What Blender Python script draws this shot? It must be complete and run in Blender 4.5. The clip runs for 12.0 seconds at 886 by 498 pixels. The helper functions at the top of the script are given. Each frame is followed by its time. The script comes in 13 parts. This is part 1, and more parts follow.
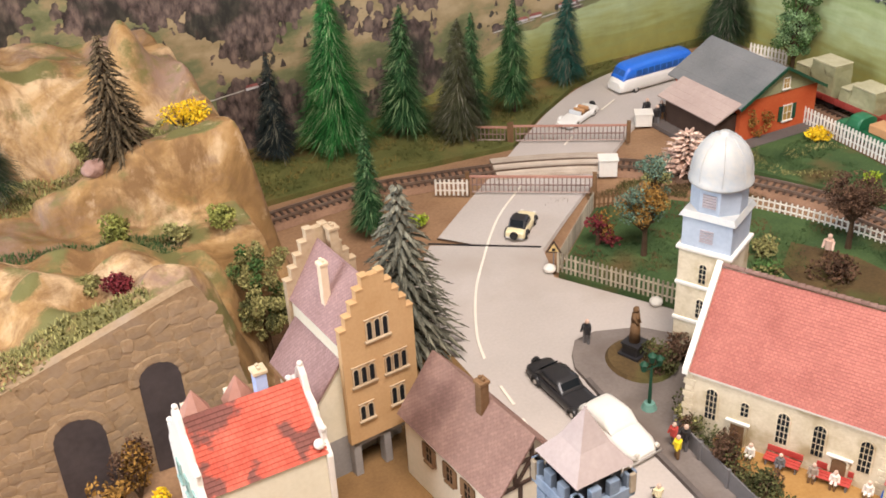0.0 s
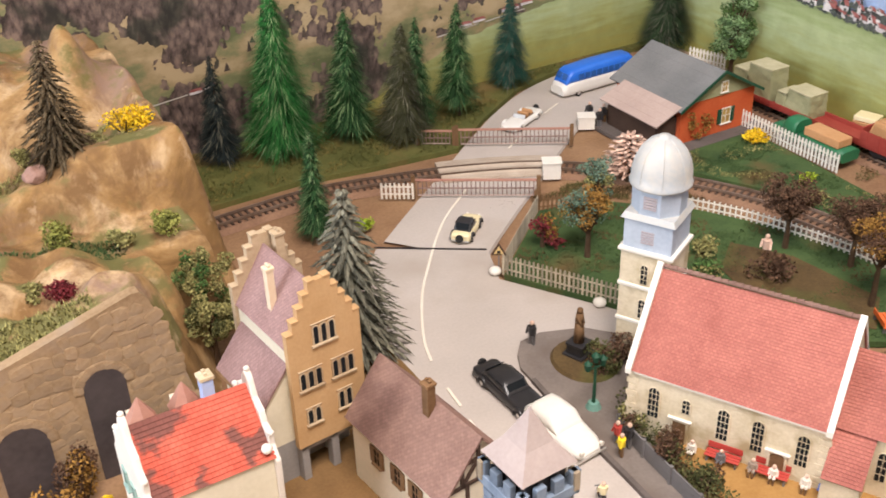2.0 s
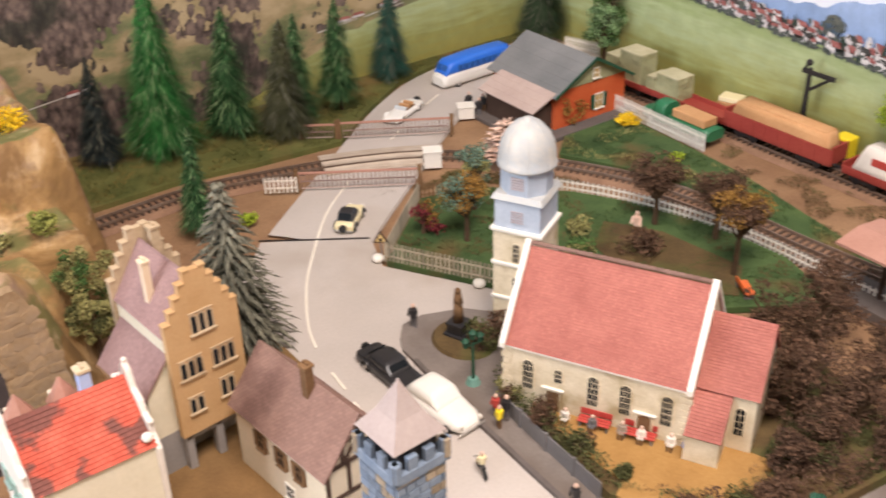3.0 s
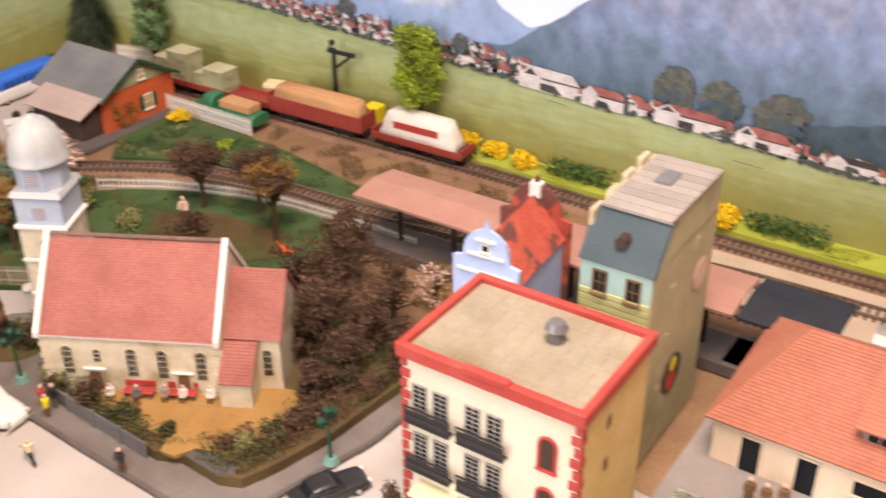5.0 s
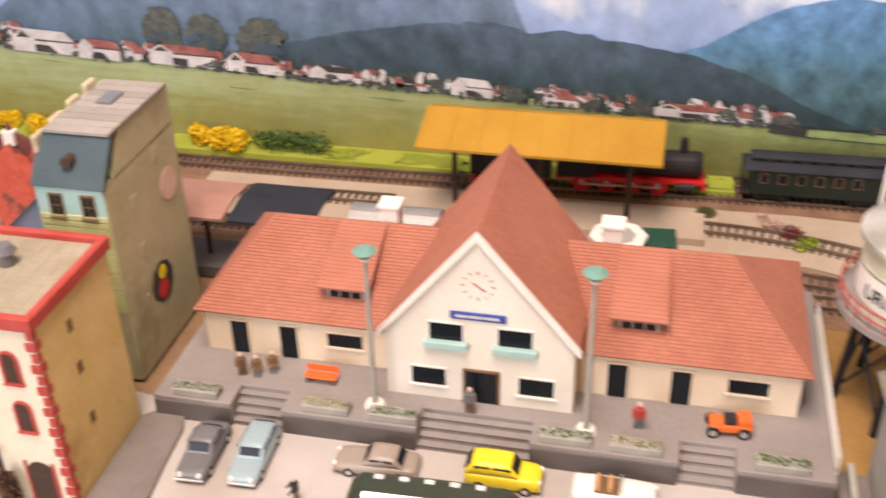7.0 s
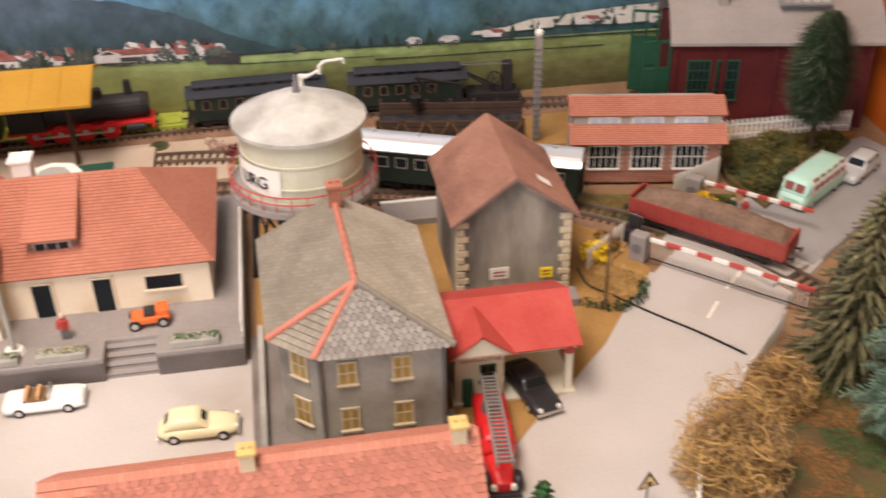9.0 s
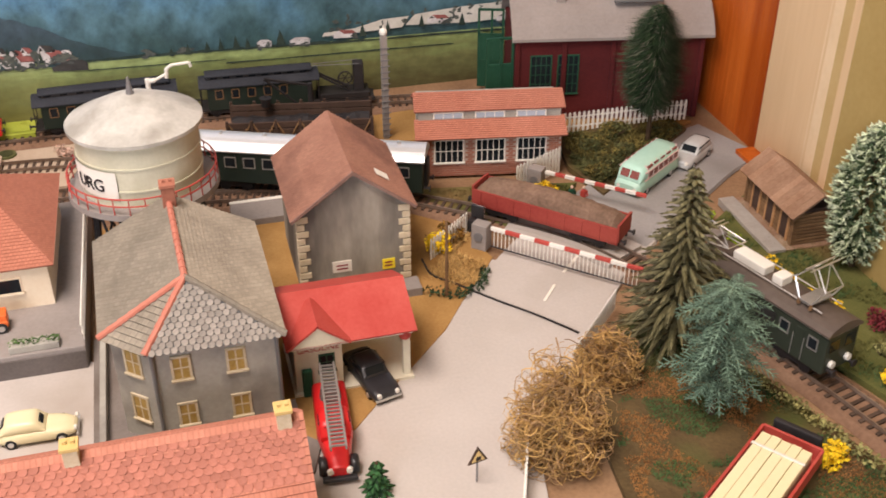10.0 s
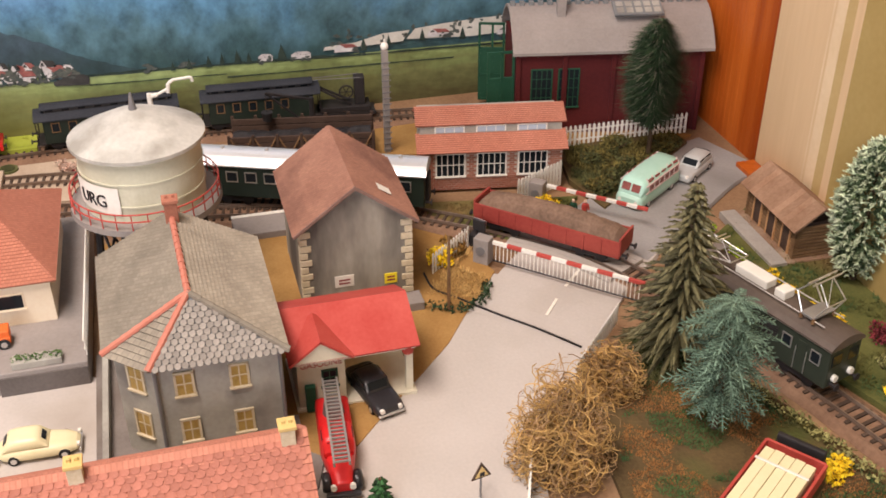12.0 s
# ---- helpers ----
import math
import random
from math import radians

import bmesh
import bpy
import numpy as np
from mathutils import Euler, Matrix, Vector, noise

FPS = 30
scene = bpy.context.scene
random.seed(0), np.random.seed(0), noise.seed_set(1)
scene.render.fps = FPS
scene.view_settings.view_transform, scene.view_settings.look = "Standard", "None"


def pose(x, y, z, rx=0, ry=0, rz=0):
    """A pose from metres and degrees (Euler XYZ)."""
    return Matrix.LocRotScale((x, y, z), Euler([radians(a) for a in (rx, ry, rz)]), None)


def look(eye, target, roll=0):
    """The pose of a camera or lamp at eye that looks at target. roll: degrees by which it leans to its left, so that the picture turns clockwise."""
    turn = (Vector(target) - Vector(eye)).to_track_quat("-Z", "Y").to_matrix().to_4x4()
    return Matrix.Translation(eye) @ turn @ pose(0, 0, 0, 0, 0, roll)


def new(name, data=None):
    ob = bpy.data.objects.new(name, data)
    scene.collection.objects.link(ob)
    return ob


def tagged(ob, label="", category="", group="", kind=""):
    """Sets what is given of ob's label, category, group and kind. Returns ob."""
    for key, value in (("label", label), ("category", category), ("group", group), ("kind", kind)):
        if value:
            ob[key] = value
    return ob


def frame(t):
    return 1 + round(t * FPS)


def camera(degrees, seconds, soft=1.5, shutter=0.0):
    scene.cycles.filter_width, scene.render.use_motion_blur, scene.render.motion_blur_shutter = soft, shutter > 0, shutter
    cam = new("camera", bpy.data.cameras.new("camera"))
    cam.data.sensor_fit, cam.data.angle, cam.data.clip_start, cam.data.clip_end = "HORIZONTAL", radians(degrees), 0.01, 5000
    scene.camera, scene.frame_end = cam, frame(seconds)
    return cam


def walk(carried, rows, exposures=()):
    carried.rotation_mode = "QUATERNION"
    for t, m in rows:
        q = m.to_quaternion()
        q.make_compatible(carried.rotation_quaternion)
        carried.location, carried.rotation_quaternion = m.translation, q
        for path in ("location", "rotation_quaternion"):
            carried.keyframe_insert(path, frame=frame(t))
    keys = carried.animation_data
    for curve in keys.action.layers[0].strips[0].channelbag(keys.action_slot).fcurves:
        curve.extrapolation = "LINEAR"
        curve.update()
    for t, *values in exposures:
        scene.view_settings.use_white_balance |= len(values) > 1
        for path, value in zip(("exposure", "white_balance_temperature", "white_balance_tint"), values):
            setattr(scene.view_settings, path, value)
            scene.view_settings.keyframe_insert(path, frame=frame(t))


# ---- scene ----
cam = camera(45.4, 12.0, soft=1.7, shutter=0.5)
METRES, EYE, TILT, LEAN, TURN = 0.62, 0.515, 0.0, 0.0, -26.2
ROWS = [
    (0.0, 0.0, 0.0, 0.0, -1.56, -30.76, 2.62),
    (0.5, -0.002, 0.0058, -0.001, -1.7, -30.94, 2.41),
    (1.0, -0.0032, 0.0028, -0.0002, -1.98, -30.97, 2.29),
    (1.5, -0.0019, 0.0002, 0.0007, -3.16, -31.03, 2.01),
    (2.0, 0.0021, -0.0084, 0.0063, -4.29, -30.73, 1.66),
    (2.5, 0.0126, -0.0256, 0.0082, -6.33, -30.93, 1.58),
    (4.5, 0.1372, -0.1777, 0.0107, -24.95, -30.05, 0.3),
    (5.0, 0.1629, -0.2253, 0.0053, -30.07, -30.34, 0.27),
    (5.5, 0.1966, -0.2788, -0.0028, -35.48, -30.63, 0.46),
    (6.0, 0.2223, -0.3268, -0.014, -40.37, -31.05, 0.79),
    (6.5, 0.2439, -0.3902, -0.0214, -45.93, -31.51, 0.95),
    (7.0, 0.2542, -0.4654, -0.0281, -51.43, -31.66, 1.25),
    (7.5, 0.2593, -0.5504, -0.0332, -57.61, -31.81, 1.33),
    (9.5, 0.2428, -0.833, -0.0609, -76.88, -32.63, 0.46),
    (10.0, 0.2339, -0.8638, -0.0567, -79.04, -32.28, 0.06),
    (10.5, 0.2264, -0.873, -0.054, -79.53, -31.93, 0.1),
    (11.0, 0.2205, -0.871, -0.0537, -79.53, -31.79, 0.11),
    (11.5, 0.2267, -0.8652, -0.0514, -79.45, -31.64, 0.03),
    (12.0, 0.2346, -0.8593, -0.0519, -79.17, -31.71, 0.14),
]
walk(cam, [(t, pose(0, 0, EYE, TILT, LEAN, TURN) @ pose(METRES * x, METRES * y, METRES * z, 90 + pitch, roll, yaw)) for t, x, y, z, yaw, pitch, roll in ROWS],
     [(0.0, -0.03, 6550, 12), (2.5, -0.08, 6600, 13), (4.5, -0.24, 7250, 21), (5.1, -0.13, 7200, 20), (6.0, -0.17, 7100, 19), (6.6, -0.34, 7050, 19), (9.5, -0.29, 6850, 15), (12.0, -0.29, 6850, 15)])

# ---- light: a lit room with a lamp panel under its ceiling ----
world = bpy.data.worlds.new("room_air")
scene.world = world
world.use_nodes = True
world.node_tree.nodes["Background"].inputs[0].default_value = (1.0, 0.95, 0.90, 1)
world.node_tree.nodes["Background"].inputs[1].default_value = 0.006


def area_lamp(name, eye, target, sx, sy, power, color):
    data = bpy.data.lights.new(name, "AREA")
    data.shape, data.size, data.size_y, data.energy, data.color = "RECTANGLE", sx, sy, power, color
    ob = new(name, data)
    ob.matrix_world = look(eye, target)
    return ob


area_lamp("ceiling_lamp", (0.10, -0.14, 1.50), (0.5, -0.02, 0.0), 0.5, 1.0, 48.0, (1.0, 0.91, 0.86))
area_lamp("window_daylight", (-1.6, 0.55, 0.62), (0.6, 0.0, 0.1), 1.2, 1.2, 62.0, (0.80, 0.88, 1.0))
scene.view_settings.exposure = 0.0

# ---- materials (sizes in centimetres of the model) ----
CM = 0.01


def mat(name, c1, c2=None, rough=0.7, big=4.0, fine=0.4, bump=0.15, metal=0.0, vary=0.0, mix=0.5, spec=0.22, dirt=None, tile=0.0, island=0.0, spread=(0.52, 0.68), stretch=None):
    m = bpy.data.materials.new(name)
    m.use_nodes = True
    nt = m.node_tree
    bsdf = nt.nodes["Principled BSDF"]
    bsdf.inputs["Roughness"].default_value = rough
    bsdf.inputs["Metallic"].default_value = metal
    bsdf.inputs["Specular IOR Level"].default_value = spec
    c2 = c2 or tuple(min(1, v * 1.25 + 0.01) for v in c1)
    pos = nt.nodes.new("ShaderNodeTexCoord")
    n1, n2 = nt.nodes.new("ShaderNodeTexNoise"), nt.nodes.new("ShaderNodeTexNoise")
    n1.inputs["Scale"].default_value, n2.inputs["Scale"].default_value = 100 / big, 100 / fine
    n1.inputs["Detail"].default_value, n2.inputs["Detail"].default_value = 3, 3
    where = pos.outputs["Object"]
    if stretch:
        # grain or streaks drawn out along one axis
        mp = nt.nodes.new("ShaderNodeMapping")
        mp.inputs["Scale"].default_value = stretch
        nt.links.new(where, mp.inputs["Vector"])
        where = mp.outputs[0]
    for n in (n1, n2):
        nt.links.new(where, n.inputs["Vector"])
    add = nt.nodes.new("ShaderNodeMath")
    add.operation = "MULTIPLY_ADD"
    nt.links.new(n1.outputs["Fac"], add.inputs[0])
    add.inputs[1].default_value = 1.6
    half = nt.nodes.new("ShaderNodeMath")
    half.operation = "MULTIPLY_ADD"
    nt.links.new(n2.outputs["Fac"], half.inputs[0])
    half.inputs[1].default_value, half.inputs[2].default_value = 0.9, mix - 1.25
    nt.links.new(half.outputs[0], add.inputs[2])
    ramp = nt.nodes.new("ShaderNodeMix")
    ramp.data_type = "RGBA"
    ramp.clamp_factor = True
    nt.links.new(add.outputs[0], ramp.inputs["Factor"])
    ramp.inputs["A"].default_value, ramp.inputs["B"].default_value = (*c1, 1), (*c2, 1)
    out = ramp.outputs["Result"]
    if dirt:
        n3 = nt.nodes.new("ShaderNodeTexNoise")
        n3.inputs["Scale"].default_value, n3.inputs["Detail"].default_value = 100 / (big * 1.7), 5
        nt.links.new(where, n3.inputs["Vector"])
        st = nt.nodes.new("ShaderNodeMapRange")
        st.inputs["From Min"].default_value, st.inputs["From Max"].default_value = spread
        nt.links.new(n3.outputs["Fac"], st.inputs["Value"])
        mx = nt.nodes.new("ShaderNodeMix")
        mx.data_type = "RGBA"
        nt.links.new(st.outputs[0], mx.inputs["Factor"])
        nt.links.new(out, mx.inputs["A"])
        mx.inputs["B"].default_value = (*dirt, 1)
        out = mx.outputs["Result"]
    if vary:
        info, hsv, mr = nt.nodes.new("ShaderNodeObjectInfo"), nt.nodes.new("ShaderNodeHueSaturation"), nt.nodes.new("ShaderNodeMapRange")
        mr.inputs["To Min"].default_value, mr.inputs["To Max"].default_value = 1 - vary, 1 + vary
        nt.links.new(info.outputs["Random"], mr.inputs["Value"])
        nt.links.new(mr.outputs[0], hsv.inputs["Value"])
        nt.links.new(out, hsv.inputs["Color"])
        out = hsv.outputs["Color"]
    if island:
        # every leaf, needle or strand has its own tone
        geo, hs, ir = nt.nodes.new("ShaderNodeNewGeometry"), nt.nodes.new("ShaderNodeHueSaturation"), nt.nodes.new("ShaderNodeMapRange")
        ir.inputs["To Min"].default_value, ir.inputs["To Max"].default_value = 1 - island, 1 + island
        nt.links.new(geo.outputs["Random Per Island"], ir.inputs["Value"])
        nt.links.new(ir.outputs[0], hs.inputs["Value"])
        nt.links.new(out, hs.inputs["Color"])
        out = hs.outputs["Color"]
    tiles = None
    if tile:
        # single tiles along the courses: u runs in centimetres, v counts courses
        uv, tiles, mul = nt.nodes.new("ShaderNodeUVMap"), nt.nodes.new("ShaderNodeTexBrick"), nt.nodes.new("ShaderNodeMix")
        uv.uv_map = "courses"
        nt.links.new(uv.outputs[0], tiles.inputs["Vector"])
        for key, v in (("Color1", 0.76), ("Color2", 1.16), ("Mortar", 0.62)):
            tiles.inputs[key].default_value = (v, v, v, 1)
        for key, v in (("Scale", 1.0), ("Mortar Size", 0.045), ("Mortar Smooth", 0.3), ("Bias", 0.0), ("Brick Width", tile), ("Row Height", 1.0)):
            tiles.inputs[key].default_value = v
        mul.data_type, mul.blend_type = "RGBA", "MULTIPLY"
        mul.inputs["Factor"].default_value = 0.45
        nt.links.new(out, mul.inputs["A"])
        nt.links.new(tiles.outputs["Color"], mul.inputs["B"])
        out = mul.outputs["Result"]
    nt.links.new(out, bsdf.inputs["Base Color"])
    if bump:
        b = nt.nodes.new("ShaderNodeBump")
        b.inputs["Strength"].default_value, b.inputs["Distance"].default_value = bump, 0.0006
        nt.links.new(n2.outputs["Fac"], b.inputs["Height"])
        nt.links.new(b.outputs["Normal"], bsdf.inputs["Normal"])
    return m



def rock_mat():
    """Painted plaster rock: cream, ochre and brown with stains that run down, olive flock in places."""
    m = bpy.data.materials.new("plaster_rock")
    m.use_nodes = True
    nt = m.node_tree
    L = nt.links.new
    bsdf = nt.nodes["Principled BSDF"]
    bsdf.inputs["Roughness"].default_value = 0.9
    bsdf.inputs["Specular IOR Level"].default_value = 0.2
    co = nt.nodes.new("ShaderNodeTexCoord")

    def noise_node(scale, detail, stretch=(1, 1, 1), rough=0.6, twist=0.0):
        mp, n = nt.nodes.new("ShaderNodeMapping"), nt.nodes.new("ShaderNodeTexNoise")
        mp.inputs["Scale"].default_value = stretch
        n.inputs["Scale"].default_value, n.inputs["Detail"].default_value, n.inputs["Roughness"].default_value, n.inputs["Distortion"].default_value = scale, detail, rough, twist
        L(co.outputs["Object"], mp.inputs["Vector"])
        L(mp.outputs[0], n.inputs["Vector"])
        return n

    def mixed(fac, lo, hi, a, b):
        mr, mx = nt.nodes.new("ShaderNodeMapRange"), nt.nodes.new("ShaderNodeMix")
        mr.inputs["From Min"].default_value, mr.inputs["From Max"].default_value = lo, hi
        L(fac, mr.inputs["Value"])
        mx.data_type = "RGBA"
        L(mr.outputs[0], mx.inputs["Factor"])
        for key, v in (("A", a), ("B", b)):
            if isinstance(v, tuple):
                mx.inputs[key].default_value = (*v, 1)
            else:
                L(v, mx.inputs[key])
        return mx.outputs["Result"]

    base = noise_node(13, 7, twist=1.2)
    ramp = nt.nodes.new("ShaderNodeValToRGB")
    ramp.color_ramp.elements.new(0.5)
    ramp.color_ramp.elements.new(0.6)
    for e, (p, c) in zip(ramp.color_ramp.elements, ((0.34, (0.20, 0.115, 0.045)), (0.45, (0.34, 0.20, 0.08)), (0.54, (0.45, 0.285, 0.13)), (0.64, (0.60, 0.43, 0.25)))):
        e.position, e.color = p, (*c, 1)
    L(base.outputs["Fac"], ramp.inputs["Fac"])
    out = mixed(noise_node(22, 7, (1, 1, 0.45), 0.72, 0.6).outputs["Fac"], 0.44, 0.60, ramp.outputs[0], (0.22, 0.125, 0.055))
    out = mixed(noise_node(8, 6, rough=0.7, twist=0.5).outputs["Fac"], 0.52, 0.66, out, (0.27, 0.175, 0.125))
    out = mixed(noise_node(11, 6, rough=0.7).outputs["Fac"], 0.54, 0.62, out, (0.19, 0.16, 0.06))
    geo, up = nt.nodes.new("ShaderNodeNewGeometry"), nt.nodes.new("ShaderNodeSeparateXYZ")
    L(geo.outputs["True Normal"], up.inputs[0])
    patch = nt.nodes.new("ShaderNodeMath")
    patch.operation = "MULTIPLY"
    L(up.outputs["Z"], patch.inputs[0])
    L(noise_node(14, 5).outputs["Fac"], patch.inputs[1])
    out = mixed(patch.outputs[0], 0.49, 0.56, out, (0.17, 0.16, 0.06))
    out = mixed(noise_node(30, 6, (1, 1, 0.6), 0.7).outputs["Fac"], 0.60, 0.74, out, (0.58, 0.42, 0.26))
    L(out, bsdf.inputs["Base Color"])
    b, fine = nt.nodes.new("ShaderNodeBump"), noise_node(60, 8)
    b.inputs["Strength"].default_value, b.inputs["Distance"].default_value = 0.7, 0.004
    L(fine.outputs["Fac"], b.inputs["Height"])
    L(b.outputs["Normal"], bsdf.inputs["Normal"])
    return m


def glass(name, tint=(0.012, 0.015, 0.018)):
    m = mat(name, tint, tint, rough=0.15, bump=0.0, spec=0.2)
    return m


M = dict(
    soil=mat("scenic_soil", (0.20, 0.11, 0.06), (0.36, 0.22, 0.12), 0.95, 7, 0.3, 0.6),
    road=mat("painted_road", (0.43, 0.385, 0.345), (0.53, 0.475, 0.43), 0.75, 9, 0.25, 0.12, dirt=(0.39, 0.335, 0.285)),
    pave=mat("dark_pavement", (0.095, 0.08, 0.072), (0.155, 0.13, 0.118), 0.8, 4, 0.25, 0.2),
    flag=mat("grey_brown_pavement", (0.155, 0.13, 0.115), (0.235, 0.20, 0.175), 0.85, 4, 0.25, 0.2, dirt=(0.15, 0.12, 0.10)),
    pinkroof=mat("pale_pinkish_roof", (0.40, 0.30, 0.26), (0.50, 0.39, 0.34), 0.8, 3, 0.3, 0.1),
    terrace=mat("grey_terrace", (0.235, 0.205, 0.185), (0.32, 0.28, 0.255), 0.8, 5, 0.3, 0.15),
    line=mat("road_marking", (0.72, 0.66, 0.55), (0.8, 0.75, 0.65), 0.7, 3, 0.3, 0.05),
    grass=mat("static_grass", (0.06, 0.075, 0.02), (0.17, 0.16, 0.05), 0.95, 5, 0.2, 0.9, dirt=(0.20, 0.13, 0.05)),
    lime=mat("bright_grass", (0.30, 0.36, 0.04), (0.44, 0.46, 0.08), 0.95, 4, 0.2, 0.8),
    deepgrass=mat("deep_green_flock", (0.03, 0.062, 0.022), (0.085, 0.135, 0.045), 0.95, 4, 0.2, 0.9, dirt=(0.13, 0.085, 0.035), spread=(0.56, 0.74)),
    olive=mat("olive_flock", (0.13, 0.11, 0.03), (0.24, 0.19, 0.06), 0.95, 4, 0.2, 0.9),
    sand=mat("ochre_sand", (0.28, 0.145, 0.045), (0.41, 0.235, 0.08), 0.95, 3, 0.2, 0.5),
    gravel=mat("pale_gravel", (0.42, 0.31, 0.22), (0.58, 0.46, 0.34), 0.95, 6, 0.2, 0.8),
    ballast=mat("brown_ballast", (0.17, 0.095, 0.06), (0.32, 0.19, 0.12), 0.95, 3, 0.25, 0.9),
    rock=rock_mat(),
    earth=mat("brown_earth_flock", (0.065, 0.042, 0.02), (0.15, 0.10, 0.042), 0.95, 4, 0.25, 0.9, dirt=(0.09, 0.10, 0.03)),
    masonry=mat("rubble_masonry", (0.235, 0.155, 0.085), (0.42, 0.30, 0.18), 0.9, 3, 0.3, 0.6, vary=0.14, dirt=(0.30, 0.23, 0.17)),
    black=mat("matt_black", (0.018, 0.016, 0.016), (0.035, 0.03, 0.03), 0.55, 3, 0.3, 0.1),
    tunnel=mat("dark_arch_infill", (0.055, 0.045, 0.045), (0.085, 0.07, 0.07), 0.7, 2, 0.5, 0.5),
    rail=mat("worn_rail", (0.20, 0.13, 0.09), (0.38, 0.30, 0.24), 0.45, 3, 0.3, 0.1, metal=0.6),
    sleeper=mat("dark_sleeper", (0.05, 0.032, 0.024), (0.10, 0.065, 0.045), 0.85, 2, 0.2, 0.3, vary=0.25),
    red_tile=mat("red_church_tile", (0.30, 0.10, 0.08), (0.44, 0.165, 0.13), 0.8, 3, 0.2, 0.3, vary=0.05, tile=0.3),
    orange_tile=mat("orange_station_tile", (0.365, 0.13, 0.08), (0.46, 0.178, 0.115), 0.75, 4, 0.2, 0.2, vary=0.05, tile=0.3),
    brown_tile=mat("brown_tile", (0.20, 0.115, 0.09), (0.30, 0.185, 0.15), 0.8, 3, 0.2, 0.3, vary=0.1, tile=0.35, dirt=(0.15, 0.085, 0.07)),
    plum_tile=mat("plum_tile", (0.24, 0.145, 0.135), (0.35, 0.225, 0.21), 0.8, 3, 0.2, 0.3, vary=0.1, tile=0.3),
    scarlet_tile=mat("scarlet_tile", (0.50, 0.075, 0.045), (0.60, 0.14, 0.09), 0.7, 1.5, 0.2, 0.2, vary=0.05, tile=0.45, dirt=(0.19, 0.07, 0.055), spread=(0.5, 0.55)),
    grey_tile=mat("grey_tile", (0.21, 0.18, 0.14), (0.34, 0.295, 0.23), 0.8, 3, 0.2, 0.3, vary=0.2, tile=0.45),
    scale_tile=mat("pale_grey_scale_tile", (0.22, 0.195, 0.165), (0.325, 0.29, 0.25), 0.8, 3, 0.2, 0.2, vary=0.18),
    oldpicket=mat("weathered_picket", (0.26, 0.215, 0.15), (0.48, 0.42, 0.32), 0.85, 1.5, 0.3, 0.2, vary=0.3),
    pink_tile=mat("terracotta_pantile", (0.42, 0.155, 0.10), (0.53, 0.22, 0.15), 0.8, 3, 0.2, 0.3, vary=0.12, tile=0.3),
    russet_tile=mat("russet_tile", (0.27, 0.125, 0.085), (0.38, 0.19, 0.13), 0.8, 3, 0.2, 0.3, vary=0.08, tile=0.3, dirt=(0.21, 0.10, 0.07)),
    ridge=mat("terracotta_ridge", (0.44, 0.15, 0.10), (0.55, 0.21, 0.15), 0.75, 2, 0.2, 0.2),
    asphalt=mat("dark_painted_road", (0.26, 0.245, 0.235), (0.35, 0.33, 0.315), 0.8, 7, 0.25, 0.15, dirt=(0.22, 0.205, 0.195)),
    stonewall=mat("church_masonry", (0.56, 0.47, 0.31), (0.76, 0.67, 0.51), 0.85, 1.6, 0.22, 0.6, dirt=(0.42, 0.33, 0.19)),
    coneroof=mat("pale_grey_cone", (0.40, 0.385, 0.345), (0.56, 0.535, 0.48), 0.55, 2.5, 0.3, 0.2, dirt=(0.30, 0.28, 0.24)),
    silvercar=mat("silver_car_paint", (0.42, 0.42, 0.41), (0.52, 0.52, 0.50), 0.35, 4, 0.4, 0.02, spec=0.5),
    darkslate=mat("blue_black_slate", (0.02, 0.022, 0.028), (0.045, 0.048, 0.056), 0.75, 4, 0.2, 0.2, spec=0.15),
    moss=mat("dark_hedge_leaf", (0.05, 0.06, 0.02), (0.12, 0.115, 0.045), 0.9, 2, 0.3, 0.0, island=0.6),
    bluestone=mat("blue_tower_stone", (0.12, 0.165, 0.23), (0.23, 0.28, 0.34), 0.8, 2, 0.3, 0.25, vary=0.2),
    towerstone=mat("beige_tower_stone", (0.24, 0.19, 0.13), (0.36, 0.30, 0.22), 0.85, 2, 0.3, 0.3, vary=0.25),
    plank=mat("grey_roof_plank", (0.27, 0.24, 0.21), (0.38, 0.34, 0.30), 0.85, 3, 0.3, 0.25, vary=0.15),
    conetile=mat("pinkish_grey_cone", (0.33, 0.27, 0.25), (0.43, 0.36, 0.335), 0.75, 3, 0.25, 0.15),
    hutroof=mat("worn_plank_roof", (0.25, 0.135, 0.08), (0.37, 0.225, 0.145), 0.9, 2, 0.25, 0.35, vary=0.12, dirt=(0.45, 0.33, 0.22)),
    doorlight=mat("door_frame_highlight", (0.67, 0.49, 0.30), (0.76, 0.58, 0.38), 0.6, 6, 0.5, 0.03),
    tealslate=mat("dark_teal_slate", (0.05, 0.075, 0.085), (0.085, 0.115, 0.125), 0.75, 3, 0.2, 0.2),
    tankcream=mat("greenish_cream_tank", (0.51, 0.485, 0.36), (0.62, 0.59, 0.455), 0.7, 3, 0.3, 0.06, dirt=(0.46, 0.42, 0.28)),
    pantile=mat("worn_pantile", (0.34, 0.125, 0.085), (0.45, 0.18, 0.13), 0.85, 2, 0.2, 0.3, vary=0.14),
    steel=mat("grey_steel", (0.30, 0.285, 0.265), (0.40, 0.38, 0.355), 0.45, 3, 0.3, 0.05, metal=0.5),
    lane=mat("shaded_sandy_lane", (0.15, 0.085, 0.035), (0.25, 0.145, 0.06), 0.95, 3, 0.2, 0.5),
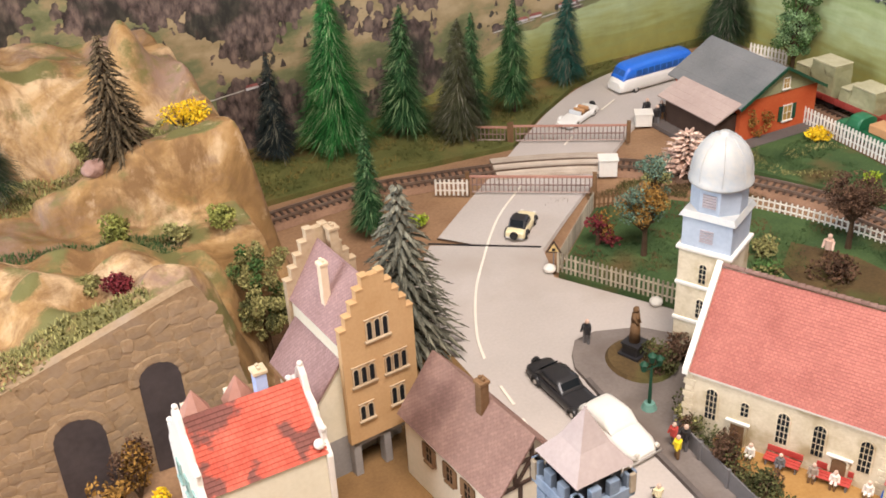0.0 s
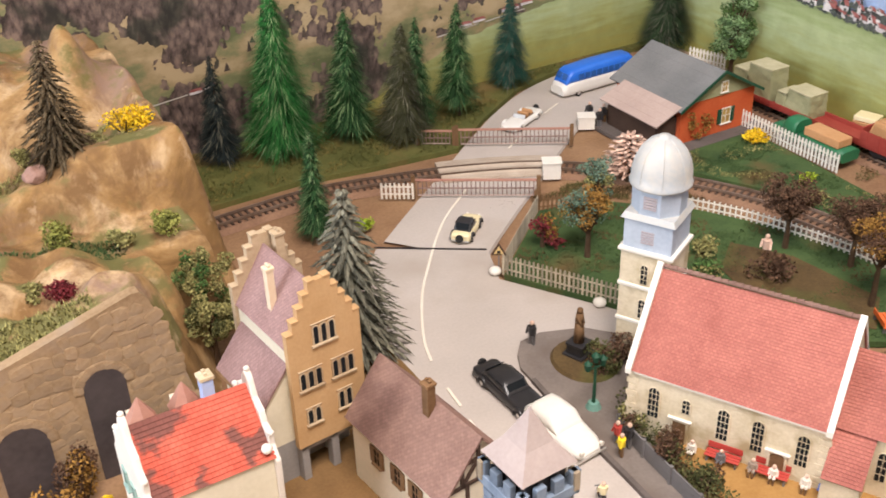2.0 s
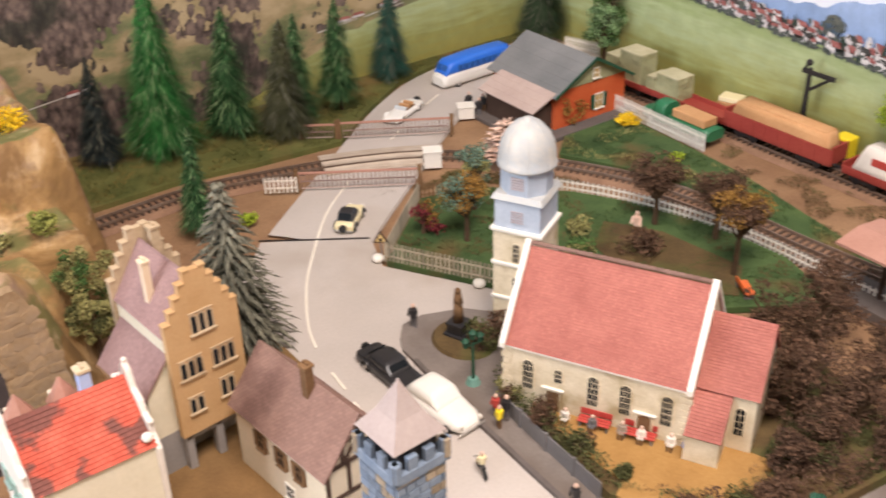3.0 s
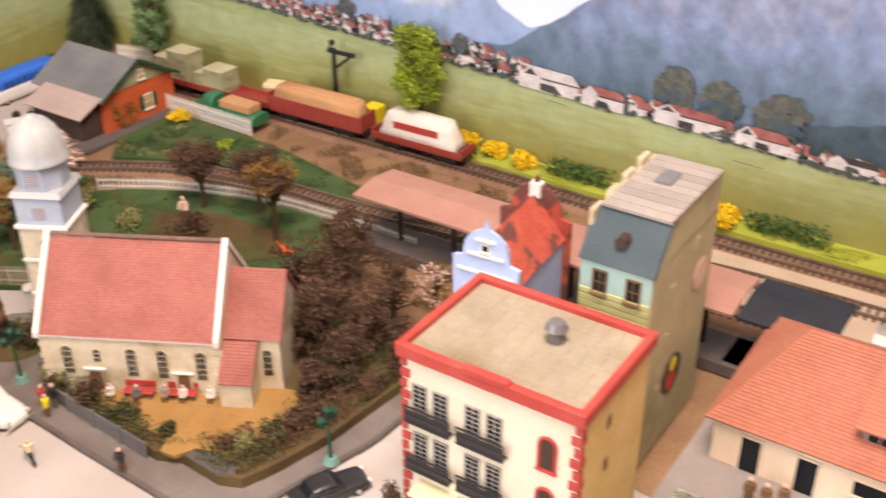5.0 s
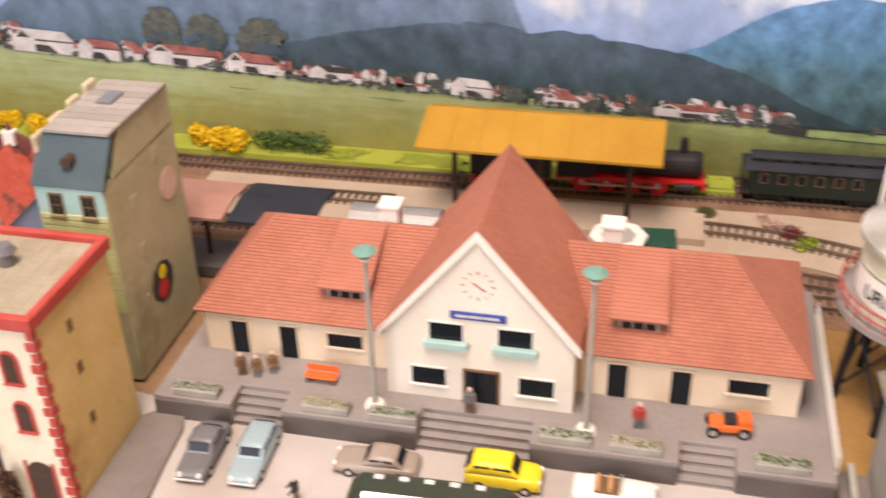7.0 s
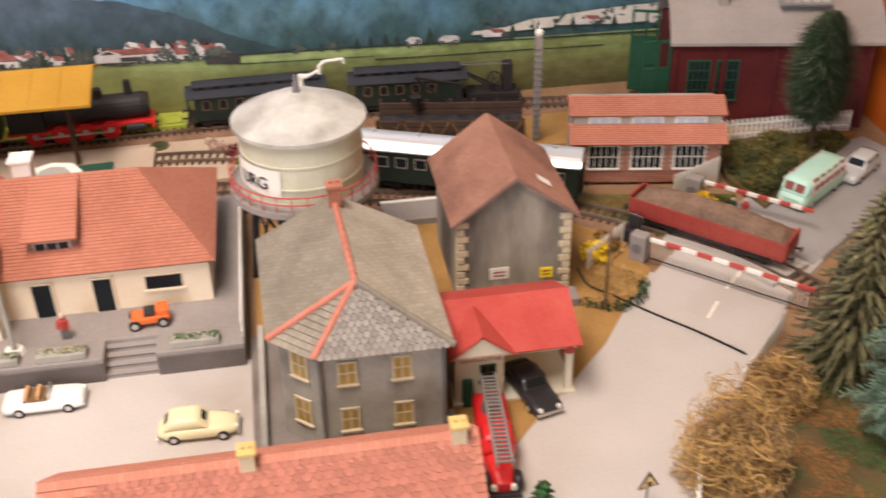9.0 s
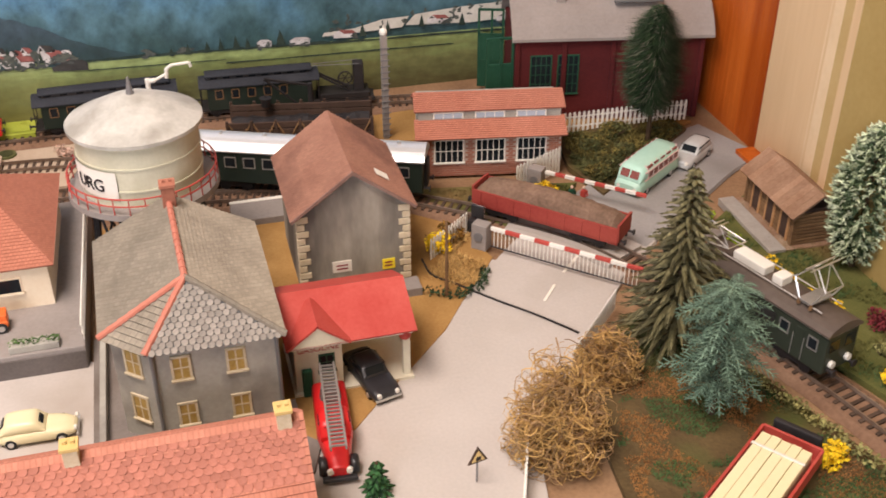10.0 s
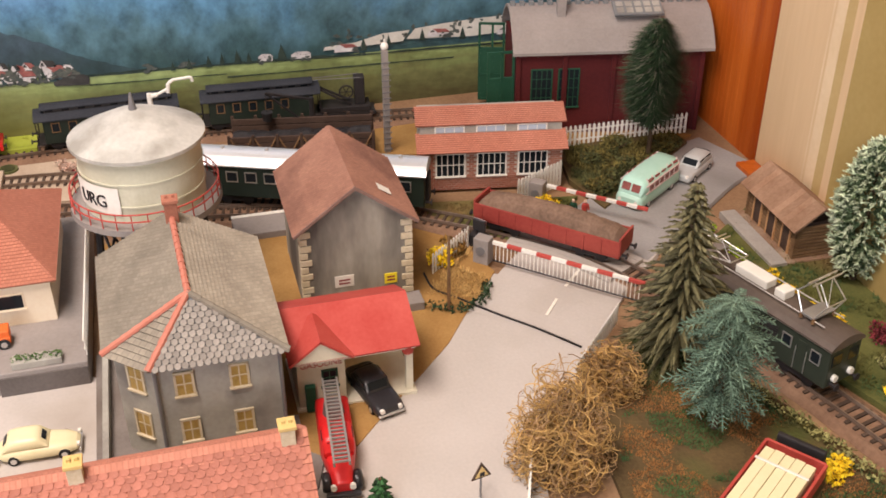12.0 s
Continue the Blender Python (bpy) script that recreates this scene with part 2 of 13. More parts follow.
    mortar=mat("pale_mortar", (0.40, 0.32, 0.26), (0.50, 0.41, 0.34), 0.9, 2, 0.2, 0.3),
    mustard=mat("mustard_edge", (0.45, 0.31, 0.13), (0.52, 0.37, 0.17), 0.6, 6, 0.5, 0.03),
    gateiron=mat("grey_brown_gate_rod", (0.15, 0.09, 0.075), (0.30, 0.21, 0.18), 0.7, 2, 0.3, 0.1, vary=0.2),
    slate=mat("slate_roof", (0.14, 0.145, 0.145), (0.22, 0.22, 0.215), 0.7, 4, 0.2, 0.2),
    lead=mat("blue_grey_lead", (0.36, 0.42, 0.50), (0.48, 0.54, 0.61), 0.6, 3, 0.3, 0.1),
    dome=mat("pale_grey_dome", (0.36, 0.40, 0.43), (0.52, 0.49, 0.43), 0.36, 2, 0.3, 0.08),
    church=mat("cream_stone_wall", (0.50, 0.40, 0.25), (0.66, 0.57, 0.42), 0.85, 2, 0.25, 0.5),
    cream=mat("cream_render", (0.62, 0.56, 0.42), (0.76, 0.66, 0.52), 0.8, 5, 0.3, 0.12),
    peach=mat("peach_render", (0.72, 0.56, 0.39), (0.80, 0.67, 0.50), 0.8, 5, 0.3, 0.12),
    ochre=mat("ochre_render", (0.47, 0.285, 0.13), (0.57, 0.37, 0.19), 0.8, 3, 0.25, 0.3),
    ivory=mat("ivory_render", (0.66, 0.60, 0.45), (0.78, 0.72, 0.57), 0.8, 4, 0.3, 0.15),
    sandwall=mat("sand_yellow_wall", (0.60, 0.41, 0.15), (0.72, 0.53, 0.25), 0.85, 3, 0.4, 0.25, dirt=(0.45, 0.29, 0.12)),
    khaki=mat("khaki_wall", (0.40, 0.365, 0.21), (0.52, 0.475, 0.30), 0.85, 4, 0.5, 0.25, dirt=(0.28, 0.23, 0.13)),
    greywall=mat("grey_render", (0.31, 0.29, 0.25), (0.425, 0.40, 0.345), 0.85, 3, 0.3, 0.2, dirt=(0.20, 0.18, 0.16)),
    gablecream=mat("warm_white_render", (0.71, 0.63, 0.51), (0.82, 0.76, 0.66), 0.75, 4, 0.3, 0.1),
    busgreen=mat("blackish_green_paint", (0.022, 0.032, 0.02), (0.04, 0.052, 0.032), 0.35, 3, 0.3, 0.03, spec=0.5),
    trim=mat("white_paint", (0.72, 0.68, 0.60), (0.82, 0.78, 0.70), 0.6, 3, 0.3, 0.06),
    redtrim=mat("red_trim_paint", (0.40, 0.045, 0.035), (0.50, 0.09, 0.07), 0.55, 3, 0.3, 0.08),
    flatroof=mat("weathered_flat_roof", (0.29, 0.245, 0.17), (0.42, 0.36, 0.265), 0.9, 4, 0.4, 0.3, dirt=(0.26, 0.20, 0.12)),
    aqua=mat("aqua_paint", (0.30, 0.48, 0.44), (0.42, 0.58, 0.52), 0.7, 3, 0.3, 0.08),
    limeboards=mat("yellow_green_boards", (0.48, 0.50, 0.22), (0.58, 0.58, 0.30), 0.7, 3, 0.3, 0.1),
    babyblue=mat("pale_blue_paint", (0.36, 0.47, 0.72), (0.48, 0.58, 0.78), 0.7, 3, 0.3, 0.06),
    deckwood=mat("pale_deck_board", (0.44, 0.35, 0.27), (0.60, 0.51, 0.41), 0.85, 2, 0.2, 0.3, vary=0.2),
    wood=mat("brown_wood", (0.14, 0.075, 0.035), (0.24, 0.14, 0.07), 0.8, 2, 0.2, 0.3, vary=0.15),
    darkwood=mat("dark_timber", (0.05, 0.03, 0.022), (0.09, 0.055, 0.04), 0.8, 2, 0.2, 0.2),
    rust=mat("rust_brown_roof", (0.36, 0.18, 0.13), (0.46, 0.25, 0.19), 0.85, 4, 0.3, 0.15),
    shedred=mat("dark_red_brick_paint", (0.06, 0.009, 0.010), (0.11, 0.016, 0.015), 0.85, 4, 0.3, 0.2),
    greenpaint=mat("dark_green_paint", (0.012, 0.055, 0.03), (0.022, 0.085, 0.048), 0.5, 3, 0.3, 0.05),
    patina=mat("verdigris_green", (0.12, 0.27, 0.22), (0.19, 0.34, 0.285), 0.6, 3, 0.3, 0.05),
    brick=mat("red_brick", (0.28, 0.10, 0.065), (0.40, 0.17, 0.11), 0.85, 1.5, 0.2, 0.3, vary=0.2),
    yellowroof=mat("ochre_yellow_canopy", (0.40, 0.20, 0.018), (0.50, 0.265, 0.035), 0.7, 4, 0.3, 0.08),
    glass=glass("dark_window_glass"),
    lit=mat("amber_window", (0.28, 0.17, 0.045), (0.52, 0.35, 0.11), 0.35, 1.5, 0.3, 0.0),
    silver=mat("silver_coach_roof", (0.62, 0.62, 0.62), (0.72, 0.72, 0.72), 0.32, 6, 0.5, 0.03, metal=0.55),
    loco=mat("dark_green_loco", (0.022, 0.028, 0.020), (0.035, 0.042, 0.03), 0.42, 5, 0.4, 0.04),
    locoroof=mat("brown_black_roof", (0.085, 0.062, 0.05), (0.13, 0.10, 0.08), 0.5, 4, 0.4, 0.06),
    coach=mat("dark_green_coach", (0.014, 0.022, 0.017), (0.022, 0.032, 0.025), 0.4, 5, 0.4, 0.03),
    wagon=mat("oxide_red_wagon", (0.26, 0.035, 0.028), (0.36, 0.07, 0.05), 0.6, 4, 0.3, 0.1),
    coal=mat("brown_load", (0.12, 0.075, 0.05), (0.26, 0.16, 0.11), 0.95, 2, 0.25, 0.9),
    cloth=mat("tan_tarpaulin", (0.48, 0.25, 0.11), (0.58, 0.33, 0.16), 0.75, 3, 0.4, 0.2),
    tarp=mat("white_tarpaulin", (0.68, 0.62, 0.54), (0.80, 0.74, 0.66), 0.7, 3, 0.4, 0.2),
    chrome=mat("bright_metal", (0.62, 0.60, 0.57), (0.75, 0.73, 0.70), 0.3, 3, 0.3, 0.02, metal=0.8),
    rubber=mat("black_tyre", (0.02, 0.02, 0.02), (0.035, 0.034, 0.033), 0.75, 2, 0.3, 0.1),
    orange=mat("orange_plastic", (0.72, 0.13, 0.03), (0.80, 0.19, 0.05), 0.5, 3, 0.3, 0.03),
    red=mat("bright_red_paint", (0.62, 0.012, 0.015), (0.70, 0.03, 0.03), 0.35, 4, 0.4, 0.02, spec=0.5),
    yellow=mat("bright_yellow_paint", (0.82, 0.62, 0.015), (0.88, 0.70, 0.04), 0.4, 4, 0.4, 0.02, spec=0.5),
    creamcar=mat("cream_car_paint", (0.74, 0.64, 0.38), (0.80, 0.70, 0.45), 0.35, 4, 0.4, 0.02, spec=0.5),
    whitecar=mat("white_car_paint", (0.74, 0.72, 0.66), (0.82, 0.80, 0.75), 0.35, 4, 0.4, 0.02, spec=0.5),
    blackcar=mat("black_car_paint", (0.02, 0.02, 0.022), (0.035, 0.033, 0.035), 0.3, 4, 0.4, 0.02, spec=0.5),
    bluebus=mat("blue_bus_paint", (0.015, 0.13, 0.62), (0.03, 0.19, 0.72), 0.35, 4, 0.4, 0.02, spec=0.5),
    bluepane=mat("blue_tinted_pane", (0.02, 0.08, 0.30), (0.05, 0.16, 0.45), 0.2, 2, 0.3, 0.0, spec=0.5),
    rosepane=mat("rosy_dark_pane", (0.16, 0.045, 0.04), (0.30, 0.10, 0.085), 0.2, 1, 0.3, 0.0, spec=0.5),
    mint=mat("mint_bus_paint", (0.36, 0.60, 0.48), (0.46, 0.68, 0.57), 0.4, 4, 0.4, 0.02, spec=0.5),
    bluecar=mat("grey_blue_car_paint", (0.27, 0.36, 0.38), (0.35, 0.44, 0.46), 0.35, 4, 0.4, 0.02, spec=0.5),
    taupe=mat("taupe_car_paint", (0.30, 0.24, 0.19), (0.38, 0.31, 0.25), 0.35, 4, 0.4, 0.02, spec=0.5),
    greycar=mat("dark_grey_car_paint", (0.13, 0.125, 0.125), (0.19, 0.18, 0.18), 0.35, 4, 0.4, 0.02, spec=0.5),
    camo=mat("pale_olive_canvas", (0.26, 0.26, 0.14), (0.38, 0.37, 0.22), 0.8, 2, 0.4, 0.2),
    camotop=mat("paler_canvas", (0.40, 0.37, 0.23), (0.55, 0.51, 0.34), 0.85, 2, 0.4, 0.2),
    pine=mat("dark_pine_needles", (0.016, 0.035, 0.016), (0.04, 0.07, 0.03), 0.8, 3, 0.3, 0.0, island=0.6),
    needletip=mat("pale_needle_tips", (0.10, 0.22, 0.07), (0.32, 0.42, 0.22), 0.8, 3, 0.3, 0.0, island=0.5),
    greenfir=mat("bright_fir_needles", (0.008, 0.07, 0.014), (0.035, 0.18, 0.04), 0.7, 3, 0.3, 0.0, island=0.8),
    firmid=mat("mid_fir_needles", (0.010, 0.045, 0.014), (0.04, 0.11, 0.035), 0.7, 3, 0.3, 0.0, island=0.8),
    brownfir=mat("brownish_fir_needles", (0.06, 0.045, 0.025), (0.15, 0.108, 0.06), 0.8, 3, 0.3, 0.0, island=0.6),
    greyfir=mat("grey_green_fir", (0.10, 0.10, 0.075), (0.19, 0.18, 0.13), 0.8, 3, 0.3, 0.0, island=0.6),
    olivefir=mat("olive_plastic_fir", (0.065, 0.06, 0.026), (0.185, 0.16, 0.08), 0.6, 3, 0.3, 0.0, island=0.6),
    teal=mat("blue_green_needles", (0.075, 0.13, 0.09), (0.165, 0.24, 0.17), 0.8, 3, 0.3, 0.0, island=0.6),
    frost=mat("frosted_needles", (0.30, 0.37, 0.20), (0.68, 0.72, 0.53), 0.8, 1.5, 0.3, 0.0, island=0.6),
    bark=mat("bark", (0.06, 0.035, 0.02), (0.11, 0.07, 0.04), 0.9, 1, 0.2, 0.4),
    leaf=mat("leaf_green", (0.035, 0.09, 0.02), (0.10, 0.17, 0.05), 0.8, 2, 0.3, 0.0, island=0.6),
    limeleaf=mat("lime_leaf", (0.20, 0.30, 0.015), (0.38, 0.46, 0.05), 0.8, 2, 0.3, 0.0, island=0.6),
    bushleaf=mat("olive_bush_leaf", (0.17, 0.165, 0.055), (0.37, 0.335, 0.135), 0.9, 2, 0.3, 0.0, island=0.6),
    mossleaf=mat("yellow_green_leaf", (0.13, 0.15, 0.03), (0.34, 0.33, 0.09), 0.9, 2, 0.3, 0.0, island=0.6),
    yellowleaf=mat("yellow_flower", (0.78, 0.50, 0.012), (0.88, 0.63, 0.04), 0.8, 2, 0.3, 0.0, island=0.35),
    wine=mat("dark_red_leaf", (0.12, 0.015, 0.02), (0.22, 0.04, 0.045), 0.9, 2, 0.3, 0.0, island=0.6),
    brownleaf=mat("dark_brown_leaf", (0.055, 0.031, 0.02), (0.165, 0.092, 0.055), 0.9, 2, 0.3, 0.0, island=0.6),
    autumn=mat("autumn_leaf", (0.20, 0.10, 0.02), (0.34, 0.19, 0.05), 0.9, 2, 0.3, 0.0, island=0.6),
    pinkleaf=mat("dusty_pink_foliage", (0.52, 0.33, 0.25), (0.72, 0.54, 0.43), 0.9, 2, 0.3, 0.0, island=0.6),
    dormertile=mat("pale_orange_dormer_tile", (0.39, 0.145, 0.09), (0.475, 0.185, 0.122), 0.75, 3, 0.2, 0.2),
    barpink=mat("pinkish_white_bar", (0.62, 0.44, 0.40), (0.74, 0.58, 0.53), 0.5, 2, 0.3, 0.0),
    frostheart=mat("grey_green_needles", (0.07, 0.11, 0.05), (0.17, 0.23, 0.12), 0.8, 2, 0.3, 0.0, island=0.6),
    # darker copy of the lime leaf, shade inside the crown put into its colour
    limedark=mat("shaded_lime_leaf", (0.09, 0.15, 0.015), (0.22, 0.29, 0.04), 0.8, 2, 0.3, 0.0, island=0.6),
    palestone=mat("weathered_tan_stone", (0.42, 0.31, 0.19), (0.55, 0.43, 0.29), 0.85, 2, 0.25, 0.3, dirt=(0.33, 0.23, 0.14)),
    drytwig=mat("dry_brown_twigs", (0.20, 0.115, 0.05), (0.40, 0.25, 0.125), 0.85, 2, 0.3, 0.0, island=0.5),
    bedleaf=mat("olive_brown_moss", (0.085, 0.07, 0.018), (0.22, 0.17, 0.05), 0.9, 2, 0.3, 0.0, island=0.6),
    stainwall=mat("stained_grey_render", (0.29, 0.26, 0.21), (0.40, 0.36, 0.295), 0.85, 3, 0.3, 0.2, dirt=(0.12, 0.105, 0.09), spread=(0.40, 0.56), stretch=(1, 1, 0.35)),
    louvre=mat("grey_pink_louvre", (0.36, 0.33, 0.35), (0.47, 0.41, 0.41), 0.7, 2, 0.3, 0.05),
    lorrygreen=mat("bright_green_lorry_paint", (0.015, 0.13, 0.055), (0.03, 0.19, 0.085), 0.4, 4, 0.4, 0.02, spec=0.5),
    straw=mat("dry_golden_twigs", (0.36, 0.20, 0.06), (0.58, 0.37, 0.14), 0.85, 2, 0.3, 0.0, island=0.35),
    panelwood=mat("orange_wood_panel", (0.36, 0.062, 0.006), (0.58, 0.14, 0.022), 0.4, 2.5, 0.35, 0.15, stretch=(1, 1, 0.06), dirt=(0.30, 0.05, 0.006)),
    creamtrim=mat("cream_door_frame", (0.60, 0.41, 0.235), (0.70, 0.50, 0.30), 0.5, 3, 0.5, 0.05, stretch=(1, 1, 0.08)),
    olivetrim=mat("olive_beige_wall", (0.33, 0.225, 0.075), (0.40, 0.285, 0.11), 0.7, 6, 0.5, 0.05),
    room=mat("room_wall_paint", (0.24, 0.215, 0.18), (0.29, 0.26, 0.22), 0.85, 20, 1, 0.05),
)

# ---- mesh helpers, in centimetres ----


def part(name, bm, material, parent=None, label="", smooth=False):
    bmesh.ops.scale(bm, vec=(CM, CM, CM), verts=bm.verts)
    me = bpy.data.meshes.new(name)
    bm.to_mesh(me)
    bm.free()
    me.materials.append(M[material] if isinstance(material, str) else material)
    if smooth:
        for p in me.polygons:
            p.use_smooth = True
    ob = new(name, me)
    if parent:
        ob.parent = parent
    if label:
        ob["label"] = label
    return ob


def mesh_object(name, verts, faces, material, parent=None, label="", smooth=False):
    me = bpy.data.meshes.new(name)
    me.from_pydata([(x * CM, y * CM, z * CM) for x, y, z in verts], [], faces)
    me.materials.append(M[material] if isinstance(material, str) else material)
    if smooth:
        for p in me.polygons:
            p.use_smooth = True
    ob = new(name, me)
    if parent:
        ob.parent = parent
    if label:
        ob["label"] = label
    return ob


def spot(x, y, z=0.0, rz=0.0, rx=0.0, ry=0.0):
    return pose(x * CM, y * CM, z * CM, rx, ry, rz)


def thing(name, x, y, z=0.0, rz=0.0, label="", category="", group="", kind=""):
    ob = new(name)
    ob.empty_display_size = 0.01
    ob.matrix_world = spot(x, y, z, rz)
    return tagged(ob, label, category, group, kind)


def box(bm, x0, x1, y0, y1, z0, z1, bevel=0.0, m=None):
    r = bmesh.ops.create_cube(bm, size=1.0)
    vs = r["verts"]
    for v in vs:
        v.co = Vector((x0 + (v.co.x + 0.5) * (x1 - x0), y0 + (v.co.y + 0.5) * (y1 - y0), z0 + (v.co.z + 0.5) * (z1 - z0)))
    if bevel:
        es = list({e for v in vs for e in v.link_edges})
        r = bmesh.ops.bevel(bm, geom=es, offset=bevel, segments=2, affect="EDGES", profile=0.5)
        vs = list({v for f in r["faces"] for v in f.verts} | {v for v in vs if v.is_valid})
    if m:
        bmesh.ops.transform(bm, matrix=m, verts=vs)
    return vs


def rod(bm, p0, p1, r0, r1=None, n=8, cap=True):
    p0, p1 = Vector(p0), Vector(p1)
    r1 = r0 if r1 is None else r1
    d = p1 - p0
    m = Matrix.Translation((p0 + p1) / 2) @ d.to_track_quat("Z", "Y").to_matrix().to_4x4()
    return bmesh.ops.create_cone(bm, cap_ends=cap, segments=n, radius1=r0, radius2=max(r1, 0.0001), depth=d.length, matrix=m)["verts"]


def prism(bm, outline, depth, m=None):
    """Outline in x, z; extruded along y from 0 to depth."""
    a = [bm.verts.new((x, 0, z)) for x, z in outline]
    b = [bm.verts.new((x, depth, z)) for x, z in outline]
    n = len(a)
    fs = [bm.faces.new(a), bm.faces.new(b[::-1])]
    for i in range(n):
        fs.append(bm.faces.new((a[i], b[i], b[(i + 1) % n], a[(i + 1) % n])))
    bmesh.ops.recalc_face_normals(bm, faces=fs)
    if m:
        bmesh.ops.transform(bm, matrix=m, verts=a + b)
    return a + b


def sheet(bm, corners, thick):
    """A flat slab from four or three corners, thickened downwards along its normal."""
    c = [Vector(p) for p in corners]
    nrm = (c[1] - c[0]).cross(c[-1] - c[0]).normalized() * thick
    if nrm.z < 0:
        nrm = -nrm
    a = [bm.verts.new(p) for p in c]
    b = [bm.verts.new(p - nrm) for p in c]
    n = len(c)
    fs = [bm.faces.new(a), bm.faces.new(b[::-1])]
    for i in range(n):
        fs.append(bm.faces.new((a[i], b[i], b[(i + 1) % n], a[(i + 1) % n])))
    bmesh.ops.recalc_face_normals(bm, faces=fs)


def ball(bm, c, r, sub=2, squash=1.0):
    return bmesh.ops.create_icosphere(bm, subdivisions=sub, radius=r, matrix=Matrix.Translation(c) @ Matrix.Diagonal((1, 1, squash, 1)))["verts"]


def flat_patch(name, outline, z, material, label, thick=0.12, category="ground"):
    bm = bmesh.new()
    a = [bm.verts.new((x, y, z)) for x, y in outline]
    f = bm.faces.new(a)
    if f.normal.z < 0 or f.calc_area() and (f.normal_update() or f.normal.z < 0):
        f.normal_flip()
    r = bmesh.ops.extrude_face_region(bm, geom=[f])
    low = [g for g in r["geom"] if isinstance(g, bmesh.types.BMVert)]
    bmesh.ops.translate(bm, verts=low, vec=(0, 0, -thick))
    bmesh.ops.recalc_face_normals(bm, faces=bm.faces)
    ob = part(name, bm, material)
    return tagged(ob, label, category, kind="structure")


def smooth_line(points, step=0.5):
    """Catmull-Rom line through points in the plane, with even steps."""
    p = [Vector((*q, 0)) if len(q) == 2 else Vector(q) for q in points]
    p = [p[0] * 2 - p[1]] + p + [p[-1] * 2 - p[-2]]
    dense = []
    for i in range(1, len(p) - 2):
        for k in range(30):
            u = k / 30
            a, b, c, d = p[i - 1], p[i], p[i + 1], p[i + 2]
            dense.append(0.5 * ((2 * b) + (c - a) * u + (2 * a - 5 * b + 4 * c - d) * u * u + (3 * b - a - 3 * c + d) * u ** 3))
    dense.append(p[-2])
    out, left = [dense[0]], 0.0
    for a, b in zip(dense, dense[1:]):
        seg = (b - a).length
        pos = step - left
        while pos <= seg:
            out.append(a.lerp(b, pos / seg))
            pos += step
        left = seg - (pos - step)
    return out


def strip(name, line, w, z, material, label, thick=0.1, category="road"):
    vs, fs = [], []
    for i, p in enumerate(line):
        d = (line[min(i + 1, len(line) - 1)] - line[max(i - 1, 0)]).normalized()
        nx, ny = -d.y, d.x
        ww = w(i / (len(line) - 1)) if callable(w) else w
        for s, zz in ((-1, z - thick), (-0.97, z), (0.97, z), (1, z - thick)):
            vs.append((p.x + nx * s * ww / 2, p.y + ny * s * ww / 2, zz + p.z))
    for i in range(len(line) - 1):
        for k in range(3):
            a = i * 4 + k
            fs.append((a, a + 4, a + 5, a + 1))
    ob = mesh_object(name, vs, fs, material)
    return tagged(ob, label, category, kind="structure")

# ---- the room round the layout ----


def wall_box(name, x0, x1, y0, y1, z0, z1, material, label, category="wall"):
    bm = bmesh.new()
    box(bm, x0, x1, y0, y1, z0, z1)
    return tagged(part(name, bm, material), label, category, kind="structure")


wall_box("floor", -176, 112, -119, 156, -96, -90, "wood", "brown floor of the room", "floor")
wall_box("ceiling", -176, 112, -119, 156, 165, 172, "room", "pale painted ceiling of the room", "ceiling")
wall_box("wall_east", 106, 112, -113.2, 150, -90, 165, "room", "pale room wall behind the printed scenery")
wall_box("wall_north", -170, 112, 150, 156, -90, 165, "room", "pale room wall")
wall_box("wall_west", -176, -170, -113.2, 156, -90, 165, "room", "pale room wall")
wall_box("wall_south", -176, 112, -119, -113.2, -90, 165, "room", "pale room wall")

# table that carries the layout
table = thing("layout_table", 0, 0, -90, 0, "brown wooden table carrying the model railway", "table")
bm = bmesh.new()
box(bm, -20.5, 105.5, -106.2, 109.6, 83, 88.4, 0.3)
part("tabletop", bm, "wood", table)
for y0, y1, x0, x1 in ((-106.2, 109.6, -22, -20.4),):
    bm = bmesh.new()
    box(bm, x0, x1, y0, y1, 76, 89.4, 0.3)
    part("apron", bm, "darkwood", table)
for x in (-14, 98):
    for y in (-98, 2, 102):
        bm = bmesh.new()
        box(bm, x - 3, x + 3, y - 3, y + 3, 0, 83.2, 0.4)
        part("leg", bm, "wood", table)

# lamp panel hung from the ceiling
lamp_panel = thing("hanging_lamp", 10, -14, 151, 0, "white hanging lamp panel over the layout", "lamp")
tilt = look((0, 0, 0), (0.40, 0.12, -1.50)).to_3x3().to_4x4()
bm = bmesh.new()
box(bm, -28, 28, -53, 53, 0.6, 4, 0.4, m=tilt)
part("housing", bm, "trim", lamp_panel)
for y in (-40, 40):
    bm = bmesh.new()
    rod(bm, tilt @ Vector((0, y, 3)), tilt @ Vector((0, y, 3)) + Vector((0, 0, 13.8 - (tilt @ Vector((0, y, 3))).z)), 0.5, n=8)
    part("rod", bm, "greycar", lamp_panel)

# window in the west wall, behind the viewer
window_1 = thing("window_1", -169.6, 55, 62, 0, "white framed room window letting in daylight", "window", kind="structure")
for y0, y1, z0, z1 in ((-72, -64, -66, 66), (64, 72, -66, 66), (-72, 72, -72, -64), (-72, 72, 64, 72), (-2, 2, -64, 64)):
    bm = bmesh.new()
    box(bm, -0.3, 4, y0, y1, z0, z1, 0.5)
    part("window_frame", bm, "trim", window_1)
bm = bmesh.new()
box(bm, 0.2, 0.8, -64, 64, -64, 64)
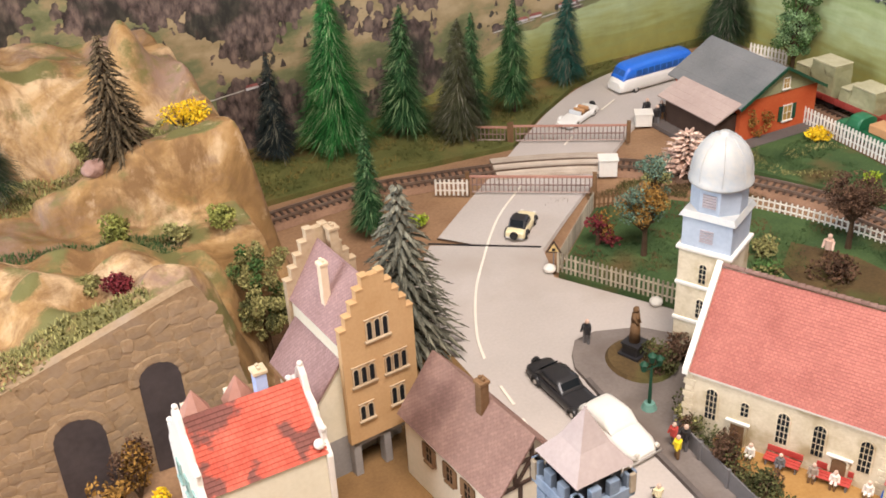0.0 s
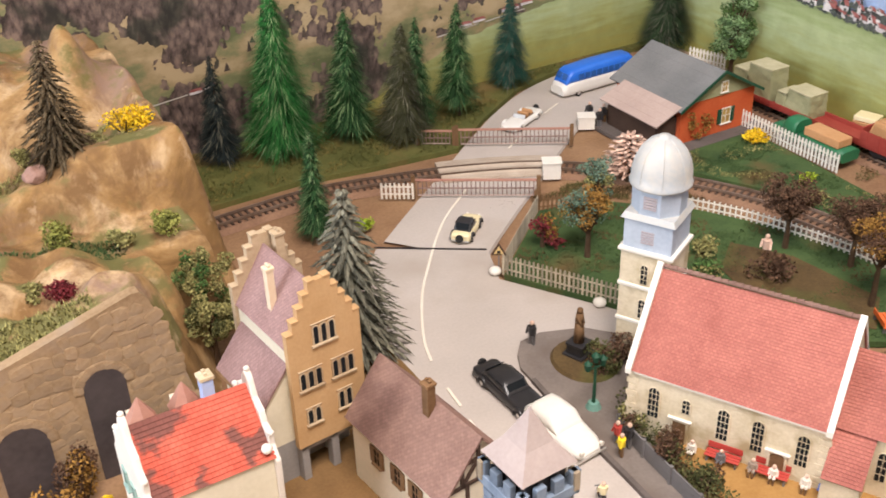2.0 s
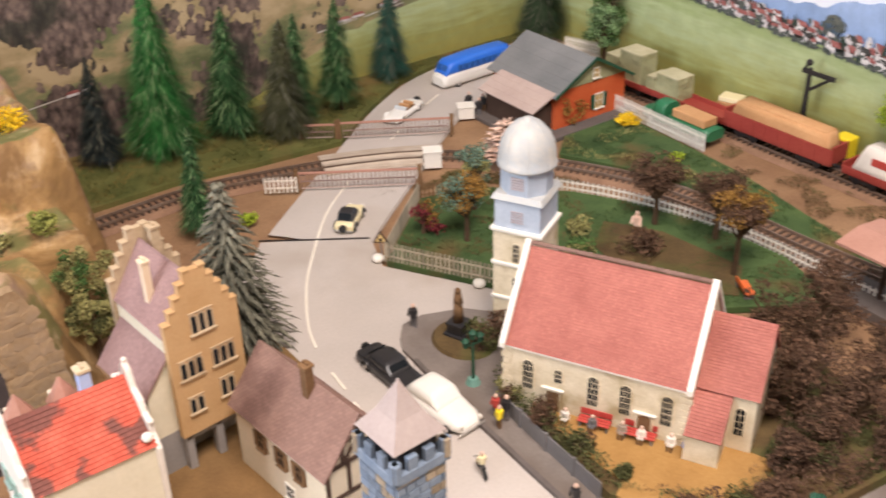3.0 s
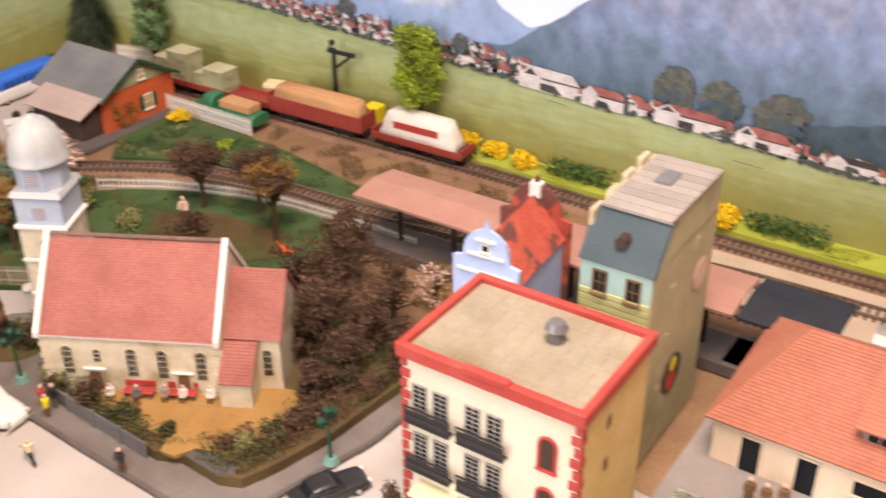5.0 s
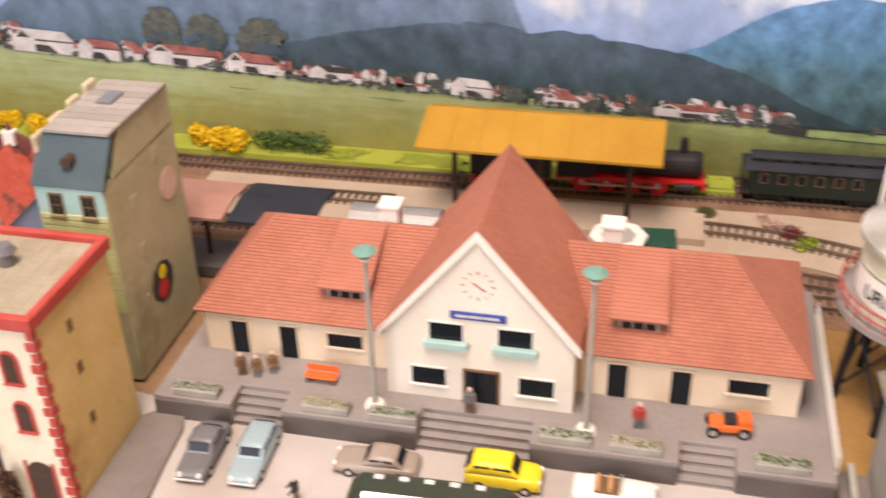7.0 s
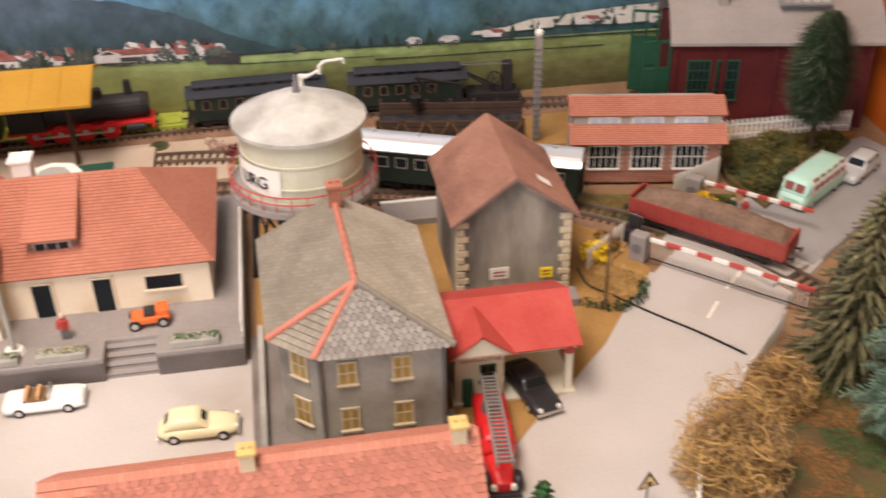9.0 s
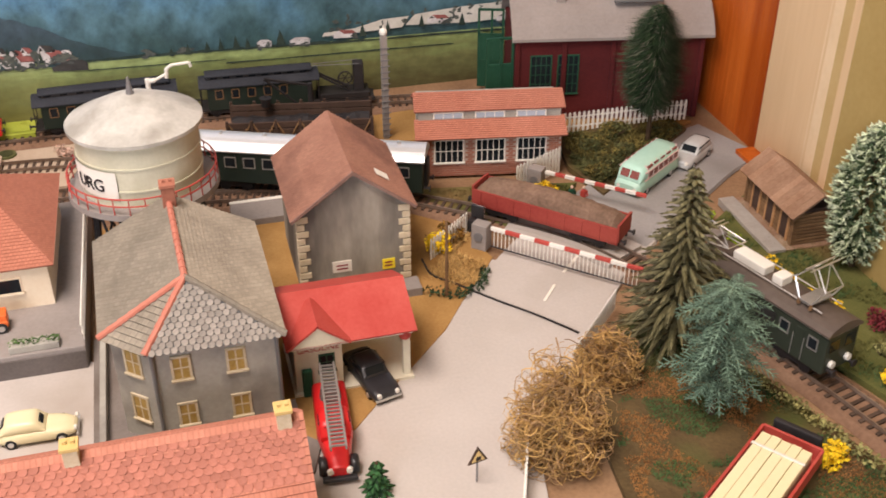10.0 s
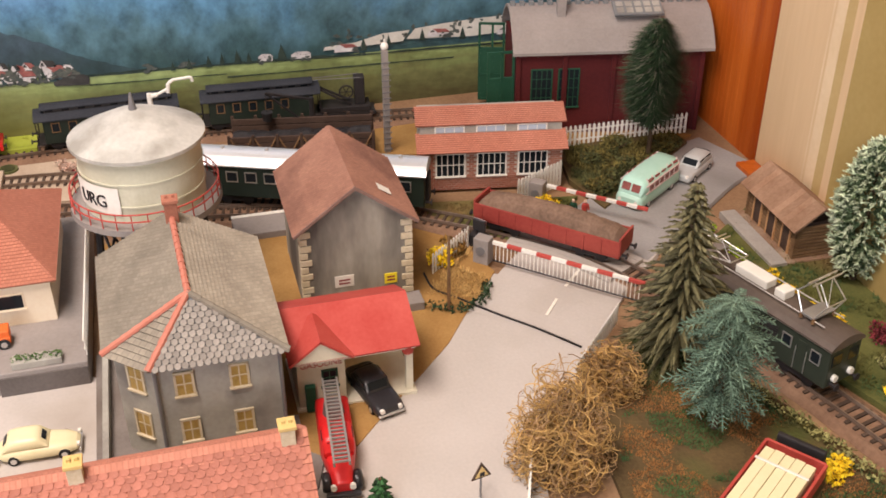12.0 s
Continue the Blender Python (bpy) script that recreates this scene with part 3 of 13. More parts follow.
part("pane", bm, "whitecar", window_1)

# south side: wooden panel, moulded door frame, wall
panel = thing("panel", 84, -110, -20, 0, "orange-brown grooved wooden panel beside the layout", "wood panel", kind="structure")
for i in range(26):
    bm = bmesh.new()
    box(bm, -11.7 + i * 0.9, -10.8 + i * 0.9, -2, 0.7, 0, 80, 0.05)
    part("board", bm, "panelwood", panel)
# narrow doorlight strip: highlight line put into the colour; the wider moulding is whitish
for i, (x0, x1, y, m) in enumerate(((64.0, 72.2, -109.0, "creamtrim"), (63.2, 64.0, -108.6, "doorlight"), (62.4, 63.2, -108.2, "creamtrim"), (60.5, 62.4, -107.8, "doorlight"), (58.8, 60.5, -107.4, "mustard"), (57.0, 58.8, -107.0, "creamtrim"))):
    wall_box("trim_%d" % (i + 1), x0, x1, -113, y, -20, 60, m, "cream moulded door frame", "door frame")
wall_box("trim_7", 40, 57.0, -113, -106.4, -20, 60, "olivetrim", "olive-beige wall beside the door frame", "wall")
wall_box("trim_8", -60, 40, -113, -108.5, -20, 60, "olivetrim", "olive-beige wall beside the layout", "wall")
bm = bmesh.new()
box(bm, 57.5, 72.2, -108.9, -106.9, -0.3, 0.5, 0.1)
tagged(part("baseboard", bm, "panelwood"), "orange-brown wooden skirting strip", "baseboard", kind="structure")

# ---- ground of the layout ----


def ground_height(x, y):
    return 0.05 * noise.noise((x * 0.15, y * 0.15, 3.0)) - 0.35


vs, fs, NX, NY = [], [], 60, 116
for j in range(NY):
    for i in range(NX):
        x, y = -20 + i * 118.5 / (NX - 1), -113 + j * 226.0 / (NY - 1)
        vs.append((x, y, ground_height(x, y) - (0.0 if i else 6.0)))
for j in range(NY - 1):
    for i in range(NX - 1):
        a = j * NX + i
        fs.append((a, a + 1, a + NX + 1, a + NX))
tagged(mesh_object("ground", vs, fs, "soil", smooth=True), "brown earth-coloured base of the model landscape", "ground", kind="structure")

flat_patch("road", [(8, 40), (28, 68), (37.5, 79), (46.5, 73.2), (44.5, 68), (50.5, 58), (52, 52), (47.6, 30), (60, 24), (56, 2), (55, -45), (46.5, -62), (60.6, -77), (54, -87),
                    (47.6, -81.2), (37.5, -74), (28, -72), (14, -70), (12, 0)], 0.0, "road", "pale grey painted village road", 0.3, "road")
strip("road_1", smooth_line([(42.0, 75.8), (47.5, 80.2), (54, 85.2), (61.5, 91), (68.5, 96), (76, 99.6), (90, 102.5)]), lambda u: 10.6 + 0.8 * u, 0.03, "road", "pale grey road over the level crossing", 0.3)
strip("road_3", smooth_line([(62.4, -88.2), (68, -96), (73, -103), (75, -108)]), lambda u: 10.2 - 1.2 * u, 0.06, "asphalt", "dark grey road beyond the railway", 0.3)
strip("road_2", smooth_line([(52, -78), (58, -83.5), (63, -89)]), 10.5, 0.03, "road", "pale grey road over the level crossing", 0.3)
strip("marking_1", smooth_line([(51.4, 84.9), (45.4, 79.8), (39.3, 72.4), (36.5, 68.3), (34.0, 63.5), (32.9, 60.2)]), 0.24, 0.09, "line", "white painted centre line", 0.03, "marking")
for i, seg in enumerate((((32.3, 56.8), (32.0, 54.0)), ((31.7, 52.6), (31.5, 49.5)), ((57.5, 88), (55.5, 86.6)), ((62.5, 92.0), (60.2, 90.4)), ((72.6, 98.0), (69.2, 96.2)), ((55.0, -81.6), (52.8, -79.8)), ((58.6, -85.0), (56.2, -82.6)))):
    strip("marking_%d" % (i + 2), smooth_line(seg), 0.24, 0.10, "line", "white painted road dash", 0.03, "marking")
# dark joint across the road at both crossings
for i, pts in enumerate((((37.4, 79.2, 0.1), (41.5, 76.3, 0.1), (46.4, 72.9, 0.1)), ((61.4, -72.2, 0.15), (58.9, -72.4, 0.15), (57.3, -73.8, 0.12), (54.0, -76.5, 0.12), (51.4, -78.8, 0.12), (48.2, -81.2, 0.15)))):
    strip("cable_%d" % (i + 1), smooth_line(pts, 0.3), 0.11, 0.08, "black", "black cable lying across the road", 0.14, "cable")

# pavement with kerb round the church square
flat_patch("pavement", [(39.2, 57.2), (38.4, 55.6), (38.3, 53.9), (37.9, 49), (37.6, 42), (37.4, 38), (37.2, 32), (37.1, 28.2), (37.3, 25.8), (38.2, 24.2), (39.8, 23.3), (44.9, 22.0), (47.5, 21.3), (50.5, 20.6), (57, 20.4), (57, 24), (44, 28), (44.5, 45), (46, 51), (48, 55), (46, 57.4), (42.5, 58.8), (40.4, 58.6)], 0.32, "flag", "dark grey pavement with kerb", 0.6, "pavement")
flat_patch("pavement_2", [(39.0, -46.0), (57.0, -45.9), (57.0, -48.4), (46.2, -48.6), (44.0, -50.9), (43.8, -58.2), (41.6, -60.4), (39.0, -59.5)], 0.22, "flag", "grey-brown paved yard round the grey house", 0.4, "pavement")
strip("kerb", smooth_line([(38.45, 53.9), (38.05, 49), (37.75, 42), (37.55, 38), (37.35, 32), (37.25, 28.2), (37.5, 25.9), (38.35, 24.4), (39.9, 23.5), (44.9, 22.2), (47.5, 21.5), (50.5, 20.8), (57, 20.6)], 0.4), 0.4, 0.36, "pave", "dark raised pavement kerb", 0.5, "kerb")
flat_patch("lawn_1", [(40.0, 39), (39.8, 35), (39.6, 32.6), (40.4, 30.8), (40.2, 27), (40.9, 25.4), (43.5, 24.4), (48, 23.3), (52, 22.9), (60, 22), (63, 34), (60, 46), (52, 55), (47, 54), (43.5, 46.5)], 1.2, "earth", "brown and olive flocked church garden", 1.6, "garden")
flat_patch("lawn_2", [(41.2, 42.6), (40.9, 36), (41.0, 32.8), (39.8, 32.2), (39.9, 31.0), (41.4, 30.2), (42.2, 28.0), (45.4, 26.5), (48.5, 25.8), (50.5, 28.5), (49.0, 32.6), (42.6, 43.6)], 1.3, "sand", "ochre sand yard in front of the church", 0.3, "garden path")
flat_patch("path", [(40.9, 30.4), (40.4, 30.2), (40.25, 27.2), (40.9, 26.0), (41.6, 26.6), (41.5, 29.6)], 1.32, "pave", "dark grey stone slab in the garden", 0.3, "paving slab")
flat_patch("pavement_1", [(44.3, 1.7), (44.3, -0.6), (46.2, -2.3), (49, -2.0), (52.8, -1.7), (54.2, -1.2), (54.7, -0.2), (54.4, 0.8), (53.6, 1.7)], 0.3, "flag", "grey-brown pavement beside the town house", 0.5, "pavement")
flat_patch("lawn_3", [(45, 68.0), (50.4, 58.6), (56, 54), (63, 44), (72, 38), (74.6, 46), (73.5, 58), (68, 67.5), (60, 75.5), (54.6, 76.2)], 0.35, "deepgrass", "dark green flocked park lawn", 0.6, "lawn")
flat_patch("path", [(60, 50), (66, 44), (70, 47), (69, 56), (66, 61), (62, 58)], 0.42, "earth", "brown earth path in the park", 0.2, "garden path")
flat_patch("lawn_4", [(73, 75.5), (78, 65), (79, 48), (80, 36), (85, 60), (85.6, 70), (86, 80), (77.5, 79.5)], 0.15, "deepgrass", "green flocked meadow beside the railway", 0.5, "lawn")
flat_patch("lawn_5", [(94.2, 46), (94.2, -40), (98.4, -40), (98.4, 46)], 0.5, "lime", "bright yellow-green grass strip", 0.8, "grass")
flat_patch("lawn_6", [(20, -76.5), (40, -78.5), (49, -84.5), (50, -88), (38, -92.5), (28, -95.5), (18, -97.5)], 0.1, "earth", "brown and green flocked verge", 0.5, "lawn")
flat_patch("lawn_7", [(18, -101.8), (34, -99.5), (44, -96.4), (52, -93.2), (56, -92.5), (66, -106), (64, -109), (18, -109)], 0.2, "grass", "green flocked bank behind the railway", 0.6, "lawn")
flat_patch("lawn_8", [(73.2, -75), (70.5, -89.5), (66, -84), (62, -83), (71, -75)], 0.12, "grass", "green flocked ground before the brick building", 0.5, "lawn")
flat_patch("lawn_9", [(73.5, -89.8), (67.5, -91), (73, -98), (78, -104.5), (81.5, -104), (80, -91)], 0.3, "earth", "olive brown shrub bed", 0.6, "garden")
flat_patch("lawn_10", [(20, 103.5), (20, 95.5), (37, 96), (45, 94.6), (55.5, 93.5), (62.5, 99), (71, 104.4), (82, 107.5), (97, 107.5), (97, 110), (20, 110)], 0.25, "grass", "green and brown grass bank under the fir trees", 0.6, "grass")
flat_patch("yard_1", [(46.2, -46.3), (56, -46.3), (73.5, -46.5), (72.5, -58), (70, -72), (66, -76.5), (60.2, -78.0), (57.4, -76.0), (54.9, -73.9), (51.6, -71.6), (47.7, -67.9), (44.6, -64.8), (42.4, -62.8), (41.6, -60.6), (42.6, -59.4), (46.6, -59.4)], 0.08, "sand", "ochre sandy yard between the houses", 0.4, "yard")
flat_patch("yard_2", [(82.6, 12), (82.6, -46), (80, -55), (76.5, -66), (78, -70), (90, -70), (91.5, -46), (90.6, 12)], 0.06, "gravel", "pale gravel between the station tracks", 0.4, "gravel")
# lane sand is coloured darker for the shade between the houses
flat_patch("yard_3", [(9, 42), (9, 60), (31, 64), (31, 44)], 0.06, "lane", "ochre sandy village lane", 0.3, "yard")
flat_patch("yard_5", [(88.5, 92.5), (97.2, 92.0), (97.3, 105.5), (91, 105.0), (87.5, 98)], 0.3, "gravel", "pale sandy yard behind the crossing house", 0.5, "yard")
flat_patch("yard_4", [(84, -72), (90, -72), (91, -88), (80, -106), (76.5, -98), (82, -86)], 0.06, "sand", "sandy ground before the engine shed", 0.3, "yard")

# station terrace with steps let into its front
STEPS = ((-6.8, 3.7), (-22.2, 7.7), (-37.6, 3.6))
terrace = thing("terrace", 0, 0, 0, 0, "grey paved station terrace with steps", "terrace", kind="structure")
bm = bmesh.new()
box(bm, 56.3, 76, -45.6, 0.9, -0.3, 1.9, 0.08)
part("slab", bm, "terrace", terrace)
ends = [0.9] + [v for yc, w in STEPS for v in (yc + w / 2, yc - w / 2)] + [-45.6]
for k in range(0, len(ends), 2):
    bm = bmesh.new()
    box(bm, 54.1, 56.35, ends[k + 1], ends[k], -0.3, 1.9, 0.08)
    part("slab", bm, "terrace", terrace)
    bm = bmesh.new()
    box(bm, 53.98, 54.12, ends[k + 1] + 0.05, ends[k] - 0.05, -0.3, 1.55, 0.04)
    part("facing", bm, "pave", terrace, "dark terrace facing")
for yc, w in STEPS:
    for s in range(4):
        bm = bmesh.new()
        box(bm, 54.2 + s * 0.54, 56.4, yc - w / 2, yc + w / 2, -0.1, 0.38 + s * 0.38, 0.03)
        part("step", bm, "terrace", terrace)
        # dark strip on each riser, painted shade below the tread edge
        bm = bmesh.new()
        box(bm, 54.19 + s * 0.54, 54.26 + s * 0.54, yc - w / 2 + 0.05, yc + w / 2 - 0.05, 0.22 + s * 0.38, 0.30 + s * 0.38)
        part("tread_shadow_gap", bm, "pave", terrace)

# ---- mountain with retaining wall ----


def ease(a, b, v):
    u = min(1.0, max(0.0, (v - a) / (b - a)))
    return u * u * (3 - 2 * u)


def wall_top(x):
    """Top line of the retaining wall."""
    return 9.9 + 0.3 * (x + 2) if x < 11 else 13.8 * ease(15.6, 11.4, x)


def rock_height(x, y):
    n1 = noise.fractal((x * 0.10, y * 0.10, 0.3), 1.0, 2.0, 4)
    n2 = noise.noise((x * 0.28, y * 0.28, 7.0))
    n3 = noise.noise((x * 0.7, y * 0.7, 2.0))
    fold = 1 - 2 * abs(noise.noise((x * 0.22 + 0.05 * y, y * 0.17, 11.0)))
    # lower shoulder behind the wall, falling in folds towards the village
    ridge = 12.4 - 0.24 * x + 0.9 * n1 + 0.8 * n2
    v = min(1.0, max(0.0, (y - 62.2) / 12.5))
    xr = 13.6 + 0.34 * (y - 62.2) + 1.1 * n2
    low = (wall_top(min(x, 11.0)) * (1 - v) + ridge * v + (1.2 * n2 + 0.9 * fold) * math.sin(math.pi * v)) * ease(xr + 2.4, xr - 3.0, x)
    low *= 1 - ease(75.6, 77.2, y)
    # ledge at the foot of the cliff
    ledge = (9.3 + 1.6 * ease(8, 0, x) + 0.3 * n2) * ease(22.6 + 0.7 * n2, 20.2, x) * ease(74.0, 75.5, y)
    # upper mass: a swelling cliff that dies away to the west, with a hollow behind its rim
    rim = 12.4 + 2.6 * ease(6, 15, x) + 0.6 * n2
    edge = 24.9 + 0.9 * n2 - 0.05 * (y - 82)
    foot = 79.4 + 1.0 * n2 + 11.0 * ease(5.6, 1.6, x)
    up = ease(foot, foot + 4.4, y) ** 0.75 * ease(edge, edge - 3.4, x) ** 0.7
    hollow = 2.3 * ease(85, 88.5, y) * ease(98, 93, y) * ease(21, 17, x)
    back = 4.9 * math.exp(-((x - 16.4) / 1.7) ** 2 - ((y - 99.0) / 4.0) ** 2) + 1.3 * math.exp(-((x - 21.0) / 2.2) ** 2 - ((y - 97.0) / 4.0) ** 2) + (3.2 * ease(14, 8, x) + 2.4 * ease(8, 1, x)) * ease(93.5, 98.5, y) + 1.6 * ease(93, 99, y)
    high = up * (rim - hollow + back + 0.7 * n1)
    h = max(low, ledge, high)
    return h + (0.34 * n2 + 0.18 * n3 + 0.22 * fold) * ease(1, 4, h) - 0.5


vs, fs, NX, NY = [], [], 200, 210
for j in range(NY):
    for i in range(NX):
        x, y = -22 + i * 49.0 / (NX - 1), 62.15 + j * 48.0 / (NY - 1)
        vs.append((x, y, rock_height(x, y)))
for j in range(NY - 1):
    for i in range(NX - 1):
        a = j * NX + i
        fs.append((a, a + 1, a + NX + 1, a + NX))
tagged(mesh_object("mountain", vs, fs, "rock", smooth=True), "tan and ochre plaster rock mountain", "mountain", kind="structure")

# rubble retaining wall with two blind arches
ARCHES = ((1.95, 1.75, 6.4), (8.0, 1.45, 8.9))
wall = thing("retaining_wall", 0, 0, 0, 0, "brown rubble stone retaining wall with two dark arches", "retaining wall", kind="structure")
bm = bmesh.new()
pts = [(-22, -0.5)] + [(-22 + k * 0.5, wall_top(-22 + k * 0.5) + 0.15) for k in range(int(37.4 / 0.5) + 1)] + [(15.4, -0.5)]
prism(bm, pts, 0.9, Matrix.Translation((0, 61.42, 0)))
part("backing", bm, "masonry", wall)
for cx, hw, top in ARCHES:
    bm = bmesh.new()
    pts = [(cx - hw, -0.3), (cx + hw, -0.3)] + [(cx + hw * math.cos(math.pi * k / 12), top - hw + hw * math.sin(math.pi * k / 12)) for k in range(13)]
    prism(bm, pts, 0.2, Matrix.Translation((0, 61.34, 0)))
    part("arch_infill", bm, "tunnel", wall, "dark blind arch infill")
srnd = random.Random(3)
stones = []
for k in range(8):
    bm = bmesh.new()
    ball(bm, (0, 0, 0), 0.5, 2)
    for v in bm.verts:
        c = v.co
        v.co = Vector(tuple(math.copysign(abs(2 * q) ** 0.62 / 2, q) for q in c))
        v.co.y *= 0.62
        v.co += Vector((srnd.uniform(-0.05, 0.05), srnd.uniform(-0.03, 0.03), srnd.uniform(-0.05, 0.05)))
    bmesh.ops.scale(bm, vec=(CM, CM, CM), verts=bm.verts)
    me = bpy.data.meshes.new("stone")
    bm.to_mesh(me)
    bm.free()
    me.materials.append(M["masonry"])
    stones.append(me)
z, count = 0.4, 0
while z < 13.6:
    hgt = srnd.uniform(0.8, 1.2)
    x = -9.5 + srnd.uniform(0, 0.8)
    while x < 14.6:
        w = srnd.uniform(0.75, 1.6)
        cx = x + w / 2
        inside = any(abs(cx - c) < hw + w * 0.3 and z < top - hw + math.sqrt(max(0, (hw + 0.3) ** 2 - min(abs(cx - c), hw) ** 2)) for c, hw, top in ARCHES)
        if z + hgt * 0.4 < wall_top(cx) and not inside and count < 300:
            ob = new("stone", stones[srnd.randrange(8)])
            ob.parent = wall
            ob.matrix_local = spot(cx, 61.5, z + srnd.uniform(-0.15, 0.15), 0, 0, srnd.uniform(-30, 30)) @ Matrix.Diagonal((w * 1.2, srnd.uniform(0.36, 0.54), hgt * srnd.uniform(1.05, 1.35), 1))
            count += 1
        x += w
    z += hgt * 0.95
# stones of the arch rings
for c, hw, top in ARCHES:
    for k in range(9):
        a = math.pi * (k + 0.5) / 9
        ob = new("arch_stone", stones[k % 8])
        ob.parent = wall
        ob.matrix_local = spot(c + (hw + 0.3) * math.cos(a), 61.42, top - hw + (hw + 0.3) * math.sin(a), 0, 0, -math.degrees(a) + 90) @ Matrix.Diagonal((1.0 * hw / 1.6, 0.36, 0.75, 1))

# ---- backdrop prints ----


def print_layer(name, x, ys, top, low, material, parent, north=False):
    """A flat printed sheet on the east wall (or the north wall), between the lines low and top."""
    vs, fs = [], []
    for y in ys:
        for z in (low(y), max(low(y) + 0.01, top(y))):
            vs.append((y, x, z) if north else (x, y, z))
    for i in range(len(ys) - 1):
        a = 2 * i
        fs.append((a, a + 1, a + 3, a + 2))
    return mesh_object(name, vs, fs, material, parent)


def jag(y, scale, amp, seed):
    return amp * noise.fractal((y * scale, seed, 0.0), 0.9, 2.1, 5)


def print_chain(nt, stops, big, stretch, z0, z1, blotch, streak, tilt):
    """Colours that run with the height on the sheet, broken by blotches and fine streaks."""
    L = nt.links.new
    geo, sep = nt.nodes.new("ShaderNodeTexCoord"), nt.nodes.new("ShaderNodeSeparateXYZ")
    L(geo.outputs["Object"], sep.inputs[0])
    mp, nz = nt.nodes.new("ShaderNodeMapping"), nt.nodes.new("ShaderNodeTexNoise")
    mp.inputs["Scale"].default_value = (1, 1, stretch)
    L(geo.outputs["Object"], mp.inputs["Vector"])
    L(mp.outputs[0], nz.inputs["Vector"])
    nz.inputs["Scale"].default_value, nz.inputs["Detail"].default_value = 100 / big, 8
    mr, ad, cr, sub = (nt.nodes.new(k) for k in ("ShaderNodeMapRange", "ShaderNodeMath", "ShaderNodeValToRGB", "ShaderNodeMath"))
    mr.inputs["From Min"].default_value, mr.inputs["From Max"].default_value = z0 * CM, z1 * CM
    L(sep.outputs["Z"], mr.inputs["Value"])
    sub.operation = "MULTIPLY_ADD"
    L(nz.outputs["Fac"], sub.inputs[0])
    sub.inputs[1].default_value, sub.inputs[2].default_value = blotch * 2, -blotch
    L(mr.outputs[0], ad.inputs[0])
    L(sub.outputs[0], ad.inputs[1])
    L(ad.outputs[0], cr.inputs["Fac"])
    while len(cr.color_ramp.elements) < len(stops):
        cr.color_ramp.elements.new(0.5)
    for e, (p, c) in zip(cr.color_ramp.elements, stops):
        e.position, e.color = p, (*c, 1)
    out = cr.outputs[0]
    if streak:
        turn, n2, r2, mx = (nt.nodes.new(k) for k in ("ShaderNodeMapping", "ShaderNodeTexNoise", "ShaderNodeMapRange", "ShaderNodeMix"))
        turn.inputs["Rotation"].default_value = (radians(tilt), 0, 0)
        turn.inputs["Scale"].default_value = (1, 1, 0.85)
        L(geo.outputs["Object"], turn.inputs["Vector"])
        L(turn.outputs[0], n2.inputs["Vector"])
        n2.inputs["Scale"].default_value, n2.inputs["Detail"].default_value, n2.inputs["Roughness"].default_value = 42, 9, 0.68
        r2.inputs["From Min"].default_value, r2.inputs["From Max"].default_value = 0.3, 0.7
        r2.inputs["To Min"].default_value, r2.inputs["To Max"].default_value = 1 - streak, 1 + streak
        L(n2.outputs["Fac"], r2.inputs["Value"])
        mx.data_type, mx.blend_type = "RGBA", "MULTIPLY"
        mx.inputs["Factor"].default_value = 1.0
        L(out, mx.inputs["A"])
        L(r2.outputs[0], mx.inputs["B"])
        out = mx.outputs["Result"]
    return out, sep


def print_mat(name, stops, big=12, stretch=1.0, rough=0.5, z0=0.0, z1=30.0, blotch=0.5, streak=0.0, tilt=35.0, south=None):
    m = bpy.data.materials.new(name)
    m.use_nodes = True
    nt = m.node_tree
    bsdf = nt.nodes["Principled BSDF"]
    bsdf.inputs["Roughness"].default_value = rough
    out, sep = print_chain(nt, stops, big, stretch, z0, z1, blotch, streak, tilt)
    if south:
        # the sheet changes slowly into another meadow along its length
        other, _ = print_chain(nt, south, 3, 4, 0, 7, 0.35, 0.3, 80)
        fade, mx = nt.nodes.new("ShaderNodeMapRange"), nt.nodes.new("ShaderNodeMix")
        fade.inputs["From Min"].default_value, fade.inputs["From Max"].default_value = -0.2, -0.48
        nt.links.new(sep.outputs["Y"], fade.inputs["Value"])
        mx.data_type = "RGBA"
        nt.links.new(fade.outputs[0], mx.inputs["Factor"])
        nt.links.new(out, mx.inputs["A"])
        nt.links.new(other, mx.inputs["B"])
        out = mx.outputs["Result"]
    nt.links.new(out, bsdf.inputs["Base Color"])
    return m


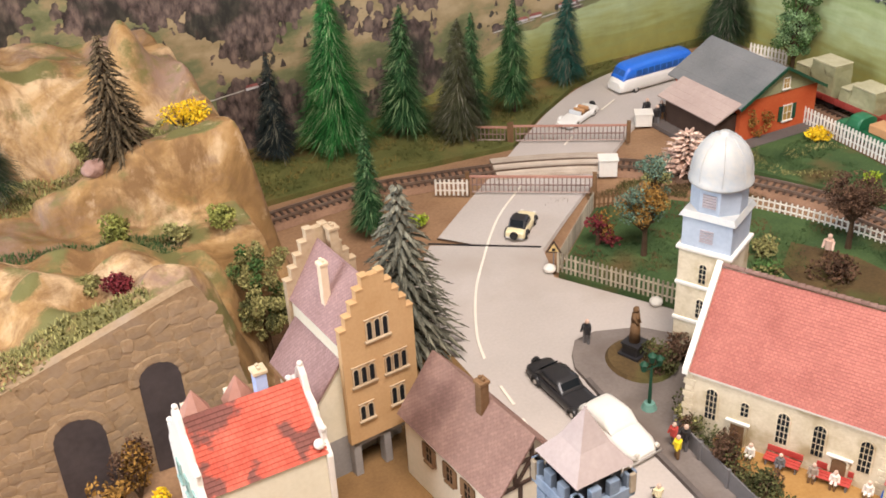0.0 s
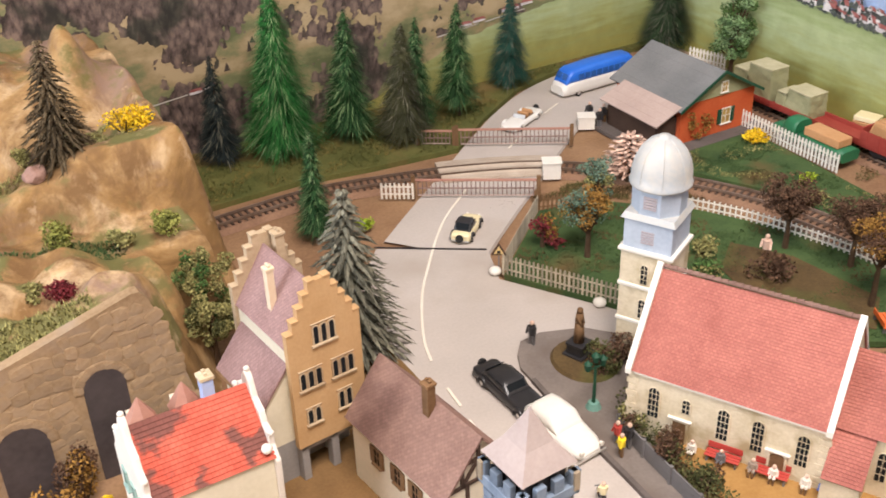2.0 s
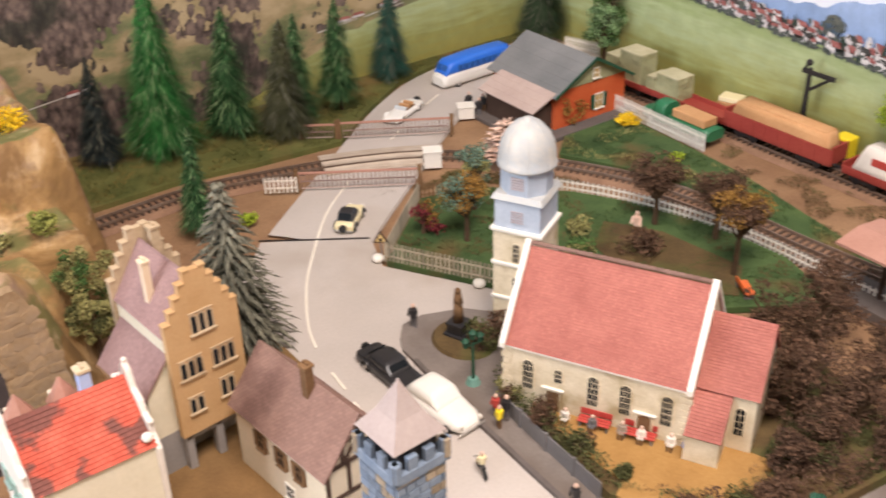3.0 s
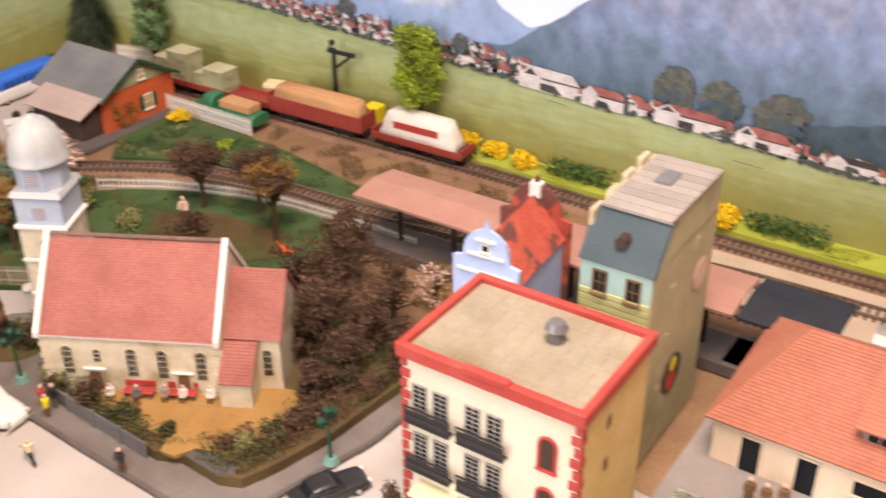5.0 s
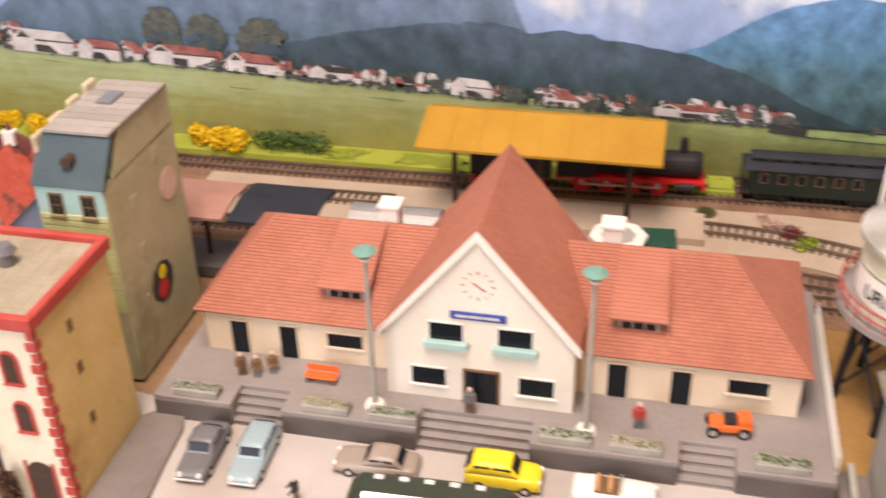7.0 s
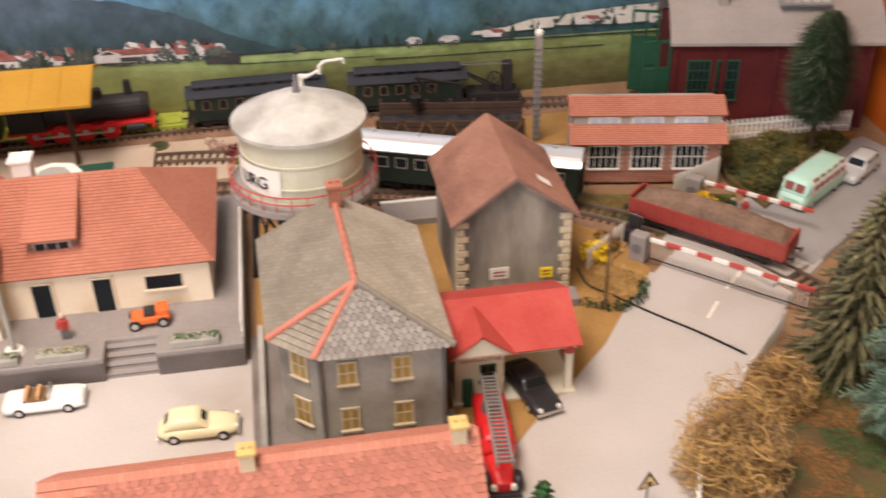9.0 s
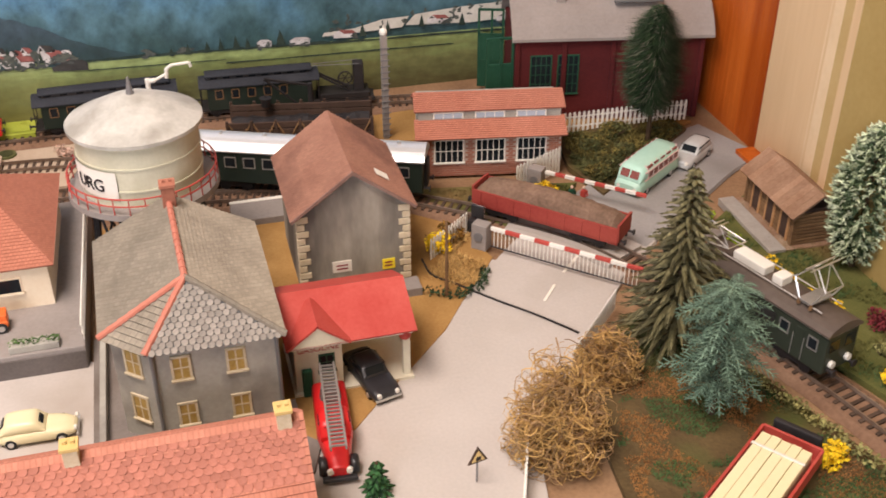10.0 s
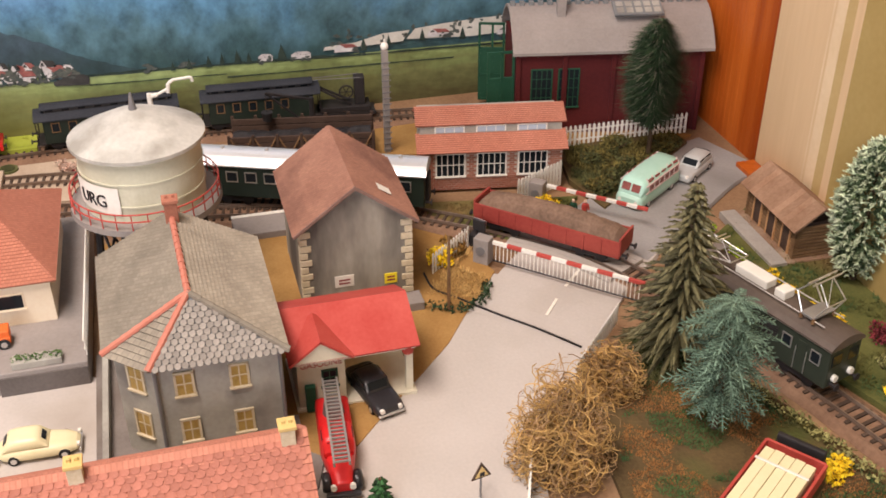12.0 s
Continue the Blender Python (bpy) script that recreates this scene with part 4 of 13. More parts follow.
def forest_print():
    """Printed autumn forest: mauve-brown woods of round crowns, olive and tan clearings with lone trees."""
    m = bpy.data.materials.new("printed_autumn_forest")
    m.use_nodes = True
    nt = m.node_tree
    L = nt.links.new
    bsdf = nt.nodes["Principled BSDF"]
    bsdf.inputs["Roughness"].default_value = 0.5
    co, sep = nt.nodes.new("ShaderNodeTexCoord"), nt.nodes.new("ShaderNodeSeparateXYZ")
    L(co.outputs["Object"], sep.inputs[0])

    def tex(kind, scale, stretch=(1, 1, 1), detail=4, rough=0.5):
        mp, n = nt.nodes.new("ShaderNodeMapping"), nt.nodes.new(kind)
        mp.inputs["Scale"].default_value = stretch
        n.inputs["Scale"].default_value = scale
        n.inputs["Detail"].default_value, n.inputs["Roughness"].default_value = detail, rough
        L(co.outputs["Object"], mp.inputs["Vector"])
        L(mp.outputs[0], n.inputs["Vector"])
        return n

    def ranged(value, a, b, c=0.0, d=1.0):
        mr = nt.nodes.new("ShaderNodeMapRange")
        for key, v in (("From Min", a), ("From Max", b), ("To Min", c), ("To Max", d)):
            mr.inputs[key].default_value = v
        L(value, mr.inputs["Value"])
        return mr.outputs[0]

    def summed(a, b, k=1.0):
        ma = nt.nodes.new("ShaderNodeMath")
        ma.operation = "MULTIPLY_ADD"
        L(a, ma.inputs[0])
        ma.inputs[1].default_value = k
        L(b, ma.inputs[2])
        return ma.outputs[0]

    def blended(fac, a, b):
        mx = nt.nodes.new("ShaderNodeMix")
        mx.data_type = "RGBA"
        L(fac, mx.inputs["Factor"])
        L(a, mx.inputs["A"])
        L(b, mx.inputs["B"])
        return mx.outputs["Result"]

    def ramped(fac, cols):
        r = nt.nodes.new("ShaderNodeValToRGB")
        while len(r.color_ramp.elements) < len(cols):
            r.color_ramp.elements.new(0.5)
        for e, (p, c) in zip(r.color_ramp.elements, cols):
            e.position, e.color = p, (*c, 1)
        L(fac, r.inputs["Fac"])
        return r.outputs[0]

    crowns = tex("ShaderNodeTexVoronoi", 105, (1, 1, 0.6), 0)
    masses = tex("ShaderNodeTexNoise", 11, (1, 1, 1.3), 5, 0.55)
    # clearings grow towards the village side and the foot of the hill
    lean = summed(ranged(sep.outputs["X"], 0.15, 0.75, -0.045, 0.055), ranged(sep.outputs["Z"], 0.06, 0.30, 0.045, -0.035))
    edge = summed(crowns.outputs["Distance"], summed(masses.outputs["Fac"], lean), 0.1)
    open_land = ranged(edge, 0.575, 0.582)
    shade = summed(crowns.outputs["Distance"], tex("ShaderNodeTexNoise", 230, (1, 1, 0.5), 5, 0.7).outputs["Fac"], -0.5)
    wood = ramped(summed(tex("ShaderNodeTexNoise", 9, (1, 1, 1), 3).outputs["Fac"], shade, 0.5), ((0.28, (0.03, 0.022, 0.02)), (0.42, (0.085, 0.06, 0.052)), (0.56, (0.145, 0.105, 0.09)), (0.72, (0.23, 0.165, 0.13))))
    dark_wood = ramped(shade, ((0.1, (0.025, 0.024, 0.02)), (0.4, (0.06, 0.055, 0.042)), (0.6, (0.11, 0.10, 0.075))))
    wood = blended(ranged(tex("ShaderNodeTexNoise", 13, (1, 1, 1), 4).outputs["Fac"], 0.52, 0.6), wood, dark_wood)
    fields = tex("ShaderNodeTexNoise", 15, (1, 1, 1.8), 3)
    grain = tex("ShaderNodeTexNoise", 140, (1, 1, 1.6), 6, 0.7)
    clear = ramped(summed(grain.outputs["Fac"], fields.outputs["Fac"], 0.22), ((0.48, (0.12, 0.135, 0.06)), (0.58, (0.20, 0.205, 0.10)), (0.66, (0.33, 0.255, 0.135)), (0.76, (0.44, 0.34, 0.20))))
    L(blended(open_land, wood, clear), bsdf.inputs["Base Color"])
    return m


PRINT = dict(
    sky=print_mat("printed_sky", [(0.0, (0.78, 0.80, 0.84)), (0.45, (0.62, 0.72, 0.86)), (0.6, (0.82, 0.84, 0.86)), (1.0, (0.40, 0.56, 0.82))], 14, 2, z0=10, z1=40, blotch=0.5),
    far=print_mat("printed_far_peaks", [(0.0, (0.23, 0.34, 0.55)), (0.5, (0.31, 0.42, 0.63)), (0.64, (0.60, 0.66, 0.75)), (1.0, (0.40, 0.51, 0.71))], 6, 0.7, z0=8, z1=26, blotch=0.6, streak=0.2),
    big=print_mat("printed_grey_mountain", [(0.0, (0.085, 0.145, 0.19)), (0.35, (0.13, 0.195, 0.285)), (0.6, (0.18, 0.25, 0.40)), (0.8, (0.23, 0.27, 0.385)), (1.0, (0.18, 0.25, 0.41))], 4.5, 0.55, z0=9, z1=27, blotch=0.55, streak=0.36),
    blue=print_mat("printed_blue_mountain", [(0.0, (0.04, 0.085, 0.09)), (0.3, (0.075, 0.16, 0.20)), (0.55, (0.09, 0.22, 0.34)), (1.0, (0.125, 0.285, 0.51))], 5, 0.7, rough=0.35, z0=6, z1=19, blotch=0.5, streak=0.5, tilt=-20),
    hill=print_mat("printed_wooded_hill", [(0.0, (0.03, 0.06, 0.065)), (0.5, (0.045, 0.08, 0.105)), (1.0, (0.07, 0.11, 0.165))], 2.2, 1, z0=6, z1=16, blotch=0.6, streak=0.4),
    meadow=print_mat("printed_meadow", [(0.0, (0.32, 0.29, 0.08)), (0.3, (0.29, 0.30, 0.10)), (0.5, (0.34, 0.375, 0.16)), (0.75, (0.385, 0.455, 0.24)), (1.0, (0.29, 0.36, 0.16))], 5, 7, z0=0, z1=11, blotch=0.4, streak=0.12, tilt=80,
                     south=[(0.0, (0.085, 0.078, 0.03)), (0.45, (0.16, 0.17, 0.065)), (0.7, (0.20, 0.25, 0.09)), (0.85, (0.30, 0.38, 0.15)), (1.0, (0.31, 0.39, 0.17))]),
    pale=mat("printed_pale_field", (0.50, 0.48, 0.42), (0.66, 0.63, 0.56), 0.5, 2, 0.4, 0.0),
    conifer=mat("printed_dark_conifer", (0.02, 0.035, 0.03), (0.05, 0.07, 0.055), 0.5, 1, 0.3, 0.0),
    forest=forest_print(),
    wood=mat("printed_brown_wood", (0.05, 0.04, 0.035), (0.11, 0.085, 0.07), 0.5, 1, 0.3, 0.0),
    white=mat("printed_white", (0.44, 0.41, 0.41), (0.76, 0.73, 0.71), 0.5, 2, 0.4, 0.0),
    roof=mat("printed_red_roof", (0.22, 0.065, 0.06), (0.42, 0.17, 0.15), 0.5, 1, 0.4, 0.0),
    dark=mat("printed_dark", (0.035, 0.035, 0.035), (0.08, 0.075, 0.07), 0.5, 2, 0.4, 0.0),
    tree=mat("printed_tree", (0.05, 0.062, 0.06), (0.12, 0.132, 0.115), 0.5, 0.6, 0.12, 0.0),
    crown=mat("printed_pale_crown", (0.075, 0.088, 0.08), (0.155, 0.16, 0.135), 0.5, 0.6, 0.12, 0.0),
)
east = tagged(new("backdrop"), "printed alpine panorama with village, meadow and mountains", "backdrop", kind="structure")
YS = [-109 + i * 0.55 for i in range(int(218.0 / 0.55) + 1)]


def village_line(y):
    return 7.9 + 0.042 * y + 0.0001 * y * y if y > -45 else 6.15 + 0.012 * (y + 45)


def curve_through(pts):
    xs, zs = [p[0] for p in pts], [p[1] for p in pts]
    return lambda y: float(np.interp(y, xs, zs))


sky_top = lambda y: 46.0
print_layer("sky", 98.0, YS, sky_top, lambda y: -1.0, PRINT["sky"], east)
far_line = curve_through([(-112, 12), (-52, 14), (-44, 18.0), (-36, 21), (-27, 22.5), (-18, 23), (-8, 22), (24, 18), (36, 15.5), (40, 18), (47, 19.5), (54, 17.5), (66, 14.5), (72, 16), (82, 20), (109, 24)])
print_layer("far_peaks", 97.9, YS, lambda y: far_line(y) + jag(y, 0.25, 0.7, 1), lambda y: 3.0, PRINT["far"], east)
big_line = curve_through([(-112, 0), (-24, 0), (-20, 12), (-17.5, 18), (-15, 23), (-6, 31), (6, 33), (20, 25), (27, 21), (33, 16.5), (38, 13.4), (46, 11.5), (60, 11.0), (109, 12)])
print_layer("grey_mountain", 97.8, YS, lambda y: big_line(y) + jag(y, 0.3, 0.5, 2), lambda y: -0.5, PRINT["big"], east)
blue_line = curve_through([(-112, 25), (-80, 25), (-62, 21.5), (-50.4, 18.7), (-45.2, 18.4), (-42.9, 17.8), (-40.5, 16.7), (-38.2, 15.5), (-35.6, 13.6), (-33.4, 12.8), (-28, 9.5), (-20, 8.5), (109, 0)])
print_layer("blue_mountain", 97.7, YS, lambda y: blue_line(y) + jag(y, 0.2, 0.4, 3), lambda y: -0.5, PRINT["blue"], east)
hill_line = curve_through([(-112, 4), (-55, 5), (-46, 8.2), (-40, 11.2), (-36, 12.4), (-33, 13.0), (-28, 13.8), (-22.5, 14.5), (-19.5, 14.0), (-16, 14.9), (-9, 14.4), (-1, 13.1), (7, 11.2), (14, 9.5), (24, 9.0), (109, 12)])
print_layer("wooded_hill", 97.6, YS, lambda y: hill_line(y) + jag(y, 0.5, 0.35, 4), lambda y: -0.5, PRINT["hill"], east)
print_layer("meadow", 97.5, YS, lambda y: village_line(y) + 0.3 * ease(-50, -40, y), lambda y: -0.8, PRINT["meadow"], east)
rng = random.Random(5)


def printed_shape(name, pts, material, x=97.4):
    mesh_object(name, [(x, y, z) for y, z in pts], [tuple(range(len(pts)))], material, east)


def printed_tree(y, z, w, h, seed, x=97.42):
    """A printed tree: many small overlapping clumps of leaves, with gaps."""
    r = random.Random(seed)
    large = w > 2
    tones = {}
    for q in range(90 if large else 5):
        a, d = r.uniform(0, math.tau), math.sqrt(r.random())
        k = r.uniform(0.15, 0.3) if large else r.uniform(0.4, 0.65)
        cy, cz = y + w * 0.42 * d * math.cos(a) * (1.0 - 0.3 * math.sin(a)), z + h * (0.52 + 0.42 * d * math.sin(a))
        tone = "tree" if q % 5 < 3 or not large else ("crown" if cz > z + h * 0.45 else "hill")
        vs, fs = tones.setdefault(tone, ([], []))
        fs.append(tuple(range(len(vs), len(vs) + 14)))
        for i in range(14):
            a = math.tau * i / 14
            e = r.uniform(0.5, 1.25) if large else r.uniform(0.72, 1.12)
            vs.append((x - 0.0008 * q, cy + w / 2 * k * math.cos(a) * e, cz + h * 0.42 * k * math.sin(a) * e))
    for tone, (vs, fs) in tones.items():
        mesh_object("printed_tree", vs, fs, PRINT[tone], east)


def printed_conifer(y, z, w, h, x=97.33):
    printed_shape("printed_conifer", [(y - w / 2, z), (y + w / 2, z), (y + w * 0.32, z + h * 0.35), (y + w * 0.36, z + h * 0.36), (y + w * 0.15, z + h * 0.7), (y, z + h), (y - w * 0.17, z + h * 0.68), (y - w * 0.36, z + h * 0.34)], PRINT["conifer"], x)


def printed_house(y, z, w, h, roof, layer=0, gable=0.38):
    """A printed farmhouse: white gable end and long wall under a pitched roof."""
    x = 97.38 - 0.012 * layer
    g, up = w * gable, h * rng.uniform(0.5, 0.75)
    printed_shape("printed_wall", [(y, z), (y - w, z - 0.03 * w), (y - w, z + h * 0.9), (y - g, z + h), (y - g / 2, z + h + up), (y, z + h)], PRINT["white"], x)
    printed_shape("printed_roof", [(y - g - 0.12, z + h - 0.1), (y - w - 0.12, z + h * 0.82), (y - w + g * 0.3, z + h + up * 0.82), (y - g / 2, z + h + up + 0.06)], PRINT[roof], x - 0.004)
    printed_shape("printed_eave", [(y - g, z + h * 0.98), (y - w, z + h * 0.88), (y - w, z + h * 0.72), (y - g, z + h * 0.8)], PRINT["dark"], x - 0.003)
    if w > 3:
        printed_shape("printed_barn", [(y - g * 0.95, z), (y - w * rng.uniform(0.55, 0.75), z - 0.02 * w), (y - w * 0.6, z + h * 0.5), (y - g * 0.95, z + h * 0.55)], PRINT["dark"], x - 0.0035)
    printed_shape("printed_gable", [(y - g * 0.2, z + h * 1.02), (y - g * 0.8, z + h * 1.02), (y - g / 2, z + h + up * 0.8)], PRINT["dark" if rng.random() < 0.6 else "white"], x - 0.0036)
    for q in range(2):
        printed_tree(y - w * rng.random(), z - 0.35, rng.uniform(0.5, 1.1), rng.uniform(0.5, 0.9), int(abs(y) * 37) + q + int(w * 100), x - 0.005)


# rows of small houses and trees, the far rows higher on the sheet
for row, lift in ((2, 1.5), (1, 0.8), (0, 0.0)):
    y = 97.0 - row * 1.1
    while y > -44:
        w, h = rng.uniform(0.9, 2.6) * (1 - 0.18 * row), rng.uniform(0.45, 0.95)
        dense = 1.0 if y > 40 else (0.7 if y > -2 else 0.5)
        z = village_line(y) + lift * (1.0 if y > 36 else 0.5) * rng.uniform(0.8, 1.2) - 0.1
        pick = rng.random()
        if pick < 0.6 * (1.0 if row == 0 or y > 36 else 0.55) * (1.0 if y > -2 else 0.8):
            printed_house(y, z, w, h, "roof" if rng.random() < 0.7 else ("white" if rng.random() < 0.35 else "dark"), 2 - row, rng.uniform(0.3, 0.6))
        elif pick < 0.86:
            printed_tree(y - w / 2, z - 0.2, w * rng.uniform(0.5, 0.9), rng.uniform(0.8, 1.7), int(y * 10) + 900, 97.39 - 0.012 * (2 - row))
        else:
            printed_conifer(y - w / 2, z - 0.1, rng.uniform(0.4, 0.8), rng.uniform(1.0, 1.9), 97.36 - 0.012 * (2 - row))
        y -= w * rng.uniform(0.45, 0.85)
# gardens and hedges before the houses
for k in range(150):
    y = 96 - k * 0.93 + rng.uniform(-0.4, 0.4)
    printed_tree(y, village_line(y) - rng.uniform(0.25, 0.45), rng.uniform(0.5, 1.5), rng.uniform(0.35, 0.9), 2000 + k, 97.345)
for y, z, w, h, roof in ((36.4, 9.1, 7.2, 1.5, "white"), (28.8, 8.7, 4.8, 1.4, "roof"), (20.6, 8.6, 7.2, 1.4, "roof"), (12.0, 8.3, 5.4, 1.2, "roof"), (-11.7, 7.3, 4.1, 1.1, "white"), (-21, 6.9, 3.4, 0.8, "roof"), (-31.7, 6.6, 7.0, 0.8, "roof"), (3.0, 8.2, 4.6, 0.8, "dark")):
    printed_house(y, z, w, h, roof, 5)
for k, (y, z, w, h) in enumerate(((18.6, 10.2, 4.6, 4.6), (14.0, 10.0, 4.4, 4.4), (8.0, 9.6, 5.4, 4.8), (60, 12.6, 3, 2.2), (44, 11.0, 2.4, 2.6), (-43.6, 5.9, 3.4, 1.5), (-52, 6.0, 1.6, 1.0), (-56, 6.0, 1.8, 0.9))):
    printed_tree(y, z, w, h, k, 97.39)
# fields, hedgerow, conifers and farms on the pasture beyond the engine shed
for pts in ([(-70.4, 6.5), (-79.2, 6.7), (-80.0, 7.9), (-77.0, 7.8), (-74, 7.1), (-70.6, 6.9)], [(-79.6, 6.9), (-87, 6.5), (-96, 6.8), (-96, 8.6), (-88, 8.5), (-84, 8.3), (-80.6, 8.0)]):
    printed_shape("printed_field", pts, PRINT["pale"], 97.40)
for a, b, za, zb, w in ((-38, -50, 6.2, 6.3, 0.16), (-50, -62, 6.3, 6.0, 0.2), (-62, -75, 6.0, 5.6, 0.22), (-75, -96, 5.6, 5.2, 0.16), (-46, -60, 5.3, 5.0, 0.08), (-60, -85, 4.6, 4.2, 0.1)):
    n = 14
    top = [(a + (b - a) * k / n, za + (zb - za) * k / n + w * rng.uniform(0.5, 1.3)) for k in range(n + 1)]
    low = [(a + (b - a) * k / n, za + (zb - za) * k / n - w * 0.4) for k in range(n, -1, -1)]
    printed_shape("printed_hedgerow", top + low, PRINT["conifer"], 97.41)
for a, b, dz in ((33, 30.5, -1.3), (12, 9, -2.0), (-3, -7, -1.4), (-14, -19, -2.2), (-26, -31, -1.3)):
    mid = [(a + (b - a) * k / 8, village_line(a + (b - a) * k / 8) + dz) for k in range(9)]
    printed_shape("printed_hedgerow", [(y, z + 0.05 * rng.uniform(0.2, 1.5)) for y, z in mid] + [(y, z - 0.02) for y, z in mid[::-1]], PRINT["tree"], 97.41)
for y, z, w, h in ((-54.5, 6.0, 0.5, 1.0), (-56.2, 6.0, 0.6, 1.2), (-58.2, 6.0, 0.7, 1.3), (-59.6, 6.0, 0.6, 1.5), (-61.2, 6.0, 0.8, 1.6), (-62.4, 5.9, 0.7, 1.3), (-65.9, 5.9, 1.1, 1.9), (-74.8, 6.1, 0.8, 1.6), (-77.6, 6.4, 0.6, 1.3), (-81.4, 6.6, 0.7, 1.4), (-86, 6.3, 0.8, 1.5)):
    printed_conifer(y, z, w, h)
for y, z, w, roof in ((-63.4, 6.05, 1.5, "white"), (-66.9, 5.95, 2.1, "white"), (-71.6, 6.2, 2.4, "roof"), (-82.0, 6.9, 2.4, "roof"), (-90, 6.4, 2.6, "white")):
    printed_house(y, z, w, 0.5, roof, 6, 0.45)
for k in range(34):
    y = rng.uniform(-96, -71)
    printed_tree(y, rng.uniform(6.6, 8.3), rng.uniform(0.3, 0.8), rng.uniform(0.3, 0.7), 2200 + k, 97.395)
printed_shape("printed_waggon", [(-42.6, 5.6), (-46.0, 5.4), (-46.1, 6.2), (-45.6, 6.6), (-43.0, 6.7), (-42.5, 6.3)], PRINT["dark"], 97.33)

north = tagged(new("backdrop"), "printed autumn forest hillside with clearings", "backdrop", kind="structure")
XS = [-30 + i * 0.8 for i in range(161)]
print_layer("forest_print", 109.0, XS, lambda x: 42.0, lambda x: -1.0, PRINT["forest"], north, True)
north_meadow = curve_through([(-30, -1), (47, -1), (53, 1.6), (59.3, 4.4), (67, 7.0), (76, 8.4), (85, 9.6), (98, 11.2)])
print_layer("meadow_print", 108.9, [x for x in XS if x < 98.1], lambda x: north_meadow(x) + jag(x, 0.3, 0.5, 8), lambda x: -0.9, PRINT["meadow"], north, True)

nr = random.Random(21)


def north_print(name, pts, material, y=108.95):
    mesh_object(name, [(x, y, z) for x, z in pts], [tuple(range(len(pts)))], material, north)


for k in range(60):
    x, z = nr.uniform(6, 70), nr.uniform(3.0, 19.0)
    if x > 56 and z < 7:
        continue
    w, h = nr.uniform(0.35, 0.8), nr.uniform(0.7, 1.5)
    north_print("printed_conifer", [(x - w / 2, z), (x + w / 2, z), (x + w * 0.28, z + h * 0.4), (x + w * 0.32, z + h * 0.42), (x, z + h), (x - w * 0.3, z + h * 0.38), (x - w * 0.25, z + h * 0.36)], PRINT["wood"], 108.94 - 0.0004 * k)
for x, z, w, h in ((30.2, 7.3, 1.5, 0.7), (32.0, 7.6, 1.3, 0.7), (64.6, 8.1, 2.4, 0.7), (67.2, 8.3, 1.8, 0.7), (71.5, 8.9, 2.6, 0.8), (74.4, 9.2, 1.8, 0.8)):
    north_print("printed_wall", [(x, z), (x + w, z + 0.1), (x + w, z + h * 0.55), (x, z + h * 0.5)], PRINT["white"], 108.87)
    north_print("printed_roof", [(x - 0.1, z + h * 0.45), (x + w + 0.1, z + h * 0.5), (x + w * 0.85, z + h), (x + w * 0.15, z + h * 0.95)], PRINT["roof"], 108.865)
for k in range(3):
    x, z = (24.0, 62.0, 69.0)[k], (6.9, 7.6, 8.2)[k]
    north_print("printed_road", [(x, z - 0.1), (x + 6, z + 0.5), (x + 6, z + 0.6), (x, z + 0.05)], PRINT["pale"], 108.885)

# ---- tracks ----
MAIN = smooth_line([(8, 91), (18, 91.5), (27, 92.2), (36.7, 92.6), (44.5, 91.0), (52.5, 88.6), (60.6, 84.6), (66.5, 79.2), (71.4, 72.8), (75.4, 65), (77.4, 56), (78, 46), (79.2, 34), (80.6, 20), (81.2, 0), (81.3, -25), (80.6, -40), (79.4, -50),
                    (77.3, -60), (73.2, -70), (68.2, -78), (62.0, -85.2), (55.5, -89.4), (48, -93.0), (40, -95.3), (31, -97.6), (20, -99.6)], 0.5)
SECOND = smooth_line([(91.5, 100), (91.8, 88), (92.2, 66), (92.6, 40), (92.2, 15), (92.6, -10), (93.6, -30), (94.2, -45), (94.2, -60), (93.0, -76), (91.2, -88)], 0.5)
THIRD = smooth_line([(86, 14), (82.6, 30), (79.6, 40)][::-1] + [(87.4, 0), (87.6, -30), (86.8, -44), (83, -56), (76.8, -66)], 0.5)
FOURTH = smooth_line([(73.4, 62), (74.8, 54), (75.5, 46), (76.2, 38), (76.6, 30), (76.4, 5), (76.8, -30), (77.0, -46), (76.0, -58), (72.2, -71.4)], 0.5)


def heading(line, i):
    d = line[min(i + 2, len(line) - 1)] - line[max(i - 2, 0)]
    return math.atan2(d.y, d.x)


def sleeper_mesh():
    bm = bmesh.new()
    box(bm, -0.14, 0.14, -1.3, 1.3, 0, 0.16, 0.03)
    bmesh.ops.scale(bm, vec=(CM, CM, CM), verts=bm.verts)
    me = bpy.data.meshes.new("sleeper")
    bm.to_mesh(me)
    bm.free()
    me.materials.append(M["sleeper"])
    return me


SLEEPER = sleeper_mesh()


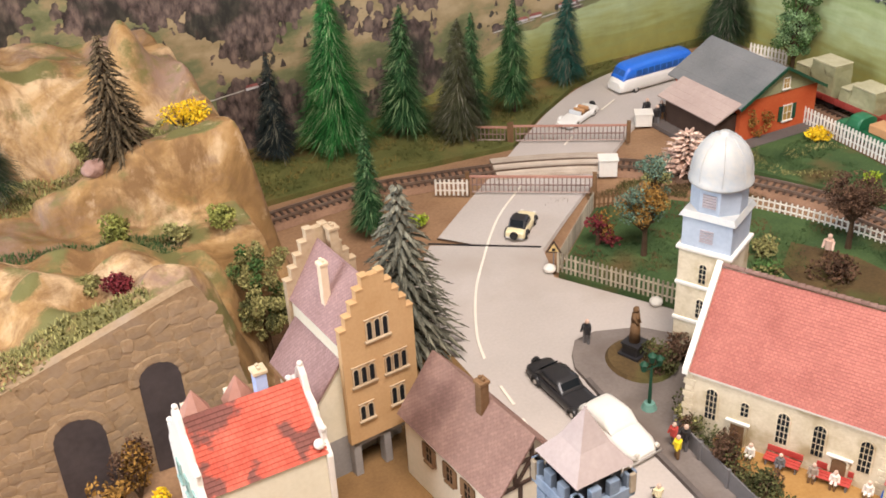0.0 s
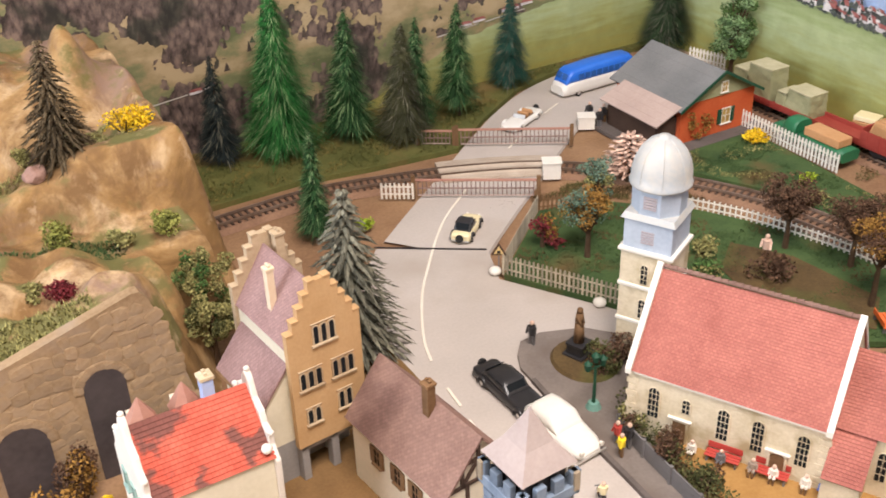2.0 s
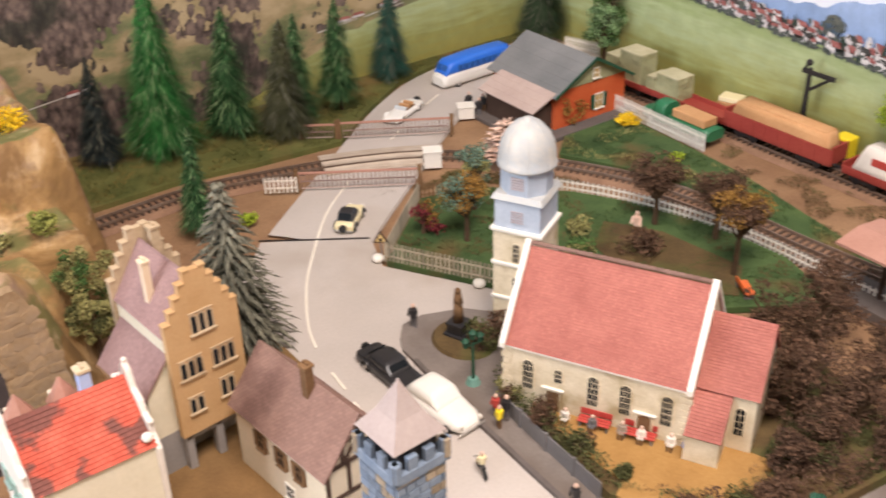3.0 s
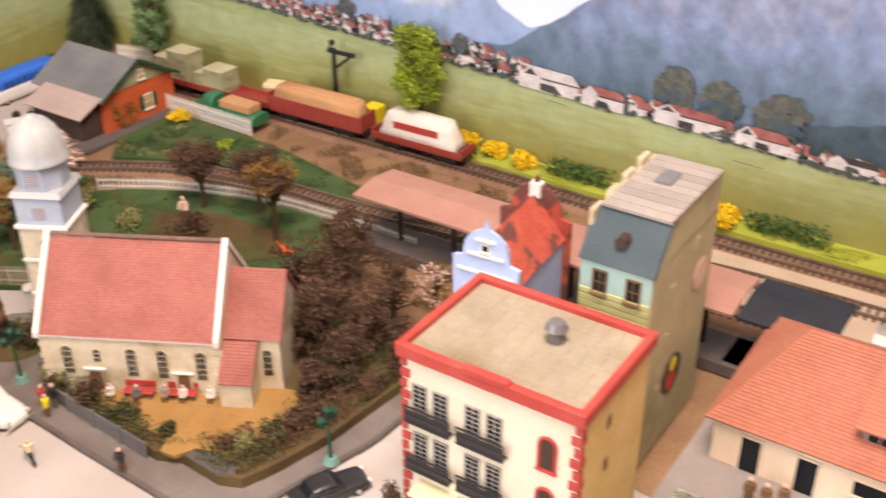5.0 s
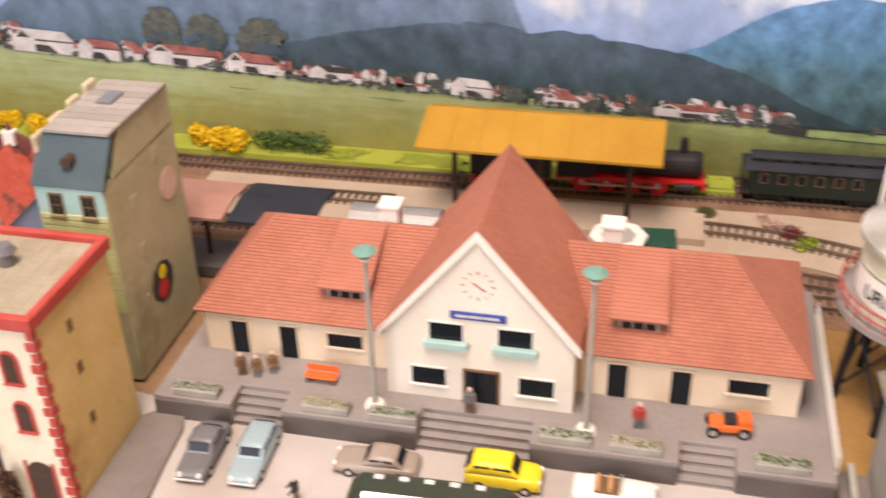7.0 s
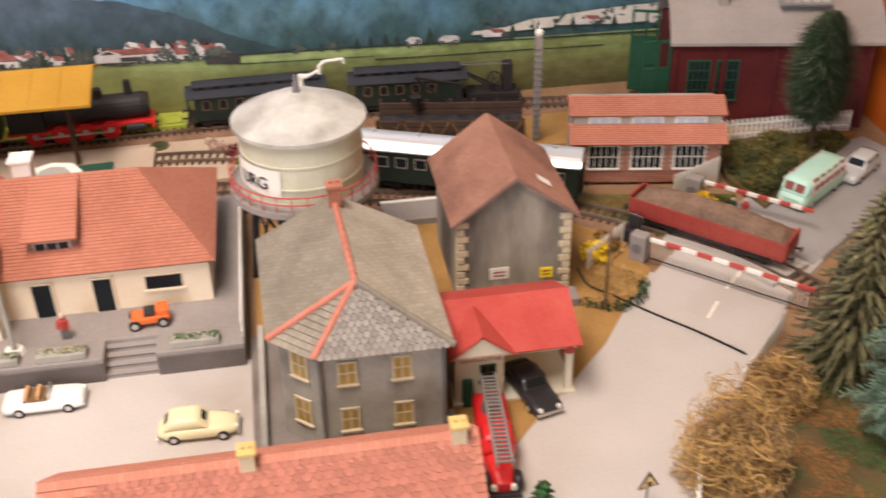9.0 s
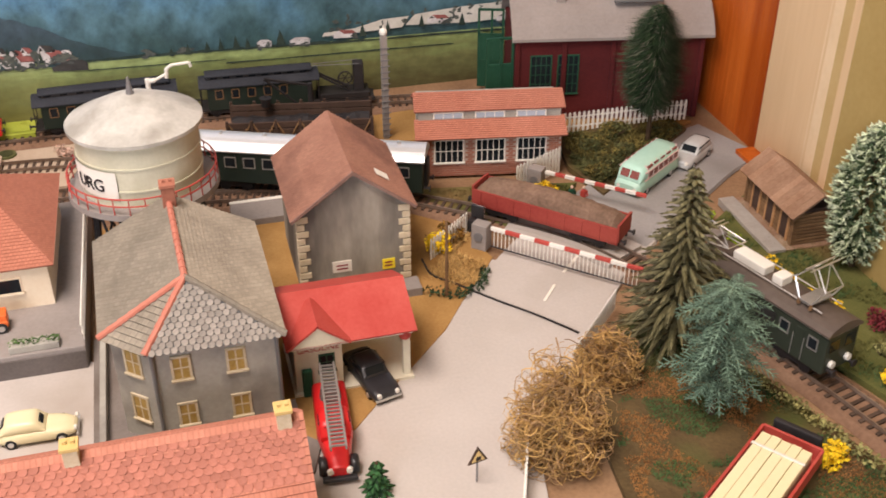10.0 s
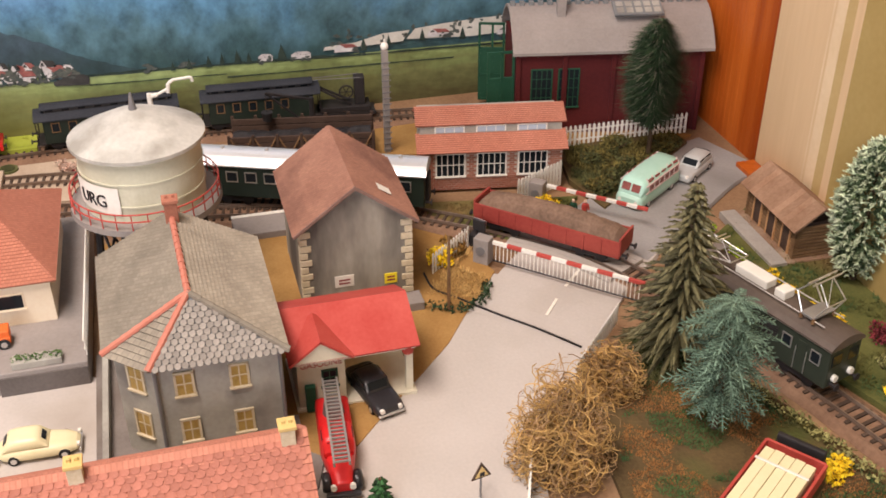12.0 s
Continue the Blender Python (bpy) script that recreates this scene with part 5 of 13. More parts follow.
def railway(name, line, label, z=0.05):
    t = thing(name, 0, 0, 0, 0, label, "railway track", kind="structure")
    vs, fs = [], []
    for i, p in enumerate(line):
        a = heading(line, i)
        nx, ny = -math.sin(a), math.cos(a)
        jig = 0.12 * noise.noise((p.x, p.y, 1.0))
        for s, zz in ((-2.1 - jig, z - 0.35), (-1.5, z + 0.05), (1.5, z + 0.05), (2.1 + jig, z - 0.35)):
            vs.append((p.x + nx * s, p.y + ny * s, zz))
    for i in range(len(line) - 1):
        for k in range(3):
            a = i * 4 + k
            fs.append((a, a + 4, a + 5, a + 1))
    mesh_object("ballast", vs, fs, "ballast", t)
    for side in (-1, 1):
        vs, fs = [], []
        for i, p in enumerate(line):
            a = heading(line, i)
            nx, ny = -math.sin(a), math.cos(a)
            for s, zz in ((-0.06, z + 0.2), (-0.06, z + 0.48), (0.06, z + 0.48), (0.06, z + 0.2)):
                o = side * 0.825 + s
                vs.append((p.x + nx * o, p.y + ny * o, zz))
        for i in range(len(line) - 1):
            for k in range(3):
                a = i * 4 + k
                fs.append((a, a + 4, a + 5, a + 1))
        mesh_object("rail", vs, fs, "rail", t)
    # sleepers every 0.75 cm
    joined_v, joined_f = [], []
    s, n = 0.0, 0
    while s < 0.5 * (len(line) - 1):
        i = min(int(s / 0.5), len(line) - 2)
        p = line[i].lerp(line[i + 1], s / 0.5 - i)
        a = heading(line, i)
        near = (p.y < -66 and p.x < 75) or (p.y > 80 and 22 < p.x < 64)
        if near:
            ob = new("sleeper", SLEEPER)
            ob.parent = t
            ob.matrix_local = spot(p.x, p.y, z + 0.05, math.degrees(a))
        else:
            c, q = math.cos(a), math.sin(a)
            b = len(joined_v)
            for x, y, zz in ((-0.14, -1.3, 0.05), (0.14, -1.3, 0.05), (0.14, 1.3, 0.05), (-0.14, 1.3, 0.05), (-0.12, -1.28, 0.21), (0.12, -1.28, 0.21), (0.12, 1.28, 0.21), (-0.12, 1.28, 0.21)):
                joined_v.append((p.x + c * x - q * y, p.y + q * x + c * y, z + zz))
            for f in ((4, 5, 6, 7), (0, 1, 5, 4), (1, 2, 6, 5), (2, 3, 7, 6), (3, 0, 4, 7)):
                joined_f.append(tuple(b + k for k in f))
        s += 0.75
        n += 1
    if joined_v:
        tagged(mesh_object("sleepers", joined_v, joined_f, "sleeper", t), kind="stuff")
    return t


railway("track_1", MAIN, "curved single railway track with dark sleepers on brown ballast")
railway("track_2", SECOND, "siding track along the printed meadow", 0.02)
railway("track_3", THIRD, "station track on brown ballast", 0.0)
railway("track_4", FOURTH, "platform track on brown ballast", -0.02)



def crossing_deck(name, a, b, material, label):
    """Boards laid between and beside the rails where the road crosses."""
    t = thing(name, 0, 0, 0, 0, label, "crossing deck", kind="structure")
    span = [(i, p) for i, p in enumerate(MAIN) if a[0] <= p.x <= b[0] and min(a[1], b[1]) <= p.y <= max(a[1], b[1])]
    for lo, hi in ((-2.3, -1.7), (-1.66, -1.06), (-0.62, -0.22), (-0.2, 0.2), (0.22, 0.62), (1.06, 1.66), (1.7, 2.3)):
        vs, fs = [], []
        for i, p in span:
            h = heading(MAIN, i)
            nx, ny = -math.sin(h), math.cos(h)
            for o, z in ((lo, 0.1), (lo, 0.44), (hi, 0.44), (hi, 0.1)):
                vs.append((p.x + nx * o, p.y + ny * o, z))
        n = len(span)
        for k in range(n - 1):
            for q in range(4):
                fs.append((k * 4 + q, k * 4 + 4 + q, k * 4 + 4 + (q + 1) % 4, k * 4 + (q + 1) % 4))
        fs += [(0, 1, 2, 3), tuple(4 * (n - 1) + q for q in (3, 2, 1, 0))]
        mesh_object("board", vs, fs, material, t)


crossing_deck("crossing_deck_1", (50.5, 90.5), (61.5, 83.5), "deckwood", "pale worn boards across the level crossing")
crossing_deck("crossing_deck_2", (57.0, -90.5), (65.5, -81.0), "road", "pale grey panels across the level crossing")

# ---- houses ----


def slope_part(name, parent, a, b, c, d, rows, material, thick=0.06, label=""):
    """One roof slope with eave a-b and ridge d-c: stepped courses of tiles on a slab, closed all round."""
    a, b, c, d = (Vector(p) for p in (a, b, c, d))
    nrm = (b - a).cross(d - a).normalized()
    if nrm.z < 0:
        nrm = -nrm
    bm = bmesh.new()
    prof = [(0.0, -0.14)]
    for k in range(rows):
        prof += [(k / rows, thick), ((k + 0.97) / rows, thick * 0.15)]
    prof += [(1.0, thick * 0.15), (1.0, -0.14)]
    left = [bm.verts.new(a.lerp(d, u) + nrm * h) for u, h in prof]
    right = [bm.verts.new(b.lerp(c, u) + nrm * h) for u, h in prof]
    n = len(prof)
    for k in range(n):
        bm.faces.new((left[k], right[k], right[(k + 1) % n], left[(k + 1) % n]))
    bm.faces.new(left[::-1])
    bm.faces.new(right)
    bmesh.ops.remove_doubles(bm, verts=bm.verts, dist=0.0005)
    bmesh.ops.recalc_face_normals(bm, faces=bm.faces)
    # tile courses: u in centimetres along the eave, v in courses
    along = (b - a).normalized()
    rise = nrm.cross(along)
    rise = rise if rise.dot(d - a) > 0 else -rise
    high = max(0.01, (d - a).dot(rise))
    uv = bm.loops.layers.uv.new("courses")
    for f in bm.faces:
        for lp in f.loops:
            q = lp.vert.co - a
            lp[uv].uv = (q.dot(along) + 40.0, q.dot(rise) / high * rows + 0.02)
    return part(name, bm, material, parent, label)


def gable_body(bm, x0, x1, y0, y1, z0, ze, zr, axis="y"):
    """Walls with gables at both ends; the ridge runs along the axis."""
    if axis == "y":
        xm = (x0 + x1) / 2
        prism(bm, [(x0, z0), (x1, z0), (x1, ze), (xm, zr), (x0, ze)], y1 - y0, Matrix.Translation((0, y0, 0)))
    else:
        ym = (y0 + y1) / 2
        prism(bm, [(-y1, z0), (-y0, z0), (-y0, ze), (-ym, zr), (-y1, ze)], x1 - x0, Matrix.Translation((x0, 0, 0)) @ Matrix.Rotation(-math.pi / 2, 4, "Z"))


def gable_roof(parent, x0, x1, y0, y1, ze, zr, rows, material, axis="y", over=0.35, label="", thick=0.06):
    if axis == "y":
        xm = (x0 + x1) / 2
        k = (zr - ze) / (xm - x0)
        ol, zl = over, ze - over * k
        l = slope_part("roof", parent, (x0 - ol, y1 + over, zl), (x0 - ol, y0 - over, zl), (xm, y0 - over, zr), (xm, y1 + over, zr), rows, material, thick, label)
        r = slope_part("roof", parent, (x1 + ol, y0 - over, zl), (x1 + ol, y1 + over, zl), (xm, y1 + over, zr), (xm, y0 - over, zr), rows, material, thick, label)
    else:
        ym = (y0 + y1) / 2
        k = (zr - ze) / (ym - y0)
        zl = ze - over * k
        l = slope_part("roof", parent, (x0 - over, y0 - over, zl), (x1 + over, y0 - over, zl), (x1 + over, ym, zr), (x0 - over, ym, zr), rows, material, thick, label)
        r = slope_part("roof", parent, (x1 + over, y1 + over, zl), (x0 - over, y1 + over, zl), (x0 - over, ym, zr), (x1 + over, ym, zr), rows, material, thick, label)
    return l, r


def wall_frame(face, pos):
    """A matrix that takes (across, 0 = wall, up) to a wall: face is the outward direction in degrees."""
    return Matrix.Translation(pos) @ Matrix.Rotation(radians(face + 90), 4, "Z")


def window(parent, m, w, h, frame_mat="trim", pane_mat="glass", bars=(1, 1), arch=False, sill=True, depth=0.08, fw=0.12, name="window", shutters=None):
    """A window on a wall: across x, out towards -y, up z, centred at the foot of the opening."""
    def outline(ww, z0, hh):
        if not arch:
            return [(-ww, z0), (ww, z0), (ww, hh), (-ww, hh)]
        pts = [(-ww, z0), (ww, z0)]
        for k in range(9):
            a = math.pi * k / 8
            pts.append((ww * math.cos(a), hh - ww + ww * math.sin(a)))
        return pts
    bm = bmesh.new()
    prism(bm, outline(w / 2, 0.02, h), 0.06, m @ Matrix.Translation((0, -0.05, 0)))
    pane = part(name, bm, pane_mat, parent)
    # frame from jambs, head and bars
    bm = bmesh.new()
    for s in (-1, 1):
        box(bm, s * (w / 2) - fw / 2, s * (w / 2) + fw / 2, -depth - 0.03, 0.02, 0, h - (w / 2 if arch else 0), m=m)
    if arch:
        for k in range(8):
            a0, a1 = math.pi * k / 8, math.pi * (k + 1) / 8
            p0, p1 = Vector((w / 2 * math.cos(a0), -depth / 2, h - w / 2 + w / 2 * math.sin(a0))), Vector((w / 2 * math.cos(a1), -depth / 2, h - w / 2 + w / 2 * math.sin(a1)))
            rod(bm, m @ p0, m @ p1, fw * 0.6, n=5)
    else:
        box(bm, -w / 2 - fw / 2, w / 2 + fw / 2, -depth - 0.03, 0.02, h - fw / 2, h + fw / 2, m=m)
    for k in range(bars[0]):
        x = -w / 2 + w * (k + 1) / (bars[0] + 1)
        box(bm, x - fw * 0.3, x + fw * 0.3, -depth * 0.9, 0, 0, h * 0.97, m=m)
    for k in range(bars[1]):
        z = h * (k + 1) / (bars[1] + 1)
        box(bm, -w / 2, w / 2, -depth * 0.88, 0, z - fw * 0.3, z + fw * 0.3, m=m)
    part("window_frame", bm, frame_mat, pane)
    if sill:
        bm = bmesh.new()
        box(bm, -w / 2 - 0.15, w / 2 + 0.15, -0.22, 0.02, -0.16, 0.0, 0.03, m=m)
        part("window_sill", bm, frame_mat, pane)
    if shutters:
        for s in (-1, 1):
            bm = bmesh.new()
            box(bm, s * (w * 0.75) - w * 0.22, s * (w * 0.75) + w * 0.22, -0.12, 0.02, 0.0, h, 0.02, m=m)
            part("shutter", bm, shutters, pane)
    return pane


def door(parent, m, w, h, material="wood", frame="trim", arch=False, name="door"):
    bm = bmesh.new()
    pts = [(-w / 2, 0), (w / 2, 0)]
    if arch:
        pts += [(w / 2 * math.cos(math.pi * k / 8), h - w / 2 + w / 2 * math.sin(math.pi * k / 8)) for k in range(9)]
    else:
        pts += [(w / 2, h), (-w / 2, h)]
    prism(bm, pts, 0.08, m @ Matrix.Translation((0, -0.07, 0)))
    d = part(name, bm, material, parent)
    bm = bmesh.new()
    for s in (-1, 1):
        box(bm, s * w / 2 - 0.08, s * w / 2 + 0.08, -0.14, 0.02, 0, h, m=m)
    if not arch:
        box(bm, -w / 2 - 0.08, w / 2 + 0.08, -0.14, 0.02, h - 0.05, h + 0.1, m=m)
    part("door_frame", bm, frame, d)
    return d


def chimney(parent, x, y, z0, z1, w=0.7, material="trim", cap=None):
    bm = bmesh.new()
    box(bm, x - w / 2, x + w / 2, y - w / 2, y + w / 2, z0, z1, 0.04)
    c = part("chimney", bm, material, parent)
    bm = bmesh.new()
    box(bm, x - w * 0.62, x + w * 0.62, y - w * 0.62, y + w * 0.62, z1 - 0.05, z1 + 0.2, 0.04)
    for s in (-1, 1):
        box(bm, x - 0.1, x + 0.1, y + s * w * 0.25 - 0.1, y + s * w * 0.25 + 0.1, z1 + 0.15, z1 + 0.4)
    part("chimney_cap", bm, cap or material, c)
    return c


# church: own axes, x from the west gable to the east, y towards the back
def church():
    t = thing("church", 40.37, 45.0, 1.2, -61.9, "cream stone church with red tiled roof and blue tower", "church")
    L, W, ze, zr = 14.0, 8.9, 5.5, 11.0
    bm = bmesh.new()
    gable_body(bm, 0, L, 0, W, -0.6, ze, zr, "x")
    part("wall", bm, "stonewall", t)
    gable_roof(t, 0.25, L - 0.25, 0, W, ze, zr, 34, "red_tile", "x", 0.3, thick=0.05)
    for x in (-0.12, L - 0.3):
        bm = bmesh.new()
        for s in (-1, 1):
            c = [(W / 2, zr + 0.5), (W / 2 + s * (W / 2 + 0.5), ze - 0.1), (W / 2 + s * (W / 2 + 0.5), ze - 0.55), (W / 2, zr - 0.05)]
            prism(bm, [(-y, z) for y, z in c], 0.42, Matrix.Translation((x, 0, 0)) @ Matrix.Rotation(-math.pi / 2, 4, "Z"))
        part("gable_coping", bm, "trim", t)
    for k in range(26):
        bm = bmesh.new()
        x = 0.35 + k * 0.515
        rod(bm, (x, W / 2, zr + 0.24), (x + 0.5, W / 2, zr + 0.27), 0.15, 0.19, 8)
        part("ridge_tile", bm, "brown_tile", t)
    bm = bmesh.new()
    box(bm, 0, L, -0.3, 0.0, ze - 0.55, ze - 0.3, 0.06)
    part("cornice", bm, "trim", t)
    m = lambda x, z: Matrix.Translation((x, 0, z))
    for x in (2.0, 7.0, 9.4, 12.4):
        window(t, m(x, 1.5), 0.85, 2.6, "stonewall", "glass", (2, 4), True, sill=False, fw=0.07)
    window(t, m(4.35, 2.7), 0.6, 1.2, "stonewall", "glass", (1, 2), True, sill=False, fw=0.07)
    for x in (4.0, 10.9):
        door(t, m(x, 0), 1.15, 1.9, "wood", "stonewall", x > 5)
        bm = bmesh.new()
        box(bm, x - 0.85, x + 0.85, -0.26, 0, 2.05, 2.17, 0.03)
        part("canopy", bm, "trim", t)
    for x in (0.3, 13.7):
        for k in range(9):
            bm = bmesh.new()
            d = 0.42 if k % 2 else 0.28
            box(bm, x - d, x + d, -0.07, 0.02, 0.1 + k * 0.54, 0.56 + k * 0.54, 0.03)
            part("quoin", bm, "stonewall", t)
    # chancel, lower, beyond the east gable
    bm = bmesh.new()
    gable_body(bm, L, L + 4.2, 1.2, W - 1.2, -0.6, 5.0, 9.0, "x")
    part("chancel_wall", bm, "stonewall", t)
    gable_roof(t, L, L + 4.2, 1.2, W - 1.2, 5.0, 9.0, 24, "red_tile", "x", 0.2, thick=0.05)
    window(t, m(L + 3.2, 1.4) @ Matrix.Translation((0, 1.2, 0)), 0.7, 2.4, "stonewall", "glass", (1, 3), True, sill=False, fw=0.07)
    # sacristy lean-to
    bm = bmesh.new()
    prism(bm, [(-0.2 + 1.4, -0.6), (-0.2 + 1.4, 4.3), (-1.3, 2.3), (-1.3, -0.6)], 2.4, Matrix.Translation((L + 0.05, 0, 0)) @ Matrix.Rotation(-math.pi / 2, 4, "Z") @ Matrix.Diagonal((-1, 1, 1, 1)))
    part("sacristy_wall", bm, "stonewall", t)
    slope_part("sacristy_roof", t, (L, -1.6, 2.45), (L + 2.6, -1.6, 2.45), (L + 2.6, 1.25, 4.7), (L, 1.25, 4.7), 14, "red_tile", 0.05)
    # tower
    cx, cy, w = -2.4, 10.2, 2.0
    bm = bmesh.new()
    box(bm, cx - w, cx + w, cy - w, cy + w, -0.6, 9.4, 0.05)
    part("tower_wall", bm, "stonewall", t)
    for z, g in ((3.0, 0.12), (6.2, 0.12), (9.3, 0.2)):
        bm = bmesh.new()
        box(bm, cx - w - g, cx + w + g, cy - w - g, cy + w + g, z, z + 0.3, 0.06)
        part("string_course", bm, "trim", t)
    for z in (3.6, 6.7):
        window(t, Matrix.Translation((cx, cy - w, z)), 0.6, 1.7, "stonewall", "glass", (1, 3), True, sill=False, fw=0.07)
        window(t, wall_frame(180, (cx - w, cy, z)), 0.6, 1.7, "stonewall", "glass", (1, 3), True, sill=False, fw=0.07)
    bm = bmesh.new()
    box(bm, cx - w + 0.08, cx + w - 0.08, cy - w + 0.08, cy + w - 0.08, 9.5, 12.2, 0.05)
    part("belfry", bm, "lead", t)
    bm = bmesh.new()
    vs = box(bm, cx - w - 0.15, cx + w + 0.15, cy - w - 0.15, cy + w + 0.15, 12.1, 12.55)
    for v in vs:
        if v.co.z > 12.3:
            v.co.x, v.co.y = cx + (v.co.x - cx) * 0.9, cy + (v.co.y - cy) * 0.9
    part("belfry_skirt", bm, "dome", t)
    bm = bmesh.new()
    bmesh.ops.create_cone(bm, cap_ends=True, segments=8, radius1=2.05, radius2=2.05, depth=2.3, matrix=Matrix.Translation((cx, cy, 13.55)) @ Matrix.Rotation(math.pi / 8, 4, "Z"))
    part("octagon", bm, "lead", t)
    for face in (-90, 180):
        for z, ww in ((10.2, 0.5), (13.1, 0.5)):
            r = w - 0.1 if z < 12 else 1.92
            mm = wall_frame(face, (cx + r * math.cos(radians(face)), cy + r * math.sin(radians(face)), z))
            for k in range(5):
                bm = bmesh.new()
                box(bm, -ww, ww, -0.1, 0.05, k * 0.22, k * 0.22 + 0.14, m=mm)
                part("louvre", bm, "louvre", t)
    # round dome with raised seams
    prof = [(2.12, 14.5), (2.32, 14.62), (2.36, 14.8), (2.22, 15.0), (2.18, 15.7), (2.02, 16.5), (1.68, 17.25), (1.2, 17.8), (0.62, 18.15), (0.42, 18.22), (0.4, 18.36), (0.02, 18.42)]
    bm = bmesh.new()
    rings = [[bm.verts.new((cx + r * math.cos(math.tau * (k + 0.5) / 32), cy + r * math.sin(math.tau * (k + 0.5) / 32), z)) for k in range(32)] for r, z in prof]
    for a, b in zip(rings, rings[1:]):
        for k in range(32):
            bm.faces.new((a[k], a[(k + 1) % 32], b[(k + 1) % 32], b[k]))
    dome = part("dome", bm, "dome", t, smooth=True)
    for k in range(8):
        bm = bmesh.new()
        c, s = math.cos(math.tau * (k + 0.5) / 8), math.sin(math.tau * (k + 0.5) / 8)
        for (r0, z0), (r1, z1) in zip(prof[3:8], prof[4:9]):
            rod(bm, (cx + r0 * c, cy + r0 * s, z0), (cx + r1 * c, cy + r1 * s, z1), 0.05, n=5)
        part("dome_rib", bm, "dome", dome)
    return t


church()


def station():
    t = thing("station_building", 0, 0, 1.9, 0, "cream station building with orange tiled roof and tall gable", "station")
    x0, x1, ya, yb = 60.05, 73.6, -43.4, -0.9
    ze, zr, xm = 4.05, 7.9, 67.4
    bm = bmesh.new()
    box(bm, x0, x1, ya, yb, 0, ze)
    part("wall", bm, "peach", t)
    o = 0.55
    for nm, c in (("roof", ((x0 - o, yb + o, ze - 0.3), (x0 - o, -15.45, ze - 0.3), (xm, -17.2, zr), (xm, yb - 3.6, zr))), ("roof", ((x0 - o, -28.55, ze - 0.3), (x0 - o, ya - o, ze - 0.3), (xm, ya + 5.0, zr), (xm, -26.8, zr))), ("roof", ((x1 + o, ya - o, ze - 0.3), (x1 + o, yb + o, ze - 0.3), (xm, yb - 3.6, zr), (xm, ya + 5.0, zr)))):
        slope_part(nm, t, *c, 30, "orange_tile", 0.05)
    slope_part("hip", t, (x1 + o, yb + o, ze - 0.3), (x0 - o, yb + o, ze - 0.3), (xm, yb - 3.6, zr), (xm, yb - 3.6, zr), 30, "orange_tile", 0.05)
    slope_part("hip", t, (x0 - o, ya - o, ze - 0.3), (x1 + o, ya - o, ze - 0.3), (xm, ya + 5.0, zr), (xm, ya + 5.0, zr), 30, "orange_tile", 0.05)
    # tall cross gable
    g0, g1, gm, gz = -28.5, -15.5, -22.0, 13.7
    bm = bmesh.new()
    gable_body(bm, 57.6, 70.0, g0, g1, 0, 5.6, gz - 0.2, "x")
    part("gable_wall", bm, "gablecream", t)
    gable_roof(t, 57.7, 70.2, g0, g1, 5.6, gz, 36, "orange_tile", "x", 0.3, thick=0.05)
    bm = bmesh.new()
    for s in (-1, 1):
        c = [(gm, gz + 0.25), (gm + s * 6.95, 5.55), (gm + s * 6.95, 5.0), (gm, gz - 0.4)]
        prism(bm, [(-y, z) for y, z in c], 0.3, Matrix.Translation((57.15, 0, 0)) @ Matrix.Rotation(-math.pi / 2, 4, "Z"))
    part("bargeboard", bm, "trim", t)
    W = lambda y, z, x=x0: wall_frame(180, (x, y, z))
    for y in (-3.6, -7.4, -31.3, -35.6):
        door(t, W(y, 0), 1.5, 2.9, "glass", "peach")
    for y in (-11.7, -40.0):
        window(t, W(y, 1.5), 2.7, 1.2, "peach", "glass", (0, 0), fw=0.08)
    for y in (-18.5, -26.0):
        window(t, W(y, 1.15, 57.6), 2.5, 1.5, "trim", "glass", (0, 0))
    for y in (-19.8, -24.5):
        w = window(t, W(y, 5.1, 57.6), 2.4, 1.45, "trim", "glass", (0, 0), sill=False)
        bm = bmesh.new()
        box(bm, -1.5, 1.5, -0.5, 0, -0.55, 0.0, 0.06, m=W(y, 5.1, 57.6))
        part("flower_box", bm, "aqua", w, "pale green flower box")
    door(t, W(-22.2, 0, 57.6), 2.4, 2.75, "glass", "wood")
    bm = bmesh.new()
    box(bm, -1.9, 1.9, -0.18, 0, 0, 0.6, 0.08, m=W(-22.0, 7.0, 57.6))
    sign = part("name_board", bm, mat("blue_board", (0.03, 0.06, 0.26), (0.05, 0.09, 0.33), 0.5, 2, 0.3, 0.0), t, "dark blue station name board")
    bm = bmesh.new()
    for k in range(9):
        box(bm, -1.45 + k * 0.33, -1.23 + k * 0.33, -0.2, -0.17, 0.2, 0.42, m=W(-22.0, 7.0, 57.6))
    part("bar", bm, "trim", sign)
    # clock: twelve strokes and two pointers
    for k in range(12):
        a = math.tau * k / 12
        bm = bmesh.new()
        p = Vector((0.9 * math.sin(a), -0.03, 0.9 * math.cos(a)))
        q = p * 1.25
        q.y = -0.03
        rod(bm, W(-22.0, 9.7, 57.6) @ p, W(-22.0, 9.7, 57.6) @ q, 0.05, n=6)
        part("clock_stroke", bm, "taupe" if k % 3 else "redtrim", t)
    for a, l in ((2.2, 0.6), (-1.0, 0.42)):
        bm = bmesh.new()
        rod(bm, W(-22.0, 9.7, 57.6) @ Vector((0, -0.06, 0)), W(-22.0, 9.7, 57.6) @ Vector((l * math.sin(a), -0.06, l * math.cos(a))), 0.045, n=6)
        part("clock_pointer", bm, "redtrim", t)
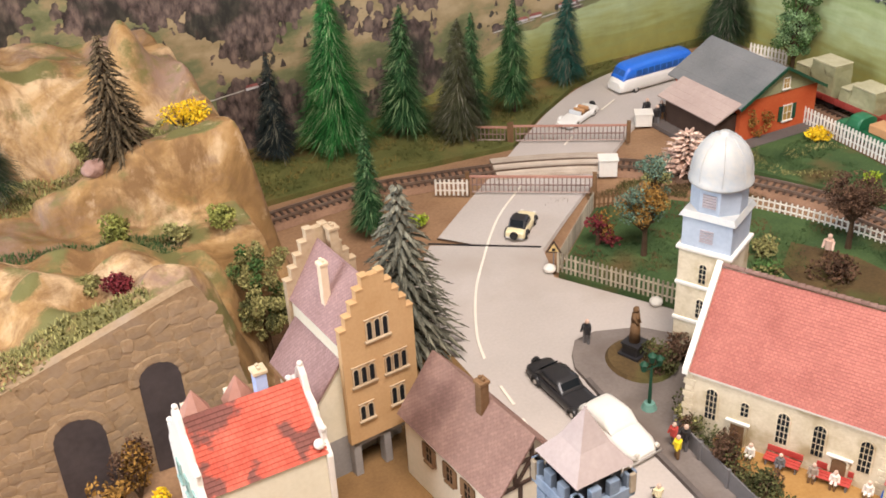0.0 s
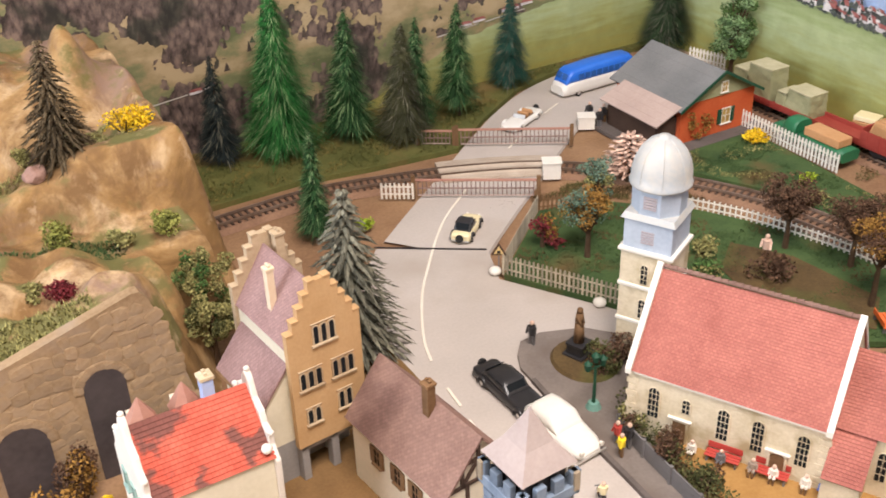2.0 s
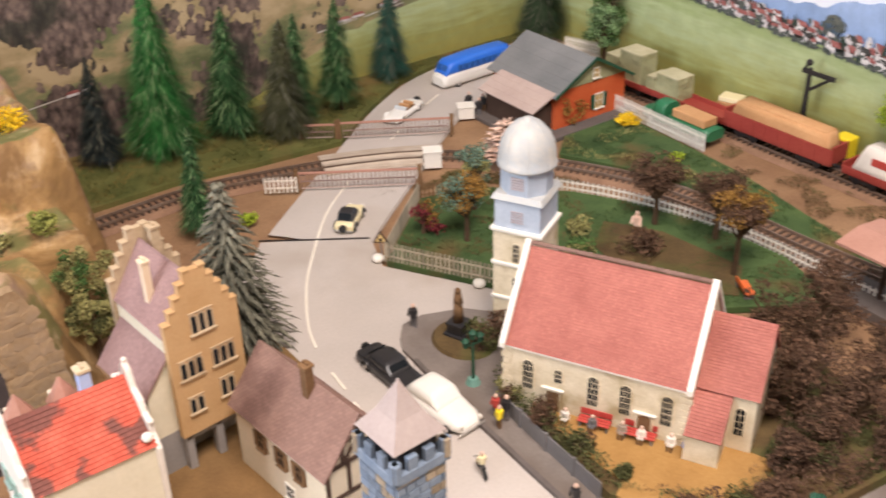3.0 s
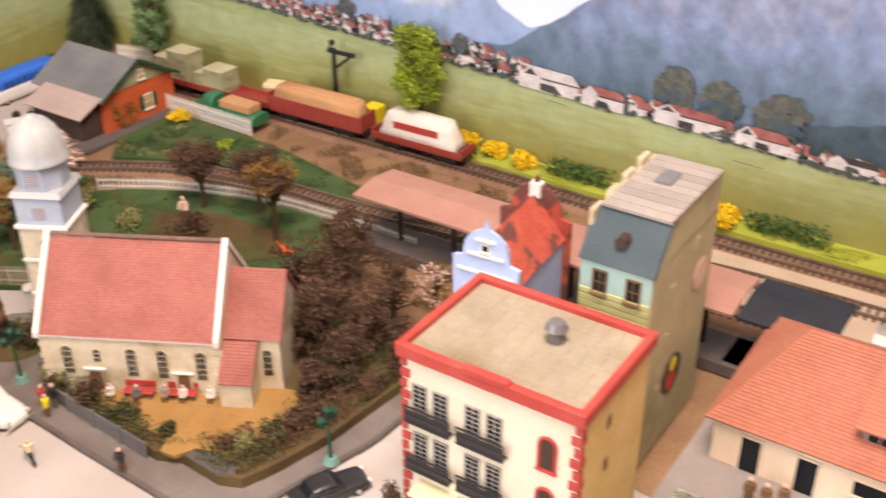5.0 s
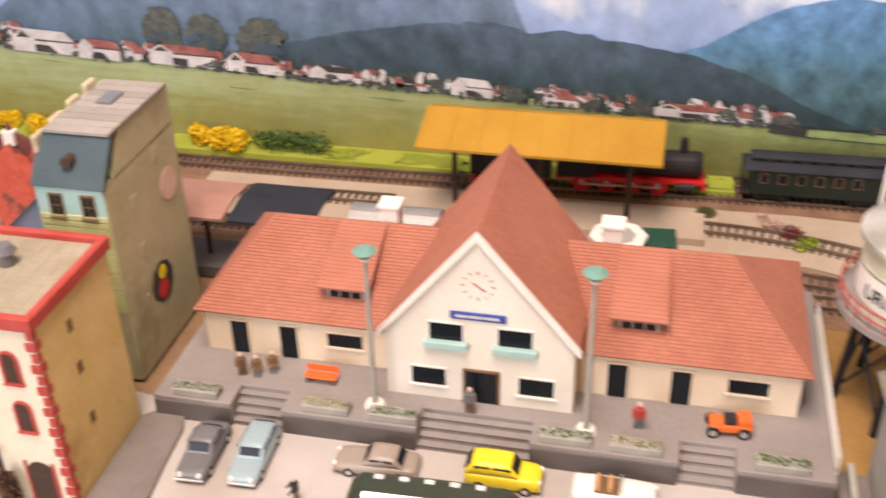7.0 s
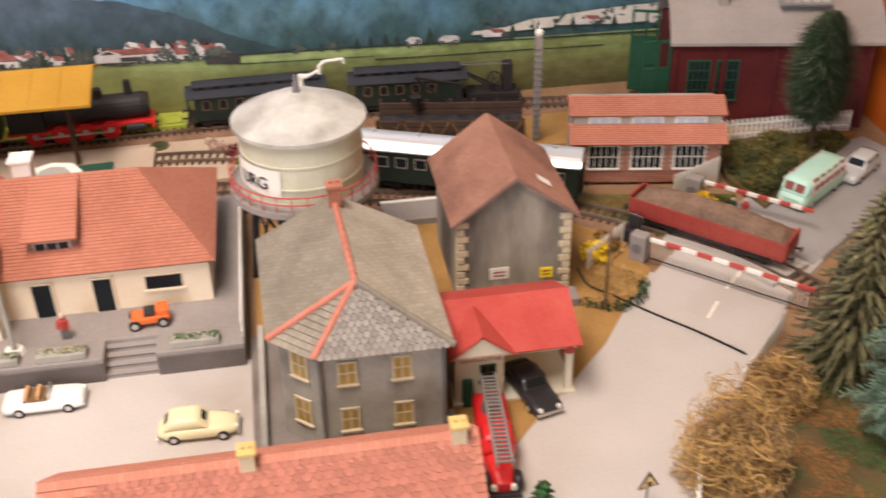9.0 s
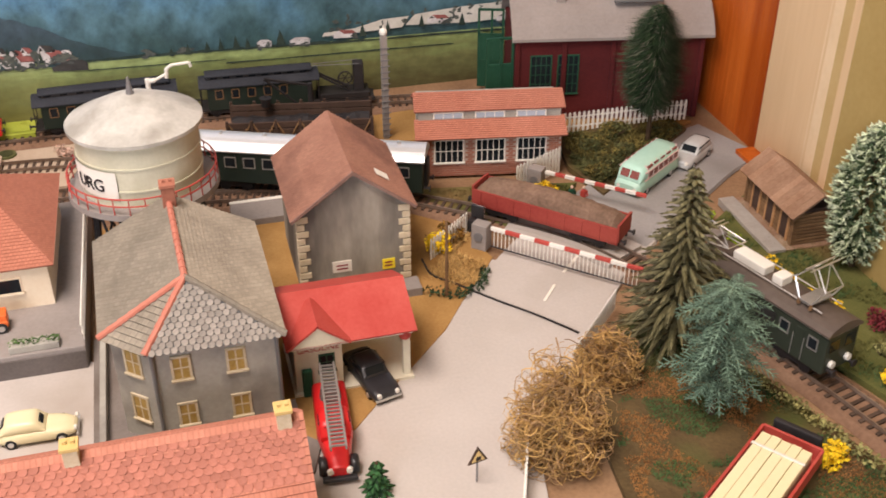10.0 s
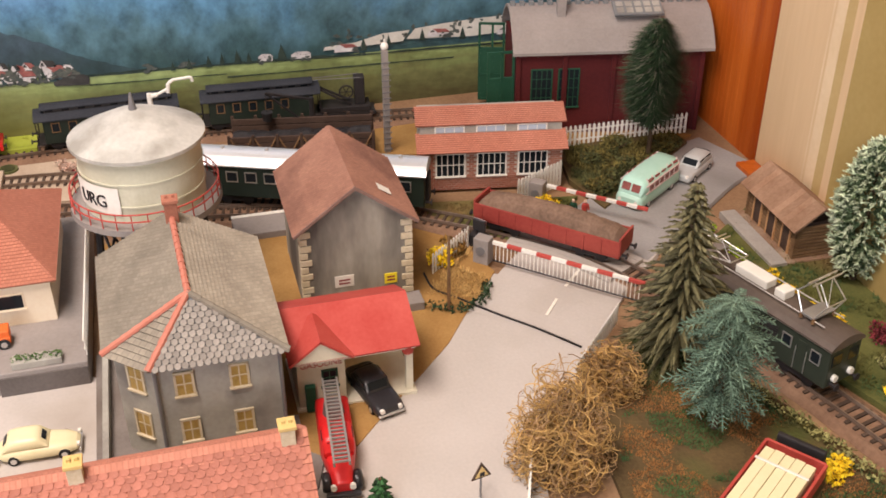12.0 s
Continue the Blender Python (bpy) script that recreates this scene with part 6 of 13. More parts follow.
    # dormers: cheek shade put into a dark tile colour, roof plane a lighter tile
    for y in (-11.5, -32.4):
        bm = bmesh.new()
        box(bm, 61.6, 65.7, y - 1.7, y + 1.7, 4.0, 6.05)
        d = part("dormer", bm, "brown_tile", t)
        slope_part("dormer_roof", d, (60.9, y + 1.95, 5.95), (60.9, y - 1.95, 5.95), (67.2, y - 1.75, 8.0), (67.2, y + 1.75, 8.0), 18, "dormertile", 0.05)
        window(d, wall_frame(180, (61.6, y, 4.75)), 2.5, 0.75, "pinkroof", "glass", (2, 0), fw=0.16)
    for y in (-13.2, -29.9):
        chimney(t, 68.6, y, 6.0, 8.9, 1.4, "trim")
    return t


station()


def corner_house():
    """Ivory corner house with a flat roof behind a red parapet."""
    t = thing("town_house", 0, 0, 0, 0, "ivory town house with flat roof and red parapet", "house")
    x0, x1, y0, y1, zt = 44.6, 53.6, 1.9, 14.0, 15.0
    bm = bmesh.new()
    box(bm, x0, x1, y0, y1, 0, zt - 0.6)
    part("wall", bm, "ivory", t)
    bm = bmesh.new()
    box(bm, x0 + 0.3, x1 - 0.05, y0 - 0.05, y0 + 0.1, 0, zt - 0.9)
    part("side_wall", bm, "sandwall", t, "ochre yellow plastered side wall")
    bm = bmesh.new()
    box(bm, x0 + 0.2, x1 - 0.2, y0 + 0.2, y1 - 0.2, zt - 0.7, zt - 0.35)
    part("flat_roof", bm, "flatroof", t, "weathered beige roofing felt")
    srow = random.Random(8)
    for k in range(13):
        bm = bmesh.new()
        if k < 8:
            yy = y0 + 1.3 + k * 1.25 + srow.uniform(-0.2, 0.2)
            rod(bm, (x0 + 0.4, yy, zt - 0.35), (x1 - 0.4, yy + srow.uniform(-0.3, 0.3), zt - 0.35), 0.035, n=4)
        else:
            xx = x0 + 1.4 + (k - 8) * 1.5 + srow.uniform(-0.2, 0.2)
            rod(bm, (xx, y0 + 0.4, zt - 0.35), (xx + srow.uniform(-0.4, 0.4), y1 - 0.4, zt - 0.35), 0.03, n=4)
        part("felt_seam", bm, "taupe", t)
    for a in ((x0 - 0.35, x0 + 0.2, y0 - 0.35, y1 + 0.35), (x1 - 0.2, x1 + 0.35, y0 - 0.35, y1 + 0.35), (x0 + 0.18, x1 - 0.18, y0 - 0.35, y0 + 0.2), (x0 + 0.18, x1 - 0.18, y1 - 0.2, y1 + 0.35)):
        bm = bmesh.new()
        box(bm, *a, zt - 0.85, zt + 0.1, 0.1)
        part("parapet", bm, "redtrim", t)
    bm = bmesh.new()
    box(bm, x0 - 0.42, x0 + 0.12, y0 + 4.5, y0 + 7.7, zt - 0.3, zt + 0.35, 0.15)
    part("parapet_crest", bm, "redtrim", t)
    bm = bmesh.new()
    rod(bm, (50.2, 6.6, zt - 0.4), (50.2, 6.6, zt + 0.7), 0.5, 0.45, 10)
    rod(bm, (50.2, 6.6, zt + 0.6), (50.2, 6.6, zt + 1.1), 0.75, 0.5, 10)
    part("roof_vent", bm, "greycar", t, "grey roof vent")
    W = lambda y, z: wall_frame(180, (x0, y, z))
    for z in (9.8, 6.0):
        for y in (12.0, 8.2):
            for s in (-0.75, 0.75):
                w = window(t, W(y + s, z), 1.0, 2.5, "greywall", "glass", (1, 6), sill=False, fw=0.1)
            bm = bmesh.new()
            box(bm, -1.65, 1.65, -0.58, -0.47, 0.9, 1.0, m=W(y, z))
            box(bm, -1.65, 1.65, -0.58, -0.47, 0.3, 0.4, m=W(y, z))
            box(bm, -1.65, 1.65, -0.58, 0.0, -0.3, -0.15, m=W(y, z))
            box(bm, -1.6, 1.6, -0.5, -0.48, -0.15, 0.7, m=W(y, z))
            bal = part("balcony", bm, "blackcar", t, "black iron balcony")
            for k in range(13):
                bm = bmesh.new()
                box(bm, -1.62 + k * 0.27, -1.56 + k * 0.27, -0.55, -0.5, -0.2, 0.95, m=W(y, z))
                part("baluster", bm, "blackcar", bal)
        window(t, W(3.9, z + 0.2), 1.1, 2.3, "redtrim", "darkwood", (0, 0), True, fw=0.2)
    door(t, W(3.9, 0), 1.9, 3.6, "darkwood", "redtrim", True)
    bm = bmesh.new()
    prism(bm, [(-3.2, 4.6), (3.2, 4.6), (3.2, 4.75), (-3.2, 4.75)], 1.6, W(9.6, 0) @ Matrix.Translation((0, -1.6, 0)) @ Matrix.Rotation(radians(0), 4, "X"))
    part("awning", bm, "creamcar", t, "pale yellow shop awning")
    for k in range(6):
        bm = bmesh.new()
        box(bm, -2.9 + k * 1.0, -2.0 + k * 1.0, -0.12, 0, 0.4, 4.2, m=W(9.6, 0))
        sw = part("shop_window", bm, "darkwood", t)
        bm = bmesh.new()
        box(bm, -2.98 + k * 1.0, -2.78 + k * 1.0, -0.22, 0, 0.2, 4.3, 0.03, m=W(9.6, 0))
        part("shop_post", bm, "lit", sw)
    for k in range(17):
        z = 0.3 + k * 0.82
        for (xx, yy) in ((x0, y0), (x0, y1)):
            bm = bmesh.new()
            d = 0.55 if k % 2 else 0.32
            box(bm, xx - 0.14, xx + d, yy - 0.14 if yy == y0 else yy - d, yy + d if yy == y0 else yy + 0.14, z, z + 0.6, 0.04)
            part("quoin", bm, "redtrim", t)
    for z in (4.2, 8.3, 11.5):
        for x in (48.2,):
            bm = bmesh.new()
            box(bm, x - 0.3, x + 0.3, y0 - 0.09, y0, z, z + 0.9, 0.04)
            part("niche", bm, "wood", t)
    return t


corner_house()


def tall_house():
    t = thing("tall_house", 0, 0, 0, 0, "tall narrow khaki house with mansard roof and aqua storey", "house")
    x0, x1, y0, y1 = 57.6, 68.4, 3.6, 8.8
    bm = bmesh.new()
    box(bm, x0, x1, y0, y1, 0, 16.4)
    prism(bm, [(x0 + 1.4, 16.3), (x1, 16.3), (x1, 19.4), (x0 + 3.2, 19.4)], y1 - y0, Matrix.Translation((0, y0, 0)))
    part("wall", bm, "khaki", t)
    bm = bmesh.new()
    box(bm, x0 - 0.12, x0 + 0.1, y0 + 0.1, y1 - 0.05, 14.0, 16.4)
    part("upper_front", bm, "aqua", t, "aqua painted top storey")
    for k in range(16):
        bm = bmesh.new()
        box(bm, x0 - 0.2, x0 + 0.1, y0 + 0.1, y1 - 0.05, 6.2 + k * 0.5, 6.64 + k * 0.5, 0.04)
        part("weatherboard", bm, "limeboards", t)
    bm = bmesh.new()
    sheet(bm, [(x0 - 0.3, y0 - 0.1, 16.3), (x0 - 0.3, y1 + 0.1, 16.3), (x0 + 1.9, y1 + 0.1, 19.3), (x0 + 1.9, y0 - 0.1, 19.3)], 0.3)
    part("mansard", bm, "tealslate", t, "dark blue-grey mansard slope")
    bm = bmesh.new()
    rod(bm, (x0 + 0.2, 6.2, 17.9), (x0 + 1.1, 6.2, 17.9), 0.42, n=12)
    part("round_window", bm, "darkwood", t)
    for k in range(9):
        bm = bmesh.new()
        box(bm, x0 + 1.7 + k * 1.0, x0 + 2.64 + k * 1.0, y0 - 0.1, y1 - 0.4, 19.35 + 0.03 * (k % 2), 19.6, 0.03)
        part("roof_board", bm, "plank", t)
    bm = bmesh.new()
    box(bm, x0 + 6.2, x0 + 8.2, 5.6, 6.8, 19.5, 19.8, 0.05)
    part("roof_hatch", bm, "greycar", t)
    for k in range(4):
        bm = bmesh.new()
        z = 19.9 - 0.0 * k
        box(bm, x0 + 1.0 + k * 2.4, x0 + 2.6 + k * 2.4, y1 - 0.2, y1 + 0.2, 17.0, z + 0.2 - 0.25 * (3 - k), 0.2)
        part("gable_scroll", bm, "church", t)
    for z, ys in ((14.0, (4.9, 7.3)), (9.6, (4.9, 7.3))):
        for y in ys:
            window(t, wall_frame(180, (x0 - 0.14, y, z)), 0.95, 1.7, "wood", "glass", (1, 1))
    for x, z in ((61, 13), (61, 9), (65, 14.8), (60.2, 5)):
        bm = bmesh.new()
        box(bm, x - 0.35, x + 0.35, y0 - 0.06, y0 + 0.05, z, z + 1.0)
        part("blocked_window", bm, "khaki", t)
    for (x, z, r, m) in ((66.2, 12.3, 1.3, "pinkleaf"), (62.8, 5.6, 1.7, "blackcar"), (62.7, 5.0, 0.8, "red"), (62.9, 6.4, 0.6, "yellow")):
        bm = bmesh.new()
        bmesh.ops.create_cone(bm, cap_ends=True, segments=9, radius1=r, radius2=r, depth=0.06, matrix=Matrix.Translation((x, y0 - 0.03 - 0.02 * (3 - r), z)) @ Matrix.Rotation(math.pi / 2, 4, "X"))
        part("painted_advert", bm, m, t, "faded painted wall advertisement")
    return t


tall_house()

# ---- village houses on the near side ----


def step_gable_house():
    t = thing("gabled_house", 18.55, 53.2, 0, 6.0, "ochre stepped-gable town house with plum tiled roof", "house")
    W, D, zb, ze, zr = 5.05, 7.6, 3.4, 11.4, 15.2
    bm = bmesh.new()
    gable_body(bm, 0, W, 0, D, zb, ze, zr - 0.2, "y")
    part("wall", bm, "ivory", t)
    gable_roof(t, 0, W, 0.3, D - 0.3, ze, zr, 26, "plum_tile", "y", 0.15, thick=0.05)
    for y0, m in ((-0.25, "ochre"), (D - 0.25, "palestone")):
        pts = [(-0.25, zb - 0.2), (W + 0.25, zb - 0.2)]
        n = 5
        right = []
        for k in range(n):
            x = W + 0.25 - k * (W / 2 + 0.25 - 0.35) / n
            right += [(x, ze + 0.3 + k * 0.86), (x, ze + 0.3 + (k + 1) * 0.86)] if k == 0 else [(x, ze + 0.3 + k * 0.86), (x, ze + 0.3 + (k + 1) * 0.86)]
        pts += [(W + 0.25, ze + 0.3)] + right[1:] + [(W - p[0], p[1]) for p in right[1:]][::-1] + [(-0.25, ze + 0.3)]
        clean = []
        for p in pts:
            if not clean or (Vector(p) - Vector(clean[-1])).length > 1e-4:
                clean.append(p)
        bm = bmesh.new()
        prism(bm, clean, 0.5, Matrix.Translation((0, y0, 0)))
        part("step_gable", bm, m, t, "ochre rendered stepped gable")
        for k in range(n):
            for s in (0, 1):
                x = W + 0.25 - k * (W / 2 + 0.25 - 0.35) / n
                x2 = x - (W / 2 + 0.25 - 0.35) / n
                if s:
                    x, x2 = W - x2, W - x
                    x, x2 = x2, x
                bm = bmesh.new()
                z = ze + 0.3 + (k + 1) * 0.86
                box(bm, min(x, x2) - 0.04, max(x, x2) + 0.04, y0 - 0.06, y0 + 0.56, z - 0.02, z + 0.14, 0.03)
                part("coping", bm, m, t)
    F = lambda x, z: Matrix.Translation((x, -0.25, z))
    for x, z, n, h in ((1.15, 5.0, 2, 1.1), (3.65, 5.2, 2, 1.3), (1.2, 8.0, 3, 1.25), (3.7, 8.0, 3, 1.25), (2.5, 11.2, 3, 1.35)):
        for k in range(n):
            window(t, F(x + (k - (n - 1) / 2) * 0.6, z), 0.46, h * 1.08, "palestone", "glass", (0, 0), True, sill=False, fw=0.1)
        bm = bmesh.new()
        box(bm, x - n * 0.33, x + n * 0.33, -0.45, -0.2, z - 0.16, z, 0.03)
        part("sill", bm, "palestone", t)
        bm = bmesh.new()
        box(bm, x - n * 0.31, x + n * 0.31, -0.34, -0.2, z + h * 1.08 + 0.1, z + h * 1.08 + 0.19, 0.03)
        part("hood", bm, "palestone", t)
    chimney(t, 0.9, 3.6, 12.4, 15.5, 0.55, "peach")
    chimney(t, 3.4, 6.8, 13.0, 15.9, 0.7, "palestone")
    # lean-to with a second roof on the west side
    bm = bmesh.new()
    prism(bm, [(-1.9, 3.4), (0, 3.4), (0, 9.6), (-1.9, 7.0)], D - 1.4, Matrix.Translation((0, 0.7, 0)))
    part("side_wall", bm, "ivory", t)
    slope_part("side_roof", t, (-2.4, D - 0.5, 6.9), (-2.4, 0.5, 6.9), (0.0, 0.5, 9.9), (0.0, D - 0.5, 9.9), 14, "plum_tile", 0.05)
    bm = bmesh.new()
    sheet(bm, [(-2.55, D - 0.5, 6.75), (-2.55, 0.2, 6.75), (-2.3, 0.2, 7.0), (-2.3, D - 0.5, 7.0)], 0.2)
    part("gutter", bm, "wood", t)
    # stone arcade below
    bm = bmesh.new()
    for x in (0.0, 2.4, 4.8):
        box(bm, x, x + 0.6, 0.0, 0.8, 0, 3.4, 0.08)
    box(bm, 0, W, 2.2, D, 0, 3.4)
    box(bm, -1.9, 0, 0.7, D, 0, 3.4)
    box(bm, 0, W, 0, 2.3, 2.7, 3.4)
    part("arcade", bm, "asphalt", t, "dark grey stone arcade")
    door(t, Matrix.Translation((3.6, 2.2, 0)), 1.1, 2.2, "darkwood", "greywall", True)


step_gable_house()


def scarlet_house():
    t = thing("baroque_house", 7.2, 47.3, 0, 1.0, "white gabled baroque house with scarlet tiled roof", "house")
    L, D, ze, zr = 7.6, 6.6, 8.6, 12.0
    bm = bmesh.new()
    gable_body(bm, 0, L, 0, D, 0, ze, zr - 0.1, "x")
    part("wall", bm, "ivory", t)
    gable_roof(t, 0.2, L - 0.1, 0, D, ze, zr, 16, "scarlet_tile", "x", 0.15, thick=0.08)
    for x, m in ((-0.3, "trim"), (L - 0.1, "tarp")):
        c = [(0.0, 0), (D, 0), (D + 0.3, ze - 0.3), (D - 0.4, ze + 0.5), (D - 0.4, ze + 1.3), (D - 1.2, ze + 1.6), (D - 1.5, ze + 2.4), (D - 2.4, ze + 2.8), (D / 2 + 0.5, zr + 0.5), (D / 2, zr + 1.0), (D / 2 - 0.5, zr + 0.5), (2.4, ze + 2.8), (1.5, ze + 2.4), (1.2, ze + 1.6), (0.4, ze + 1.3), (0.4, ze + 0.5), (-0.3, ze - 0.3)]
        bm = bmesh.new()
        prism(bm, [(-y, z) for y, z in c], 0.4, Matrix.Translation((x, 0, 0)) @ Matrix.Rotation(-math.pi / 2, 4, "Z"))
        bmesh.ops.bevel(bm, geom=list(bm.edges), offset=0.07, segments=1, affect="EDGES")
        g = part("scroll_gable", bm, m, t, "scrolled baroque gable")
        for k, (y, z) in enumerate(((0.4, ze + 1.3), (D - 0.4, ze + 1.3), (D / 2, zr + 0.9))):
            bm = bmesh.new()
            ball(bm, (x + 0.2, y, z + 0.12), 0.2, 2)
            part("finial", bm, m, g)
    for y in (1.6, 3.3, 5.0):
        window(t, wall_frame(180, (-0.3, y, 6.2)), 0.8, 1.4, "aqua", "glass", (1, 1))
    chimney(t, 5.2, D / 2 + 0.4, 11.0, 13.2, 0.75, "babyblue", "church")
    for x in (1.4, 4.2):
        bm = bmesh.new()
        box(bm, x - 0.6, x + 0.6, D / 2 + 1.2, D + 0.3, ze, 10.4)
        d = part("rear_dormer", bm, "cream", t)
        bm = bmesh.new()
        rod(bm, (x, D / 2 + 2.3, 10.2), (x, D / 2 + 2.3, 12.0), 1.15, 0.05, 6)
        part("dormer_hood", bm, "rust", d, "dusty pink pointed dormer hood")
    bm = bmesh.new()
    ball(bm, (L - 0.4, 0.1, ze + 0.6), 0.35, 2)
    part("eave_stone", bm, "trim", t)


scarlet_house()


def brown_house():
    t = thing("half_timbered_house", 25.9, 41.6, 0, 6.6, "brown-roofed half-timbered house with cream walls", "house")
    W, D, ze, zr = 5.6, 10.6, 5.7, 9.2
    bm = bmesh.new()
    gable_body(bm, -W / 2, W / 2, 0.3, D, 0, ze, zr - 0.1, "y")
    part("wall", bm, "cream", t)
    gable_roof(t, -W / 2, W / 2, 0.2, D, ze, zr, 26, "brown_tile", "y", 0.35, thick=0.05)
    chimney(t, -0.5, 4.6, 7.4, 10.6, 0.65, "wood")
    G = Matrix.Translation((0, 0.3, 0))
    beams = [((-2.6, 5.6), (2.6, 5.6)), ((-1.3, 7.3), (1.3, 7.3)), ((0, 5.6), (0, 9.0)), ((-1.3, 5.6), (-1.3, 7.3)), ((1.3, 5.6), (1.3, 7.3)), ((-2.6, 5.6), (-1.3, 7.3)), ((2.6, 5.6), (1.3, 7.3)), ((-1.3, 5.6), (0, 7.3)), ((1.3, 5.6), (0, 7.3)), ((-2.6, 3.0), (2.6, 3.0)), ((-2.6, 0), (-2.6, 5.6)), ((2.6, 0), (2.6, 5.6)), ((-0.9, 3), (-0.9, 5.6)), ((0.9, 3), (0.9, 5.6))]
    for (xa, za), (xb, zb) in beams:
        bm = bmesh.new()
        d = Vector((xb - xa, 0, zb - za))
        a = math.atan2(d.z, d.x)
        box(bm, 0, d.length, -0.12, 0.02, -0.13, 0.13, m=G @ Matrix.Translation((xa, 0, za)) @ Matrix.Rotation(-a, 4, "Y"))
        part("timber", bm, "darkwood", t)
    for y in (3.2, 5.2, 7.6):
        window(t, wall_frame(180, (-W / 2, y, 3.1)), 0.8, 1.4, "wood", "glass", (1, 1), shutters="wood")
    window(t, wall_frame(180, (-W / 2, 4.5, 0.6)), 1.0, 1.2, "trim", "glass", (1, 1))


brown_house()


def battlement_tower():
    t = thing("stone_tower", 25.0, 35.2, 0, 3.0, "blue-grey stone gate tower with battlements and pointed roof", "tower")
    w = 1.75
    bm = bmesh.new()
    box(bm, -w, w, -w, w, 0, 11.2, 0.06)
    part("wall", bm, "bluestone", t)
    rows = 9
    for face in range(4):
        m = Matrix.Rotation(math.pi / 2 * face, 4, "Z")
        for r in range(rows):
            z = 11.0 - (r + 1) * 0.62
            x, k = -w - 0.02, 0
            while x < w - 0.1:
                ww = 0.62 + 0.34 * noise.random()
                x2 = min(w, x + ww)
                if (k + r) % 2 == 0 or x2 - x > 0.3:
                    bm = bmesh.new()
                    box(bm, x + 0.03, x2 - 0.03, -w - 0.1, -w + 0.05, z + 0.03, z + 0.58, 0.05, m=m)
                    part("stone", bm, "bluestone" if noise.random() < (0.75 if face in (0, 3) else 0.35) else "towerstone", t)
                x, k = x2, k + 1
        for x in (-1.75, -0.6, 0.6, 1.75):
            bm = bmesh.new()
            box(bm, x - 0.34, x + 0.34, -w - 0.2, -w + 0.2, 11.0, 12.3, 0.05, m=m)
            part("merlon", bm, "bluestone" if face in (0, 3) else "towerstone", t)
        bm = bmesh.new()
        box(bm, -w - 0.25, w + 0.25, -w - 0.25, -w + 0.05, 10.7, 11.4, 0.05, m=m)
        part("corbel", bm, "bluestone", t)
    bm = bmesh.new()
    box(bm, -w + 0.35, w - 0.35, -w + 0.35, w - 0.35, 11.2, 13.3)
    part("turret", bm, "blackcar", t)
    for a in range(4):
        m = Matrix.Rotation(math.pi / 2 * a, 4, "Z")
        e, f = w + 0.12, 0.95
        slope_part("roof", t, m @ Vector((-e, -e, 12.9)), m @ Vector((e, -e, 12.9)), m @ Vector((f, -f, 14.2)), m @ Vector((-f, -f, 14.2)), 10, "conetile", 0.012)
        slope_part("roof", t, m @ Vector((-f, -f, 14.2)), m @ Vector((f, -f, 14.2)), m @ Vector((0, 0, 16.3)), m @ Vector((0, 0, 16.3)), 14, "conetile", 0.012)


battlement_tower()

# ---- houses behind the station street ----


def blue_gable_house():
    t = thing("blue_gabled_house", 61.4, 15.6, 0, 4.0, "pale blue scroll-gabled house with red roof", "house")
    L, D, ze, zr = 8.5, 5.2, 9.6, 12.8
    bm = bmesh.new()
    gable_body(bm, 0, L, 0, D, 0, ze, zr, "x")
    part("wall", bm, "babyblue", t)
    gable_roof(t, 0.3, L, 0, D, ze, zr + 0.1, 18, "scarlet_tile", "x", 0.15, thick=0.05)
    for x, m, k in ((-0.3, "babyblue", 1.0), (L - 0.2, "scarlet_tile", 1.12)):
        c = [(0.0, 0), (D, 0), (D + 0.2, 9.6), (D + 0.2, 10.9), (D - 0.6, 11.1), (D - 0.8, 12.3), (D - 1.1, 12.9), (D - 1.7, 13.4), (D / 2 + 0.25, 13.7), (D / 2, 14.5), (D / 2 - 0.25, 13.7), (1.7, 13.4), (1.1, 12.9), (0.8, 12.3), (0.6, 11.1), (-0.2, 10.9), (-0.2, 9.6)]
        bm = bmesh.new()
        prism(bm, [(-(D / 2 + (y - D / 2) * k), z) for y, z in c], 0.4, Matrix.Translation((x, 0, 0)) @ Matrix.Rotation(-math.pi / 2, 4, "Z"))
        part("scroll_gable", bm, m, t)
    for z in (9.9, 11.4, 12.7):
        bm = bmesh.new()
        hw = D / 2 - 0.25 - (z - 9.9) * 0.55
        box(bm, -0.5, -0.2, D / 2 - hw, D / 2 + hw, z, z + 0.22, 0.05)
        part("cornice", bm, "trim", t)
    window(t, wall_frame(180, (-0.3, D / 2, 11.9)), 0.6, 0.6, "trim", "glass", (0, 0))
    for y in (1.3, 3.9):
        window(t, wall_frame(180, (-0.3, y, 6.9)), 0.8, 1.8, "trim", "glass", (1, 1))
    bm = bmesh.new()
    box(bm, L - 0.5, L + 0.4, D / 2 - 0.5, D / 2 + 0.5, 12.6, 13.9, 0.1)
    part("gable_top", bm, "trim", t)


blue_gable_house()


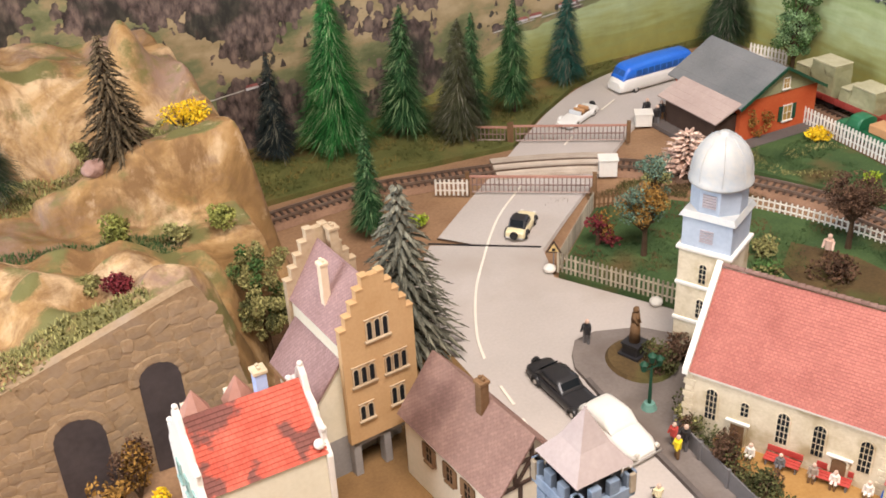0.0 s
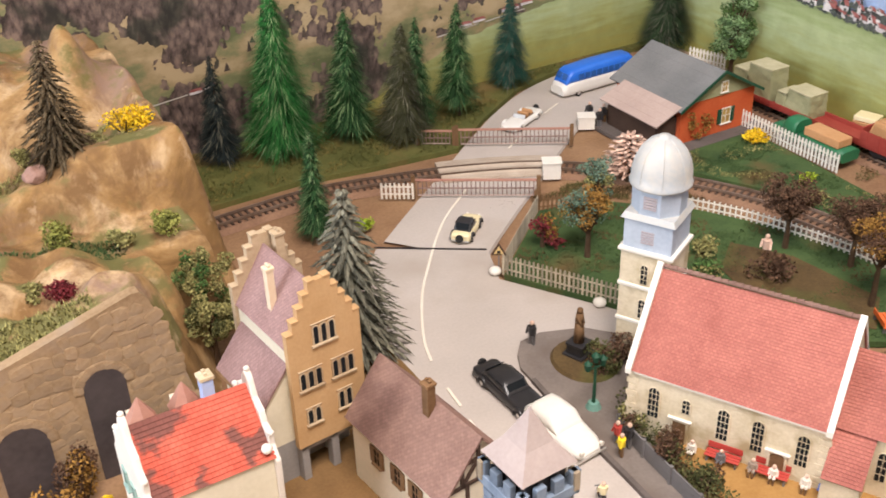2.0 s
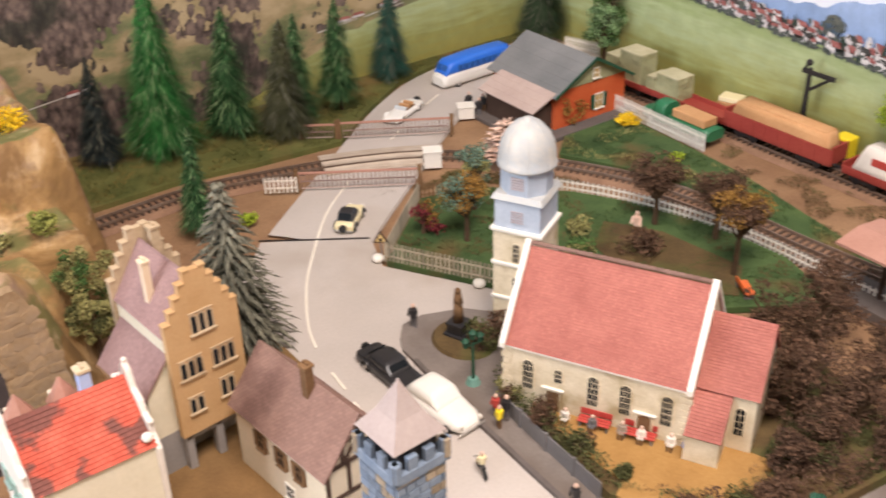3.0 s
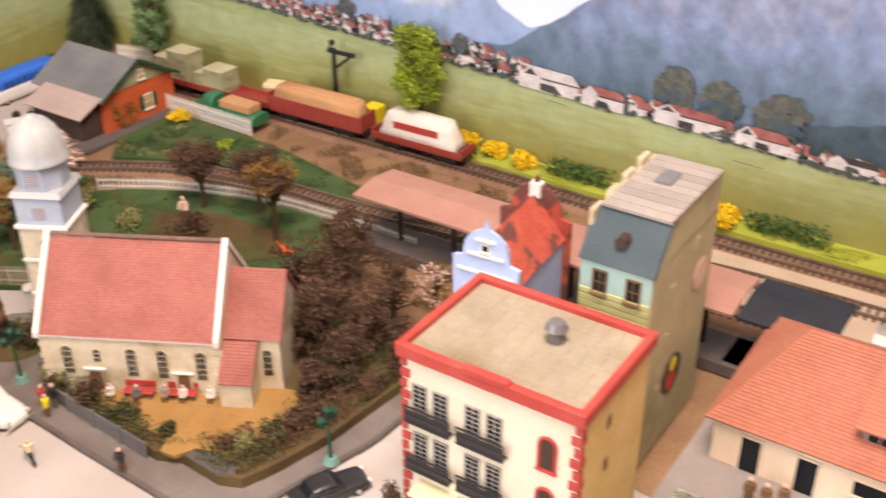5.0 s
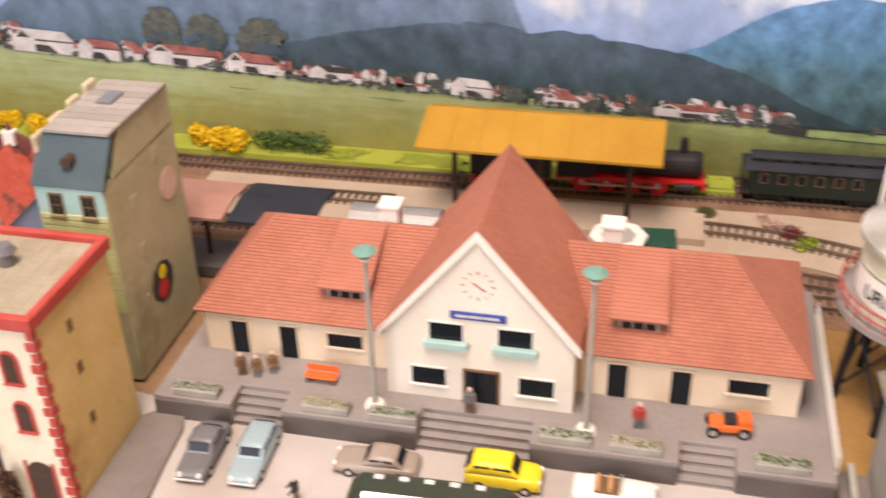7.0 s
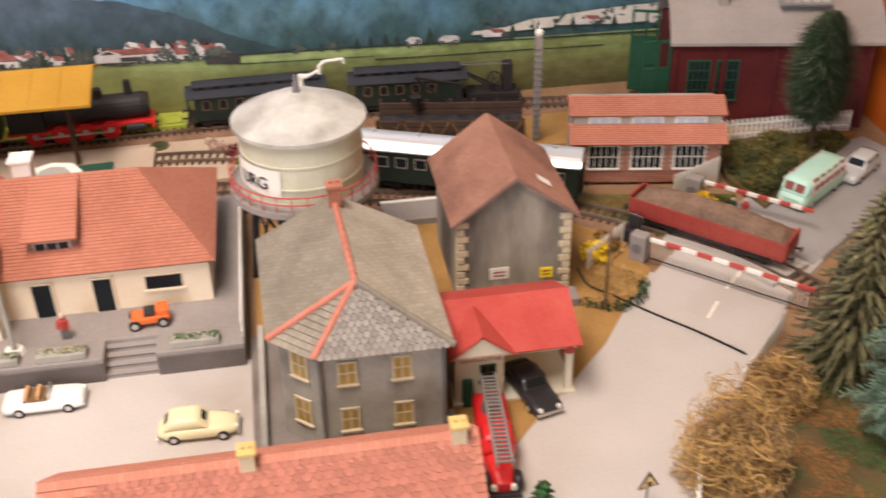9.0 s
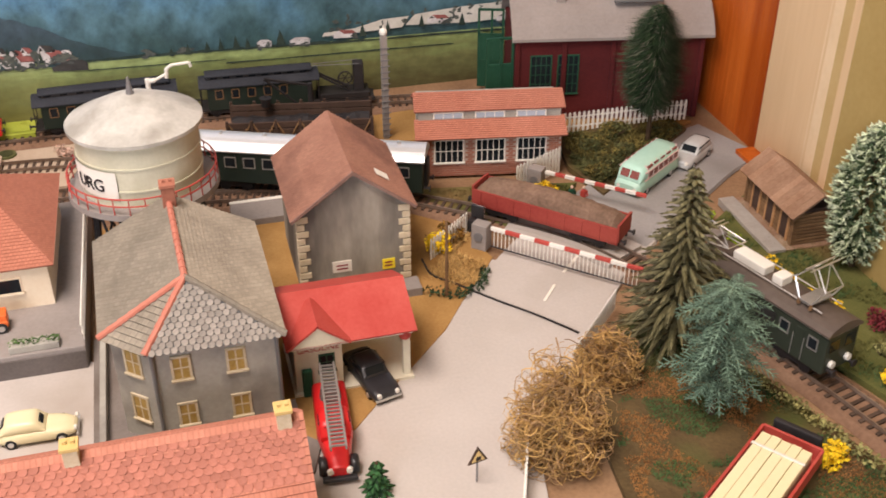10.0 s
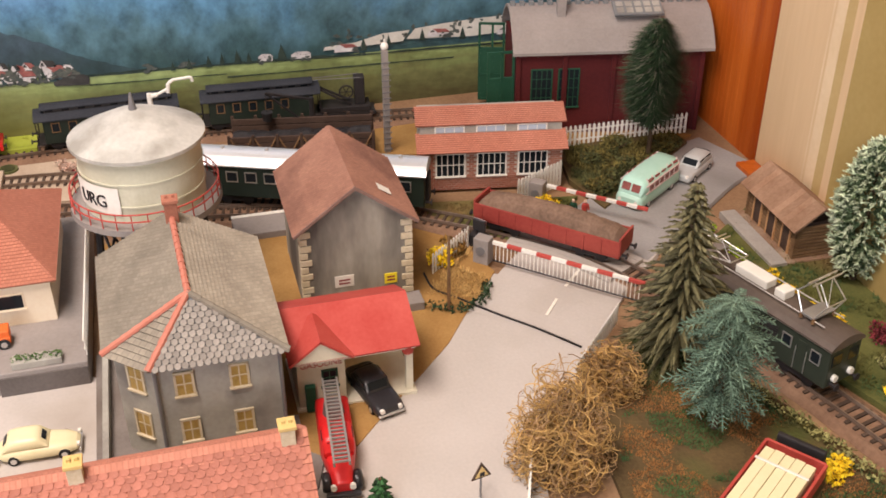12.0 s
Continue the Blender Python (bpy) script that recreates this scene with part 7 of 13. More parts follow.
def platform_roof(name, x0, x1, y0, y1, z, material, label):
    t = thing(name, (x0 + x1) / 2, (y0 + y1) / 2, 0, 0, label, "platform roof", "station platform roofs")
    hx, hy = (x1 - x0) / 2, (y1 - y0) / 2
    bm = bmesh.new()
    prism(bm, [(-hx, z - 0.3), (0, z + 0.15), (hx, z - 0.3), (hx, z - 0.05), (0, z + 0.4), (-hx, z - 0.05)], 2 * hy, Matrix.Translation((0, -hy, 0)))
    part("roof", bm, material, t)
    n = max(2, int(hy / 3))
    for k in range(n):
        y = -hy + (k + 0.5) * 2 * hy / n
        bm = bmesh.new()
        rod(bm, (0, y, 0.8), (0, y, z), 0.22, n=8)
        box(bm, -hx * 0.8, hx * 0.8, y - 0.12, y + 0.12, z - 0.5, z - 0.25)
        part("post", bm, "darkwood", t)
    # platform in a dark colour that stands for the deep shade under the roof
    bm = bmesh.new()
    box(bm, -hx * 0.7, hx * 0.7, -hy - 1, hy + 1, -0.2, 0.9, 0.06)
    part("platform", bm, "pave", t)
    return t


platform_roof("platform_roof", 71.2, 77.6, 2.2, 39.0, 6.4, "rust", "rusty brown platform roof on posts")
platform_roof("platform_roof", 71.6, 78.4, -5.4, 2.0, 6.1, "darkslate", "dark slate platform roof beside the rusty one")


def yellow_canopy():
    t = thing("platform_canopy", 86.6, -22.2, 0, 0, "ochre yellow island platform canopy on dark posts", "platform roof")
    bm = bmesh.new()
    prism(bm, [(-3.4, 8.1), (2.0, 9.7), (4.4, 8.9), (4.4, 9.1), (2.0, 9.95), (-3.4, 8.35)], 21.6, Matrix.Translation((0, -10.8, 0)))
    part("roof", bm, "yellowroof", t)
    for k in range(9):
        bm = bmesh.new()
        y = -10.6 + k * 2.64
        sheet(bm, [(-3.4, y - 0.06, 8.42), (-3.4, y + 0.06, 8.42), (2.0, y + 0.06, 10.02), (2.0, y - 0.06, 10.02)], 0.1)
        part("seam", bm, "yellowroof", t)
    for y in (-8, 0, 8):
        bm = bmesh.new()
        rod(bm, (0.3, y, 0), (0.3, y, 9.0), 0.25, n=8)
        rod(bm, (0.3, y, 7), (-2.6, y, 8.3), 0.12, n=6)
        rod(bm, (0.3, y, 7), (3.0, y, 9.0), 0.12, n=6)
        part("post", bm, "darkwood", t)
    bm = bmesh.new()
    box(bm, -2.2, 2.6, -15, 14, -0.2, 0.8, 0.06)
    part("platform", bm, "gravel", t, "sand-coloured island platform")


yellow_canopy()

# ---- water tower, grey houses, garage ----


def text_part(name, words, size, m, material, parent):
    cu = bpy.data.curves.new(name, "FONT")
    cu.body, cu.size, cu.extrude, cu.align_x = words, size * CM, 0.0003, "CENTER"
    ob = new(name, cu)
    dg = bpy.context.evaluated_depsgraph_get()
    me = bpy.data.meshes.new_from_object(ob.evaluated_get(dg))
    bpy.data.objects.remove(ob)
    me.materials.clear()
    me.materials.append(M[material])
    o2 = new(name, me)
    o2.parent = parent
    o2.matrix_local = m
    return o2


def ring(parent, name, r, z, thick, material):
    vs, fs, n = [], [], 48
    for k in range(n):
        a = math.tau * k / n
        for q in range(6):
            b = math.tau * q / 6
            rr = r + thick * math.cos(b)
            vs.append((rr * math.cos(a), rr * math.sin(a), z + thick * math.sin(b)))
    for k in range(n):
        for q in range(6):
            fs.append((k * 6 + q, (k + 1) % n * 6 + q, (k + 1) % n * 6 + (q + 1) % 6, k * 6 + (q + 1) % 6))
    return mesh_object(name, vs, fs, material, parent)


def water_tower():
    t = thing("water_tower", 65.3, -51.1, 0, 0, "cream round water tower with grey cone roof and red gallery rail", "water tower")
    bm = bmesh.new()
    rod(bm, (0, 0, 8.7), (0, 0, 13.9), 4.55, 4.6, 96)
    tank = part("tank", bm, "tankcream", t, smooth=False)
    for z in (10.0, 11.8, 13.5):
        bm = bmesh.new()
        rod(bm, (0, 0, z), (0, 0, z + 0.14), 4.66, 4.66, 72)
        part("hoop", bm, "tankcream", tank)
    bm = bmesh.new()
    rod(bm, (0, 0, 13.7), (0, 0, 13.98), 5.05, 5.05, 72)
    rod(bm, (0, 0, 13.98), (0, 0, 15.3), 5.05, 2.3, 72, False)
    rod(bm, (0, 0, 15.3), (0, 0, 15.9), 2.3, 0.5, 72)
    roof = part("roof", bm, "coneroof", t, "pale grey cone roof")
    bm = bmesh.new()
    rod(bm, (0, 0, 15.7), (0, 0, 17.2), 0.35, 0.08, 10)
    part("finial", bm, "greycar", roof)
    bm = bmesh.new()
    rod(bm, (0, 0, 8.4), (0, 0, 8.7), 5.7, 5.7, 40)
    deck = part("gallery", bm, "terrace", t)
    bm = bmesh.new()
    bmesh.ops.create_cone(bm, cap_ends=False, segments=40, radius1=5.75, radius2=5.75, depth=0.5, matrix=Matrix.Translation((0, 0, 8.5)))
    part("gallery_rim", bm, "terrace", deck)
    for k in range(30):
        a = math.tau * k / 30
        bm = bmesh.new()
        rod(bm, (5.6 * math.cos(a), 5.6 * math.sin(a), 8.7), (5.6 * math.cos(a), 5.6 * math.sin(a), 10.0), 0.05, n=5)
        part("baluster", bm, "redtrim", deck)
    for z in (9.4, 10.0):
        ring(deck, "handrail", 5.6, z, 0.06, "redtrim")
    # name plate bent round the tank
    vs, fs = [], []
    a0, a1 = radians(86), radians(157.5)
    for k in range(15):
        a = a0 + (a1 - a0) * k / 14
        vs += [(4.72 * math.cos(a), 4.72 * math.sin(a), 9.5), (4.72 * math.cos(a), 4.72 * math.sin(a), 11.7)]
    for k in range(14):
        fs.append((2 * k, 2 * k + 2, 2 * k + 3, 2 * k + 1))
    plate = mesh_object("name_plate", vs, fs, "trim", tank, "white curved name plate")
    for ch, deg in (("U", 118), ("R", 128.5), ("G", 139.5)):
        a = radians(deg)
        m = Matrix.Translation((4.78 * math.cos(a) * CM, 4.78 * math.sin(a) * CM, 10.05 * CM)) @ Matrix.Rotation(a + math.pi / 2, 4, "Z") @ Matrix.Rotation(math.pi / 2, 4, "X")
        text_part("letter", ch, 1.4, m, "black", plate)
    for k in range(6):
        a = math.tau * (k + 0.5) / 6
        bm = bmesh.new()
        rod(bm, (4.6 * math.cos(a), 4.6 * math.sin(a), 0), (3.8 * math.cos(a), 3.8 * math.sin(a), 8.5), 0.3, n=6)
        b = math.tau * (k + 1.5) / 6
        rod(bm, (4.5 * math.cos(a), 4.5 * math.sin(a), 1), (3.9 * math.cos(b), 3.9 * math.sin(b), 7), 0.12, n=5)
        rod(bm, (4.5 * math.cos(b), 4.5 * math.sin(b), 1), (3.9 * math.cos(a), 3.9 * math.sin(a), 7), 0.12, n=5)
        part("leg", bm, "black", t)
    bm = bmesh.new()
    rod(bm, (0, 0, 0), (0, 0, 8.5), 0.8, n=12)
    part("riser_pipe", bm, "black", t)


water_tower()


def grey_hip_house():
    t = thing("grey_house", 0, 0, 0, 0, "grey rendered two-storey house with grey tiled hip roof", "house")
    ze, zr = 8.3, 11.6
    ring = [(57.0, -47.9), (46.0, -48.2), (43.8, -50.7), (43.6, -58.4), (52.4, -58.2), (57.0, -58.0)]
    bm = bmesh.new()
    a = [bm.verts.new((x, y, 0)) for x, y in ring]
    b = [bm.verts.new((x, y, ze)) for x, y in ring]
    n = len(ring)
    bm.faces.new(a)
    bm.faces.new(b[::-1])
    for k in range(n):
        bm.faces.new((a[k], a[(k + 1) % n], b[(k + 1) % n], b[k]))
    bmesh.ops.recalc_face_normals(bm, faces=bm.faces)
    part("wall", bm, "greywall", t)
    el, ec, er = (45.6, -47.6, ze - 0.1), (43.1, -50.3, ze - 0.1), (43.0, -58.9, ze - 0.1)
    bl, br = (57.6, -47.2, ze - 0.1), (53.0, -58.8, ze - 0.1)
    hip, back = (45.9, -53.3, zr), (57.0, -52.8, zr)
    slope_part("roof", t, bl, el, hip, back, 22, "grey_tile", 0.1)
    slope_part("roof", t, er, (57.4, -58.6, ze - 0.1), back, hip, 22, "grey_tile", 0.1)
    slope_part("hip", t, el, ec, hip, hip, 12, "grey_tile", 0.14)
    slope_part("hip", t, ec, er, hip, hip, 12, "slate", 0.06)
    slope_part("hip", t, (57.4, -58.6, ze - 0.1), bl, back, back, 12, "grey_tile", 0.1)
    # single beaver-tail tiles on the front hip
    bm = bmesh.new()
    prism(bm, [(-0.2, 0.04), (-0.1, -0.12), (0.1, -0.12), (0.2, 0.04), (0.2, 0.3), (-0.2, 0.3)], 0.06)
    for v in bm.verts:
        v.co.y -= 0.16 * (0.3 - v.co.z)
    bmesh.ops.scale(bm, vec=(CM, CM, CM), verts=bm.verts)
    tile = bpy.data.meshes.new("tile")
    bm.to_mesh(tile)
    bm.free()
    tile.materials.append(M["scale_tile"])
    A, B, C = Vector(ec), Vector(er), Vector(hip)
    nrm = (B - A).cross(C - A).normalized()
    nrm = nrm if nrm.z > 0 else -nrm
    across = (B - A).normalized()
    up = nrm.cross(across)
    up = up if up.z > 0 else -up
    H = (C - A).dot(up)
    for r in range(12):
        h0 = (r + 0.1) * H / 12
        u = h0 / H
        p0, p1 = A.lerp(C, u), B.lerp(C, u)
        width = (p1 - p0).length
        lead = (p0 - A).dot(across)
        x = -lead + 0.225 * (r % 2)
        while x < 0.2:
            x += 0.45
        while x < width - 0.18:
            p = p0 + across * x + nrm * 0.16
            ob = new("tile", tile)
            ob.parent = t
            ob.matrix_local = Matrix(((across.x, -nrm.x, up.x, p.x * CM), (across.y, -nrm.y, up.y, p.y * CM), (across.z, -nrm.z, up.z, p.z * CM), (0, 0, 0, 1)))
            x += 0.45
    for p, q in ((hip, back), (el, hip), (ec, hip), (er, hip)):
        bm = bmesh.new()
        P, Q = Vector(p) + Vector((0, 0, 0.15)), Vector(q) + Vector((0, 0, 0.15))
        k = int((Q - P).length / 0.8)
        for i in range(k):
            rod(bm, P.lerp(Q, i / k), P.lerp(Q, (i + 1.1) / k), 0.24, 0.19, 7)
        part("ridge_tile", bm, "ridge" if p != er else "grey_tile", t, "terracotta ridge tiles" if p != er else "")
    chimney(t, 55.8, -52.9, 10.8, 13.0, 0.9, "brick")
    for z in (2.0, 5.7):
        for y in (-52.3, -55.7):
            window(t, wall_frame(180, (43.66, y, z)), 1.1, 1.7, "church", "lit", (1, 1), fw=0.16)
        window(t, wall_frame(math.degrees(math.atan2(2.2, -2.5)), (44.9, -49.45, z)), 1.2, 1.9, "church", "lit", (1, 1), fw=0.16)
    for y in (-50.6, -58.3):
        bm = bmesh.new()
        rod(bm, (43.5, y, 0), (43.5, y, ze - 0.3), 0.13, n=8)
        part("downpipe", bm, "greycar", t)
    bm = bmesh.new()
    box(bm, 43.3, 57, -46.9, -46.5, -0.1, 1.2)
    part("garden_wall", bm, "greywall", t)


grey_hip_house()


def gable_house():
    t = thing("goods_house", 0, 0, 0, 0, "grey stained house with brown tiled roof and cream quoins", "house")
    x0, x1, y0, y1, ze, zr = 58.2, 68.2, -70.4, -61.8, 7.9, 11.0
    bm = bmesh.new()
    gable_body(bm, x0, x1, y0, y1, 0, ze, zr, "x")
    part("wall", bm, "stainwall", t)
    gable_roof(t, x0, x1, y0, y1, ze, zr + 0.15, 20, "russet_tile", "x", 0.55, thick=0.09)
    bm = bmesh.new()
    ym = (y0 + y1) / 2
    for s in (-1, 1):
        hw = (y1 - y0) / 2 + 0.5
        c = [(ym, zr + 0.2), (ym + s * hw, ze - 0.3), (ym + s * hw, ze - 0.55), (ym, zr - 0.1)]
        prism(bm, [(-y, z) for y, z in c], 0.16, Matrix.Translation((x0 - 0.62, 0, 0)) @ Matrix.Rotation(-math.pi / 2, 4, "Z"))
    part("bargeboard", bm, "brown_tile", t)
    for k in range(12):
        for y, s in ((y0, 1), (y1, -1)):
            d = 0.8 if k % 2 else 0.5
            bm = bmesh.new()
            box(bm, x0 - 0.12, x0 + 0.5, min(y - s * 0.12, y + s * d), max(y - s * 0.12, y + s * d), 0.2 + k * 0.62, 0.72 + k * 0.62, 0.05)
            part("quoin", bm, "church", t)
    for y, z, w, h, m in ((-65.0, 2.2, 1.5, 1.0, "pinkleaf"), (-68.7, 1.9, 1.0, 0.9, "yellow")):
        bm = bmesh.new()
        box(bm, x0 - 0.08, x0, y - w / 2, y + w / 2, z, z + h)
        sg = part("sign", bm, "tarp" if m == "pinkleaf" else m, t, "small wall sign")
        for k in range(2):
            bm = bmesh.new()
            box(bm, x0 - 0.1, x0 - 0.07, y - w * 0.3, y + w * 0.3, z + 0.25 + k * 0.3, z + 0.38 + k * 0.3)
            part("bar", bm, "wine", sg)
    # pale patch on the roof
    bm = bmesh.new()
    sheet(bm, [(59.7, -69.3, 8.95), (60.7, -69.3, 8.95), (60.7, -68.3, 9.65), (59.7, -68.3, 9.65)], 0.02)
    part("roof_light", bm, "trim", t, "pale roof light")
    bm = bmesh.new()
    box(bm, 56.4, 58.2, -71.0, -61.6, -0.2, 0.8, 0.05)
    part("ramp", bm, "terrace", t)


gable_house()


def garage():
    t = thing("garage", 0, 0, 0, 0, "cream petrol garage with red roof and open bay", "garage")
    bm = bmesh.new()
    box(bm, 46.9, 52.8, -62.9, -59.6, 0, 4.6)
    box(bm, 52.0, 52.8, -67.6, -62.9, 0, 4.6)
    box(bm, 46.9, 47.4, -67.7, -67.2, 0, 4.5)
    box(bm, 46.6, 52.8, -67.9, -59.4, -0.2, 0.25)
    part("wall", bm, "ivory", t)
    bm = bmesh.new()
    box(bm, 46.4, 47.0, -67.8, -59.4, 4.2, 4.75, 0.05)
    part("fascia", bm, "trim", t)
    slope_part("roof", t, (45.9, -59.0, 4.75), (45.9, -68.0, 4.75), (50.0, -68.0, 6.6), (50.0, -59.0, 6.6), 1, "redtrim", 0.03)
    slope_part("roof", t, (53.6, -68.0, 4.75), (53.6, -59.0, 4.75), (50.0, -59.0, 6.6), (50.0, -68.0, 6.6), 1, "redtrim", 0.03)
    slope_part("porch_roof", t, (45.7, -63.4, 4.8), (49.2, -63.4, 4.8), (49.2, -61.2, 6.5), (45.7, -61.2, 6.5), 1, "redtrim", 0.03)
    slope_part("porch_roof", t, (49.2, -59.0, 4.8), (45.7, -59.0, 4.8), (45.7, -61.2, 6.5), (49.2, -61.2, 6.5), 1, "redtrim", 0.03)
    bm = bmesh.new()
    prism(bm, [(59.1, 4.7), (63.3, 4.7), (61.2, 6.3)], 0.3, Matrix.Translation((45.9, 0, 0)) @ Matrix.Rotation(-math.pi / 2, 4, "Z"))
    part("pediment", bm, "ivory", t)
    bm = bmesh.new()
    box(bm, 46.84, 46.92, -62.85, -59.65, 3.45, 4.2, 0.02)
    board = part("sign_board", bm, "ivory", t, "cream board with red lettering")
    text_part("lettering", "GASOLINE", 0.62, Matrix.Translation((46.83 * CM, -61.25 * CM, 3.62 * CM)) @ Matrix.Rotation(-math.pi / 2, 4, "Z") @ Matrix.Rotation(math.pi / 2, 4, "X"), "redtrim", board)
    window(t, wall_frame(180, (46.9, -61.8, 1.9)), 1.0, 1.3, "greenpaint", "glass", (1, 1))
    bm = bmesh.new()
    ball(bm, (46.7, -67.3, 4.0), 0.45, 2)
    part("globe", bm, "redtrim", t)
    bm = bmesh.new()
    box(bm, 46.3, 46.7, -60.7, -60.0, 0.2, 2.4, 0.08)
    part("petrol_pump", bm, "greenpaint", t)


garage()


def near_roof_house():
    t = thing("low_house", 0, 0, 0, 0, "low house with pinkish red pantile roof and yellow chimneys", "house")
    y0, y1, zr, ze = -58.4, -36.0, 9.0, 6.2
    bm = bmesh.new()
    gable_body(bm, 31.2, 38.2, y0, y1, 0, ze, zr - 0.15, "y")
    part("wall", bm, "ivory", t)
    gable_roof(t, 31.2, 38.2, y0, y1, ze, zr, 10, "pink_tile", "y", 0.3, thick=0.1)
    for y in (-57.6, -46.4):
        chimney(t, 34.4, y, 8.2, 9.7, 0.8, "church", mat("yellow_chimney_cap", (0.58, 0.40, 0.14), (0.66, 0.48, 0.20), 0.8, 2, 0.3, 0.1))
    # staggered rows of round-ended tiles on the slope
    bm = bmesh.new()
    prism(bm, [(-0.25, 0.0), (-0.19, -0.12), (-0.08, -0.17), (0.08, -0.17), (0.19, -0.12), (0.25, 0.0), (0.25, 0.4), (-0.25, 0.4)], 0.07)
    for v in bm.verts:
        v.co.y += 0.05 - 0.16 * (0.4 - v.co.z) - 0.5 * v.co.x * v.co.x
    bmesh.ops.scale(bm, vec=(CM, CM, CM), verts=bm.verts)
    me = bpy.data.meshes.new("pantile")
    bm.to_mesh(me)
    bm.free()
    me.materials.append(M["pantile"])
    a = math.atan2(zr - ze, 3.5)
    for r in range(8):
        for k in range(36):
            ob = new("pantile", me)
            ob.parent = t
            u = 0.75 + r * 0.42
            ob.matrix_local = spot(34.7 - u * math.cos(a), y0 + 0.2 + (k + 0.5 * (r % 2)) * 0.55, zr - u * math.sin(a) + 0.1, -90) @ Matrix.Rotation(a - math.pi / 2, 4, "X")


near_roof_house()


def brick_workshop():
    t = thing("brick_workshop", 75.6, -75.6, 0, -100.4, "red brick workshop with white windows and clerestory roof", "workshop")
    L, D = 13.4, 5.5
    # local x runs along the front, y to the back
    bm = bmesh.new()
    box(bm, 0, L, 0, D, 0, 4.4)
    part("wall", bm, "mortar", t)
    # courses of single bricks on the front between the windows
    bm = bmesh.new()
    box(bm, 0.02, 0.46, -0.05, 0.06, 0.02, 0.2, 0.015)
    bmesh.ops.scale(bm, vec=(CM, CM, CM), verts=bm.verts)
    me = bpy.data.meshes.new("brick")
    bm.to_mesh(me)
    bm.free()
    me.materials.append(M["brick"])
    spans = [(c - 1.45, c + 1.45) for c in (2.8, 6.7, 10.6)]
    n = 0
    for r in range(19):
        z = r * 0.23
        x = -0.24 if r % 2 else 0.0
        while x < L - 0.3:
            if not (1.3 < z < 3.9 and any(a - 0.35 < x < b - 0.1 for a, b in spans)) and x >= -0.01 and n < 300:
                ob = new("brick", me)
                ob.parent = t
                ob.matrix_local = spot(x, 0, z)
                n += 1
            x += 0.48
    for c in (2.8, 6.7, 10.6):
        window(t, Matrix.Translation((c, 0, 1.5)), 2.7, 2.3, "trim", "glass", (4, 1), fw=0.13)
    slope_part("lower_roof", t, (-0.4, -0.9, 4.3), (L + 0.4, -0.9, 4.3), (L + 0.4, 1.1, 5.5), (-0.4, 1.1, 5.5), 10, "pink_tile", 0.06)
    bm = bmesh.new()
    box(bm, 0, L, 0.95, D, 4.4, 6.4)
    part("clerestory", bm, "greywall", t)
    for c in (2.8, 6.7, 10.6):
        window(t, Matrix.Translation((c, 0.95, 5.55)), 2.7, 0.62, "trim", "lead", (2, 0), fw=0.13, sill=False)
    slope_part("upper_roof", t, (-0.4, 0.7, 6.4), (L + 0.4, 0.7, 6.4), (L + 0.4, 2.9, 7.4), (-0.4, 2.9, 7.4), 10, "pink_tile", 0.06)
    slope_part("upper_roof", t, (L + 0.4, 6.2, 5.6), (-0.4, 6.2, 5.6), (-0.4, 2.9, 7.4), (L + 0.4, 2.9, 7.4), 10, "pink_tile", 0.06)


brick_workshop()


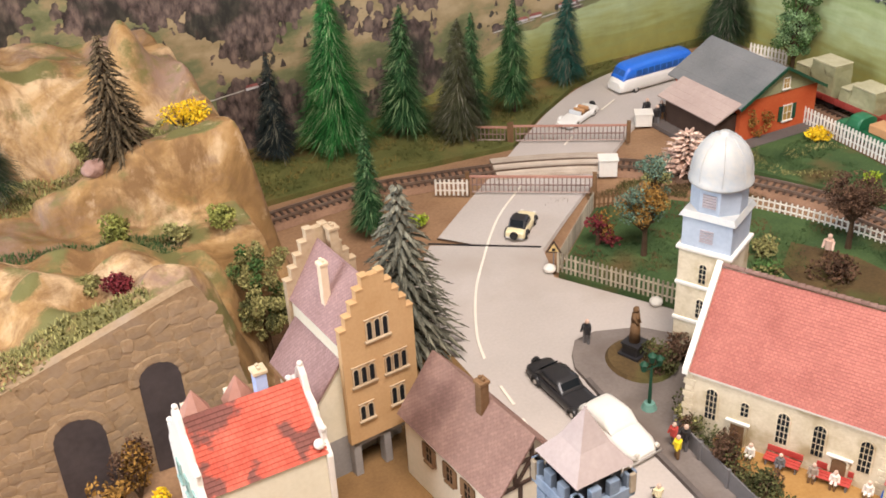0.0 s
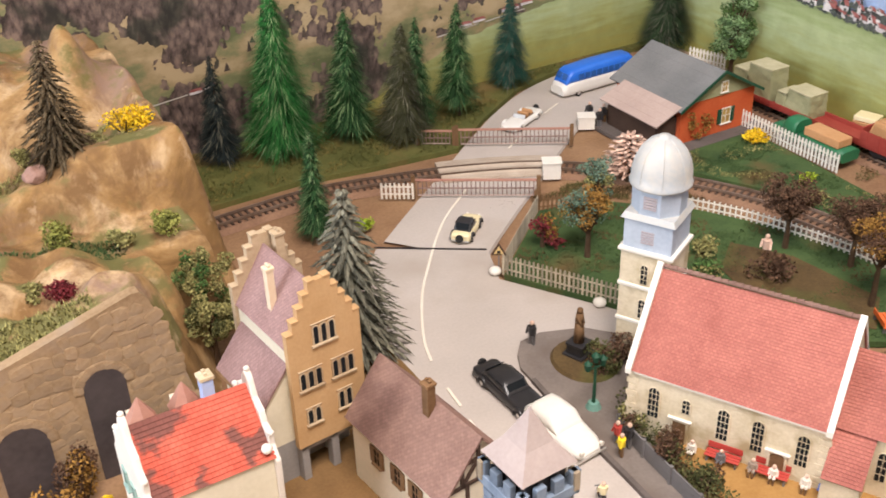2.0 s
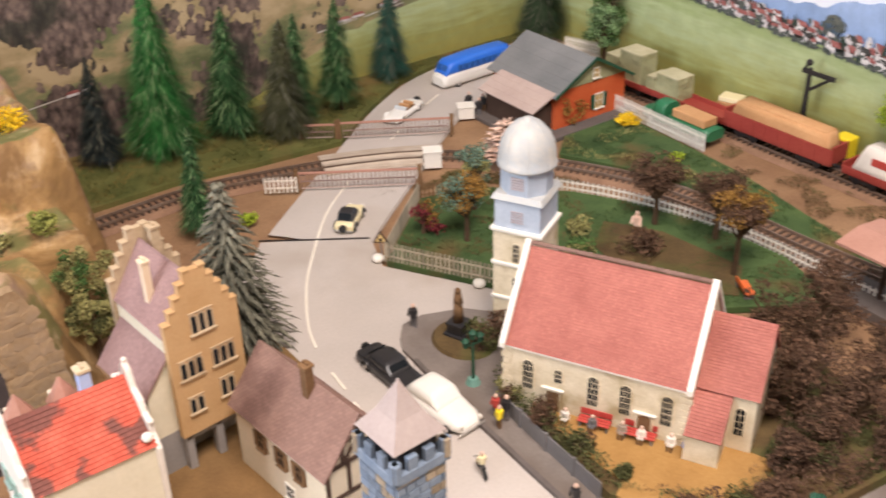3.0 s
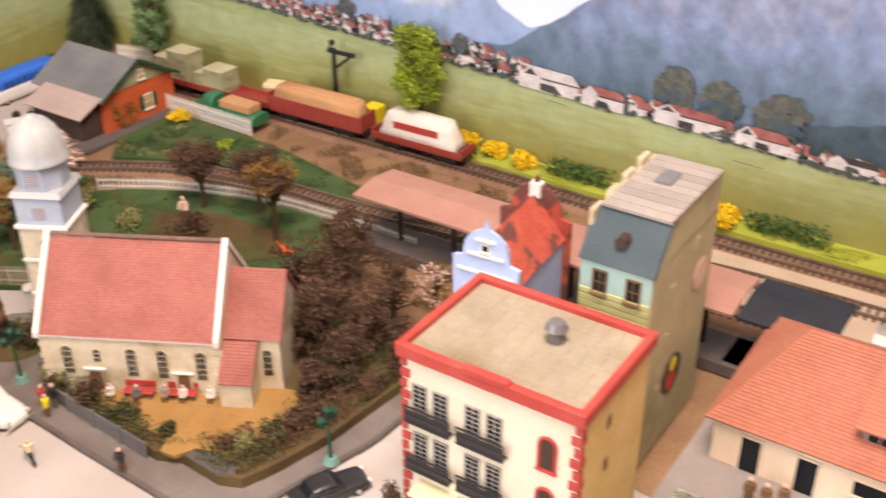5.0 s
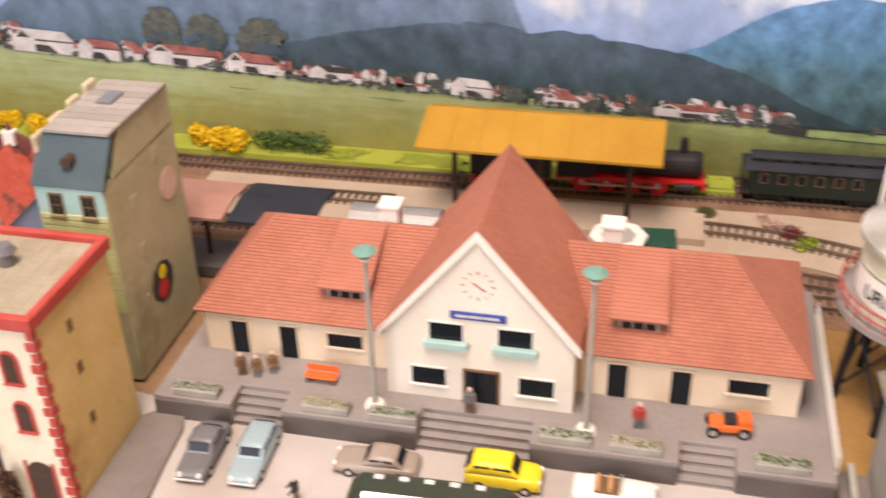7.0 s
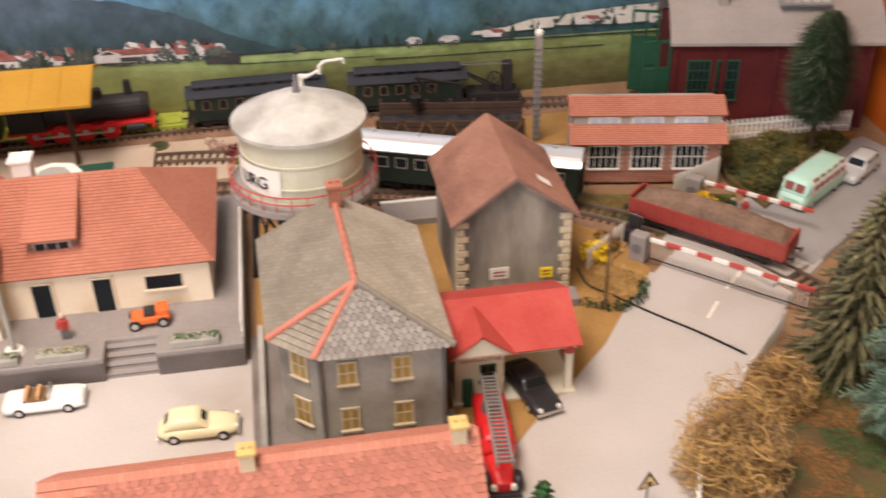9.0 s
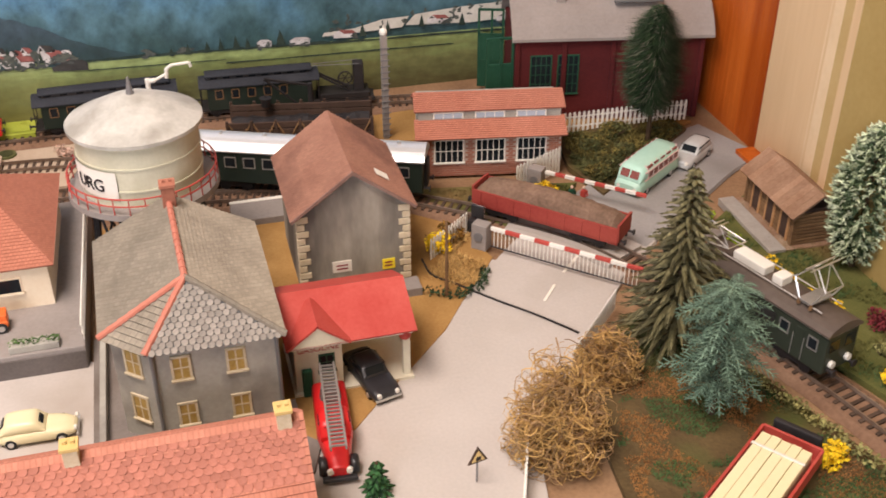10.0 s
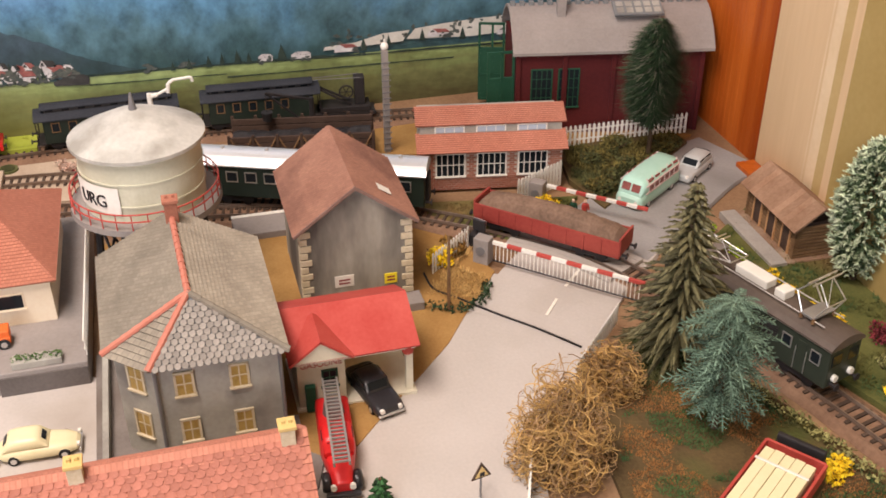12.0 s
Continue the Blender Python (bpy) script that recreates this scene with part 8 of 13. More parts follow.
def engine_shed():
    t = thing("engine_shed", 85.0, -87.6, 0, -101.3, "dark red engine shed with curved grey roof and green doors", "shed")
    L, D, ze = 19.8, 8.6, 9.4
    bm = bmesh.new()
    box(bm, 0.4, L, 0, D, 0, ze)
    part("wall", bm, "shedred", t)
    for x in (0.4, 5.2, 10.2, 15.2, L - 0.5):
        bm = bmesh.new()
        box(bm, x, x + 0.5, -0.25, 0.05, 0, ze - 0.6, 0.05)
        part("pilaster", bm, "shedred", t)
    bm = bmesh.new()
    N = 12
    pts = [(-0.6 + (D + 1.2) * k / N, ze - 0.2 + 3.4 * math.sin(math.pi * k / N) ** 0.85) for k in range(N + 1)]
    low = [(y, z - 0.3) for y, z in pts[::-1]]
    prism(bm, [(-y, z) for y, z in pts + low], L + 0.8, Matrix.Rotation(-math.pi / 2, 4, "Z"))
    roof = part("roof", bm, "terrace", t, "weathered grey curved roof")
    for k in range(21):
        bm = bmesh.new()
        x = 0.2 + k * 0.96
        box(bm, x, x + 0.5, D / 2 - 0.3, D / 2 + 0.3, ze + 3.1, ze + 3.55, 0.03)
        part("ridge_vent", bm, "slate", roof)
    bm = bmesh.new()
    box(bm, 10.4, 15.4, 1.2, 3.4, 0, 0.3, 0.05, m=Matrix.Translation((0, 0, ze + 2.35)) @ Matrix.Rotation(radians(20), 4, "X"))
    sk = part("skylight", bm, "slate", roof)
    for k in range(5):
        for q in range(2):
            bm = bmesh.new()
            box(bm, 10.7 + k * 0.94, 11.4 + k * 0.94, 1.45 + q * 0.95, 2.2 + q * 0.95, 0.28, 0.36, m=Matrix.Translation((0, 0, ze + 2.35)) @ Matrix.Rotation(radians(20), 4, "X"))
            part("pane", bm, "greywall", sk)
    chimney(t, 5.2, 2.6, ze + 1.8, ze + 4.6, 0.9, "terrace")
    for x in (3.1, 5.9):
        window(t, Matrix.Translation((x, 0, 3.1)), 2.1, 4.1, "greenpaint", "glass", (3, 3), False, fw=0.14)
    # open double doors at the north end
    for y, a in ((0.2, 100), (D - 0.2, -100)):
        bm = bmesh.new()
        m = Matrix.Translation((0.3, y, 0)) @ Matrix.Rotation(radians(180 + (8 if y < 1 else -8)), 4, "Z")
        for x in (0, 1.2, 2.6):
            box(bm, x, x + 0.25, -0.1, 0.1, 0.3, 9.2, m=m)
        for z in (0.3, 3.2, 6.2, 9.0):
            box(bm, 0, 2.8, -0.1, 0.1, z, z + 0.25, m=m)
        d = part("door", bm, "greenpaint", t, "open dark green framed shed door")
        bm = bmesh.new()
        box(bm, 0.1, 2.7, -0.04, 0.04, 0.3, 6.3, m=m)
        part("door_panel", bm, "greenpaint", d)


engine_shed()


def wooden_hut():
    t = thing("wooden_hut", 58.9, -105.0, 0, -1.0, "brown log hut with worn plank roof and porch", "hut")
    bm = bmesh.new()
    box(bm, -3.9, 3.9, -1.9, 2.0, 0.3, 3.6)
    part("wall", bm, "darkwood", t)
    for k in range(9):
        for p, q in (((-4.1, 2.05), (4.1, 2.05)), ((3.95, -2.0), (3.95, 2.3)), ((-3.95, -2.0), (-3.95, 2.3))):
            bm = bmesh.new()
            rod(bm, (*p, 0.5 + k * 0.33), (*q, 0.5 + k * 0.33), 0.18, n=7)
            part("log", bm, "wood", t)
    for x in (-2.6, -0.2, 2.2):
        bm = bmesh.new()
        box(bm, x - 0.55, x + 0.55, 2.1, 2.28, 0.5, 2.7, 0.03)
        part("door" if x == -0.2 else "shutter", bm, "darkwood", t)
        bm = bmesh.new()
        for s in (-1, 1):
            box(bm, x + s * 0.62 - 0.08, x + s * 0.62 + 0.08, 2.1, 2.34, 0.4, 2.8)
        box(bm, x - 0.7, x + 0.7, 2.1, 2.34, 2.75, 2.9)
        part("door_frame", bm, "cloth", t)
    bm = bmesh.new()
    box(bm, -4.6, 4.6, -2.2, 2.98, -0.3, 0.35, 0.05)
    part("porch", bm, "hutroof", t)
    for s in (1, -1):
        for k in range(12):
            bm = bmesh.new()
            x = -4.6 + k * 0.77
            e = 2.9 if s > 0 else -2.4
            sheet(bm, [(x, e, 3.3), (x + 0.755, e, 3.3), (x + 0.755, 0.3, 5.2), (x, 0.3, 5.2)], 0.16 + 0.03 * (k % 2))
            part("roof_plank", bm, "hutroof", t)
    bm = bmesh.new()
    box(bm, -4.7, 4.7, 3.0, 4.5, -0.2, 0.5, 0.04)
    part("step_board", bm, "plank", t, "pale worn board before the hut")


wooden_hut()


def crossing_house():
    t = thing("crossing_house", 0, 0, 0, 0, "crossing keeper's house with slate roof and orange-red walls", "house")
    x0, x1, y0, y1, ze, zr = 76.6, 87.6, 80.4, 91.6, 4.9, 7.9
    bm = bmesh.new()
    gable_body(bm, x0, x1, y0, y1, 0, ze, zr, "y")
    part("wall", bm, mat("orange_red_wall", (0.48, 0.075, 0.022), (0.58, 0.13, 0.045), 0.8, 3, 0.3, 0.2), t)
    bm = bmesh.new()
    xm = (x0 + x1) / 2
    prism(bm, [(x0, ze), (x1, ze), (xm, zr)], 0.12, Matrix.Translation((0, y0 - 0.1, 0)))
    part("gable_board", bm, "camo", t, "pale green boarded gable")
    gable_roof(t, x0, x1, y0, y1, ze, zr + 0.1, 5, "slate", "y", 0.7, thick=0.03)
    bm = bmesh.new()
    for s in (-1, 1):
        hw = (x1 - x0) / 2 + 0.7
        prism(bm, [(xm, zr + 0.25), (xm + s * hw, ze - 0.25), (xm + s * hw, ze - 0.6), (xm, zr - 0.15)], 0.14, Matrix.Translation((0, y0 - 0.86, 0)))
    part("bargeboard", bm, "greenpaint", t)
    window(t, Matrix.Translation((83.4, y0, 1.3)), 1.3, 1.8, "trim", "lit", (1, 1), shutters="greenpaint")
    window(t, Matrix.Translation((xm + 0.6, y0 - 0.1, 5.3)), 0.9, 1.2, "trim", "lit", (1, 1))
    bm = bmesh.new()
    box(bm, 73.6, x0, 81.0, 89.5, 0, 3.4)
    part("annex_wall", bm, "darkwood", t)
    slope_part("annex_roof", t, (72.9, 90.2, 3.3), (72.9, 80.2, 3.3), (x0, 80.2, 4.9), (x0, 90.2, 4.9), 4, "pinkroof", 0.03, "pale pinkish grey lean-to roof")
    bm = bmesh.new()
    box(bm, 72, 88.6, 78.6, 92.4, -0.3, 0.25, 0.06)
    part("plinth", bm, "pave", t)


crossing_house()

# ---- trees and bushes ----


def crown_mesh(name, tris, material, parent, label=""):
    vs = [v for t in tris for v in t]
    fs, k = [], 0
    for t in tris:
        fs.append(tuple(range(k, k + len(t))))
        k += len(t)
    return mesh_object(name, vs, fs, material, parent, label)


def trunk_part(parent, h, r, material="bark", lean=0.0):
    bm = bmesh.new()
    rod(bm, (0, 0, -0.2), (lean, 0, h), r, r * 0.25, 7)
    return part("trunk", bm, material, parent)


def brush_fir(x, y, z, h, r, material, seed, label, n=3600, bare=0.06, drop=0.45, wid=0.11, egg=False):
    """A bottle-brush fir: tufts of fine bent bristles round a wire trunk, dark at heart, frayed outside."""
    t = thing("fir_tree", x, y, z, 0, label, "tree", "fir trees")
    trunk_part(t, h * 0.97, 0.26)
    rr = random.Random(seed)
    tris, tips = [], []
    tufts_wanted = int(n / 10)
    for k in range(tufts_wanted):
        u = (k + rr.random()) / tufts_wanted
        u = u if egg else u ** 1.3
        base = h * (bare + (1 - bare) * u)
        full = r * (math.sin(math.pi * (0.22 + 0.75 * u)) ** 0.62 if egg else ((1 - u) ** 0.8 + 0.045)) * rr.uniform(0.8, 1.14)
        aim = k * 2.39996 + rr.uniform(-0.4, 0.4)
        sag = drop * rr.uniform(0.2, 1.2)
        for _ in range(17):
            a = aim + rr.gauss(0, 0.17)
            reach = full * rr.uniform(0.62, 1.1)
            lift = rr.gauss(0, 0.1) * reach
            c, s = math.cos(a), math.sin(a)
            ce, se = math.cos(a + rr.uniform(-0.14, 0.14)), math.sin(a + rr.uniform(-0.14, 0.14))
            w = wid * rr.uniform(0.2, 0.42)
            top = base + full * 0.3
            i, m = reach * rr.uniform(0.03, 0.3), reach * 0.62
            z0, z1, z2 = top + lift * 0.3, top + lift - sag * reach * 0.35, top + lift - sag * reach
            z1, z2 = max(0.3, z1), max(0.12, z2)
            p0a, p0b = (c * i - s * w, s * i + c * w, z0), (c * i + s * w, s * i - c * w, z0 + w * 0.5)
            p1a, p1b = (c * m - s * w, s * m + c * w, z1), (c * m + s * w, s * m - c * w, z1 + w * 0.5)
            tip = (ce * reach, se * reach, z2)
            out = tips if rr.random() < 0.16 else tris
            out += [(p0a, p0b, p1b, p1a), (p1a, p1b, tip)]
    crown_mesh("crown", tris, material, t)
    crown_mesh("outer_crown", tips, "needletip" if material in ("greenfir", "firmid") else "greyfir", t, "paler outer bristles")
    return t


def plastic_fir(x, y, z, h, r, material, seed, label, tiers=15, per=15, droop=0.45, power=0.85, twig=0.2, bare=0.05, fat=1.0):
    """A moulded plastic fir: whorls of thick twigs with short side needles."""
    t = thing("fir_tree", x, y, z, 0, label, "tree", "fir trees")
    trunk_part(t, h * 0.97, 0.4)
    rr = random.Random(seed)
    tris = []
    for k in range(tiers):
        u = k / tiers
        zz = h * (bare + (1 - bare) * u)
        reach = r * ((1 - u) ** power) + 0.25
        m = max(6, int(per * (0.45 + 0.55 * (1 - u))))
        for j in range(m):
            a = math.tau * (j + 0.5 * (k % 2)) / m + rr.uniform(-0.15, 0.15)
            q = reach * rr.uniform(0.8, 1.08)
            c, s = math.cos(a), math.sin(a)
            rise = rr.uniform(-0.1, 0.1) * q
            p = [Vector((c * q * f, s * q * f, zz + rise * f + q * 0.18 * math.sin(f * 2.2) - droop * q * f * f)) for f in (0.05, 0.4, 0.75, 1.0)]
            wide = [0.13 * fat, 0.2 * fat, 0.16 * fat, 0.02]
            side = Vector((-s, c, 0))
            for i in range(3):
                a0, a1, b0, b1 = p[i] - side * wide[i], p[i] + side * wide[i], p[i + 1] - side * wide[i + 1], p[i + 1] + side * wide[i + 1]
                up = Vector((0, 0, 0.16 * fat))
                tris += [(a0, p[i] + up, p[i + 1] + up * (0.7 if i < 2 else 0), b0), (p[i] + up, a1, b1, p[i + 1] + up * (0.7 if i < 2 else 0)), (a0, b0, b1, a1)]
            for i in range(7):
                f = 0.3 + 0.7 * i / 7
                g = p[0].lerp(p[3], f)
                g.z = zz + rise * f + q * 0.18 * math.sin(f * 2.2) - droop * q * f * f
                sgn = 1 if i % 2 else -1
                tip = g + side * sgn * twig * q * 0.55 * (1.1 - f * 0.6) + Vector((c, s, 0)) * 0.16 * q + Vector((0, 0, -0.06 * q))
                w = Vector((c, s, 0)) * 0.09 * fat
                tris += [(g - w, g + w, tip), (g + Vector((0, 0, 0.1)), g - w, tip)]
    crown_mesh("crown", tris, material, t)
    return t


def leaf_cloud(tris, rr, centre, rx, rz, n, size):
    for _ in range(n):
        d = Vector((rr.gauss(0, 1), rr.gauss(0, 1), rr.gauss(0, 1))).normalized() * rr.uniform(0.55, 1.0)
        p = Vector(centre) + Vector((d.x * rx, d.y * rx, d.z * rz))
        a = Vector((rr.gauss(0, 1), rr.gauss(0, 1), rr.gauss(0, 1))).normalized() * size * rr.uniform(0.6, 1.3)
        b = a.cross(Vector((rr.gauss(0, 1), rr.gauss(0, 1), rr.gauss(0, 1)))).normalized() * size * rr.uniform(0.4, 0.9)
        tris += [(p - a, p + b, p + a), (p + a, p - b, p - a)] if rr.random() < 0.5 else [(p - a, p + b, p + a, p - b)]


def leafy_tree(x, y, z, h, r, material, seed, label, n=900, size=0.22, bare=0.35, clumps=9, second=None, name="tree", squash=0.8, lump=(0.36, 0.52)):
    t = thing(name, x, y, z, 0, label, "tree")
    rr = random.Random(seed)
    bm = bmesh.new()
    rod(bm, (0, 0, -0.2), (0, 0, h * 0.75), 0.32, 0.12, 7)
    spots = []
    for k in range(clumps):
        a = rr.uniform(0, math.tau)
        zz = h * rr.uniform(bare + 0.1, 0.92)
        q = r * rr.uniform(0.15, 0.72) * (1.15 - 0.5 * zz / h)
        c = (q * math.cos(a), q * math.sin(a), zz)
        spots.append(c)
        rod(bm, (0, 0, zz * 0.6), c, 0.13, 0.04, 5)
    part("trunk", bm, "bark", t)
    first, other = [], []
    for k, c in enumerate(spots):
        leaf_cloud(other if second and k % 3 == 0 else first, rr, c, r * rr.uniform(*lump), r * (lump[0] + lump[1]) * 0.45 * squash, n // clumps, size)
    crown_mesh("crown", first, material, t)
    if other:
        crown_mesh("crown", other, second, t)
    return t


def bush(x, y, z, r, h, material, seed, label, n=420, size=0.2, second=None, name="bush"):
    t = thing(name, x, y, z, 0, label, "bush")
    rr = random.Random(seed)
    bm = bmesh.new()
    for k in range(5):
        a = rr.uniform(0, math.tau)
        rod(bm, (0, 0, -0.2), (r * 0.6 * math.cos(a), r * 0.6 * math.sin(a), h * 0.6), 0.1, 0.03, 5)
    part("stem", bm, "bark", t)
    first, other = [], []
    for k in range(7):
        a, q = rr.uniform(0, math.tau), r * rr.uniform(0, 0.62)
        leaf_cloud(other if second and k % 3 == 0 else first, rr, (q * math.cos(a), q * math.sin(a), h * rr.uniform(0.3, 0.66)), r * 0.5, h * 0.34, n // 7, size)
    crown_mesh("leaves", first, material, t)
    if other:
        crown_mesh("leaves", other, second, t)
    return t


def cauliflower(x, y, z, r, h, material, seed, label, second):
    """A foam bush on a stem: many small round clumps, pale on top and dark between."""
    t = thing("bush", x, y, 0, 0, label, "bush")
    rr = random.Random(seed)
    bm = bmesh.new()
    rod(bm, (0, 0, -0.2), (0, 0, z + h * 0.5), 0.3, 0.12, 7)
    part("stem", bm, "bark", t)
    first, other = [], []
    for k in range(46):
        d = Vector((rr.gauss(0, 1), rr.gauss(0, 1), rr.gauss(0, 0.8) + 0.2)).normalized() * rr.uniform(0.55, 0.95)
        c = (d.x * r, d.y * r, z + h * 0.5 + d.z * h * 0.5)
        leaf_cloud(other if k % 4 == 0 else first, rr, c, r * rr.uniform(0.2, 0.3), r * 0.2, 85, 0.13)
    crown_mesh("leaves", first, material, t)
    crown_mesh("leaves", other, second, t)
    return t


def lacy_fir(x, y, z, h, r, material, seed, label):
    """A moulded lacy tree: tiers of flat feathered fronds on a bare trunk."""
    t = thing("tree", x, y, z, 0, label, "tree")
    trunk_part(t, h * 0.95, 0.3)
    rr = random.Random(seed)
    tris = []
    for k in range(15):
        u = k / 14
        zz = h * (0.2 + 0.76 * u)
        reach = r * (0.6 + 0.4 * math.sin(math.pi * (0.1 + 0.75 * u))) * (1.0 if k % 3 else 0.8) * (0.72 if 6 <= k <= 8 else 1.0) * (0.6 if k > 12 else 0.95)
        for j in range(8):
            a = math.tau * (j + 0.37 * k) / 8 + rr.uniform(-0.2, 0.2)
            q = reach * rr.uniform(0.75, 1.1)
            ahead, side = Vector((math.cos(a), math.sin(a), 0)), Vector((-math.sin(a), math.cos(a), 0))
            tilt = rr.uniform(-0.15, 0.3)
            at = lambda f: ahead * q * f + Vector((0, 0, zz + q * (tilt * f + 0.28 * f - 0.55 * f * f)))
            for i in range(10):
                f0, f1 = i / 10, (i + 1) / 10
                tris.append((at(f0) - side * 0.06, at(f0) + side * 0.06, at(f1) + side * 0.04, at(f1) - side * 0.04))
                if i < 2:
                    continue
                for sg in (-1, 1):
                    n = (side * sg * 0.9 + ahead * 0.75).normalized()
                    m = 0.34 * q * (1.15 - f0 * 0.75) * rr.uniform(0.75, 1.15)
                    for e in range(4):
                        g = at(f0) + n * m * e / 4 - Vector((0, 0, 0.05 * m * e))
                        w = ahead * 0.07 * (1 - e / 6)
                        tip = g + n * m * 0.3
                        tris.append((g - w, g + w, tip))
                        for d in (-1, 1):
                            b = (n + (ahead if d > 0 else side * sg) * 0.8).normalized()
                            o = g + b * m * 0.24 * (1.1 - e / 5) - Vector((0, 0, 0.04))
                            c = n * 0.085
                            tris.append((g - c, g + c, o + c * 0.8, o - c * 0.8))
    crown_mesh("crown", tris, material, t)
    return t


def frosted_conifer(x, y, z, h, r, seed):
    """An egg-shaped conifer of small pale leaf tufts over a dark green heart."""
    t = thing("conifer", x, y, z, 0, "frosted white-green conifer beside the log hut", "tree")
    trunk_part(t, h * 0.9, 0.3)
    rr = random.Random(seed)
    pale, dark = [], []
    for k in range(620):
        u, a = (k + rr.random()) / 620, k * 2.39996 + rr.uniform(-0.3, 0.3)
        q = r * math.sin(math.pi * (0.15 + 0.81 * u)) ** 0.7 * rr.uniform(0.86, 1.06)
        away = Vector((math.cos(a), math.sin(a), rr.uniform(-0.5, 0.15) + 0.5 * u)).normalized()
        tip = Vector((q * math.cos(a), q * math.sin(a), h * (0.1 + 0.89 * u)))
        for e in range(34):
            root = tip - away * rr.uniform(0.0, 1.5)
            d = (away + Vector((rr.gauss(0, 0.5), rr.gauss(0, 0.5), rr.gauss(0, 0.5)))).normalized()
            w = d.cross(Vector((rr.gauss(0, 1), rr.gauss(0, 1), rr.gauss(0, 1)))).normalized() * rr.uniform(0.045, 0.08)
            l = rr.uniform(0.3, 0.55)
            out = pale if (root - tip).length < rr.uniform(0.15, 0.75) else dark
            out += [(root - w, root + w, root + d * l * 0.6 + w * 0.9, root + d * l), (root - w, root + d * l, root + d * l * 0.6 - w * 0.9)]
    crown_mesh("crown", pale, "frost", t)
    crown_mesh("crown", dark, "frostheart", t)
    return t


def hedge(points, w, h, z, material, seed, label, size=0.18, dens=70):
    line = smooth_line(points, 0.5)
    t = thing("hedge", line[0].x, line[0].y, z, 0, label, "hedge")
    rr = random.Random(seed)
    tris = []
    for p in line:
        leaf_cloud(tris, rr, (p.x - line[0].x, p.y - line[0].y, h * 0.5), w * 0.5, h * 0.5 * rr.uniform(0.8, 1.2), dens // 3, size)
    crown_mesh("leaves", tris, material, t)
    return t


def tangle(x, y, z, r, h, seed, label, strands=260):
    """Dry curly moss: many thin bent strands."""
    t = thing("dry_bush", x, y, z, 0, label, "bush")
    rr = random.Random(seed)
    tones = ([], []), ([], [])
    for k in range(strands):
        vs, fs = tones[k % 5 < 2]
        d = Vector((rr.gauss(0, 1), rr.gauss(0, 1), abs(rr.gauss(0, 1)) * 0.9 + 0.05)).normalized()
        p = Vector((d.x * r * rr.uniform(0.1, 0.8), d.y * r * rr.uniform(0.1, 0.8), d.z * h * rr.uniform(0.2, 0.85)))
        v = Vector((rr.gauss(0, 1), rr.gauss(0, 1), rr.gauss(0, 0.7))).normalized()
        w = rr.uniform(0.016, 0.046)
        spin = Vector((rr.gauss(0, 1), rr.gauss(0, 1), rr.gauss(0, 1))).normalized()
        prev = None
        for i in range(9):
            n1 = v.cross(spin).normalized() * w
            n2 = v.cross(n1).normalized() * w
            b = len(vs)
            vs += [p + n1, p - n1 * 0.5 + n2 * 0.87, p - n1 * 0.5 - n2 * 0.87]
            if prev is not None:
                for q in range(3):
                    fs.append((prev + q, prev + (q + 1) % 3, b + (q + 1) % 3, b + q))
            prev = b
            p = p + v * rr.uniform(0.3, 0.5)
            v = (v + spin.cross(v) * 0.55 + Vector((rr.gauss(0, 0.25), rr.gauss(0, 0.25), rr.gauss(0, 0.25)))).normalized()
            e = (p.x / r) ** 2 + (p.y / r) ** 2 + (max(0, p.z) / h) ** 2
            if e > 1.0 or p.z < 0.1:
                v = (v - Vector((p.x / r, p.y / r, (p.z - h * 0.4) / h)) * 0.8).normalized()
            p.z = max(p.z, 0.05)
    mesh_object("twig_tangle", *tones[0], "straw", t)
    mesh_object("twig_tangle", *tones[1], "drytwig", t, "browner twigs")
    bm = bmesh.new()
    rod(bm, (0, 0, -0.1), (0, 0, h * 0.45), r * 0.28, 0.1, 9)
    part("stem", bm, "drytwig", t)
    return t


GREEN = "green bottle-brush fir tree in front of the forest print"
brush_fir(38.6, 103.2, 0.2, 20.0, 5.0, "greenfir", 1, "tall bright green bottle-brush fir tree", 6800, wid=0.12)
brush_fir(46.8, 102.8, 0.2, 15.4, 3.9, "firmid", 2, GREEN, 3800)
brush_fir(51.6, 98.6, 0.2, 14.0, 3.7, mat("olive_brown_fir", (0.03, 0.035, 0.014), (0.085, 0.085, 0.04), 0.8, 3, 0.3, 0.0), 3, "brownish green bottle-brush fir tree", 3600)
brush_fir(54.8, 101.2, 0.2, 13.4, 2.9, "firmid", 4, GREEN, 3000)
brush_fir(60.4, 101.4, 0.2, 13.9, 3.3, "firmid", 5, GREEN, 3200, bare=0.14)
brush_fir(71.0, 106.0, 0.2, 12.6, 3.2, mat("blue_green_fir", (0.012, 0.06, 0.045), (0.03, 0.10, 0.07), 0.7, 3, 0.3, 0.0), 6, "dark blue-green bottle-brush fir tree", 3000)
brush_fir(31.8, 105.0, 0.2, 12.6, 3.0, mat("blue_black_fir", (0.010, 0.016, 0.016), (0.03, 0.042, 0.04), 0.8, 3, 0.3, 0.0), 7, "dark fir tree with white specks", 2600)
brush_fir(33.8, 84.2, 0, 11.6, 2.3, "firmid", 8, "slender green fir tree beside the village road", 2600)
plastic_fir(28.4, 65.2, 0, 15.6, 5.0, "greyfir", 9, "grey-green plastic fir tree behind the houses", 20, 17, 0.42, 0.8, 0.3, 0.05, 1.2)
